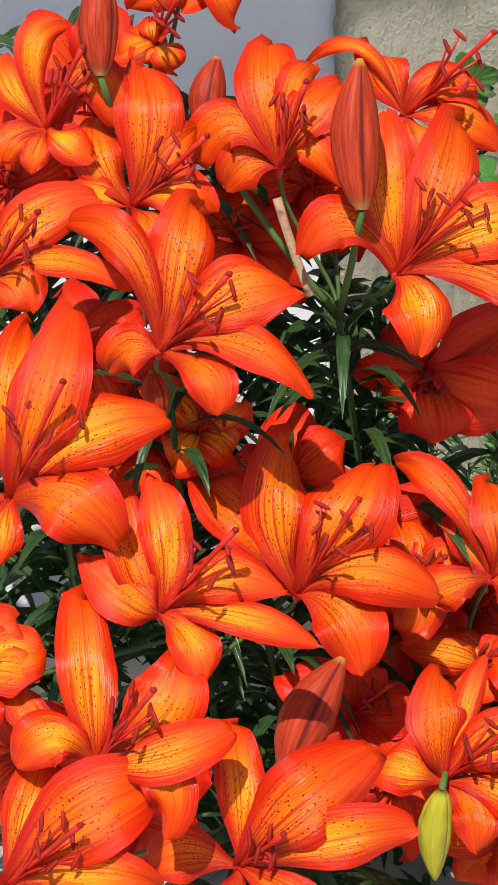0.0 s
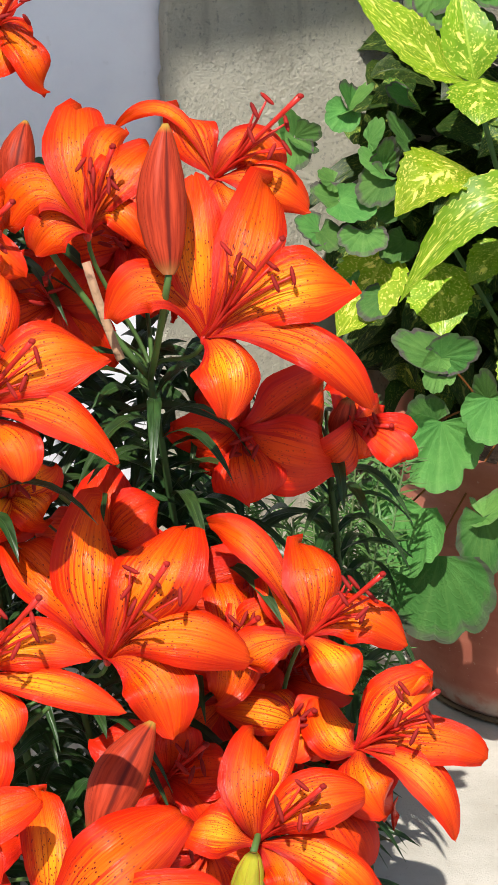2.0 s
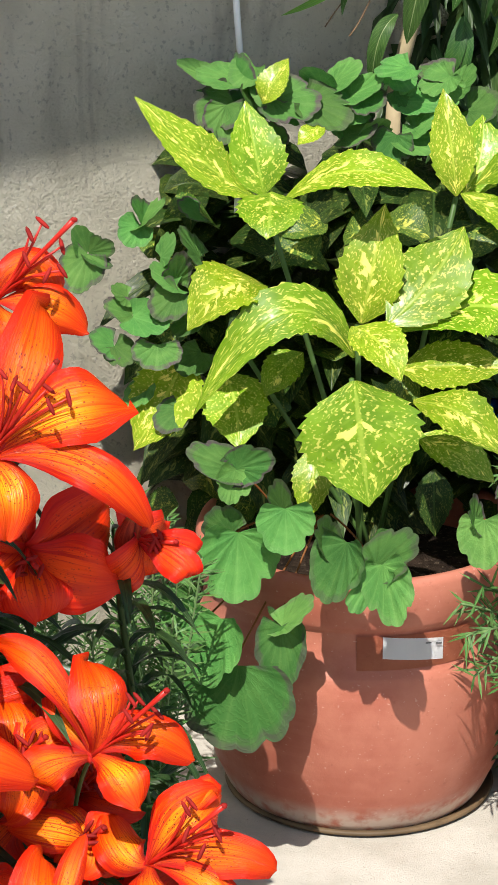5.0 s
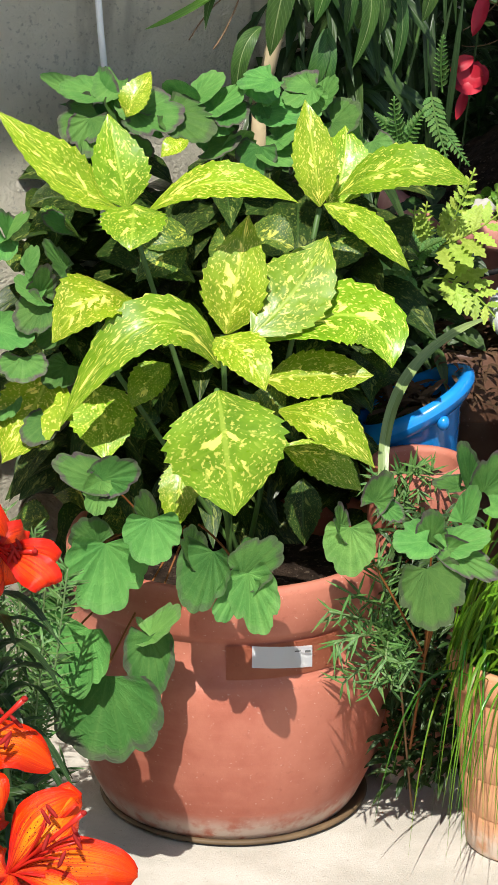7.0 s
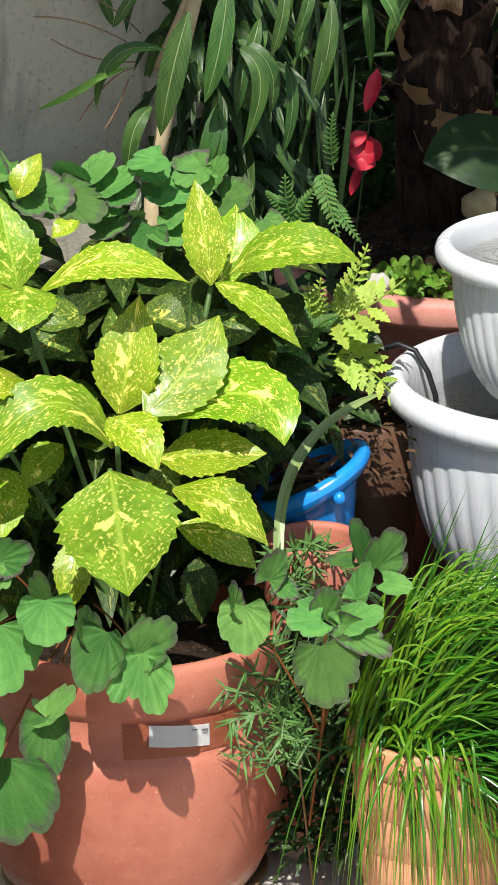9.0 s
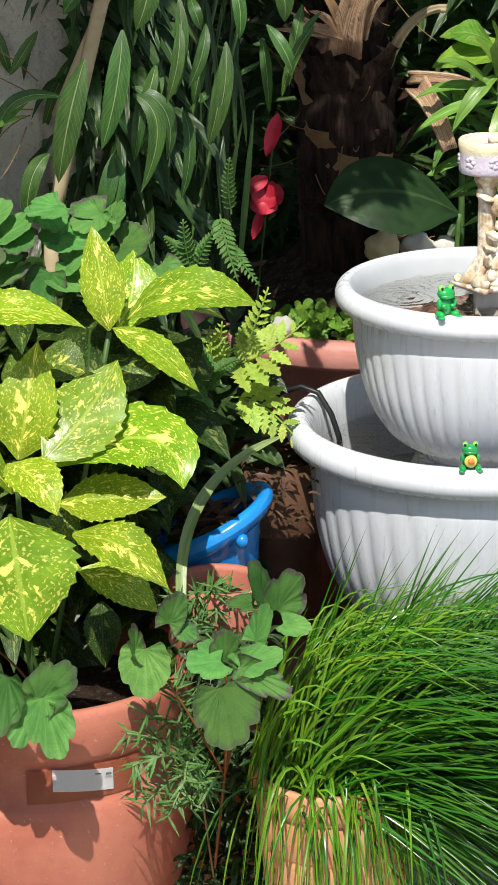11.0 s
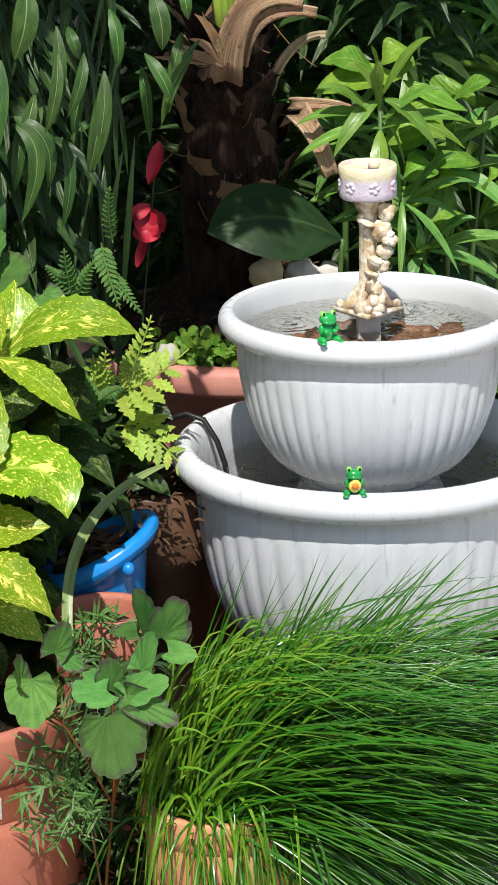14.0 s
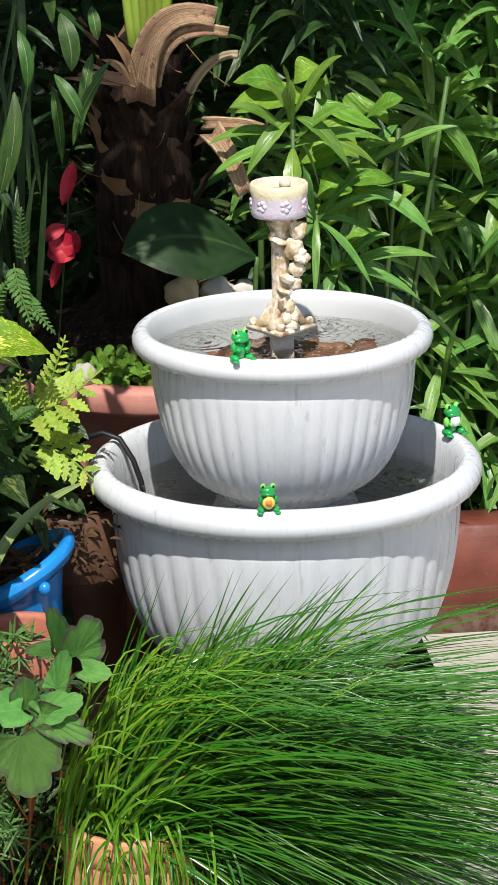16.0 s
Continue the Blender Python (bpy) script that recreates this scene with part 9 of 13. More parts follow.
leaf(lance_3, (0.6960, 3.9500, 0.5170), (0.7159, 3.9061, 0.4822), (0.7321, 3.8884, 0.4053), 0.0179, way(-0.09, 0.6, 0.7), M_LILYGREEN, LANCE, 0.0, 0.2, 10, 4)
leaf(lance_3, (0.6960, 3.9500, 0.5130), (0.7306, 3.9218, 0.5046), (0.7589, 3.9169, 0.4493), 0.0205, way(-0.12, 0.6, 0.7), M_LILYGREEN, LANCE, 0.0, 0.2, 10, 4)
leaf(lance_3, (0.6960, 3.9500, 0.5190), (0.7497, 3.9636, 0.5266), (0.7937, 3.9929, 0.4845), 0.0204, way(0.26, 0.6, 0.7), M_LILYGREEN, LANCE, 0.0, 0.2, 10, 4)
lance_4 = thing("lance_leaf_plant", "leafy plant with whorls of narrow green leaves", "plant", (0.805, 4.000, 0.1), "plants behind the fountain")
stalk(lance_4, (0.805, 4.000, 0.1), (0.8050, 3.9700, 0.4700), 0.004, M_STEM, 0.0, "stem")
leaf(lance_4, (0.8050, 3.9700, 0.4660), (0.9040, 3.9554, 0.5046), (0.9850, 3.9617, 0.4877), 0.0194, way(0.29, 0.6, 0.7), M_STRAP, LANCE, 0.0, 0.2, 10, 4)
leaf(lance_4, (0.8050, 3.9700, 0.4300), (0.8827, 3.9386, 0.4997), (0.9463, 3.9310, 0.5083), 0.0187, way(0.24, 0.6, 0.7), M_STRAP, LANCE, 0.0, 0.2, 10, 4)
leaf(lance_4, (0.8050, 3.9700, 0.4630), (0.8421, 3.9335, 0.5403), (0.8725, 3.9218, 0.5552), 0.0204, way(-0.17, 0.6, 0.7), M_STRAP, LANCE, 0.0, 0.2, 10, 4)
leaf(lance_4, (0.8050, 3.9700, 0.4300), (0.8039, 3.9304, 0.5129), (0.8031, 3.9162, 0.5323), 0.0165, way(0.14, 0.6, 0.7), M_STRAP, LANCE, 0.0, 0.2, 10, 4)
leaf(lance_4, (0.8050, 3.9700, 0.4320), (0.7490, 3.9953, 0.5119), (0.7031, 4.0342, 0.5290), 0.0176, way(-0.22, 0.6, 0.7), M_STRAP, LANCE, 0.0, 0.2, 10, 4)
leaf(lance_4, (0.8050, 3.9700, 0.4400), (0.7372, 3.9944, 0.5082), (0.6817, 4.0325, 0.5156), 0.0167, way(-0.10, 0.6, 0.7), M_STRAP, LANCE, 0.0, 0.2, 10, 4)
leaf(lance_4, (0.8050, 3.9700, 0.4380), (0.7151, 3.9596, 0.4662), (0.6415, 3.9692, 0.4409), 0.0155, way(-0.05, 0.6, 0.7), M_STRAP, LANCE, 0.0, 0.2, 10, 4)
leaf(lance_4, (0.8050, 3.9700, 0.4470), (0.7188, 3.9509, 0.4589), (0.6483, 3.9535, 0.4203), 0.0170, way(-0.02, 0.6, 0.7), M_STRAP, LANCE, 0.0, 0.2, 10, 4)
leaf(lance_4, (0.8050, 3.9700, 0.4240), (0.7306, 3.9334, 0.4041), (0.6698, 3.9216, 0.3394), 0.0197, way(0.13, 0.6, 0.7), M_STRAP, LANCE, 0.0, 0.2, 10, 4)
leaf(lance_4, (0.8050, 3.9700, 0.4640), (0.7876, 3.9881, 0.4401), (0.7733, 4.0210, 0.3721), 0.0157, way(0.19, 0.6, 0.7), M_STRAP, LANCE, 0.0, 0.2, 10, 4)
leaf(lance_4, (0.8050, 3.9700, 0.4440), (0.8274, 3.9268, 0.4103), (0.8458, 3.9096, 0.3344), 0.0196, way(-0.10, 0.6, 0.7), M_STRAP, LANCE, 0.0, 0.2, 10, 4)
leaf(lance_4, (0.8050, 3.9700, 0.4350), (0.8623, 3.9904, 0.4252), (0.9093, 4.0253, 0.3688), 0.0174, way(0.16, 0.6, 0.7), M_STRAP, LANCE, 0.0, 0.2, 10, 4)
leaf(lance_4, (0.8050, 3.9700, 0.4460), (0.8870, 3.9932, 0.4648), (0.9541, 4.0303, 0.4319), 0.0161, way(-0.29, 0.6, 0.7), M_STRAP, LANCE, 0.0, 0.2, 10, 4)
lance_5 = thing("lance_leaf_plant", "leafy plant with whorls of narrow green leaves", "plant", (0.765, 3.990, 0.1), "plants behind the fountain")
stalk(lance_5, (0.765, 3.990, 0.1), (0.7650, 3.9600, 0.3490), 0.004, M_STEM, 0.0, "stem")
leaf(lance_5, (0.7650, 3.9600, 0.3320), (0.8474, 3.9834, 0.3704), (0.9149, 4.0207, 0.3534), 0.0167, way(0.15, 0.6, 0.7), M_STRAP, LANCE, 0.0, 0.2, 10, 4)
leaf(lance_5, (0.7650, 3.9600, 0.3470), (0.8197, 3.9377, 0.3964), (0.8644, 3.9376, 0.3885), 0.0192, way(-0.19, 0.6, 0.7), M_STRAP, LANCE, 0.0, 0.2, 10, 4)
leaf(lance_5, (0.7650, 3.9600, 0.3410), (0.7859, 3.9796, 0.4216), (0.8030, 4.0138, 0.4392), 0.0219, way(-0.20, 0.6, 0.7), M_STRAP, LANCE, 0.0, 0.2, 10, 4)
leaf(lance_5, (0.7650, 3.9600, 0.3030), (0.7747, 3.9152, 0.3970), (0.7826, 3.8967, 0.4256), 0.0198, way(-0.09, 0.6, 0.7), M_STRAP, LANCE, 0.0, 0.2, 10, 4)
leaf(lance_5, (0.7650, 3.9600, 0.3070), (0.7194, 3.9252, 0.3813), (0.6821, 3.9148, 0.3937), 0.0205, way(-0.26, 0.6, 0.7), M_STRAP, LANCE, 0.0, 0.2, 10, 4)
leaf(lance_5, (0.7650, 3.9600, 0.3470), (0.6993, 3.9354, 0.4019), (0.6455, 3.9335, 0.3984), 0.0181, way(0.25, 0.6, 0.7), M_STRAP, LANCE, 0.0, 0.2, 10, 4)
leaf(lance_5, (0.7650, 3.9600, 0.3380), (0.6827, 3.9474, 0.3614), (0.6153, 3.9553, 0.3322), 0.0183, way(-0.16, 0.6, 0.7), M_STRAP, LANCE, 0.0, 0.2, 10, 4)
leaf(lance_5, (0.7650, 3.9600, 0.3350), (0.6822, 3.9848, 0.3438), (0.6145, 4.0232, 0.3026), 0.0166, way(0.04, 0.6, 0.7), M_STRAP, LANCE, 0.0, 0.2, 10, 4)
leaf(lance_5, (0.7650, 3.9600, 0.3370), (0.7006, 3.9861, 0.3185), (0.6480, 4.0257, 0.2549), 0.0212, way(-0.13, 0.6, 0.7), M_STRAP, LANCE, 0.0, 0.2, 10, 4)
leaf(lance_5, (0.7650, 3.9600, 0.3420), (0.7457, 3.9198, 0.3132), (0.7299, 3.9051, 0.2412), 0.0195, way(-0.03, 0.6, 0.7), M_STRAP, LANCE, 0.0, 0.2, 10, 4)
leaf(lance_5, (0.7650, 3.9600, 0.3080), (0.7934, 3.9154, 0.2722), (0.8166, 3.8971, 0.1946), 0.0209, way(0.22, 0.6, 0.7), M_STRAP, LANCE, 0.0, 0.2, 10, 4)
leaf(lance_5, (0.7650, 3.9600, 0.3350), (0.8208, 3.9216, 0.3107), (0.8665, 3.9083, 0.2425), 0.0159, way(0.28, 0.6, 0.7), M_STRAP, LANCE, 0.0, 0.2, 10, 4)
leaf(lance_5, (0.7650, 3.9600, 0.3150), (0.8466, 3.9330, 0.3123), (0.9133, 3.9291, 0.2618), 0.0163, way(0.11, 0.6, 0.7), M_STRAP, LANCE, 0.0, 0.2, 10, 4)
lance_6 = thing("lance_leaf_plant", "leafy plant with whorls of narrow green leaves", "plant", (0.615, 3.630, 0.1), "plants behind the fountain")
stalk(lance_6, (0.615, 3.630, 0.1), (0.6150, 3.6000, 0.6920), 0.004, M_STEM, 0.0, "stem")
leaf(lance_6, (0.6140, 3.6000, 0.6620), (0.6753, 3.6145, 0.6895), (0.7255, 3.6446, 0.6637), 0.0231, way(-0.28, 0.6, 0.7), M_STRAP, LANCE, 0.0, 0.2, 10, 4)
leaf(lance_6, (0.6150, 3.6000, 0.6900), (0.6775, 3.5742, 0.7469), (0.7286, 3.5713, 0.7452), 0.0173, way(-0.04, 0.6, 0.7), M_STRAP, LANCE, 0.0, 0.2, 10, 4)
leaf(lance_6, (0.6140, 3.6000, 0.6790), (0.6423, 3.6110, 0.7374), (0.6654, 3.6382, 0.7368), 0.0164, way(-0.01, 0.6, 0.7), M_STRAP, LANCE, 0.0, 0.2, 10, 4)
leaf(lance_6, (0.6140, 3.6000, 0.6630), (0.6188, 3.5646, 0.7371), (0.6227, 3.5537, 0.7493), 0.0212, way(0.00, 0.6, 0.7), M_STRAP, LANCE, 0.0, 0.2, 10, 4)
leaf(lance_6, (0.6140, 3.6000, 0.6540), (0.5899, 3.5673, 0.7228), (0.5702, 3.5587, 0.7307), 0.0171, way(0.28, 0.6, 0.7), M_STRAP, LANCE, 0.0, 0.2, 10, 4)
leaf(lance_6, (0.6140, 3.6000, 0.6850), (0.5483, 3.5781, 0.7346), (0.4945, 3.5783, 0.7268), 0.0160, way(-0.27, 0.6, 0.7), M_STRAP, LANCE, 0.0, 0.2, 10, 4)
leaf(lance_6, (0.6140, 3.6000, 0.6770), (0.5509, 3.5882, 0.7066), (0.4993, 3.5968, 0.6825), 0.0208, way(0.09, 0.6, 0.7), M_STRAP, LANCE, 0.0, 0.2, 10, 4)
leaf(lance_6, (0.6140, 3.6000, 0.6510), (0.5529, 3.6169, 0.6569), (0.5028, 3.6488, 0.6134), 0.0210, way(-0.06, 0.6, 0.7), M_STRAP, LANCE, 0.0, 0.2, 10, 4)
leaf(lance_6, (0.6140, 3.6000, 0.6760), (0.5712, 3.5712, 0.6671), (0.5363, 3.5658, 0.6115), 0.0186, way(-0.21, 0.6, 0.7), M_STRAP, LANCE, 0.0, 0.2, 10, 4)
leaf(lance_6, (0.6140, 3.6000, 0.6530), (0.6127, 3.5692, 0.6392), (0.6117, 3.5621, 0.5795), 0.0202, way(-0.07, 0.6, 0.7), M_STRAP, LANCE, 0.0, 0.2, 10, 4)
leaf(lance_6, (0.6140, 3.6000, 0.6570), (0.6255, 3.6130, 0.6406), (0.6350, 3.6418, 0.5787), 0.0225, way(-0.27, 0.6, 0.7), M_STRAP, LANCE, 0.0, 0.2, 10, 4)
leaf(lance_6, (0.6140, 3.6000, 0.6690), (0.6593, 3.5737, 0.6646), (0.6964, 3.5704, 0.6126), 0.0230, way(-0.30, 0.6, 0.7), M_STRAP, LANCE, 0.0, 0.2, 10, 4)
leaf(lance_6, (0.6140, 3.6000, 0.6670), (0.6876, 3.6202, 0.6816), (0.7477, 3.6550, 0.6452), 0.0173, way(0.08, 0.6, 0.7), M_STRAP, LANCE, 0.0, 0.2, 10, 4)
lance_7 = thing("lance_leaf_plant", "leafy plant with whorls of narrow green leaves", "plant", (0.849, 4.030, 0.1), "plants behind the fountain")
stalk(lance_7, (0.849, 4.030, 0.1), (0.8490, 4.0000, 0.6010), 0.004, M_STEM, 0.0, "stem")
leaf(lance_7, (0.8490, 4.0000, 0.5830), (0.9330, 3.9814, 0.6278), (1.0017, 3.9843, 0.6162), 0.0225, way(0.11, 0.6, 0.7), M_LILYGREEN, LANCE, 0.0, 0.2, 10, 4)
leaf(lance_7, (0.8490, 4.0000, 0.5900), (0.9289, 3.9685, 0.6600), (0.9943, 3.9609, 0.6688), 0.0195, way(0.25, 0.6, 0.7), M_LILYGREEN, LANCE, 0.0, 0.2, 10, 4)
leaf(lance_7, (0.8490, 4.0000, 0.5790), (0.8919, 3.9539, 0.6766), (0.9270, 3.9344, 0.7081), 0.0184, way(0.26, 0.6, 0.7), M_LILYGREEN, LANCE, 0.0, 0.2, 10, 4)
leaf(lance_7, (0.8490, 4.0000, 0.5630), (0.8436, 3.9532, 0.6613), (0.8393, 3.9330, 0.6934), 0.0187, way(0.19, 0.6, 0.7), M_LILYGREEN, LANCE, 0.0, 0.2, 10, 4)
leaf(lance_7, (0.8490, 4.0000, 0.5590), (0.8011, 4.0287, 0.6517), (0.7619, 4.0704, 0.6792), 0.0176, way(-0.07, 0.6, 0.7), M_LILYGREEN, LANCE, 0.0, 0.2, 10, 4)
leaf(lance_7, (0.8490, 4.0000, 0.5940), (0.7554, 3.9722, 0.6577), (0.6789, 3.9677, 0.6614), 0.0181, way(-0.09, 0.6, 0.7), M_LILYGREEN, LANCE, 0.0, 0.2, 10, 4)
leaf(lance_7, (0.8490, 4.0000, 0.5970), (0.7569, 3.9889, 0.6241), (0.6815, 3.9980, 0.5980), 0.0258, way(0.12, 0.6, 0.7), M_LILYGREEN, LANCE, 0.0, 0.2, 10, 4)
leaf(lance_7, (0.8490, 4.0000, 0.5660), (0.7654, 3.9761, 0.5690), (0.6970, 3.9747, 0.5231), 0.0230, way(-0.08, 0.6, 0.7), M_LILYGREEN, LANCE, 0.0, 0.2, 10, 4)
leaf(lance_7, (0.8490, 4.0000, 0.5850), (0.7986, 3.9645, 0.5653), (0.7573, 3.9537, 0.5009), 0.0173, way(-0.18, 0.6, 0.7), M_LILYGREEN, LANCE, 0.0, 0.2, 10, 4)
leaf(lance_7, (0.8490, 4.0000, 0.5680), (0.8365, 3.9607, 0.5405), (0.8262, 3.9467, 0.4696), 0.0200, way(-0.15, 0.6, 0.7), M_LILYGREEN, LANCE, 0.0, 0.2, 10, 4)
leaf(lance_7, (0.8490, 4.0000, 0.5610), (0.8787, 3.9622, 0.5364), (0.9029, 3.9494, 0.4679), 0.0208, way(0.18, 0.6, 0.7), M_LILYGREEN, LANCE, 0.0, 0.2, 10, 4)
leaf(lance_7, (0.8490, 4.0000, 0.5800), (0.9118, 3.9662, 0.5641), (0.9631, 3.9568, 0.5027), 0.0233, way(-0.12, 0.6, 0.7), M_LILYGREEN, LANCE, 0.0, 0.2, 10, 4)
leaf(lance_7, (0.8490, 4.0000, 0.5840), (0.9403, 3.9769, 0.5891), (1.0150, 3.9761, 0.5448), 0.0222, way(0.25, 0.6, 0.7), M_LILYGREEN, LANCE, 0.0, 0.2, 10, 4)
lance_8 = thing("lance_leaf_plant", "leafy plant with whorls of narrow green leaves", "plant", (0.849, 4.080, 0.1), "plants behind the fountain")
stalk(lance_8, (0.849, 4.080, 0.1), (0.8490, 4.0500, 0.7750), 0.004, M_STEM, 0.0, "stem")
leaf(lance_8, (0.8490, 4.0500, 0.7580), (0.9522, 4.0373, 0.7934), (1.0367, 4.0451, 0.7740), 0.0203, way(-0.26, 0.6, 0.7), M_STRAP, LANCE, 0.0, 0.2, 10, 4)
leaf(lance_8, (0.8490, 4.0500, 0.7520), (0.9096, 4.0728, 0.8216), (0.9591, 4.1096, 0.8302), 0.0240, way(-0.28, 0.6, 0.7), M_STRAP, LANCE, 0.0, 0.2, 10, 4)
leaf(lance_8, (0.8490, 4.0500, 0.7360), (0.8824, 4.0087, 0.8231), (0.9097, 3.9932, 0.8460), 0.0215, way(0.23, 0.6, 0.7), M_STRAP, LANCE, 0.0, 0.2, 10, 4)
leaf(lance_8, (0.8490, 4.0500, 0.7370), (0.8466, 4.0056, 0.8301), (0.8446, 3.9875, 0.8579), 0.0239, way(-0.06, 0.6, 0.7), M_STRAP, LANCE, 0.0, 0.2, 10, 4)
leaf(lance_8, (0.8490, 4.0500, 0.7400), (0.8149, 4.0771, 0.8341), (0.7870, 4.1175, 0.8627), 0.0184, way(-0.17, 0.6, 0.7), M_STRAP, LANCE, 0.0, 0.2, 10, 4)
leaf(lance_8, (0.8490, 4.0500, 0.7710), (0.7741, 4.0791, 0.8480), (0.7128, 4.1212, 0.8627), 0.0223, way(-0.27, 0.6, 0.7), M_STRAP, LANCE, 0.0, 0.2, 10, 4)
leaf(lance_8, (0.8490, 4.0500, 0.7720), (0.7550, 4.0396, 0.8022), (0.6781, 4.0492, 0.7785), 0.0210, way(0.05, 0.6, 0.7), M_STRAP, LANCE, 0.0, 0.2, 10, 4)
leaf(lance_8, (0.8490, 4.0500, 0.7680), (0.7671, 4.0186, 0.7576), (0.7001, 4.0110, 0.7007), 0.0219, way(-0.30, 0.6, 0.7), M_STRAP, LANCE, 0.0, 0.2, 10, 4)
leaf(lance_8, (0.8490, 4.0500, 0.7600), (0.8108, 4.0127, 0.7367), (0.7795, 4.0004, 0.6693), 0.0249, way(0.03, 0.6, 0.7), M_STRAP, LANCE, 0.0, 0.2, 10, 4)
leaf(lance_8, (0.8490, 4.0500, 0.7610), (0.8333, 4.0734, 0.7279), (0.8204, 4.1107, 0.6524), 0.0244, way(0.21, 0.6, 0.7), M_STRAP, LANCE, 0.0, 0.2, 10, 4)
leaf(lance_8, (0.8490, 4.0500, 0.7500), (0.8646, 4.0105, 0.7221), (0.8773, 3.9963, 0.6510), 0.0215, way(-0.01, 0.6, 0.7), M_STRAP, LANCE, 0.0, 0.2, 10, 4)
leaf(lance_8, (0.8490, 4.0500, 0.7660), (0.9075, 4.0726, 0.7517), (0.9554, 4.1092, 0.6916), 0.0223, way(-0.27, 0.6, 0.7), M_STRAP, LANCE, 0.0, 0.2, 10, 4)
leaf(lance_8, (0.8490, 4.0500, 0.7490), (0.9304, 4.0271, 0.7536), (0.9970, 4.0266, 0.7090), 0.0198, way(0.18, 0.6, 0.7), M_STRAP, LANCE, 0.0, 0.2, 10, 4)
lance_9 = thing("lance_leaf_plant", "leafy plant with whorls of narrow green leaves", "plant", (0.580, 3.580, 0.1), "plants behind the fountain")
stalk(lance_9, (0.580, 3.580, 0.1), (0.5800, 3.5500, 0.6080), 0.004, M_STEM, 0.0, "stem")
leaf(lance_9, (0.5800, 3.5500, 0.5830), (0.6444, 3.5372, 0.6147), (0.6970, 3.5450, 0.5922), 0.0211, way(-0.03, 0.6, 0.7), M_STRAP, LANCE, 0.0, 0.2, 10, 4)
leaf(lance_9, (0.5800, 3.5500, 0.5810), (0.6121, 3.5255, 0.6330), (0.6384, 3.5237, 0.6272), 0.0206, way(-0.26, 0.6, 0.7), M_STRAP, LANCE, 0.0, 0.2, 10, 4)
leaf(lance_9, (0.5800, 3.5500, 0.5840), (0.5955, 3.5606, 0.6460), (0.6081, 3.5874, 0.6483), 0.0179, way(0.10, 0.6, 0.7), M_STRAP, LANCE, 0.0, 0.2, 10, 4)
leaf(lance_9, (0.5790, 3.5500, 0.5730), (0.5657, 3.5189, 0.6379), (0.5548, 3.5117, 0.6427), 0.0210, way(-0.18, 0.6, 0.7), M_STRAP, LANCE, 0.0, 0.2, 10, 4)
leaf(lance_9, (0.5790, 3.5500, 0.5680), (0.5528, 3.5233, 0.6243), (0.5313, 3.5196, 0.6219), 0.0191, way(-0.15, 0.6, 0.7), M_STRAP, LANCE, 0.0, 0.2, 10, 4)
leaf(lance_9, (0.5800, 3.5500, 0.6050), (0.5171, 3.5351, 0.6406), (0.4656, 3.5411, 0.6213), 0.0147, way(0.20, 0.6, 0.7), M_STRAP, LANCE, 0.0, 0.2, 10, 4)
leaf(lance_9, (0.5800, 3.5500, 0.5950), (0.5275, 3.5377, 0.6160), (0.4846, 3.5459, 0.5849), 0.0155, way(0.25, 0.6, 0.7), M_STRAP, LANCE, 0.0, 0.2, 10, 4)
leaf(lance_9, (0.5790, 3.5500, 0.5750), (0.5246, 3.5672, 0.5712), (0.4800, 3.5995, 0.5198), 0.0172, way(-0.28, 0.6, 0.7), M_STRAP, LANCE, 0.0, 0.2, 10, 4)
leaf(lance_9, (0.5800, 3.5500, 0.5850), (0.5564, 3.5166, 0.5675), (0.5371, 3.5075, 0.5048), 0.0177, way(0.14, 0.6, 0.7), M_STRAP, LANCE, 0.0, 0.2, 10, 4)
leaf(lance_9, (0.5790, 3.5500, 0.5730), (0.5890, 3.5147, 0.5520), (0.5972, 3.5041, 0.4865), 0.0210, way(0.30, 0.6, 0.7), M_STRAP, LANCE, 0.0, 0.2, 10, 4)
leaf(lance_9, (0.5800, 3.5500, 0.5930), (0.6259, 3.5640, 0.5899), (0.6634, 3.5937, 0.5389), 0.0179, way(0.26, 0.6, 0.7), M_STRAP, LANCE, 0.0, 0.2, 10, 4)
leaf(lance_9, (0.5800, 3.5500, 0.5830), (0.6321, 3.5289, 0.5881), (0.6748, 3.5298, 0.5439), 0.0150, way(-0.22, 0.6, 0.7), M_STRAP, LANCE, 0.0, 0.2, 10, 4)
lance_10 = thing("lance_leaf_plant", "leafy plant with whorls of narrow green leaves", "plant", (0.830, 4.010, 0.1), "plants behind the fountain")
stalk(lance_10, (0.830, 4.010, 0.1), (0.8300, 3.9800, 0.2450), 0.004, M_STEM, 0.0, "stem")
leaf(lance_10, (0.8300, 3.9800, 0.2340), (0.9214, 4.0067, 0.2695), (0.9962, 4.0468, 0.2502), 0.0143, way(0.06, 0.6, 0.7), M_STRAP, LANCE, 0.0, 0.2, 10, 4)
leaf(lance_10, (0.8300, 3.9800, 0.2140), (0.8807, 3.9487, 0.2814), (0.9222, 3.9412, 0.2881), 0.0164, way(-0.03, 0.6, 0.7), M_STRAP, LANCE, 0.0, 0.2, 10, 4)
leaf(lance_10, (0.8300, 3.9800, 0.2070), (0.8732, 3.9399, 0.2922), (0.9085, 3.9252, 0.3135), 0.0146, way(0.04, 0.6, 0.7), M_STRAP, LANCE, 0.0, 0.2, 10, 4)
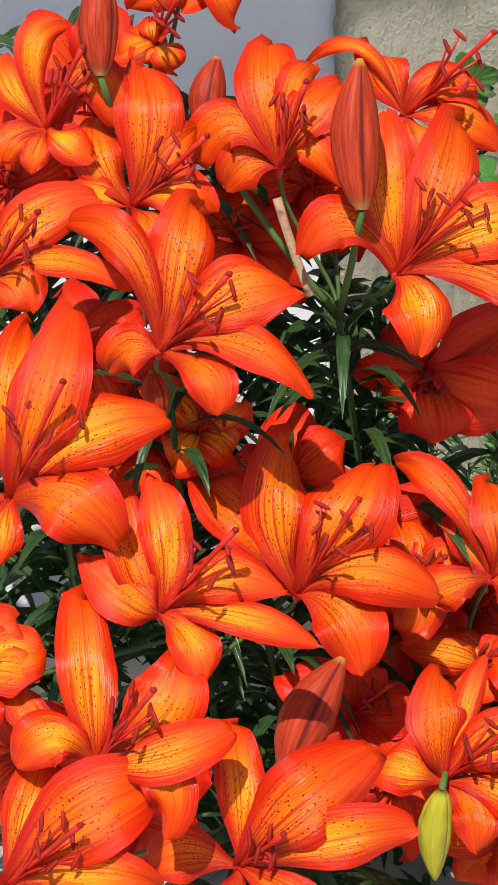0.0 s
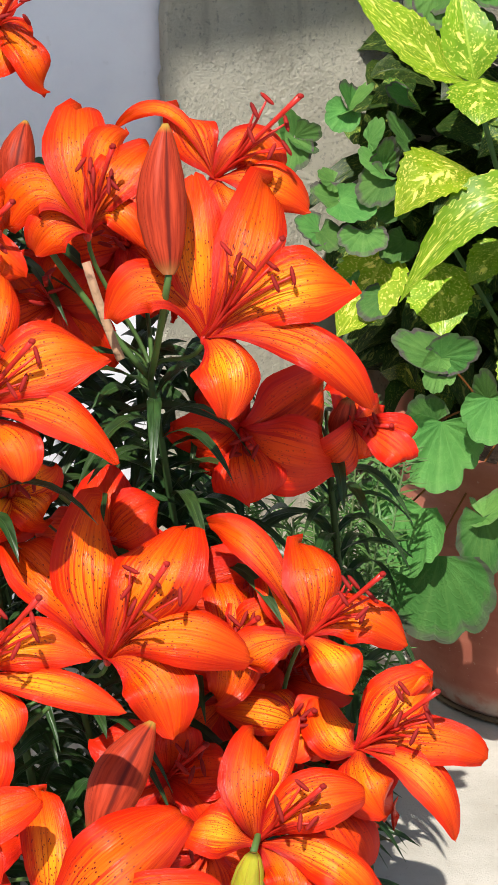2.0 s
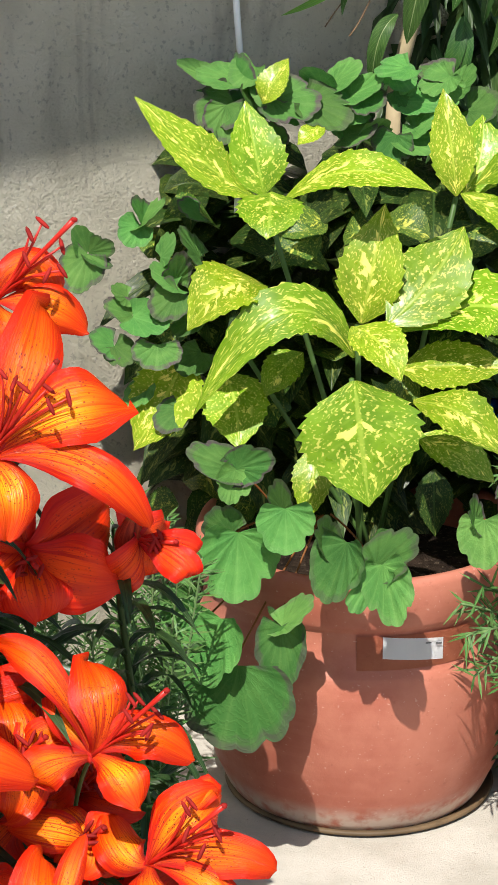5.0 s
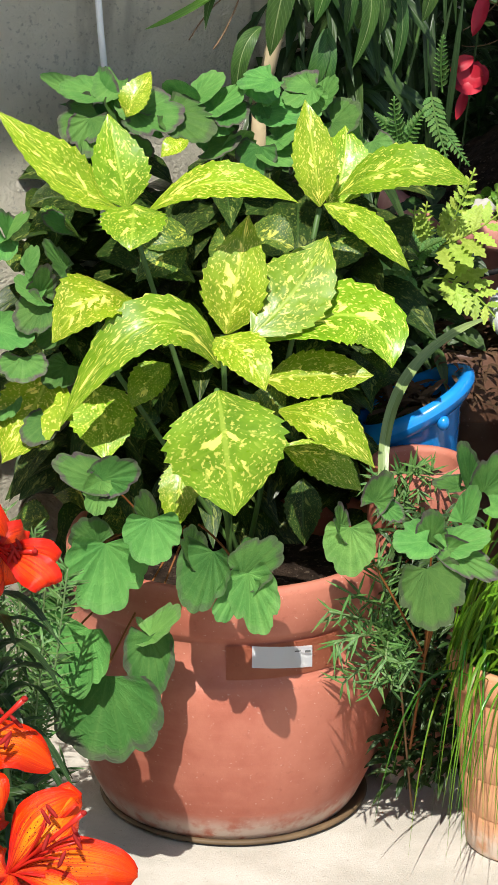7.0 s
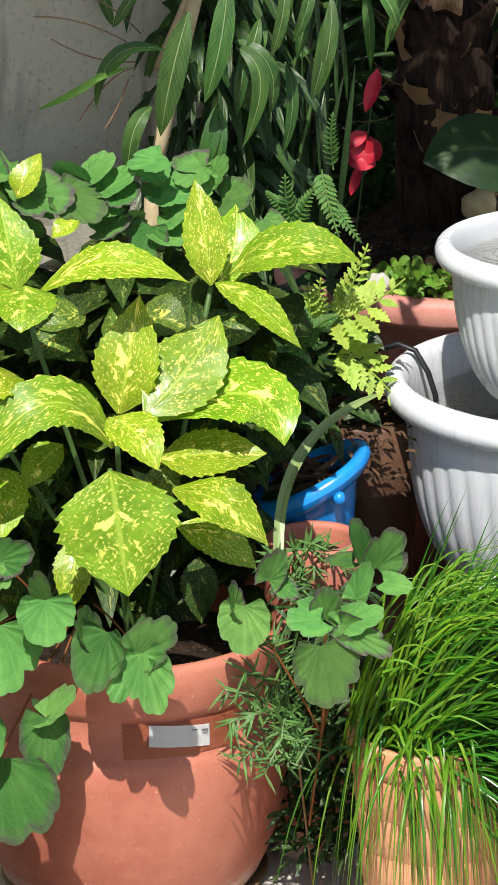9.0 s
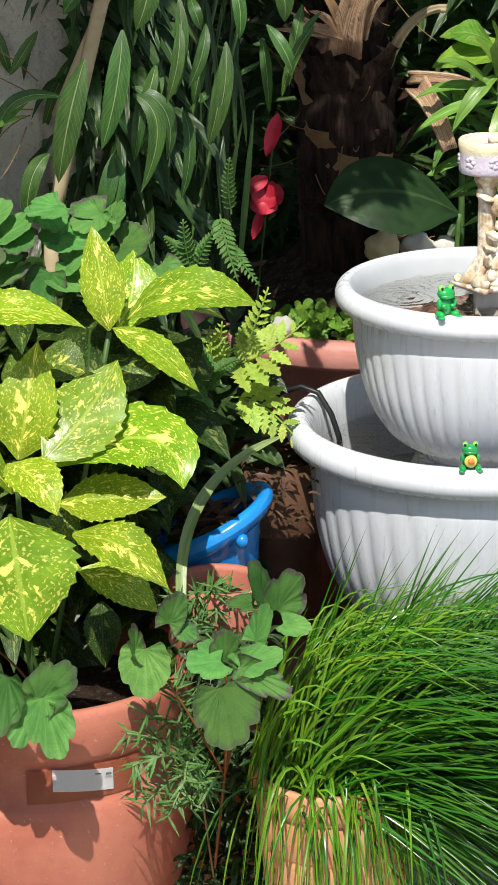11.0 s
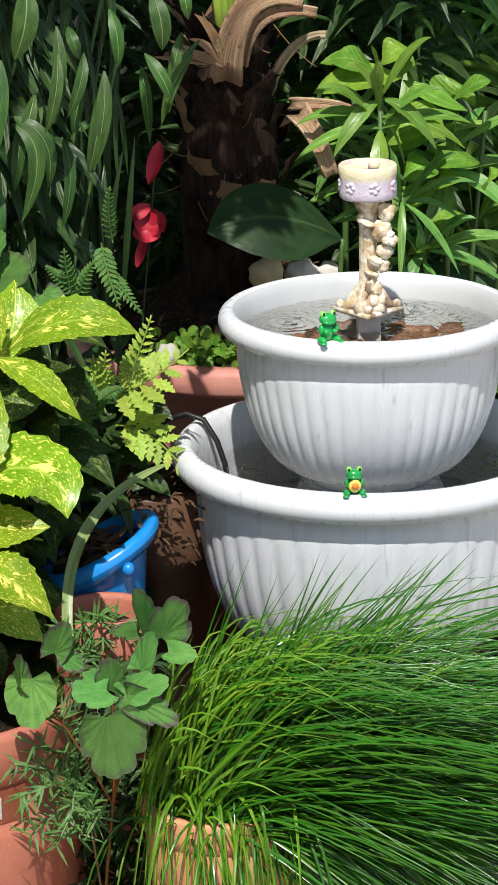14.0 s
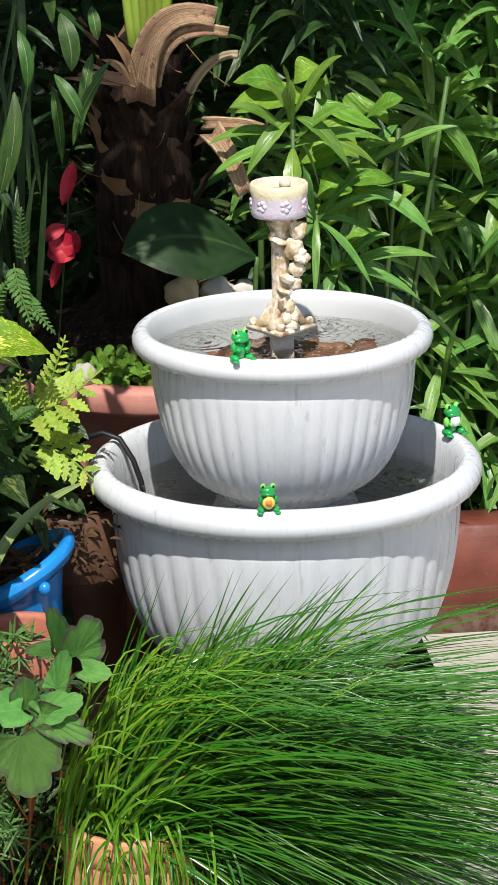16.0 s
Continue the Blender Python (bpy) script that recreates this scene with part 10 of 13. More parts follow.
leaf(lance_10, (0.8300, 3.9800, 0.2170), (0.8371, 3.9379, 0.3052), (0.8429, 3.9217, 0.3290), 0.0143, way(0.01, 0.6, 0.7), M_STRAP, LANCE, 0.0, 0.2, 10, 4)
leaf(lance_10, (0.8300, 3.9800, 0.2170), (0.7978, 3.9391, 0.3033), (0.7714, 3.9239, 0.3255), 0.0167, way(0.10, 0.6, 0.7), M_STRAP, LANCE, 0.0, 0.2, 10, 4)
leaf(lance_10, (0.8300, 3.9800, 0.2290), (0.7768, 3.9971, 0.2874), (0.7333, 4.0293, 0.2867), 0.0202, way(-0.01, 0.6, 0.7), M_STRAP, LANCE, 0.0, 0.2, 10, 4)
leaf(lance_10, (0.8300, 3.9800, 0.2400), (0.7659, 3.9650, 0.2758), (0.7134, 3.9710, 0.2568), 0.0179, way(-0.23, 0.6, 0.7), M_STRAP, LANCE, 0.0, 0.2, 10, 4)
leaf(lance_10, (0.8300, 3.9800, 0.2210), (0.7677, 3.9595, 0.2280), (0.7167, 3.9608, 0.1854), 0.0155, way(-0.06, 0.6, 0.7), M_STRAP, LANCE, 0.0, 0.2, 10, 4)
leaf(lance_10, (0.8300, 3.9800, 0.2030), (0.7834, 3.9511, 0.1941), (0.7453, 3.9456, 0.1385), 0.0204, way(-0.29, 0.6, 0.7), M_STRAP, LANCE, 0.0, 0.2, 10, 4)
leaf(lance_10, (0.8300, 3.9800, 0.2180), (0.8266, 3.9387, 0.1871), (0.8238, 3.9230, 0.1135), 0.0157, way(0.15, 0.6, 0.7), M_STRAP, LANCE, 0.0, 0.2, 10, 4)
leaf(lance_10, (0.8300, 3.9800, 0.2260), (0.8422, 3.9420, 0.2007), (0.8522, 3.9292, 0.1316), 0.0161, way(0.23, 0.6, 0.7), M_STRAP, LANCE, 0.0, 0.2, 10, 4)
leaf(lance_10, (0.8300, 3.9800, 0.2170), (0.8781, 4.0026, 0.1959), (0.9175, 4.0392, 0.1303), 0.0191, way(-0.26, 0.6, 0.7), M_STRAP, LANCE, 0.0, 0.2, 10, 4)
leaf(lance_10, (0.8300, 3.9800, 0.2430), (0.9056, 3.9572, 0.2472), (0.9674, 3.9567, 0.2023), 0.0190, way(0.19, 0.6, 0.7), M_STRAP, LANCE, 0.0, 0.2, 10, 4)
lance_11 = thing("lance_leaf_plant", "leafy plant with whorls of narrow green leaves", "plant", (0.903, 4.030, 0.1), "plants behind the fountain")
stalk(lance_11, (0.903, 4.030, 0.1), (0.9030, 4.0000, 0.4270), 0.004, M_STEM, 0.0, "stem")
leaf(lance_11, (0.9030, 4.0000, 0.3840), (1.0125, 3.9849, 0.4246), (1.1020, 3.9907, 0.4094), 0.0223, way(-0.05, 0.6, 0.7), M_STRAP, LANCE, 0.0, 0.2, 10, 4)
leaf(lance_11, (0.9030, 4.0000, 0.3920), (0.9685, 3.9713, 0.4552), (1.0221, 3.9659, 0.4586), 0.0163, way(-0.09, 0.6, 0.7), M_STRAP, LANCE, 0.0, 0.2, 10, 4)
leaf(lance_11, (0.9030, 4.0000, 0.4120), (0.9479, 4.0240, 0.4947), (0.9847, 4.0619, 0.5139), 0.0227, way(0.17, 0.6, 0.7), M_STRAP, LANCE, 0.0, 0.2, 10, 4)
leaf(lance_11, (0.9030, 4.0000, 0.3840), (0.8990, 4.0289, 0.4867), (0.8957, 4.0708, 0.5223), 0.0200, way(-0.18, 0.6, 0.7), M_STRAP, LANCE, 0.0, 0.2, 10, 4)
leaf(lance_11, (0.9030, 4.0000, 0.4230), (0.8424, 4.0347, 0.5245), (0.7928, 4.0812, 0.5591), 0.0178, way(-0.20, 0.6, 0.7), M_STRAP, LANCE, 0.0, 0.2, 10, 4)
leaf(lance_11, (0.9030, 4.0000, 0.4210), (0.8066, 4.0318, 0.4819), (0.7278, 4.0760, 0.4833), 0.0223, way(0.24, 0.6, 0.7), M_STRAP, LANCE, 0.0, 0.2, 10, 4)
leaf(lance_11, (0.9030, 4.0000, 0.3990), (0.7919, 3.9895, 0.4292), (0.7010, 3.9992, 0.4056), 0.0214, way(0.17, 0.6, 0.7), M_STRAP, LANCE, 0.0, 0.2, 10, 4)
leaf(lance_11, (0.9030, 4.0000, 0.4020), (0.8263, 4.0257, 0.3967), (0.7636, 4.0649, 0.3441), 0.0161, way(0.28, 0.6, 0.7), M_STRAP, LANCE, 0.0, 0.2, 10, 4)
leaf(lance_11, (0.9030, 4.0000, 0.4160), (0.8552, 3.9608, 0.3900), (0.8161, 3.9469, 0.3203), 0.0186, way(-0.16, 0.6, 0.7), M_STRAP, LANCE, 0.0, 0.2, 10, 4)
leaf(lance_11, (0.9030, 4.0000, 0.3940), (0.8808, 3.9452, 0.3414), (0.8626, 3.9185, 0.2500), 0.0211, way(0.18, 0.6, 0.7), M_STRAP, LANCE, 0.0, 0.2, 10, 4)
leaf(lance_11, (0.9030, 4.0000, 0.4080), (0.9428, 3.9466, 0.3582), (0.9754, 3.9211, 0.2691), 0.0201, way(0.20, 0.6, 0.7), M_STRAP, LANCE, 0.0, 0.2, 10, 4)
leaf(lance_11, (0.9030, 4.0000, 0.3900), (0.9697, 3.9595, 0.3629), (1.0244, 3.9445, 0.2924), 0.0189, way(-0.29, 0.6, 0.7), M_STRAP, LANCE, 0.0, 0.2, 10, 4)
leaf(lance_11, (0.9030, 4.0000, 0.3990), (1.0025, 3.9710, 0.3944), (1.0839, 3.9654, 0.3422), 0.0177, way(-0.17, 0.6, 0.7), M_STRAP, LANCE, 0.0, 0.2, 10, 4)
lance_12 = thing("lance_leaf_plant", "leafy plant with whorls of narrow green leaves", "plant", (0.904, 3.990, 0.1), "plants behind the fountain")
stalk(lance_12, (0.904, 3.990, 0.1), (0.9040, 3.9600, 0.2950), 0.004, M_STEM, 0.0, "stem")
leaf(lance_12, (0.9040, 3.9600, 0.2810), (1.0068, 3.9451, 0.3206), (1.0909, 3.9510, 0.3047), 0.0171, way(0.12, 0.6, 0.7), M_STRAP, LANCE, 0.0, 0.2, 10, 4)
leaf(lance_12, (0.9040, 3.9600, 0.2900), (0.9819, 3.9272, 0.3625), (1.0456, 3.9185, 0.3734), 0.0153, way(0.19, 0.6, 0.7), M_STRAP, LANCE, 0.0, 0.2, 10, 4)
leaf(lance_12, (0.9040, 3.9600, 0.2780), (0.9462, 3.9220, 0.3587), (0.9806, 3.9091, 0.3764), 0.0217, way(0.07, 0.6, 0.7), M_STRAP, LANCE, 0.0, 0.2, 10, 4)
leaf(lance_12, (0.9040, 3.9600, 0.2500), (0.8884, 3.9160, 0.3424), (0.8756, 3.8982, 0.3696), 0.0224, way(-0.19, 0.6, 0.7), M_STRAP, LANCE, 0.0, 0.2, 10, 4)
leaf(lance_12, (0.9040, 3.9600, 0.2950), (0.8575, 3.9252, 0.3693), (0.8194, 3.9149, 0.3817), 0.0221, way(-0.03, 0.6, 0.7), M_STRAP, LANCE, 0.0, 0.2, 10, 4)
leaf(lance_12, (0.9040, 3.9600, 0.2900), (0.8311, 3.9359, 0.3446), (0.7715, 3.9343, 0.3408), 0.0215, way(0.01, 0.6, 0.7), M_STRAP, LANCE, 0.0, 0.2, 10, 4)
leaf(lance_12, (0.9040, 3.9600, 0.2630), (0.7979, 3.9451, 0.3028), (0.7111, 3.9512, 0.2870), 0.0197, way(-0.03, 0.6, 0.7), M_STRAP, LANCE, 0.0, 0.2, 10, 4)
leaf(lance_12, (0.9040, 3.9600, 0.2650), (0.8321, 3.9317, 0.2593), (0.7733, 3.9268, 0.2062), 0.0189, way(0.11, 0.6, 0.7), M_STRAP, LANCE, 0.0, 0.2, 10, 4)
leaf(lance_12, (0.9040, 3.9600, 0.2490), (0.8576, 3.9190, 0.2199), (0.8197, 3.9036, 0.1477), 0.0213, way(0.11, 0.6, 0.7), M_STRAP, LANCE, 0.0, 0.2, 10, 4)
leaf(lance_12, (0.9040, 3.9600, 0.2530), (0.8887, 3.9854, 0.2165), (0.8762, 4.0243, 0.1383), 0.0207, way(-0.28, 0.6, 0.7), M_STRAP, LANCE, 0.0, 0.2, 10, 4)
leaf(lance_12, (0.9040, 3.9600, 0.2530), (0.9215, 3.9202, 0.2247), (0.9359, 3.9058, 0.1532), 0.0194, way(0.05, 0.6, 0.7), M_STRAP, LANCE, 0.0, 0.2, 10, 4)
leaf(lance_12, (0.9040, 3.9600, 0.2650), (0.9542, 3.9219, 0.2409), (0.9952, 3.9089, 0.1729), 0.0207, way(-0.13, 0.6, 0.7), M_STRAP, LANCE, 0.0, 0.2, 10, 4)
leaf(lance_12, (0.9040, 3.9600, 0.2640), (0.9875, 3.9850, 0.2734), (1.0559, 4.0236, 0.2328), 0.0201, way(-0.07, 0.6, 0.7), M_STRAP, LANCE, 0.0, 0.2, 10, 4)
lance_13 = thing("lance_leaf_plant", "leafy plant with whorls of narrow green leaves", "plant", (0.928, 4.130, 0.1), "plants behind the fountain")
stalk(lance_13, (0.928, 4.130, 0.1), (0.9280, 4.1000, 0.6940), 0.004, M_STEM, 0.0, "stem")
leaf(lance_13, (0.9280, 4.1000, 0.6810), (1.0245, 4.0770, 0.7357), (1.1035, 4.0763, 0.7320), 0.0227, way(0.20, 0.6, 0.7), M_LILYGREEN, LANCE, 0.0, 0.2, 10, 4)
leaf(lance_13, (0.9280, 4.1000, 0.6700), (0.9920, 4.1250, 0.7436), (1.0444, 4.1637, 0.7555), 0.0191, way(0.14, 0.6, 0.7), M_LILYGREEN, LANCE, 0.0, 0.2, 10, 4)
leaf(lance_13, (0.9280, 4.1000, 0.6800), (0.9728, 4.0605, 0.7639), (1.0095, 4.0464, 0.7841), 0.0261, way(0.28, 0.6, 0.7), M_LILYGREEN, LANCE, 0.0, 0.2, 10, 4)
leaf(lance_13, (0.9280, 4.1000, 0.6850), (0.9330, 4.0556, 0.7781), (0.9370, 4.0375, 0.8059), 0.0215, way(-0.23, 0.6, 0.7), M_LILYGREEN, LANCE, 0.0, 0.2, 10, 4)
leaf(lance_13, (0.9280, 4.1000, 0.6490), (0.8890, 4.0578, 0.7383), (0.8572, 4.0414, 0.7631), 0.0194, way(0.25, 0.6, 0.7), M_LILYGREEN, LANCE, 0.0, 0.2, 10, 4)
leaf(lance_13, (0.9280, 4.1000, 0.6580), (0.8381, 4.0668, 0.7321), (0.7646, 4.0579, 0.7445), 0.0190, way(0.15, 0.6, 0.7), M_LILYGREEN, LANCE, 0.0, 0.2, 10, 4)
leaf(lance_13, (0.9280, 4.1000, 0.6590), (0.8324, 4.0868, 0.6945), (0.7541, 4.0942, 0.6752), 0.0208, way(0.25, 0.6, 0.7), M_LILYGREEN, LANCE, 0.0, 0.2, 10, 4)
leaf(lance_13, (0.9280, 4.1000, 0.6820), (0.8501, 4.1241, 0.6844), (0.7864, 4.1620, 0.6380), 0.0180, way(0.20, 0.6, 0.7), M_LILYGREEN, LANCE, 0.0, 0.2, 10, 4)
leaf(lance_13, (0.9280, 4.1000, 0.6820), (0.8745, 4.0621, 0.6585), (0.8308, 4.0493, 0.5909), 0.0182, way(0.03, 0.6, 0.7), M_LILYGREEN, LANCE, 0.0, 0.2, 10, 4)
leaf(lance_13, (0.9280, 4.1000, 0.6570), (0.9172, 4.0500, 0.6120), (0.9084, 4.0272, 0.5268), 0.0203, way(0.09, 0.6, 0.7), M_LILYGREEN, LANCE, 0.0, 0.2, 10, 4)
leaf(lance_13, (0.9280, 4.1000, 0.6580), (0.9709, 4.0543, 0.6210), (1.0059, 4.0352, 0.5424), 0.0259, way(0.15, 0.6, 0.7), M_LILYGREEN, LANCE, 0.0, 0.2, 10, 4)
leaf(lance_13, (0.9280, 4.1000, 0.6780), (0.9869, 4.0631, 0.6565), (1.0352, 4.0511, 0.5906), 0.0253, way(0.02, 0.6, 0.7), M_LILYGREEN, LANCE, 0.0, 0.2, 10, 4)
leaf(lance_13, (0.9280, 4.1000, 0.6880), (1.0236, 4.0779, 0.6953), (1.1019, 4.0780, 0.6529), 0.0182, way(-0.05, 0.6, 0.7), M_LILYGREEN, LANCE, 0.0, 0.2, 10, 4)
lance_14 = thing("lance_leaf_plant", "leafy plant with whorls of narrow green leaves", "plant", (0.494, 3.650, 0.1), "plants behind the fountain")
stalk(lance_14, (0.494, 3.650, 0.1), (0.4940, 3.6200, 0.7130), 0.004, M_STEM, 0.0, "stem")
leaf(lance_14, (0.4940, 3.6200, 0.7040), (0.5554, 3.6039, 0.7419), (0.6056, 3.6088, 0.7245), 0.0177, way(-0.14, 0.6, 0.7), M_STRAP, LANCE, 0.0, 0.2, 10, 4)
leaf(lance_14, (0.4940, 3.6200, 0.7110), (0.5214, 3.5878, 0.7787), (0.5439, 3.5797, 0.7858), 0.0189, way(0.00, 0.6, 0.7), M_STRAP, LANCE, 0.0, 0.2, 10, 4)
leaf(lance_14, (0.4940, 3.6200, 0.6990), (0.4772, 3.5851, 0.7720), (0.4634, 3.5748, 0.7834), 0.0198, way(-0.22, 0.6, 0.7), M_STRAP, LANCE, 0.0, 0.2, 10, 4)
leaf(lance_14, (0.4940, 3.6200, 0.7090), (0.4483, 3.5945, 0.7640), (0.4110, 3.5919, 0.7606), 0.0179, way(0.19, 0.6, 0.7), M_STRAP, LANCE, 0.0, 0.2, 10, 4)
leaf(lance_14, (0.4940, 3.6200, 0.7120), (0.4467, 3.6059, 0.7446), (0.4079, 3.6125, 0.7230), 0.0204, way(0.18, 0.6, 0.7), M_STRAP, LANCE, 0.0, 0.2, 10, 4)
leaf(lance_14, (0.4940, 3.6200, 0.6990), (0.4423, 3.5980, 0.7025), (0.4000, 3.5982, 0.6570), 0.0138, way(0.08, 0.6, 0.7), M_STRAP, LANCE, 0.0, 0.2, 10, 4)
leaf(lance_14, (0.4940, 3.6200, 0.7060), (0.4720, 3.5921, 0.6974), (0.4541, 3.5874, 0.6420), 0.0193, way(-0.28, 0.6, 0.7), M_STRAP, LANCE, 0.0, 0.2, 10, 4)
leaf(lance_14, (0.4940, 3.6200, 0.7030), (0.5192, 3.5946, 0.6987), (0.5398, 3.5919, 0.6468), 0.0160, way(0.04, 0.6, 0.7), M_STRAP, LANCE, 0.0, 0.2, 10, 4)
leaf(lance_14, (0.4940, 3.6200, 0.6990), (0.5454, 3.6348, 0.6993), (0.5875, 3.6650, 0.6512), 0.0174, way(-0.28, 0.6, 0.7), M_STRAP, LANCE, 0.0, 0.2, 10, 4)
lance_15 = thing("lance_leaf_plant", "leafy plant with whorls of narrow green leaves", "plant", (0.548, 3.530, 0.1), "plants behind the fountain")
stalk(lance_15, (0.548, 3.530, 0.1), (0.5480, 3.5000, 0.6610), 0.004, M_STEM, 0.0, "stem")
leaf(lance_15, (0.5480, 3.5000, 0.6540), (0.5956, 3.4824, 0.6934), (0.6345, 3.4862, 0.6773), 0.0140, way(0.13, 0.6, 0.7), M_STRAP, LANCE, 0.0, 0.2, 10, 4)
leaf(lance_15, (0.5480, 3.5000, 0.6510), (0.5819, 3.4696, 0.7154), (0.6097, 3.4629, 0.7197), 0.0152, way(0.30, 0.6, 0.7), M_STRAP, LANCE, 0.0, 0.2, 10, 4)
leaf(lance_15, (0.5480, 3.5000, 0.6450), (0.5314, 3.4602, 0.7286), (0.5179, 3.4458, 0.7486), 0.0132, way(-0.22, 0.6, 0.7), M_STRAP, LANCE, 0.0, 0.2, 10, 4)
leaf(lance_15, (0.5480, 3.5000, 0.6540), (0.5013, 3.4698, 0.7188), (0.4631, 3.4632, 0.7235), 0.0116, way(-0.06, 0.6, 0.7), M_STRAP, LANCE, 0.0, 0.2, 10, 4)
leaf(lance_15, (0.5480, 3.5000, 0.6530), (0.4935, 3.4853, 0.6873), (0.4489, 3.4915, 0.6670), 0.0117, way(0.12, 0.6, 0.7), M_STRAP, LANCE, 0.0, 0.2, 10, 4)
leaf(lance_15, (0.5480, 3.5000, 0.6490), (0.4960, 3.5131, 0.6561), (0.4534, 3.5419, 0.6136), 0.0146, way(0.27, 0.6, 0.7), M_STRAP, LANCE, 0.0, 0.2, 10, 4)
leaf(lance_15, (0.5480, 3.5000, 0.6600), (0.5428, 3.4621, 0.6347), (0.5386, 3.4493, 0.5656), 0.0107, way(0.22, 0.6, 0.7), M_STRAP, LANCE, 0.0, 0.2, 10, 4)
leaf(lance_15, (0.5480, 3.5000, 0.6550), (0.5819, 3.4667, 0.6380), (0.6097, 3.4576, 0.5758), 0.0140, way(0.29, 0.6, 0.7), M_STRAP, LANCE, 0.0, 0.2, 10, 4)
leaf(lance_15, (0.5480, 3.5000, 0.6550), (0.5921, 3.5107, 0.6600), (0.6282, 3.5376, 0.6156), 0.0149, way(-0.03, 0.6, 0.7), M_STRAP, LANCE, 0.0, 0.2, 10, 4)
lance_16 = thing("lance_leaf_plant", "leafy plant with whorls of narrow green leaves", "plant", (0.952, 4.030, 0.1), "plants behind the fountain")
stalk(lance_16, (0.952, 4.030, 0.1), (0.9520, 4.0000, 0.1190), 0.004, M_STEM, 0.0, "stem")
leaf(lance_16, (0.9520, 4.0000, 0.0810), (1.0282, 3.9889, 0.1106), (1.0905, 3.9981, 0.0865), 0.0197, way(0.25, 0.6, 0.7), M_STRAP, LANCE, 0.0, 0.2, 10, 4)
leaf(lance_16, (0.9520, 4.0000, 0.1130), (1.0180, 3.9653, 0.1884), (1.0721, 3.9551, 0.2017), 0.0169, way(0.00, 0.6, 0.7), M_STRAP, LANCE, 0.0, 0.2, 10, 4)
leaf(lance_16, (0.9520, 4.0000, 0.0740), (0.9936, 4.0227, 0.1550), (1.0276, 4.0595, 0.1729), 0.0194, way(0.29, 0.6, 0.7), M_STRAP, LANCE, 0.0, 0.2, 10, 4)
leaf(lance_16, (0.9520, 4.0000, 0.0790), (0.9493, 4.0301, 0.1842), (0.9471, 4.0729, 0.2220), 0.0140, way(-0.29, 0.6, 0.7), M_STRAP, LANCE, 0.0, 0.2, 10, 4)
leaf(lance_16, (0.9520, 4.0000, 0.1190), (0.9121, 4.0279, 0.2128), (0.8795, 4.0688, 0.2412), 0.0183, way(-0.02, 0.6, 0.7), M_STRAP, LANCE, 0.0, 0.2, 10, 4)
leaf(lance_16, (0.9520, 4.0000, 0.1160), (0.8714, 3.9623, 0.1986), (0.8054, 3.9496, 0.2179), 0.0173, way(0.23, 0.6, 0.7), M_STRAP, LANCE, 0.0, 0.2, 10, 4)
leaf(lance_16, (0.9520, 4.0000, 0.1070), (0.8556, 4.0287, 0.1423), (0.7767, 4.0703, 0.1228), 0.0157, way(-0.24, 0.6, 0.7), M_STRAP, LANCE, 0.0, 0.2, 10, 4)
leaf(lance_16, (0.9520, 4.0000, 0.0970), (0.8824, 3.9768, 0.1000), (0.8255, 3.9761, 0.0541), 0.0173, way(0.12, 0.6, 0.7), M_STRAP, LANCE, 0.0, 0.2, 10, 4)
leaf(lance_16, (0.9520, 4.0000, 0.1170), (0.9040, 3.9671, 0.1015), (0.8648, 3.9583, 0.0405), 0.0158, way(0.10, 0.6, 0.7), M_STRAP, LANCE, 0.0, 0.2, 10, 4)
leaf(lance_16, (0.9520, 4.0000, 0.0850), (0.9422, 3.9577, 0.0526), (0.9341, 3.9413, -0.0223), 0.0141, way(0.25, 0.6, 0.7), M_STRAP, LANCE, 0.0, 0.2, 10, 4)
leaf(lance_16, (0.9520, 4.0000, 0.0700), (0.9757, 3.9617, 0.0445), (0.9951, 3.9486, -0.0248), 0.0157, way(0.17, 0.6, 0.7), M_STRAP, LANCE, 0.0, 0.2, 10, 4)
leaf(lance_16, (0.9520, 4.0000, 0.1170), (1.0266, 3.9655, 0.1007), (1.0876, 3.9554, 0.0390), 0.0196, way(0.18, 0.6, 0.7), M_STRAP, LANCE, 0.0, 0.2, 10, 4)
leaf(lance_16, (0.9520, 4.0000, 0.0730), (1.0180, 3.9766, 0.0752), (1.0719, 3.9756, 0.0287), 0.0176, way(0.26, 0.6, 0.7), M_STRAP, LANCE, 0.0, 0.2, 10, 4)
lance_17 = thing("lance_leaf_plant", "leafy plant with whorls of narrow green leaves", "plant", (0.722, 4.010, 0.1), "plants behind the fountain")
stalk(lance_17, (0.722, 4.010, 0.1), (0.7220, 3.9800, 0.4250), 0.004, M_STEM, 0.0, "stem")
leaf(lance_17, (0.7220, 3.9800, 0.4180), (0.8125, 3.9621, 0.4622), (0.8866, 3.9655, 0.4499), 0.0208, way(-0.24, 0.6, 0.7), M_LILYGREEN, LANCE, 0.0, 0.2, 10, 4)
leaf(lance_17, (0.7220, 3.9800, 0.3870), (0.7810, 3.9451, 0.4623), (0.8292, 3.9347, 0.4755), 0.0190, way(-0.24, 0.6, 0.7), M_LILYGREEN, LANCE, 0.0, 0.2, 10, 4)
leaf(lance_17, (0.7220, 3.9800, 0.4250), (0.7524, 4.0067, 0.5191), (0.7773, 4.0467, 0.5477), 0.0193, way(0.19, 0.6, 0.7), M_LILYGREEN, LANCE, 0.0, 0.2, 10, 4)
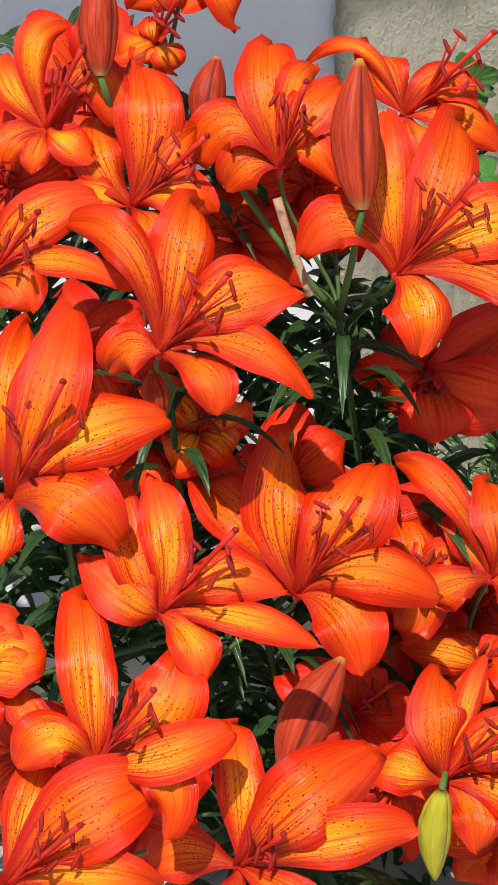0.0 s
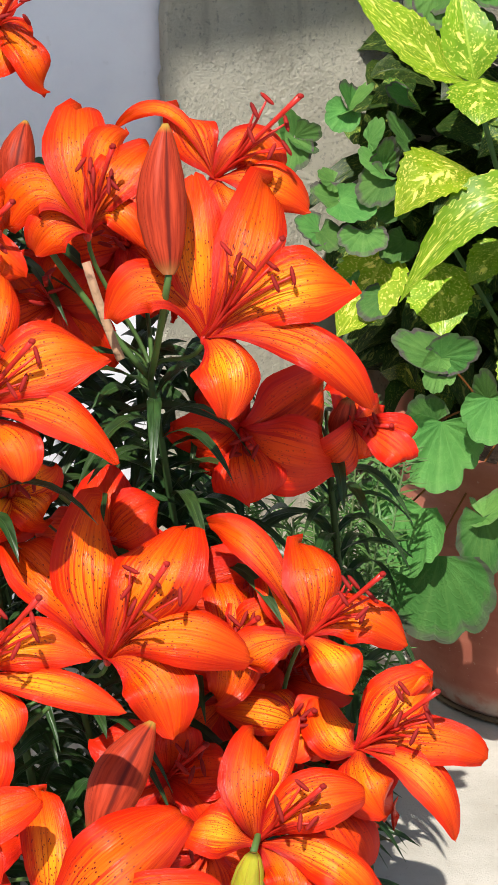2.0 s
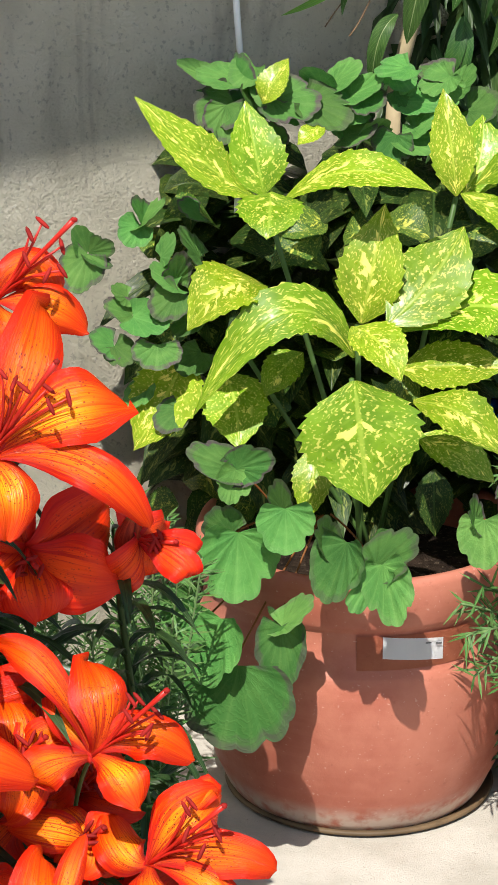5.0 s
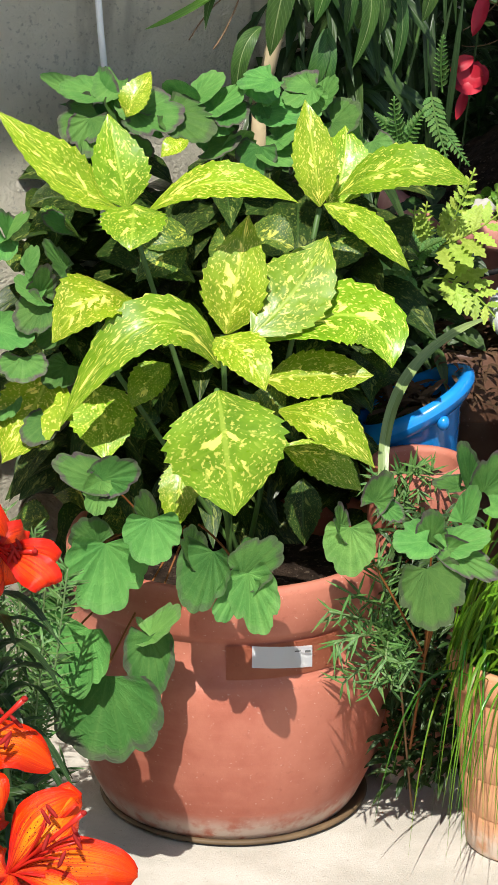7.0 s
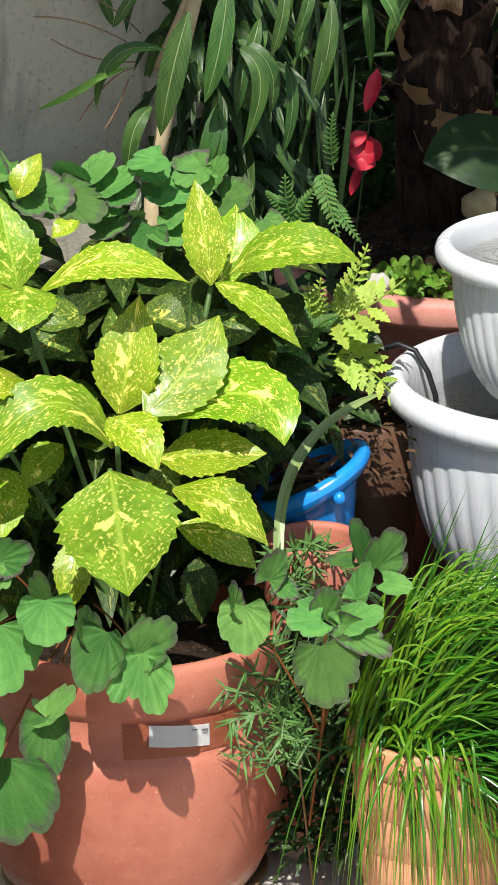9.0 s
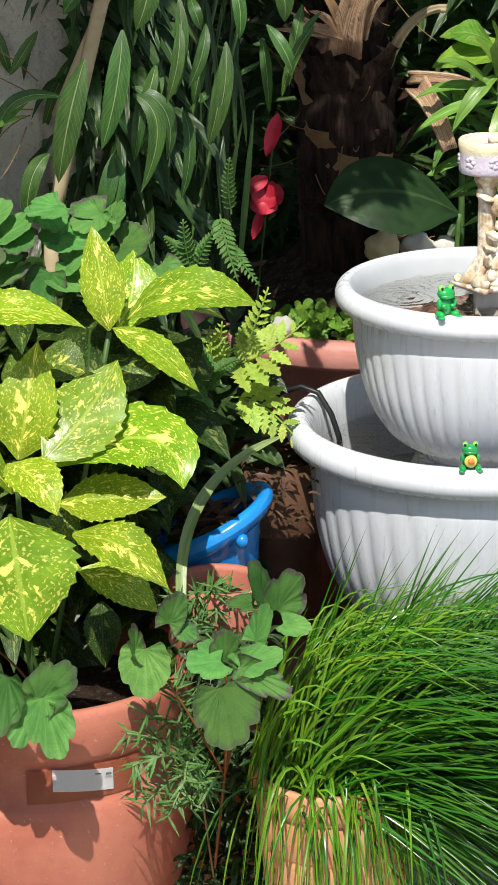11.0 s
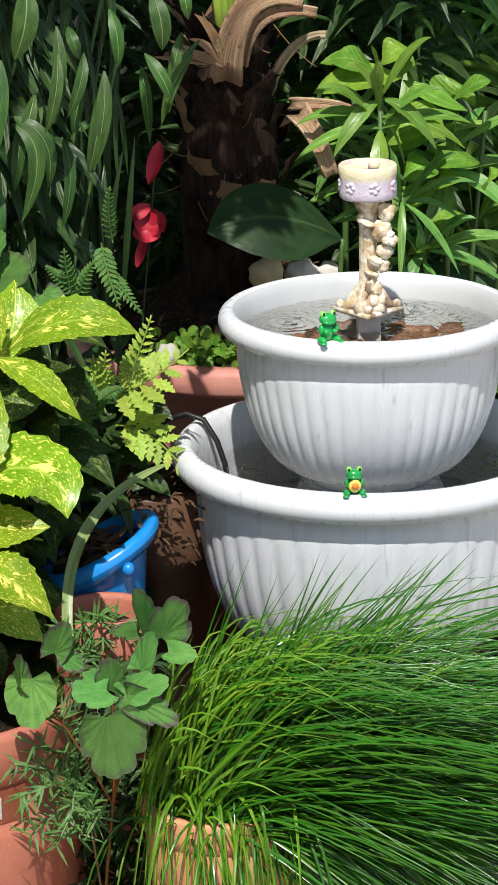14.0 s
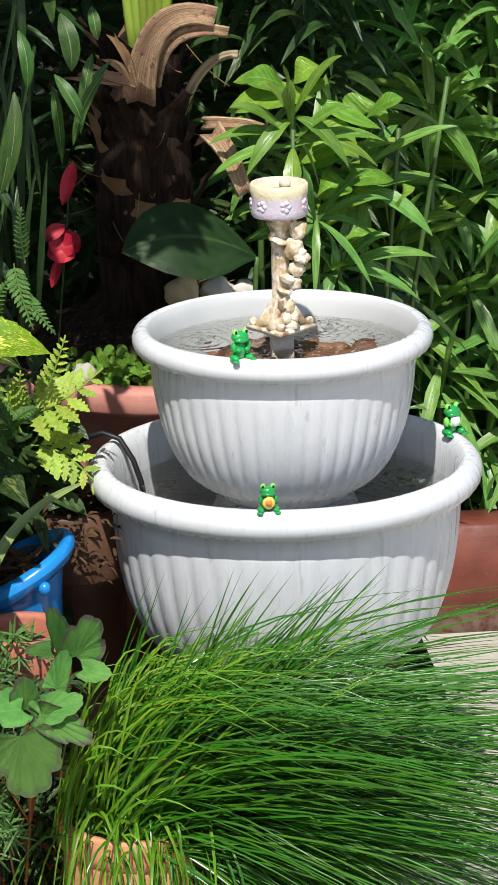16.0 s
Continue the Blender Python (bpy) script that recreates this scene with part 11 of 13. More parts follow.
leaf(lance_17, (0.7220, 3.9800, 0.3870), (0.7179, 3.9369, 0.4773), (0.7146, 3.9199, 0.5028), 0.0155, way(0.03, 0.6, 0.7), M_LILYGREEN, LANCE, 0.0, 0.2, 10, 4)
leaf(lance_17, (0.7220, 3.9800, 0.3900), (0.6885, 3.9430, 0.4682), (0.6611, 3.9309, 0.4837), 0.0214, way(0.19, 0.6, 0.7), M_LILYGREEN, LANCE, 0.0, 0.2, 10, 4)
leaf(lance_17, (0.7220, 3.9800, 0.4150), (0.6662, 3.9557, 0.4684), (0.6206, 3.9540, 0.4638), 0.0159, way(0.29, 0.6, 0.7), M_LILYGREEN, LANCE, 0.0, 0.2, 10, 4)
leaf(lance_17, (0.7220, 3.9800, 0.3900), (0.6482, 3.9996, 0.4205), (0.5879, 4.0337, 0.3972), 0.0215, way(-0.24, 0.6, 0.7), M_LILYGREEN, LANCE, 0.0, 0.2, 10, 4)
leaf(lance_17, (0.7220, 3.9800, 0.4180), (0.6546, 3.9597, 0.4258), (0.5994, 3.9612, 0.3839), 0.0225, way(0.16, 0.6, 0.7), M_LILYGREEN, LANCE, 0.0, 0.2, 10, 4)
leaf(lance_17, (0.7220, 3.9800, 0.3920), (0.6737, 3.9528, 0.3862), (0.6342, 3.9487, 0.3331), 0.0190, way(-0.03, 0.6, 0.7), M_LILYGREEN, LANCE, 0.0, 0.2, 10, 4)
leaf(lance_17, (0.7220, 3.9800, 0.3820), (0.7036, 4.0030, 0.3500), (0.6886, 4.0400, 0.2754), 0.0211, way(0.25, 0.6, 0.7), M_LILYGREEN, LANCE, 0.0, 0.2, 10, 4)
leaf(lance_17, (0.7220, 3.9800, 0.3930), (0.7558, 4.0044, 0.3623), (0.7835, 4.0425, 0.2888), 0.0183, way(0.23, 0.6, 0.7), M_LILYGREEN, LANCE, 0.0, 0.2, 10, 4)
leaf(lance_17, (0.7220, 3.9800, 0.3920), (0.7797, 3.9406, 0.3662), (0.8269, 3.9265, 0.2967), 0.0174, way(-0.09, 0.6, 0.7), M_LILYGREEN, LANCE, 0.0, 0.2, 10, 4)
leaf(lance_17, (0.7220, 3.9800, 0.3790), (0.7828, 3.9605, 0.3877), (0.8326, 3.9627, 0.3464), 0.0221, way(0.16, 0.6, 0.7), M_LILYGREEN, LANCE, 0.0, 0.2, 10, 4)
lance_18 = thing("lance_leaf_plant", "leafy plant with whorls of narrow green leaves", "plant", (0.787, 4.030, 0.1), "plants behind the fountain")
stalk(lance_18, (0.787, 4.030, 0.1), (0.7870, 4.0000, 0.5800), 0.004, M_STEM, 0.0, "stem")
leaf(lance_18, (0.7870, 4.0000, 0.5680), (0.8788, 3.9793, 0.6176), (0.9540, 3.9806, 0.6098), 0.0195, way(-0.29, 0.6, 0.7), M_STRAP, LANCE, 0.0, 0.2, 10, 4)
leaf(lance_18, (0.7870, 4.0000, 0.5650), (0.8649, 4.0268, 0.6310), (0.9287, 4.0669, 0.6366), 0.0225, way(0.23, 0.6, 0.7), M_STRAP, LANCE, 0.0, 0.2, 10, 4)
leaf(lance_18, (0.7870, 4.0000, 0.5420), (0.8134, 3.9597, 0.6269), (0.8350, 3.9449, 0.6479), 0.0213, way(-0.08, 0.6, 0.7), M_STRAP, LANCE, 0.0, 0.2, 10, 4)
leaf(lance_18, (0.7870, 4.0000, 0.5560), (0.7812, 3.9522, 0.6564), (0.7765, 3.9313, 0.6901), 0.0205, way(0.26, 0.6, 0.7), M_STRAP, LANCE, 0.0, 0.2, 10, 4)
leaf(lance_18, (0.7870, 4.0000, 0.5350), (0.7424, 3.9574, 0.6255), (0.7059, 3.9407, 0.6511), 0.0179, way(-0.13, 0.6, 0.7), M_STRAP, LANCE, 0.0, 0.2, 10, 4)
leaf(lance_18, (0.7870, 4.0000, 0.5470), (0.7295, 4.0152, 0.5925), (0.6824, 4.0458, 0.5813), 0.0176, way(-0.04, 0.6, 0.7), M_STRAP, LANCE, 0.0, 0.2, 10, 4)
leaf(lance_18, (0.7870, 4.0000, 0.5450), (0.7015, 3.9897, 0.5741), (0.6315, 3.9994, 0.5496), 0.0183, way(-0.28, 0.6, 0.7), M_STRAP, LANCE, 0.0, 0.2, 10, 4)
leaf(lance_18, (0.7870, 4.0000, 0.5360), (0.7252, 3.9773, 0.5391), (0.6747, 3.9769, 0.4933), 0.0210, way(0.09, 0.6, 0.7), M_STRAP, LANCE, 0.0, 0.2, 10, 4)
leaf(lance_18, (0.7870, 4.0000, 0.5770), (0.7356, 3.9626, 0.5542), (0.6935, 3.9502, 0.4871), 0.0163, way(-0.08, 0.6, 0.7), M_STRAP, LANCE, 0.0, 0.2, 10, 4)
leaf(lance_18, (0.7870, 4.0000, 0.5350), (0.7665, 3.9648, 0.5144), (0.7497, 3.9542, 0.4491), 0.0184, way(0.16, 0.6, 0.7), M_STRAP, LANCE, 0.0, 0.2, 10, 4)
leaf(lance_18, (0.7870, 4.0000, 0.5610), (0.7989, 3.9641, 0.5390), (0.8086, 3.9529, 0.4727), 0.0198, way(0.14, 0.6, 0.7), M_STRAP, LANCE, 0.0, 0.2, 10, 4)
leaf(lance_18, (0.7870, 4.0000, 0.5420), (0.8426, 3.9599, 0.5149), (0.8881, 3.9453, 0.4444), 0.0229, way(-0.16, 0.6, 0.7), M_STRAP, LANCE, 0.0, 0.2, 10, 4)
leaf(lance_18, (0.7870, 4.0000, 0.5670), (0.8746, 3.9831, 0.5830), (0.9463, 3.9875, 0.5478), 0.0177, way(0.24, 0.6, 0.7), M_STRAP, LANCE, 0.0, 0.2, 10, 4)
lance_19 = thing("lance_leaf_plant", "leafy plant with whorls of narrow green leaves", "plant", (0.652, 4.030, 0.1), "plants behind the fountain")
stalk(lance_19, (0.652, 4.030, 0.1), (0.6520, 4.0000, 0.7230), 0.004, M_STEM, 0.0, "stem")
leaf(lance_19, (0.6520, 4.0000, 0.6930), (0.7299, 3.9883, 0.7239), (0.7936, 3.9970, 0.7009), 0.0184, way(-0.24, 0.6, 0.7), M_STRAP, LANCE, 0.0, 0.2, 10, 4)
leaf(lance_19, (0.6520, 4.0000, 0.6970), (0.6996, 3.9698, 0.7619), (0.7386, 3.9632, 0.7666), 0.0178, way(-0.29, 0.6, 0.7), M_STRAP, LANCE, 0.0, 0.2, 10, 4)
leaf(lance_19, (0.6520, 4.0000, 0.7060), (0.6712, 4.0147, 0.7762), (0.6868, 4.0449, 0.7852), 0.0184, way(0.17, 0.6, 0.7), M_STRAP, LANCE, 0.0, 0.2, 10, 4)
leaf(lance_19, (0.6520, 4.0000, 0.7180), (0.6545, 3.9624, 0.7966), (0.6565, 3.9499, 0.8125), 0.0240, way(-0.13, 0.6, 0.7), M_STRAP, LANCE, 0.0, 0.2, 10, 4)
leaf(lance_19, (0.6520, 4.0000, 0.7140), (0.6137, 3.9614, 0.7958), (0.5823, 3.9479, 0.8144), 0.0205, way(-0.08, 0.6, 0.7), M_STRAP, LANCE, 0.0, 0.2, 10, 4)
leaf(lance_19, (0.6520, 4.0000, 0.7200), (0.5889, 3.9759, 0.7736), (0.5373, 3.9745, 0.7690), 0.0244, way(-0.16, 0.6, 0.7), M_STRAP, LANCE, 0.0, 0.2, 10, 4)
leaf(lance_19, (0.6520, 4.0000, 0.7020), (0.5827, 4.0185, 0.7414), (0.5260, 4.0518, 0.7252), 0.0180, way(-0.23, 0.6, 0.7), M_STRAP, LANCE, 0.0, 0.2, 10, 4)
leaf(lance_19, (0.6520, 4.0000, 0.7030), (0.5940, 3.9801, 0.7107), (0.5466, 3.9820, 0.6687), 0.0178, way(-0.08, 0.6, 0.7), M_STRAP, LANCE, 0.0, 0.2, 10, 4)
leaf(lance_19, (0.6520, 4.0000, 0.7190), (0.5971, 3.9632, 0.6975), (0.5522, 3.9514, 0.6315), 0.0236, way(0.04, 0.6, 0.7), M_STRAP, LANCE, 0.0, 0.2, 10, 4)
leaf(lance_19, (0.6520, 4.0000, 0.7180), (0.6461, 4.0249, 0.6814), (0.6412, 4.0635, 0.6031), 0.0217, way(-0.16, 0.6, 0.7), M_STRAP, LANCE, 0.0, 0.2, 10, 4)
leaf(lance_19, (0.6520, 4.0000, 0.7190), (0.6670, 3.9568, 0.6852), (0.6792, 3.9397, 0.6092), 0.0251, way(-0.02, 0.6, 0.7), M_STRAP, LANCE, 0.0, 0.2, 10, 4)
leaf(lance_19, (0.6520, 4.0000, 0.7080), (0.6971, 3.9742, 0.7044), (0.7341, 3.9713, 0.6530), 0.0229, way(-0.08, 0.6, 0.7), M_STRAP, LANCE, 0.0, 0.2, 10, 4)
leaf(lance_19, (0.6520, 4.0000, 0.7150), (0.7315, 3.9749, 0.7155), (0.7965, 3.9726, 0.6676), 0.0228, way(0.01, 0.6, 0.7), M_STRAP, LANCE, 0.0, 0.2, 10, 4)
lance_20 = thing("lance_leaf_plant", "leafy plant with whorls of narrow green leaves", "plant", (0.727, 4.130, 0.1), "plants behind the fountain")
stalk(lance_20, (0.727, 4.130, 0.1), (0.7270, 4.1000, 0.7710), 0.004, M_STEM, 0.0, "stem")
leaf(lance_20, (0.7270, 4.1000, 0.7470), (0.8071, 4.0897, 0.7755), (0.8727, 4.0995, 0.7505), 0.0194, way(0.06, 0.6, 0.7), M_STRAP, LANCE, 0.0, 0.2, 10, 4)
leaf(lance_20, (0.7270, 4.1000, 0.7280), (0.7796, 4.1176, 0.7884), (0.8227, 4.1502, 0.7894), 0.0222, way(-0.08, 0.6, 0.7), M_STRAP, LANCE, 0.0, 0.2, 10, 4)
leaf(lance_20, (0.7270, 4.1000, 0.7440), (0.7477, 4.1181, 0.8214), (0.7646, 4.1511, 0.8364), 0.0162, way(-0.17, 0.6, 0.7), M_STRAP, LANCE, 0.0, 0.2, 10, 4)
leaf(lance_20, (0.7270, 4.1000, 0.7630), (0.7356, 4.1216, 0.8499), (0.7426, 4.1575, 0.8726), 0.0201, way(0.26, 0.6, 0.7), M_STRAP, LANCE, 0.0, 0.2, 10, 4)
leaf(lance_20, (0.7270, 4.1000, 0.7280), (0.6853, 4.0593, 0.8142), (0.6511, 4.0443, 0.8364), 0.0193, way(0.01, 0.6, 0.7), M_STRAP, LANCE, 0.0, 0.2, 10, 4)
leaf(lance_20, (0.7270, 4.1000, 0.7430), (0.6526, 4.0773, 0.7949), (0.5918, 4.0769, 0.7891), 0.0220, way(-0.18, 0.6, 0.7), M_STRAP, LANCE, 0.0, 0.2, 10, 4)
leaf(lance_20, (0.7270, 4.1000, 0.7270), (0.6477, 4.0869, 0.7492), (0.5828, 4.0944, 0.7190), 0.0187, way(-0.09, 0.6, 0.7), M_STRAP, LANCE, 0.0, 0.2, 10, 4)
leaf(lance_20, (0.7270, 4.1000, 0.7640), (0.6691, 4.1159, 0.7685), (0.6218, 4.1472, 0.7239), 0.0156, way(0.06, 0.6, 0.7), M_STRAP, LANCE, 0.0, 0.2, 10, 4)
leaf(lance_20, (0.7270, 4.1000, 0.7390), (0.6723, 4.0669, 0.7236), (0.6275, 4.0580, 0.6627), 0.0174, way(-0.23, 0.6, 0.7), M_STRAP, LANCE, 0.0, 0.2, 10, 4)
leaf(lance_20, (0.7270, 4.1000, 0.7470), (0.7244, 4.0624, 0.7221), (0.7223, 4.0497, 0.6533), 0.0224, way(-0.27, 0.6, 0.7), M_STRAP, LANCE, 0.0, 0.2, 10, 4)
leaf(lance_20, (0.7270, 4.1000, 0.7510), (0.7409, 4.0626, 0.7267), (0.7522, 4.0503, 0.6584), 0.0225, way(0.10, 0.6, 0.7), M_STRAP, LANCE, 0.0, 0.2, 10, 4)
leaf(lance_20, (0.7270, 4.1000, 0.7280), (0.8025, 4.0658, 0.7123), (0.8643, 4.0560, 0.6511), 0.0160, way(0.25, 0.6, 0.7), M_STRAP, LANCE, 0.0, 0.2, 10, 4)
leaf(lance_20, (0.7270, 4.1000, 0.7580), (0.7853, 4.1159, 0.7635), (0.8330, 4.1470, 0.7196), 0.0223, way(-0.05, 0.6, 0.7), M_STRAP, LANCE, 0.0, 0.2, 10, 4)
lance_21 = thing("lance_leaf_plant", "leafy plant with whorls of narrow green leaves", "plant", (0.813, 4.000, 0.1), "plants behind the fountain")
stalk(lance_21, (0.813, 4.000, 0.1), (0.8130, 3.9700, 0.1360), 0.004, M_STEM, 0.0, "stem")
leaf(lance_21, (0.8120, 3.9700, 0.1040), (0.8936, 3.9536, 0.1443), (0.9604, 3.9583, 0.1290), 0.0138, way(-0.15, 0.6, 0.7), M_STRAP, LANCE, 0.0, 0.2, 10, 4)
leaf(lance_21, (0.8120, 3.9700, 0.0920), (0.8662, 3.9901, 0.1586), (0.9106, 4.0247, 0.1646), 0.0143, way(-0.25, 0.6, 0.7), M_STRAP, LANCE, 0.0, 0.2, 10, 4)
leaf(lance_21, (0.8120, 3.9700, 0.1020), (0.8264, 3.9307, 0.1844), (0.8383, 3.9167, 0.2035), 0.0146, way(-0.08, 0.6, 0.7), M_STRAP, LANCE, 0.0, 0.2, 10, 4)
leaf(lance_21, (0.8120, 3.9700, 0.1000), (0.7971, 3.9294, 0.1852), (0.7850, 3.9143, 0.2065), 0.0161, way(0.10, 0.6, 0.7), M_STRAP, LANCE, 0.0, 0.2, 10, 4)
leaf(lance_21, (0.8120, 3.9700, 0.1030), (0.7700, 3.9830, 0.1583), (0.7357, 4.0119, 0.1552), 0.0173, way(-0.19, 0.6, 0.7), M_STRAP, LANCE, 0.0, 0.2, 10, 4)
leaf(lance_21, (0.8120, 3.9700, 0.1150), (0.7319, 3.9925, 0.1536), (0.6664, 4.0291, 0.1368), 0.0144, way(-0.05, 0.6, 0.7), M_STRAP, LANCE, 0.0, 0.2, 10, 4)
leaf(lance_21, (0.8120, 3.9700, 0.1000), (0.7325, 3.9483, 0.1065), (0.6674, 3.9487, 0.0635), 0.0174, way(0.16, 0.6, 0.7), M_STRAP, LANCE, 0.0, 0.2, 10, 4)
leaf(lance_21, (0.8120, 3.9700, 0.1230), (0.7581, 3.9462, 0.1235), (0.7140, 3.9448, 0.0755), 0.0139, way(-0.06, 0.6, 0.7), M_STRAP, LANCE, 0.0, 0.2, 10, 4)
leaf(lance_21, (0.8120, 3.9700, 0.0900), (0.7905, 3.9378, 0.0743), (0.7729, 3.9296, 0.0130), 0.0154, way(0.12, 0.6, 0.7), M_STRAP, LANCE, 0.0, 0.2, 10, 4)
leaf(lance_21, (0.8130, 3.9700, 0.1350), (0.8230, 3.9353, 0.1149), (0.8312, 3.9250, 0.0501), 0.0141, way(-0.08, 0.6, 0.7), M_STRAP, LANCE, 0.0, 0.2, 10, 4)
leaf(lance_21, (0.8120, 3.9700, 0.1050), (0.8740, 3.9393, 0.0943), (0.9247, 3.9324, 0.0373), 0.0176, way(0.28, 0.6, 0.7), M_STRAP, LANCE, 0.0, 0.2, 10, 4)
leaf(lance_21, (0.8120, 3.9700, 0.1240), (0.8846, 3.9923, 0.1257), (0.9440, 4.0287, 0.0787), 0.0170, way(0.21, 0.6, 0.7), M_STRAP, LANCE, 0.0, 0.2, 10, 4)
lance_22 = thing("lance_leaf_plant", "leafy plant with whorls of narrow green leaves", "plant", (0.562, 3.650, 0.1), "plants behind the fountain")
stalk(lance_22, (0.562, 3.650, 0.1), (0.5620, 3.6200, 0.6900), 0.004, M_STEM, 0.0, "stem")
leaf(lance_22, (0.5620, 3.6200, 0.6890), (0.6265, 3.6006, 0.7335), (0.6792, 3.6029, 0.7216), 0.0187, way(-0.14, 0.6, 0.7), M_LILYGREEN, LANCE, 0.0, 0.2, 10, 4)
leaf(lance_22, (0.5620, 3.6200, 0.6610), (0.6052, 3.5982, 0.7084), (0.6406, 3.5985, 0.6988), 0.0153, way(-0.14, 0.6, 0.7), M_LILYGREEN, LANCE, 0.0, 0.2, 10, 4)
leaf(lance_22, (0.5620, 3.6200, 0.6850), (0.5734, 3.6419, 0.7721), (0.5828, 3.6780, 0.7951), 0.0204, way(-0.21, 0.6, 0.7), M_LILYGREEN, LANCE, 0.0, 0.2, 10, 4)
leaf(lance_22, (0.5620, 3.6200, 0.6730), (0.5437, 3.5843, 0.7478), (0.5288, 3.5733, 0.7607), 0.0155, way(-0.27, 0.6, 0.7), M_LILYGREEN, LANCE, 0.0, 0.2, 10, 4)
leaf(lance_22, (0.5620, 3.6200, 0.6640), (0.5234, 3.5934, 0.7209), (0.4919, 3.5897, 0.7191), 0.0155, way(0.18, 0.6, 0.7), M_LILYGREEN, LANCE, 0.0, 0.2, 10, 4)
leaf(lance_22, (0.5620, 3.6200, 0.6820), (0.5003, 3.6347, 0.7079), (0.4498, 3.6649, 0.6807), 0.0176, way(-0.27, 0.6, 0.7), M_LILYGREEN, LANCE, 0.0, 0.2, 10, 4)
leaf(lance_22, (0.5620, 3.6200, 0.6600), (0.4948, 3.6003, 0.6689), (0.4397, 3.6023, 0.6278), 0.0192, way(0.18, 0.6, 0.7), M_LILYGREEN, LANCE, 0.0, 0.2, 10, 4)
leaf(lance_22, (0.5620, 3.6200, 0.6610), (0.5191, 3.6374, 0.6478), (0.4840, 3.6698, 0.5886), 0.0192, way(-0.16, 0.6, 0.7), M_LILYGREEN, LANCE, 0.0, 0.2, 10, 4)
leaf(lance_22, (0.5620, 3.6200, 0.6840), (0.5546, 3.5819, 0.6583), (0.5485, 3.5689, 0.5890), 0.0177, way(-0.24, 0.6, 0.7), M_LILYGREEN, LANCE, 0.0, 0.2, 10, 4)
leaf(lance_22, (0.5620, 3.6200, 0.6720), (0.5991, 3.5917, 0.6636), (0.6295, 3.5867, 0.6083), 0.0187, way(-0.28, 0.6, 0.7), M_LILYGREEN, LANCE, 0.0, 0.2, 10, 4)
leaf(lance_22, (0.5620, 3.6200, 0.6630), (0.6181, 3.6035, 0.6767), (0.6639, 3.6082, 0.6395), 0.0180, way(0.24, 0.6, 0.7), M_LILYGREEN, LANCE, 0.0, 0.2, 10, 4)
broad = thing("broad_leaf_plant", "plant with large bright green oval leaves behind the fountain", "plant", (0.62, 3.68, 0.1))
leaf(broad, (0.5550, 3.5460, 0.7930), (0.4990, 3.5160, 0.8060), (0.4480, 3.5360, 0.7790), 0.0513, way(-0.11, 0.6, 0.7), M_BROAD, OVAL, 0.0, 0.18, 12, 4, 0.0)
leaf(broad, (0.5290, 3.5510, 0.7960), (0.4970, 3.5210, 0.8270), (0.4690, 3.5410, 0.8170), 0.0479, way(-0.21, 0.6, 0.7), M_BROAD, OVAL, 0.0, 0.10, 12, 4, 0.0)
leaf(broad, (0.5870, 3.5920, 0.7220), (0.5630, 3.5620, 0.7320), (0.5440, 3.5820, 0.6990), 0.0554, way(0.20, 0.6, 0.7), M_BROAD, OVAL, 0.0, 0.19, 12, 4, 0.0)
leaf(broad, (0.6160, 3.6070, 0.7390), (0.6190, 3.5770, 0.7770), (0.6290, 3.5970, 0.7740), 0.0626, way(0.18, 0.6, 0.7), M_BROAD, OVAL, 0.0, 0.11, 12, 4, 0.0)
leaf(broad, (0.5960, 3.5590, 0.6810), (0.5720, 3.5290, 0.6970), (0.5540, 3.5490, 0.6710), 0.0480, way(0.13, 0.6, 0.7), M_BROAD, OVAL, 0.0, 0.16, 12, 4, 0.0)
leaf(broad, (0.4980, 3.5830, 0.7340), (0.4720, 3.5530, 0.7640), (0.4500, 3.5730, 0.7520), 0.0414, way(-0.17, 0.6, 0.7), M_BROAD, OVAL, 0.0, 0.11, 12, 4, 0.0)
leaf(broad, (0.5640, 3.5600, 0.8240), (0.5440, 3.5300, 0.8350), (0.5290, 3.5500, 0.8070), 0.0412, way(-0.03, 0.6, 0.7), M_BROAD, OVAL, 0.0, 0.24, 12, 4, 0.0)
leaf(broad, (0.5960, 3.5880, 0.7330), (0.5680, 3.5540, 0.7375), (0.5320, 3.5680, 0.7080), 0.0420, way(0.18, 0.6, 0.7), M_BROAD, OVAL, 0.0, 0.15, 14, 4, 0.0)
leaf(broad, (0.5490, 3.5520, 0.7520), (0.5740, 3.5180, 0.7620), (0.6030, 3.5320, 0.7200), 0.0447, way(-0.17, 0.6, 0.7), M_BROAD, OVAL, 0.0, 0.15, 14, 4, 0.0)
leaf(broad, (0.6510, 3.5830, 0.6810), (0.6200, 3.5490, 0.7005), (0.5850, 3.5630, 0.6820), 0.0379, way(0.09, 0.6, 0.7), M_BROAD, OVAL, 0.0, 0.15, 14, 4, 0.0)
leaf(broad, (0.6350, 3.5770, 0.6600), (0.6165, 3.5430, 0.6845), (0.5920, 3.5570, 0.6550), 0.0298, way(-0.08, 0.6, 0.7), M_BROAD, OVAL, 0.0, 0.15, 14, 4, 0.0)
leaf(broad, (0.5940, 3.5740, 0.6520), (0.5670, 3.5400, 0.6580), (0.5560, 3.5540, 0.6320), 0.0338, way(0.04, 0.6, 0.7), M_BROAD, OVAL, 0.0, 0.15, 14, 4, 0.0)
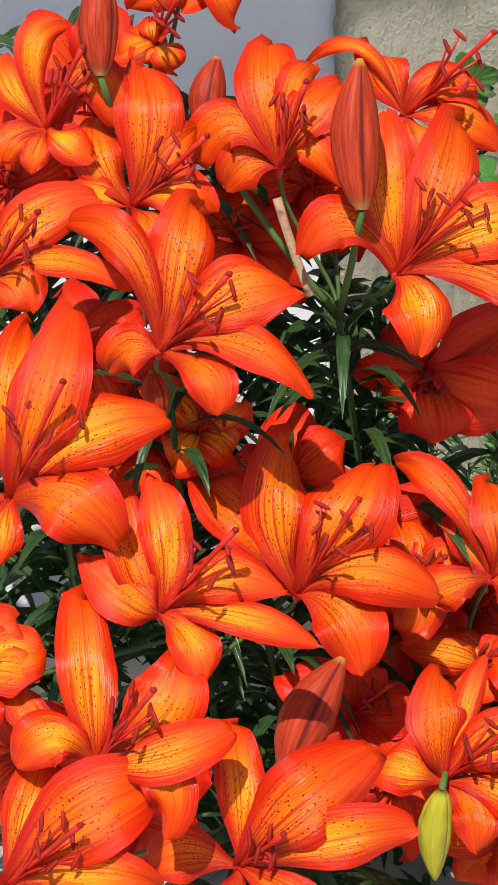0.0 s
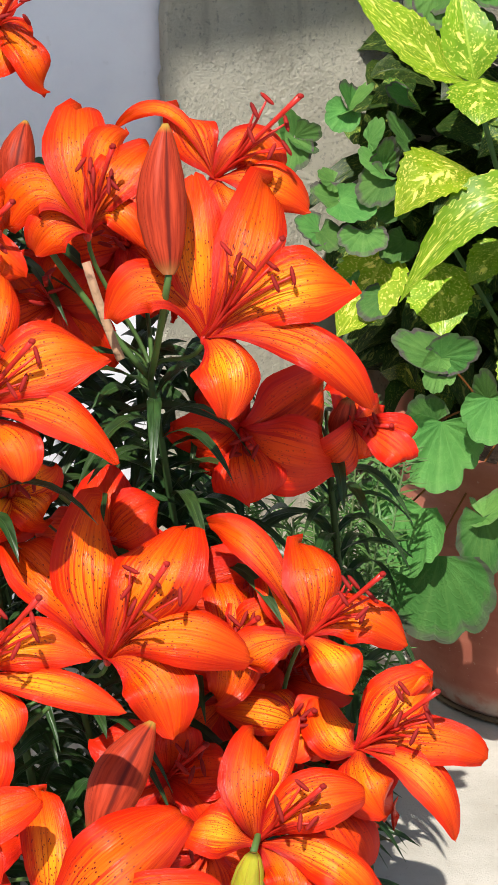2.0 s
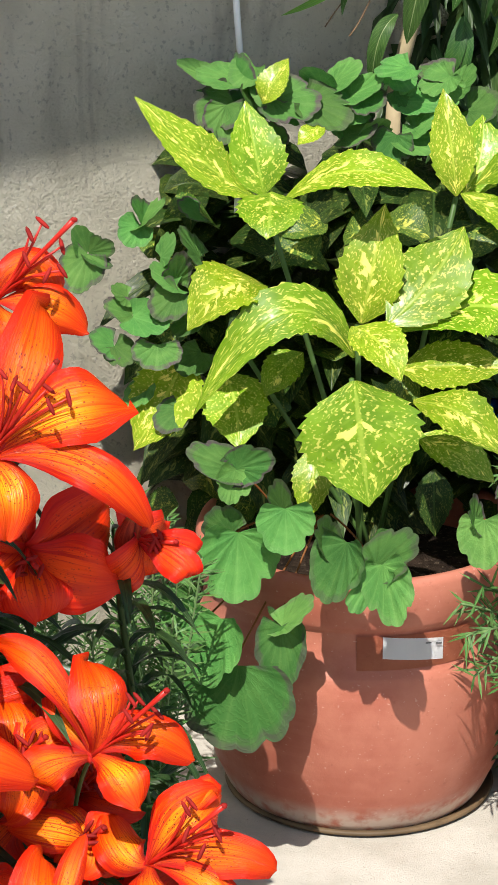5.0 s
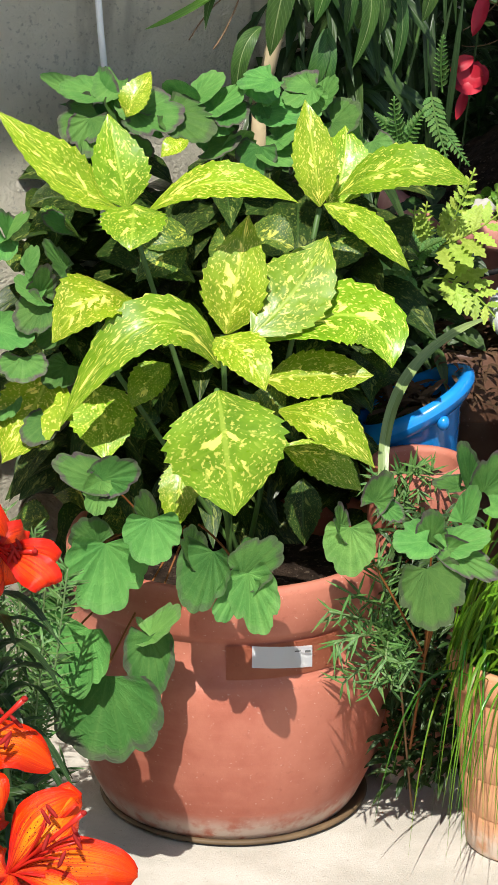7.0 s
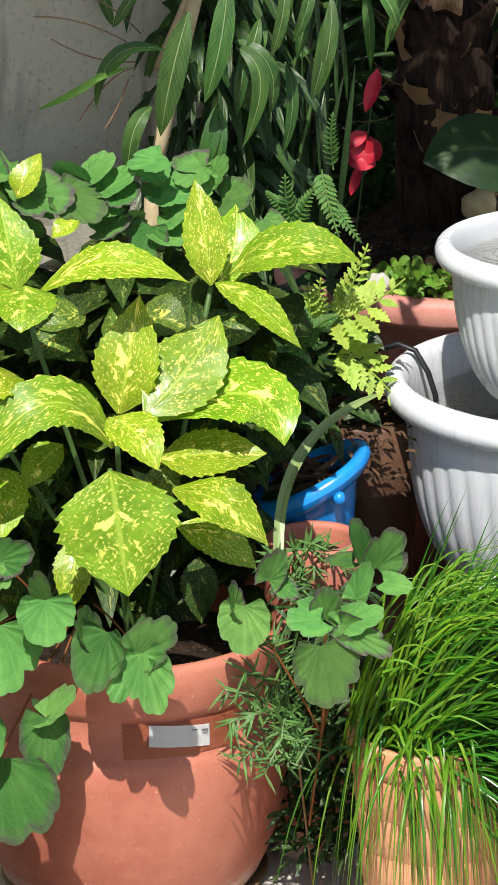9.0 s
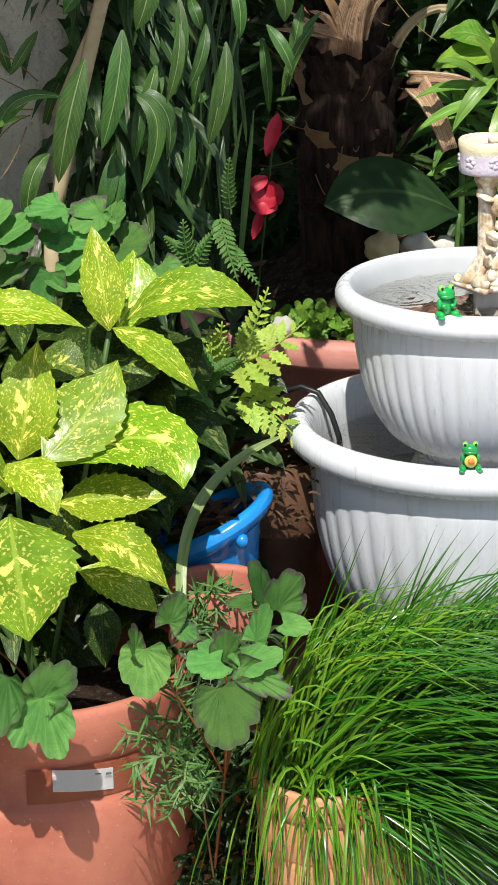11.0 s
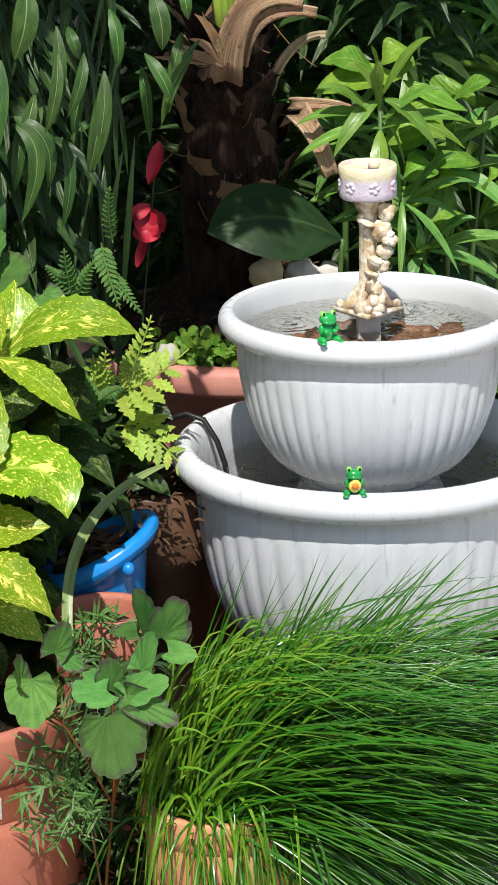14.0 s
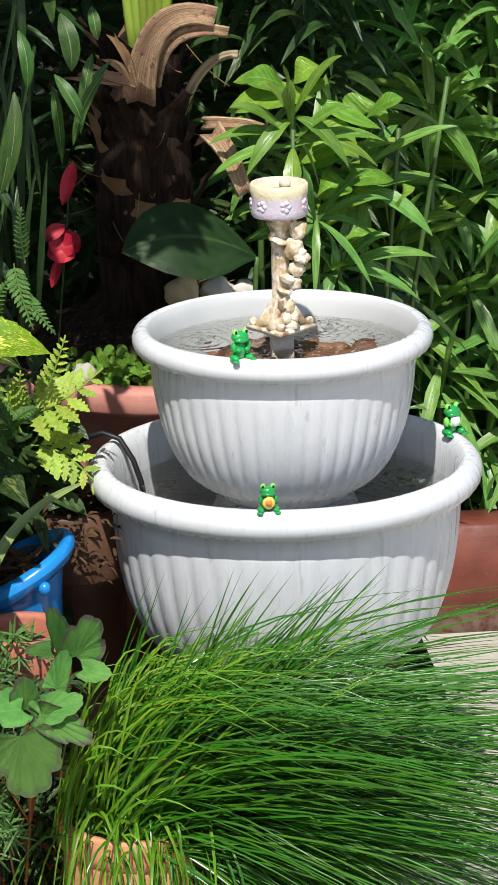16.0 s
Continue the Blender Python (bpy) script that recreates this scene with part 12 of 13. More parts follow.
leaf(broad, (0.6410, 3.5730, 0.6140), (0.6095, 3.5390, 0.6360), (0.5840, 3.5530, 0.6020), 0.0298, way(-0.14, 0.6, 0.7), M_BROAD, OVAL, 0.0, 0.15, 14, 4, 0.0)
leaf(broad, (0.5570, 3.5670, 0.7860), (0.5880, 3.5330, 0.7695), (0.6310, 3.5470, 0.7510), 0.0271, way(-0.04, 0.6, 0.7), M_BROAD, OVAL, 0.0, 0.15, 14, 4, 0.0)
leaf(broad, (0.5280, 3.5790, 0.7850), (0.5045, 3.5450, 0.8245), (0.4590, 3.5590, 0.8100), 0.0379, way(0.20, 0.6, 0.7), M_BROAD, OVAL, 0.0, 0.15, 14, 4, 0.0)
leaf(broad, (0.5360, 3.5880, 0.7770), (0.5580, 3.5540, 0.8060), (0.5600, 3.5680, 0.8110), 0.0338, way(0.02, 0.6, 0.7), M_BROAD, OVAL, 0.0, 0.15, 14, 4, 0.0)
leaf(broad, (0.5930, 3.5680, 0.5840), (0.5775, 3.5340, 0.6045), (0.5600, 3.5480, 0.5790), 0.0271, way(-0.09, 0.6, 0.7), M_BROAD, OVAL, 0.0, 0.15, 14, 4, 0.0)
leaf(broad, (0.6520, 3.5510, 0.6540), (0.6495, 3.5170, 0.6840), (0.6690, 3.5310, 0.6820), 0.0244, way(-0.19, 0.6, 0.7), M_BROAD, OVAL, 0.0, 0.15, 14, 4, 0.0)
leaf(broad, (0.6140, 3.5690, 0.7570), (0.6380, 3.5350, 0.7905), (0.6580, 3.5490, 0.7860), 0.0298, way(-0.07, 0.6, 0.7), M_BROAD, OVAL, 0.0, 0.15, 14, 4, 0.0)
for x, y, z in ((0.5, 3.62, 0.78), (0.66, 3.6, 0.74), (0.72, 3.6, 0.8)):
    stalk(broad, (0.62, 3.68, 0.1), (x, y, z), 0.003, M_STEM, 0.0, "stem")
hosta = thing("hosta", "large dark hosta leaf on the soil behind the fountain", "plant", (0.4590, 3.4200, 0.6030))
leaf(hosta, (0.4720, 3.4500, 0.6250), (0.3880, 3.4000, 0.6870), (0.3140, 3.4000, 0.6490), 0.1081, way(0.05, 0.45, 0.9), M_HOSTA, OVAL, 0.0, -0.15, 16, 8)
stalk(hosta, (0.4690, 3.4600, 0.5520), (0.4720, 3.4500, 0.6250), 0.003)

# ---- pots beside and behind the laurel ----
def pot(name, label, at, r, height, material, soil_on=True, lip=0.008, taper=0.72):
    """A plain clay pot with a collar rim."""
    t = thing(name, label, "plant pot", at)
    c = height * 0.80
    pr = [(r * taper * 0.9, 0), (r * taper, 0.003), (r * (taper + (1 - taper) * 0.8) - lip, c), (r - lip * 0.2, c + 0.003), (r, c + 0.007), (r, height - 0.004), (r - 0.003, height), (r - 0.009, height), (r - 0.011, height - 0.006),
          (r * 0.85 - 0.01, height * 0.6), (r * taper * 0.6, 0.02)]
    part("body", lathe(pr, 56, at), material, t)
    if soil_on:
        earth(t, at, r - 0.012, height - 0.022)
    return t


GP = (0.288, 2.84, 0)
grass_pot = thing("plant_pot", "orange clay pot with moulded blocks, overhung by grass", "plant pot", GP)
courses = [(0.062, 0.0)]
for i in range(4):
    r0 = 0.064 + 0.0042 * i
    courses += [(r0 + 0.0002, 0.002 + 0.043 * i), (r0 + 0.0011, 0.0035 + 0.043 * i), (r0 + 0.0046, 0.043 + 0.043 * i), (r0 + 0.0040, 0.0445 + 0.043 * i)]
courses += [(0.080, 0.176), (0.085, 0.180), (0.086, 0.186), (0.086, 0.204), (0.084, 0.208), (0.077, 0.208), (0.074, 0.195), (0.055, 0.02)]
part("body", lathe(courses, 72, GP, lambda a, i: 1 - (0.014 if i < 17 and (round(a / (2 * math.pi / 72)) + (6 if ((i - 1) // 4) % 2 else 0)) % 12 == 0 else 0)), M_CLAY, grass_pot)
earth(grass_pot, GP, 0.074, 0.188)
pot("plant_pot", "slim terracotta pot beside the large glazed pot", (0.176, 3.000, 0), 0.052, 0.350, M_TERRA, True, 0.006, 0.8)
pot("plant_pot", "brown clay pot coloured dark for shade, full of dry litter", (0.245, 3.235, 0), 0.066, 0.41, M_SHADE_CLAY)
# Blue pot's lip is sheared down towards the house to fit the camera's view.
BLUE = Vector((0.172, 3.105, 0))


def sloped(bb):
    for v in bb.verts:
        k = min(1.0, max(0.0, (v.co.z - 0.20) / 0.15))
        v.co.z += (0.50 * (v.co.x - BLUE.x) - 0.013) * k * k * (3 - 2 * k)
    return bb


blue = thing("plant_pot", "bright blue glazed pot with thick sloping lip, full of litter", "plant pot", BLUE)
part("body", sloped(lathe([(0.040, 0), (0.043, 0.003), (0.047, 0.1), (0.050, 0.25), (0.0515, 0.33), (0.054, 0.372), (0.056, 0.384), (0.048, 0.386), (0.046, 0.35), (0.040, 0.05)], 56, BLUE)), M_BLUE, blue)
ring = [(0.057 + 0.0105 * math.cos(radians(a)), 0.386 + 0.013 * math.sin(radians(a))) for a in range(0, 361, 30)]
part("lip", sloped(lathe(ring, 56, BLUE)), M_BLUE, blue)
b = bmesh.new()
bmesh.ops.create_grid(b, x_segments=16, y_segments=16, size=0.034)
for v in b.verts:
    v.co = v.co + BLUE + Vector((0, 0, 0.374 + 0.006 * noise.noise(v.co * 90)))
part("soil", sloped(b), M_SOIL, blue, "dark soil with dry litter")
b = bmesh.new()
lump(b, (0.204, 3.048, 0.374), (0.007, 0.007, 0.008), None, 0.1)
part("knob", b, M_BLUE, blue)
# Big pot with the palm.
PALM = (0.375, 3.60, 0.10)
palm_pot = thing("palm_pot", "wide faded red planter with a flat rim, holding a palm", "plant pot", PALM)
part("body", lathe([(0.16, 0), (0.165, 0.004), (0.176, 0.33), (0.178, 0.345), (0.218, 0.358), (0.222, 0.363), (0.222, 0.382), (0.218, 0.39), (0.20, 0.39), (0.192, 0.38), (0.18, 0.3), (0.15, 0.03)], 80, PALM), M_PLANTER, palm_pot)
b = bmesh.new()
bmesh.ops.create_grid(b, x_segments=40, y_segments=40, size=0.193)
for v in list(b.verts):
    if v.co.xy.length > 0.193:
        b.verts.remove(v)
for v in b.verts:
    k = 1 - v.co.xy.length / 0.193
    v.co = v.co + Vector(PALM) + Vector((0, 0, 0.375 + 0.125 * k + 0.012 * noise.noise(v.co * 45)))
part("soil", b, M_SOIL, palm_pot, "dark mounded soil with roots and litter")

# ---- palm ----
random.seed(21)
rng = random.Random(21)
palm = thing("palm", "young palm with a dark fibrous trunk and sawn leaf bases", "palm", (0.36, 3.58, 0.53))
b = lathe([(0.052, 0.50), (0.056, 0.6), (0.058, 0.70), (0.050, 0.79), (0.034, 0.85), (0.01, 0.88)], 28, (0.352, 3.575, 0))
for v in b.verts:
    v.co += Vector((noise.noise(v.co * 30), noise.noise(v.co * 30 + Vector((9, 0, 0))), 0)) * 0.008
part("trunk", b, M_BARK, palm)
for i in range(46):
    z = 0.53 + 0.31 * (i / 46)
    a = i * 2.399
    r = 0.050 - 0.012 * max(0, (z - 0.75) / 0.1)
    p = Vector((0.352 + r * math.cos(a), 3.575 + r * math.sin(a), z))
    d = Vector((math.cos(a), math.sin(a), 0))
    size = rng.uniform(0.05, 0.095)
    b = bmesh.new()
    blade(b, bend(p - d * 0.006, p + d * 0.010 + Vector((0, 0, size * 0.6)), p + d * rng.uniform(0.014, 0.045) + Vector((rng.uniform(-0.015, 0.015), 0, size)), 7), rng.uniform(0.04, 0.07), d, ((0, 1.0), (0.4, 0.85), (0.75, 0.55), (1, 0.35)), -0.2, 0.10, 4, -0.25, 0.08, i)
    part("leaf_base", b, M_BARK if i % 5 else M_DRY, palm)
for i in range(22):
    a, z = rng.uniform(0, 6.28), rng.uniform(0.55, 0.86)
    p = Vector((0.352 + 0.055 * math.cos(a), 3.575 + 0.055 * math.sin(a), z))
    d = Vector((math.cos(a) * 0.05, math.sin(a) * 0.05, rng.uniform(-0.05, 0.05)))
    stalk(palm, p, p + d, 0.0006, M_DRY, 0.01, "fibre")


def petiole(a, b_, c, w, material, label):
    m = bmesh.new()
    spine = bend(a, b_, c, 10)
    blade(m, spine, w, OPEN, ((0, 1.0), (0.3, 0.75), (0.8, 0.6), (1, 0.55)), 0.5, 0, 4, 0.2, 0.04, 2)
    m.normal_update()
    bmesh.ops.solidify(m, geom=m.faces[:], thickness=0.004)
    return part("cut_leaf_stalk", m, material, palm, label)


petiole((0.345, 3.52, 0.80), (0.352, 3.47, 0.93), (0.432, 3.46, 0.902), 0.036, M_CUT, "pale sawn leaf stalk")
petiole((0.362, 3.515, 0.82), (0.372, 3.46, 0.905), (0.446, 3.455, 0.886), 0.016, M_CUT, "pale sawn leaf stalk")
petiole((0.395, 3.54, 0.78), (0.418, 3.50, 0.858), (0.458, 3.48, 0.857), 0.009, M_WOODY, "pale sawn leaf stalk")
petiole((0.428, 3.50, 0.762), (0.444, 3.45, 0.752), (0.460, 3.45, 0.700), 0.026, M_CUT, "dried pinkish leaf stalk")
petiole((0.42, 3.52, 0.77), (0.47, 3.46, 0.785), (0.50, 3.46, 0.765), 0.012, M_CUT, "pale sawn leaf stalk")
for i in range(16):
    a = radians(rng.uniform(85, 165))
    size = rng.uniform(0.025, 0.085)
    p = Vector((0.342, 3.50, 0.820))
    d = Vector((math.cos(a), -0.25, math.sin(a))) * size
    leaf(palm, p, p + d * 0.6, p + d + Vector((rng.uniform(-0.02, 0.01), 0, -0.02 * rng.random())), rng.uniform(0.004, 0.012), OPEN, M_CUT if i % 3 else M_DRY, LANCE, 0.0, 0.3, 6, 2, 0.0, "fibre")
for i in range(6):
    x = 0.345 + 0.006 * i
    stalk(palm, (x, 3.55, 0.83), (x + 0.012 * (i - 2.5), 3.56 - 0.01 * i, 1.12), 0.006, M_FERN, -0.02, "leaf_stalk")
for i in range(9):
    a = radians((150, 178, 205, 335, 0, 30, 60, 90, 120)[i])
    d = Vector((math.cos(a), math.sin(a) * 0.75, 0))
    root = Vector((0.36, 3.56, 1.08))
    tip = root + d * rng.uniform(0.45, 0.6) + Vector((0, 0, rng.uniform(0.05, 0.25)))
    frond(palm, root, root + d * 0.22 + Vector((0, 0, 0.38)), tip, 0.15, M_STRAP, 22, i, "palm_frond")

# ---- blooms and stones by the palm ----
red = thing("red_flower", "wilting scarlet flower spike in shade", "flower", (0.236, 3.46, 0.49))
stalk(red, (0.236, 3.46, 0.49), (0.262, 3.44, 0.75), 0.0011, M_HOSTA)
for i, (x0, z0, x1, z1, w) in enumerate(((0.258, 0.675, 0.232, 0.660, 0.014), (0.240, 0.655, 0.268, 0.640, 0.030), (0.262, 0.668, 0.250, 0.640, 0.030), (0.252, 0.635, 0.240, 0.605, 0.010), (0.272, 0.745, 0.256, 0.700, 0.014), (0.262, 0.66, 0.272, 0.645, 0.016))):
    p, q = Vector((x0 - 0.007, 3.42 + 0.004 * i, z0 + 0.004)), Vector((x1 - 0.007, 3.41, z1 + 0.004))
    leaf(red, p, (p + q) / 2 + OPEN * 0.012, q, w * 1.2, OPEN, M_RED, OVAL, 0, 0.25, 10, 4, 0.2, "petal", 0.06, i)
for i, (x, y, z, s) in enumerate(((0.391, 3.515, 0.571, 0.021), (0.432, 3.53, 0.566, 0.020), (0.462, 3.535, 0.560, 0.018), (0.268, 3.425, 0.502, 0.014))):
    b = bmesh.new()
    lump(b, (x, y, z), (s, s * 0.9, s * 0.95), None, 0.35, 3, i * 3.1)
    tagged(part("stone", b, M_YELLOW_STONE if i == 0 else M_STONE), "rounded yellowish stone on the soil" if i == 0 else "pale grey stone on the soil", "stone", "stones by the palm")
ROUND = ((0, 0.1), (0.2, 0.75), (0.45, 1.0), (0.7, 0.9), (0.9, 0.5), (1, 0.1))
b = bmesh.new()
for i in range(230):
    a = radians(rng.choice((rng.uniform(225, 262), rng.uniform(240, 285))))
    r = rng.uniform(0.155, 0.205)
    p = Vector((PALM[0] + r * math.cos(a), PALM[1] + r * math.sin(a), 0.482 + rng.random() ** 2 * 0.035))
    q = p + Vector((rng.uniform(-0.014, 0.014), rng.uniform(-0.014, 0.004), rng.uniform(-0.004, 0.013)))
    blade(b, bend(p, (p + q) / 2 + Vector((0, 0, 0.004)), q, 6), rng.uniform(0.008, 0.014), OPEN + Vector((rng.uniform(-0.8, 0.8), 0, rng.uniform(-0.2, 0.9))), ROUND, 0.15, 0, 2, 0.2)
tagged(part("seedlings", b, M_BROAD), "small round-leaved seedlings along the planter rim", "plants", kind="stuff")

# ---- fountain fittings ----
b = bmesh.new()
slab(b, (FX - 0.013, FY - 0.014, 0.44), (FX + 0.011, FY + 0.010, 0.606))
bmesh.ops.bevel(b, geom=b.edges[:], offset=0.002, segments=2)
tagged(part("pump_pillar", b, M_STONE), "grey square pillar standing in the upper bowl", "pillar")


CX, CY = FX - 0.001, FY - 0.002


def statue_skin():
    g = Graph("aged_resin", 0.6, 0.3)
    p = g.place()
    x, y, z = g.xyz(p)
    c = g.mix(g.step(g.noise(p, 90, 4), 0.35, 0.65), (0.46, 0.33, 0.18), (0.80, 0.73, 0.60))
    c = g.mix(g.step(g.noise(p, 40, 3), 0.53, 0.64, 0, 0.75), c, (0.17, 0.08, 0.04))
    cup = g.mix(g.step(z, 0.748, 0.756), (0.56, 0.50, 0.58), (0.70, 0.62, 0.42))
    cup = g.mix(g.step(g.noise(p, 75, 2), 0.56, 0.62, 0, 0.6), cup, (0.62, 0.40, 0.44))
    off = g.add("VectorMath")
    off.operation = "DISTANCE"
    g.put(off.inputs[0], g.join(x, y, 0.0))
    off.inputs[1].default_value = (CX, CY, 0.0)
    # Dark grey in the cup's hollow: wet gravel colour, also standing for shade.
    well = g.math("MULTIPLY", g.step(off.outputs["Value"], 0.0245, 0.0262, 1, 0), g.step(z, 0.750, 0.751))
    cup = g.mix(g.math("MULTIPLY", well, g.step(z, 0.758, 0.761, 1, 0)), cup, (0.12, 0.11, 0.10))
    g.colour(g.mix(g.step(z, 0.7285, 0.7300), c, cup))
    g.bump(g.noise(p, 260, 4), 0.5, 0.002)
    return g.mat


b = lathe([(0.0001, 0.603), (0.026, 0.604), (0.021, 0.610), (0.0150, 0.622), (0.0100, 0.632), (0.0092, 0.645), (0.0092, 0.706), (0.014, 0.715), (0.015, 0.721), (0.0285, 0.7235), (0.0305, 0.726), (0.0298, 0.732), (0.0290, 0.745), (0.0310, 0.750), (0.0312, 0.758), (0.0295, 0.760), (0.0265, 0.759), (0.0255, 0.749), (0.0001, 0.747)], 54, (CX, CY, 0),
          lambda a, i: 1 + (0.16 * math.cos(a * 6) if 1 <= i <= 3 else 0.05 * math.cos(a * 12) if 5 <= i <= 6 else 0.04 * abs(math.cos(a * 3.5)) if 11 <= i <= 12 else 0))
turned = Matrix.Rotation(radians(38), 4, "Z")
slab(b, (-0.027, -0.027, 0.5985), (0.027, 0.027, 0.6035), Matrix.Translation((CX, CY, 0)) @ turned)
for i in range(4):
    a = radians(38 + 45 + 90 * i)
    lump(b, (CX + 0.030 * math.cos(a), CY + 0.030 * math.sin(a), 0.607), (0.005, 0.005, 0.005), None, 0.2, 2, i)
lean = Matrix.Rotation(radians(18), 4, "Y")
for i, (x, y, z, sx, sz) in enumerate(((0.0195, -0.012, 0.7090, 0.0094, 0.0100), (0.0150, -0.010, 0.7130, 0.0060, 0.0060), (0.0130, -0.012, 0.6900, 0.0105, 0.0120), (0.0215, -0.017, 0.6860, 0.0055, 0.0050), (0.0250, -0.016, 0.6800, 0.0055, 0.0050), (0.0175, -0.019, 0.6800, 0.0055, 0.0050), (0.0225, -0.019, 0.6775, 0.0050, 0.0045),
                                       (0.0165, -0.011, 0.6670, 0.0095, 0.0085), (0.0065, -0.013, 0.6560, 0.0090, 0.0055), (0.0150, -0.012, 0.6510, 0.0065, 0.0080), (-0.0030, -0.012, 0.6980, 0.0095, 0.0038), (-0.0090, -0.009, 0.7030, 0.0040, 0.0055), (0.0030, -0.012, 0.6420, 0.0085, 0.0040),
                                       (0.0000, -0.014, 0.6290, 0.0050, 0.0075), (0.0080, -0.015, 0.6260, 0.0050, 0.0080), (-0.0060, -0.014, 0.6180, 0.0045, 0.0070), (0.0040, -0.019, 0.6140, 0.0050, 0.0070), (0.0130, -0.017, 0.6150, 0.0050, 0.0065))):
    lump(b, (CX + x, CY + y, z), (sx, sx * 0.85, sz), lean, 0.30, 3, i * 1.3)
for i in range(7):
    a = radians(51.4 * i + 20)
    for k in range(5):
        q = a + 0.13 * math.cos(k * 1.257)
        lump(b, (CX + 0.0286 * math.cos(q), CY + 0.0286 * math.sin(q), 0.738 + 0.0042 * math.sin(k * 1.257)), (0.0034, 0.0034, 0.0030), None, 0.2, 2, i + k)
lump(b, (CX + 0.008, CY + 0.008, 0.756), (0.007, 0.005, 0.006), None, 0.3, 2)
bmesh.ops.translate(b, verts=b.verts[:], vec=(0, 0, 0.006))
tagged(part("statuette", b, statue_skin()), "aged cream resin statuette holding up a lilac cup", "statue")
for i, (x, y, sx, sy) in enumerate(((-0.050, 0.008, 0.036, 0.030), (0.044, 0.012, 0.038, 0.030), (0.082, 0.004, 0.030, 0.026), (-0.018, 0.040, 0.034, 0.024), (-0.086, -0.004, 0.026, 0.024), (0.024, 0.046, 0.034, 0.022), (-0.040, -0.024, 0.036, 0.024), (0.055, -0.024, 0.040, 0.024))):
    b = bmesh.new()
    lump(b, (FX + x, FY + y, 0.5590), (sx, sy, 0.0195), None, 0.85, 4, 4.0 + i)
    tagged(part("stone", b, M_ROCK), "wet brown stone just breaking the water", "stone", "stones in the fountain")


def frog(at, heading, size, arms):
    """A small enamelled frog that sits on a rim."""
    t = thing("frog_figurine", "glossy green frog figurine sitting on the white rim", "figurine", at, "frogs on the fountain")
    m = Matrix.Translation(at) @ Matrix.Rotation(heading, 4, "Z") @ Matrix.Scale(size, 4)

    def bit(name, material, *balls):
        bb = bmesh.new()
        for c, s in balls:
            lump(bb, c, s, None, 0.06, 2)
        for v in bb.verts:
            v.co = m @ v.co
        return part(name, bb, material, t)

    bit("body", M_FROG, ((0, 0, 0.36), (0.26, 0.22, 0.34)))
    head = bit("head", M_FROG, ((0, -0.06, 0.78), (0.31, 0.25, 0.20)), ((0, -0.16, 0.70), (0.27, 0.18, 0.10)))
    for s in (-1, 1):
        bit("eye", M_FROG_LIGHT, ((0.18 * s, -0.06, 0.95), (0.11, 0.11, 0.12)))
        bit("pupil", M_BLACK, ((0.19 * s, -0.15, 0.96), (0.05, 0.03, 0.06)))
        bit("leg", M_FROG, ((0.27 * s, -0.14, 0.12), (0.14, 0.24, 0.12)), ((0.32 * s, -0.34, 0.05), (0.12, 0.14, 0.05)))
        bit("arm", M_FROG_LIGHT if arms == 2 else M_FROG, ((0.27 * s, -0.10, 0.46), (0.09, 0.12, 0.18)), ((0.16 * s, -0.24, 0.40), (0.10, 0.08, 0.08)))
    if arms == 1:
        bit("hat", M_YELLOW, ((0, -0.30, 0.40), (0.24, 0.05, 0.24)))
        bit("hat_crown", M_ORANGE, ((0, -0.36, 0.42), (0.13, 0.07, 0.12)))
    elif arms == 2:
        bit("bundle", M_LABEL, ((0, -0.24, 0.50), (0.2, 0.1, 0.2)))
    return t


frog((0.437, 3.006, 0.4605), 0.0, 0.029, 1)
frog((0.416, 3.063, 0.6085), radians(24), 0.032, 0)
frog((0.667, 3.252, 0.4605), radians(30), 0.034, 2)
b = bmesh.new()
tube(b, [Vector(p) for p in ((0.19, 3.30, 0.36), (0.225, 3.295, 0.43), (0.258, 3.285, 0.465), (0.280, 3.275, 0.474), (0.298, 3.27, 0.468), (0.312, 3.262, 0.445), (0.320, 3.258, 0.42), (0.324, 3.255, 0.39))], 0.0032, 8)
tagged(part("pump_cable", b, M_BLACK), "black pump cable hooked over the bowl rim", "cable")
# Cable down the house wall.
b = bmesh.new()
tube(b, [Vector((-0.158, 3.100, 1.9)), Vector((-0.156, 3.100, 1.0)), Vector((-0.153, 3.100, 0.83)), Vector((-0.149, 3.098, 0.77)), Vector((-0.144, 3.096, 0.715))], 0.0034, 8)
wire = part("wall_cable", b, M_CABLE)
tagged(wire, "white cable hanging down the grey wall, blue end", "cable")
b = bmesh.new()
tube(b, [Vector((-0.144, 3.096, 0.715)), Vector((-0.143, 3.095, 0.70))], 0.0045, 8)
part("plug", b, M_BLUE, wire, "blue plastic end")
# Edging on the far side of the path.
edging = thing("brick_edging", "low dark red brick edging along the bed", "edging", (1.1, 3.88, 0))
for i in range(9):
    b = bmesh.new()
    slab(b, (0.70 + 0.215 * i, 3.85, 0.0), (0.91 + 0.215 * i, 3.92, 0.15 + 0.004 * (i % 3)))
    bmesh.ops.bevel(b, geom=b.edges[:], offset=0.004, segments=2)
    part("brick", b, M_BRICK, edging)

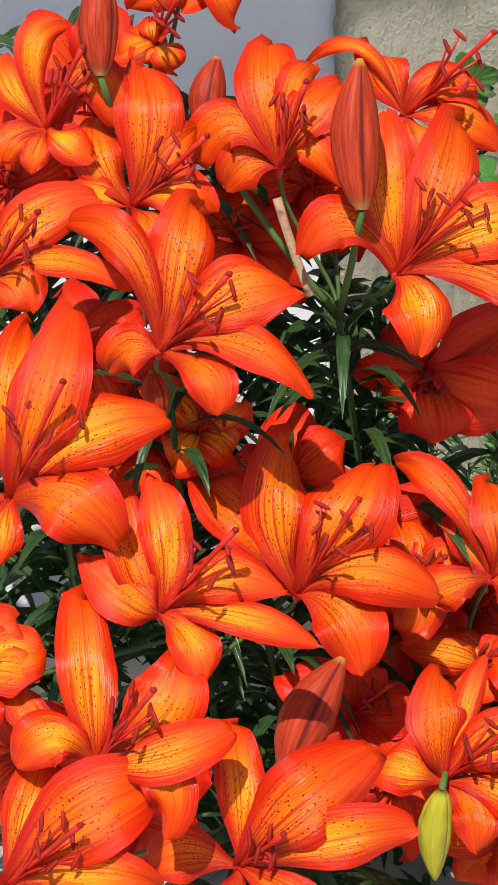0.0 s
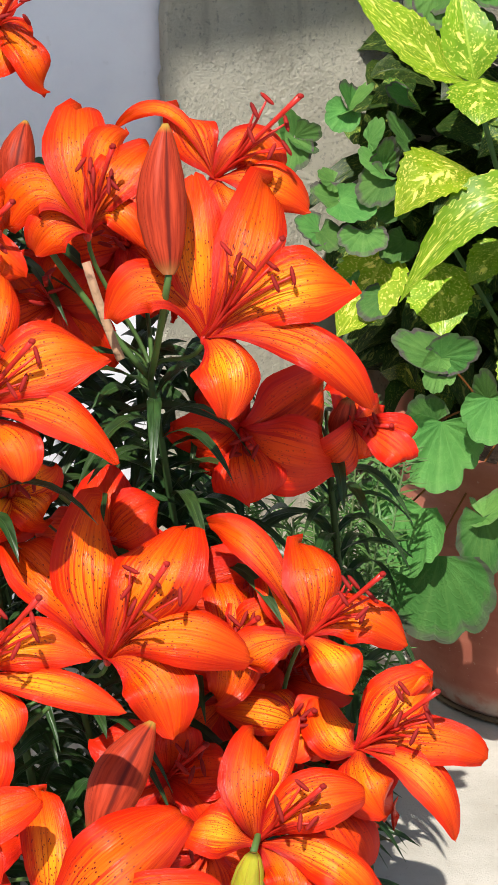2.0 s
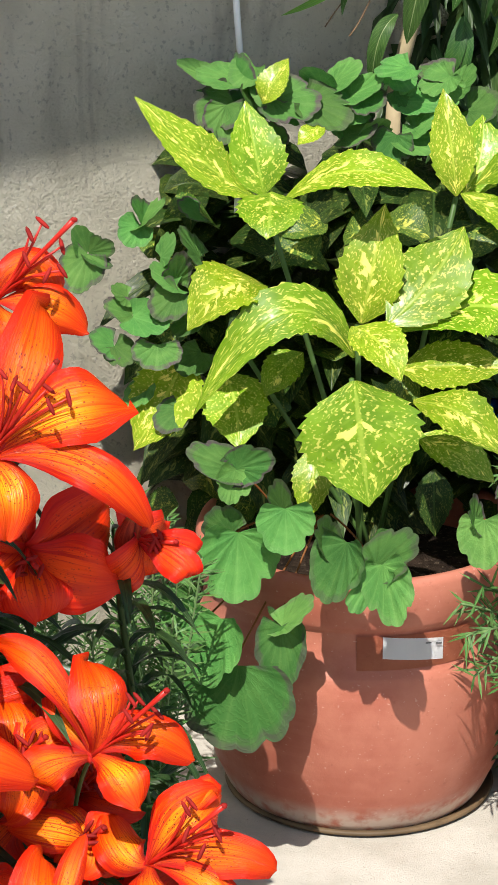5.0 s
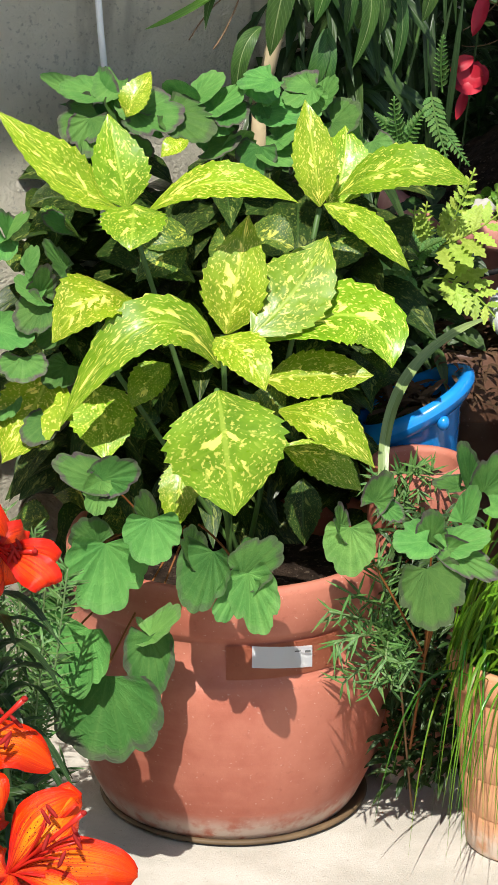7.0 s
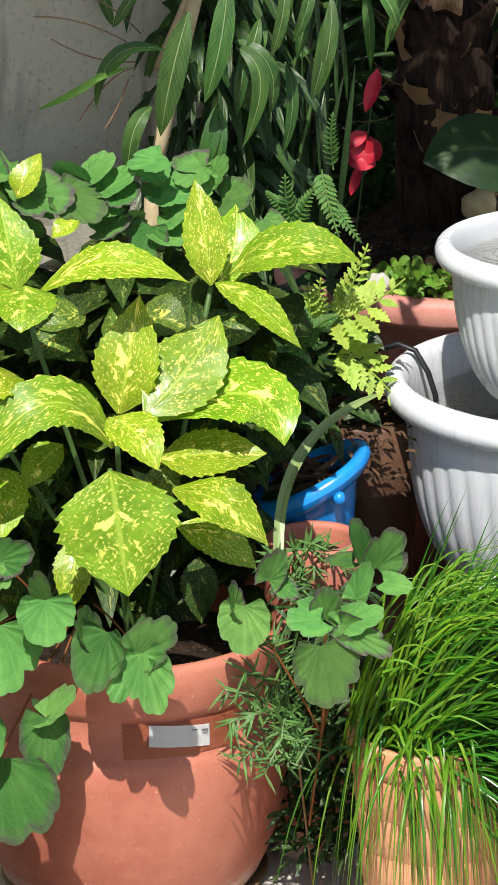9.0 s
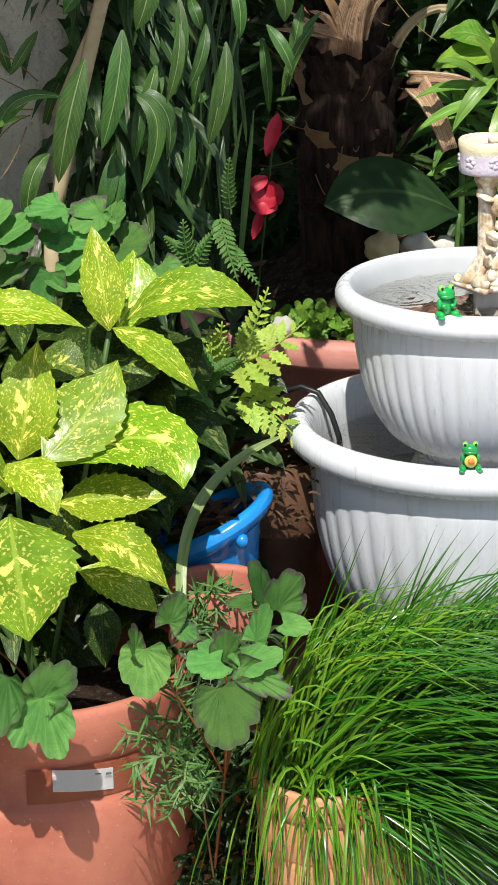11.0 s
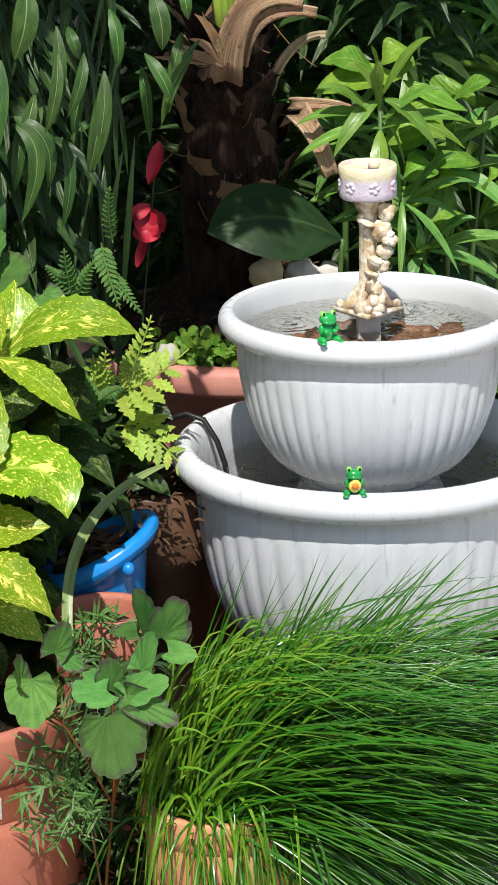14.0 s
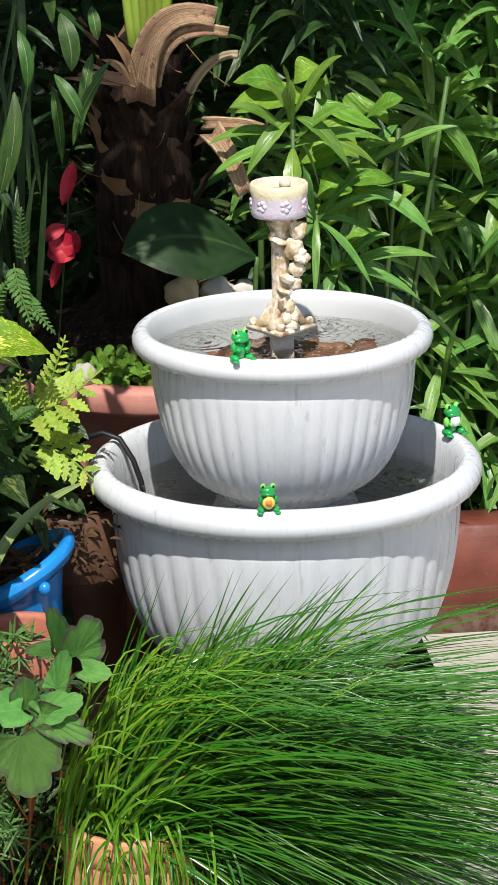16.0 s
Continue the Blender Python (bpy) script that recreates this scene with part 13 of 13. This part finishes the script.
# ---- grass in the clay pot ----
def grass(name, label, count, seed, share, material):
    rng = random.Random(seed)
    b = bmesh.new()
    locks = [(radians(max(rng.gauss(-8, 23), rng.uniform(-38, -26))), rng.triangular(0.04, 0.60, 0.33), rng.triangular(-0.20, 0.20, 0.085), rng.uniform(0.05, 0.40), rng.uniform(0.04, 0.11)) for k in range(120)]
    for i in range(count):
        a = rng.uniform(0, 6.283)
        r = 0.072 * math.sqrt(rng.random())
        p = Vector((0.288 + r * math.cos(a), 2.84 + r * math.sin(a), 0.185))
        k = rng.random()
        if k < share:
            az, reach, rise, crook, hump = locks[i % 120]
            az += radians(rng.gauss(0, 2.6))
            reach *= rng.uniform(0.72, 1.10)
            rise += rng.gauss(0, 0.012)
            if material is M_GRASS_BRIGHT:
                p.x -= 0.022
                reach, rise = rng.triangular(0.02, 0.30, 0.10), rng.uniform(0.04, 0.215)
            elif i % 34 == 0:
                reach, rise, az = rng.uniform(0.05, 0.24), rng.uniform(0.20, 0.27), radians(rng.uniform(-25, 30))
            flat = Vector((math.cos(az), math.sin(az), 0))
            m = p + flat * reach * crook * rng.uniform(0.8, 1.2) + Vector((0, 0, max(rise, 0) * 0.8 + hump * rng.uniform(0.85, 1.15)))
            e = p + flat * reach + Vector((0, 0, rise))
            if rise > 0.185:
                m = p.lerp(e, 0.5) + Vector((-0.01, 0, 0.02))
        else:
            az = radians(rng.triangular(-175, 0, -60))
            flat = Vector((math.cos(az), math.sin(az), 0))
            reach = rng.uniform(0.05, 0.15)
            m = p + flat * reach * 0.7 + Vector((0, 0, rng.uniform(0.04, 0.14)))
            e = p + flat * reach - Vector((0, 0, rng.uniform(0.06, 0.17)))
        e.z = max(e.z, 0.012)
        blade(b, bend(p, m, e, 9), rng.uniform(0.0022, 0.0040), Vector((rng.uniform(-0.9, 0.9), -0.6, 0.8)), STRAP, 0.3, 0, 2)
    ob = part(name, b, material)
    return tagged(ob, label, "grass", kind="stuff")


grass("grass_tuft", "dense tuft of fine bright green grass leaning over its pot", 2050, 5, 0.97, M_GRASS)
grass("grass_fringe", "fringe of brighter yellow-green grass hanging over its pot", 460, 15, 0.66, M_GRASS_BRIGHT)

# ---- rosemary ----
rng = random.Random(8)
places = []
for i in range(60):
    x, y = rng.uniform(-0.37, -0.20), rng.uniform(2.66, 2.82)
    places.append(((x, y, 0.0), (x + rng.uniform(-0.05, 0.06), y + rng.uniform(-0.05, 0.03), rng.uniform(0.16, 0.36))))
sprigs("bushy rosemary with thin needle leaves behind the lilies", places, 0.022, 0.0024, 3)
places = [((0.158, 2.83, 0.17), (0.150, 2.82, 0.24))]
for x, y, z in ((0.085, 2.77, 0.215), (0.094, 2.76, 0.178), (0.118, 2.755, 0.168), (0.141, 2.76, 0.172), (0.100, 2.775, 0.265), (0.122, 2.78, 0.300), (0.158, 2.755, 0.195), (0.108, 2.765, 0.225), (0.080, 2.78, 0.245), (0.135, 2.755, 0.205)):
    places.append(((0.150, 2.82, 0.215 + rng.uniform(-0.02, 0.03)), (x, y, z + 0.028)))
sprigs("small open rosemary sprigs squeezed between two pots", places, 0.026, 0.0027, 4, 0.0052)
stalk(bpy.data.objects["rosemary.001"], (0.172, 2.90, 0.0), (0.150, 2.82, 0.21), 0.0012, M_DRY)
places = []
for i in range(18):
    places.append(((0.170 + rng.uniform(-0.02, 0.02), 3.0, 0.315), (0.160 + rng.uniform(-0.035, 0.045), 2.93 + rng.uniform(-0.02, 0.03), rng.uniform(0.31, 0.375))))
sprigs("wispy pale herb growing out of the slim pot", places, 0.022, 0.0026, 5, 0.007)

# ---- masses of leaves ----
def mass(name, label, count, lo, hi, size, width, material, shape, seed, droop=0.3, keep=None):
    rng = random.Random(seed)
    b = bmesh.new()
    for i in range(count):
        p = Vector([rng.uniform(a, c) for a, c in zip(lo, hi)])
        if keep and not keep(p, rng):
            continue
        a, up = rng.uniform(0, 6.283), rng.uniform(-0.4, 0.8)
        s = size * rng.uniform(0.6, 1.3)
        d = Vector((math.cos(a), math.sin(a) - 0.3, up)).normalized() * s
        blade(b, bend(p, p + d * 0.5 + Vector((0, 0, 0.15 * s)), p + d - Vector((0, 0, droop * s)), 6), width * rng.uniform(0.7, 1.3), OPEN * 0.5 + Vector((rng.uniform(-0.6, 0.6), 0, 0.8)), shape, 0.2, 0, 2)
    return tagged(part(name, b, material), label, "foliage", kind="stuff")


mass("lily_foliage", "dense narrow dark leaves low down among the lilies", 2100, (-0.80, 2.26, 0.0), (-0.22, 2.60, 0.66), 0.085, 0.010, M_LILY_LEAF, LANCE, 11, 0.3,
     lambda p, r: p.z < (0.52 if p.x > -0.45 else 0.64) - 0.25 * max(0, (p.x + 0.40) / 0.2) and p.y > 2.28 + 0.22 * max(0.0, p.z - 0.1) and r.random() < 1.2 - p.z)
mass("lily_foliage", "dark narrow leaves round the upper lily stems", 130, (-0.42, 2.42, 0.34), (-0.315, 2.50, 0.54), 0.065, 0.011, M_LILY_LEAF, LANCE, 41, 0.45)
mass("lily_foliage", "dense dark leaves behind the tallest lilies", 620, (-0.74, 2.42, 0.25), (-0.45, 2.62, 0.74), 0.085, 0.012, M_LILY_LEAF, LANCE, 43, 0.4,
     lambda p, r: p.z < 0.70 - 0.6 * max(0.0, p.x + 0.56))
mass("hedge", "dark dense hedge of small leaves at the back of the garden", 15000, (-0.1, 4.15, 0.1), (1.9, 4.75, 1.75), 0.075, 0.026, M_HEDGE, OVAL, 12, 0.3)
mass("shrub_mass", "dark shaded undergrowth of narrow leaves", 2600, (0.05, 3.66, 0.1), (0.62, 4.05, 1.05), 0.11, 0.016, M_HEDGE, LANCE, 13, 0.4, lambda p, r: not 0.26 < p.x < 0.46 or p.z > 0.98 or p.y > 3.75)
mass("undergrowth", "shaded undergrowth of narrow leaves behind the path", 3600, (0.50, 4.0, 0.1), (1.3, 4.25, 1.15), 0.13, 0.020, M_STRAP, LANCE, 14, 0.4)
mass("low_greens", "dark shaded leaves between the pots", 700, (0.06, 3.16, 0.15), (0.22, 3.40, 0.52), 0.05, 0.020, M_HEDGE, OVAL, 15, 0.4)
# Leaf masses added out of view, only to cast shade on plants below.
mass("overhanging_branches", "unseen leafy branches added above to shade the palm", 120, (0.19, 2.99, 1.25), (0.315, 3.10, 1.40), 0.05, 0.022, M_OLEANDER, LANCE, 28, 0.5)
mass("overhanging_branches", "unseen leafy branches added above to shade the wall plants", 430, (-0.02, 3.06, 1.25), (0.20, 3.26, 1.42), 0.09, 0.028, M_OLEANDER, LANCE, 29, 0.5)
# Dark leaves added over the wall where only the oleander's shade falls.
mass("oleander_shade", "dark leaves added to stand for shade on the wall behind the oleander", 330, (-0.005, 3.235, 0.60), (0.12, 3.29, 1.02), 0.085, 0.017, M_HEDGE, LANCE, 51, 0.8)
# Added dark leaves fill the gap between the pots in place of shadow.
mass("dark_tangle", "small dark leaves added for the black shade between the pots", 800, (0.145, 2.87, 0.04), (0.225, 2.95, 0.325), 0.030, 0.006, M_HEDGE, LANCE, 30, 0.4)
mass("spilling_litter", "dry weeds and brown leaves spilling over the clay pot", 150, (0.195, 3.10, 0.36), (0.285, 3.21, 0.425), 0.017, 0.0036, M_LITTER, LANCE, 33, 0.3)
mass("blue_pot_litter", "dry twigs and brown leaves in the blue pot", 90, (0.14, 3.075, 0.372), (0.205, 3.14, 0.392), 0.03, 0.006, M_LITTER, LANCE, 19, 0.1)
mass("litter", "dry brown leaf litter on the soil of the clay pot", 160, (0.20, 3.19, 0.385), (0.29, 3.28, 0.405), 0.022, 0.008, M_LITTER, LANCE, 16, 0.2)
# Filler leaves in the darkest copy stand for the bush's shaded inside.
mass("laurel_shade", "leaves coloured dark for the shade inside the laurel bush", 400, (-0.20, 3.035, 0.28), (0.13, 3.10, 0.62), 0.085, 0.042, M_AUCUBA_DEEP_SHADE, LAUREL, 17, 0.4)
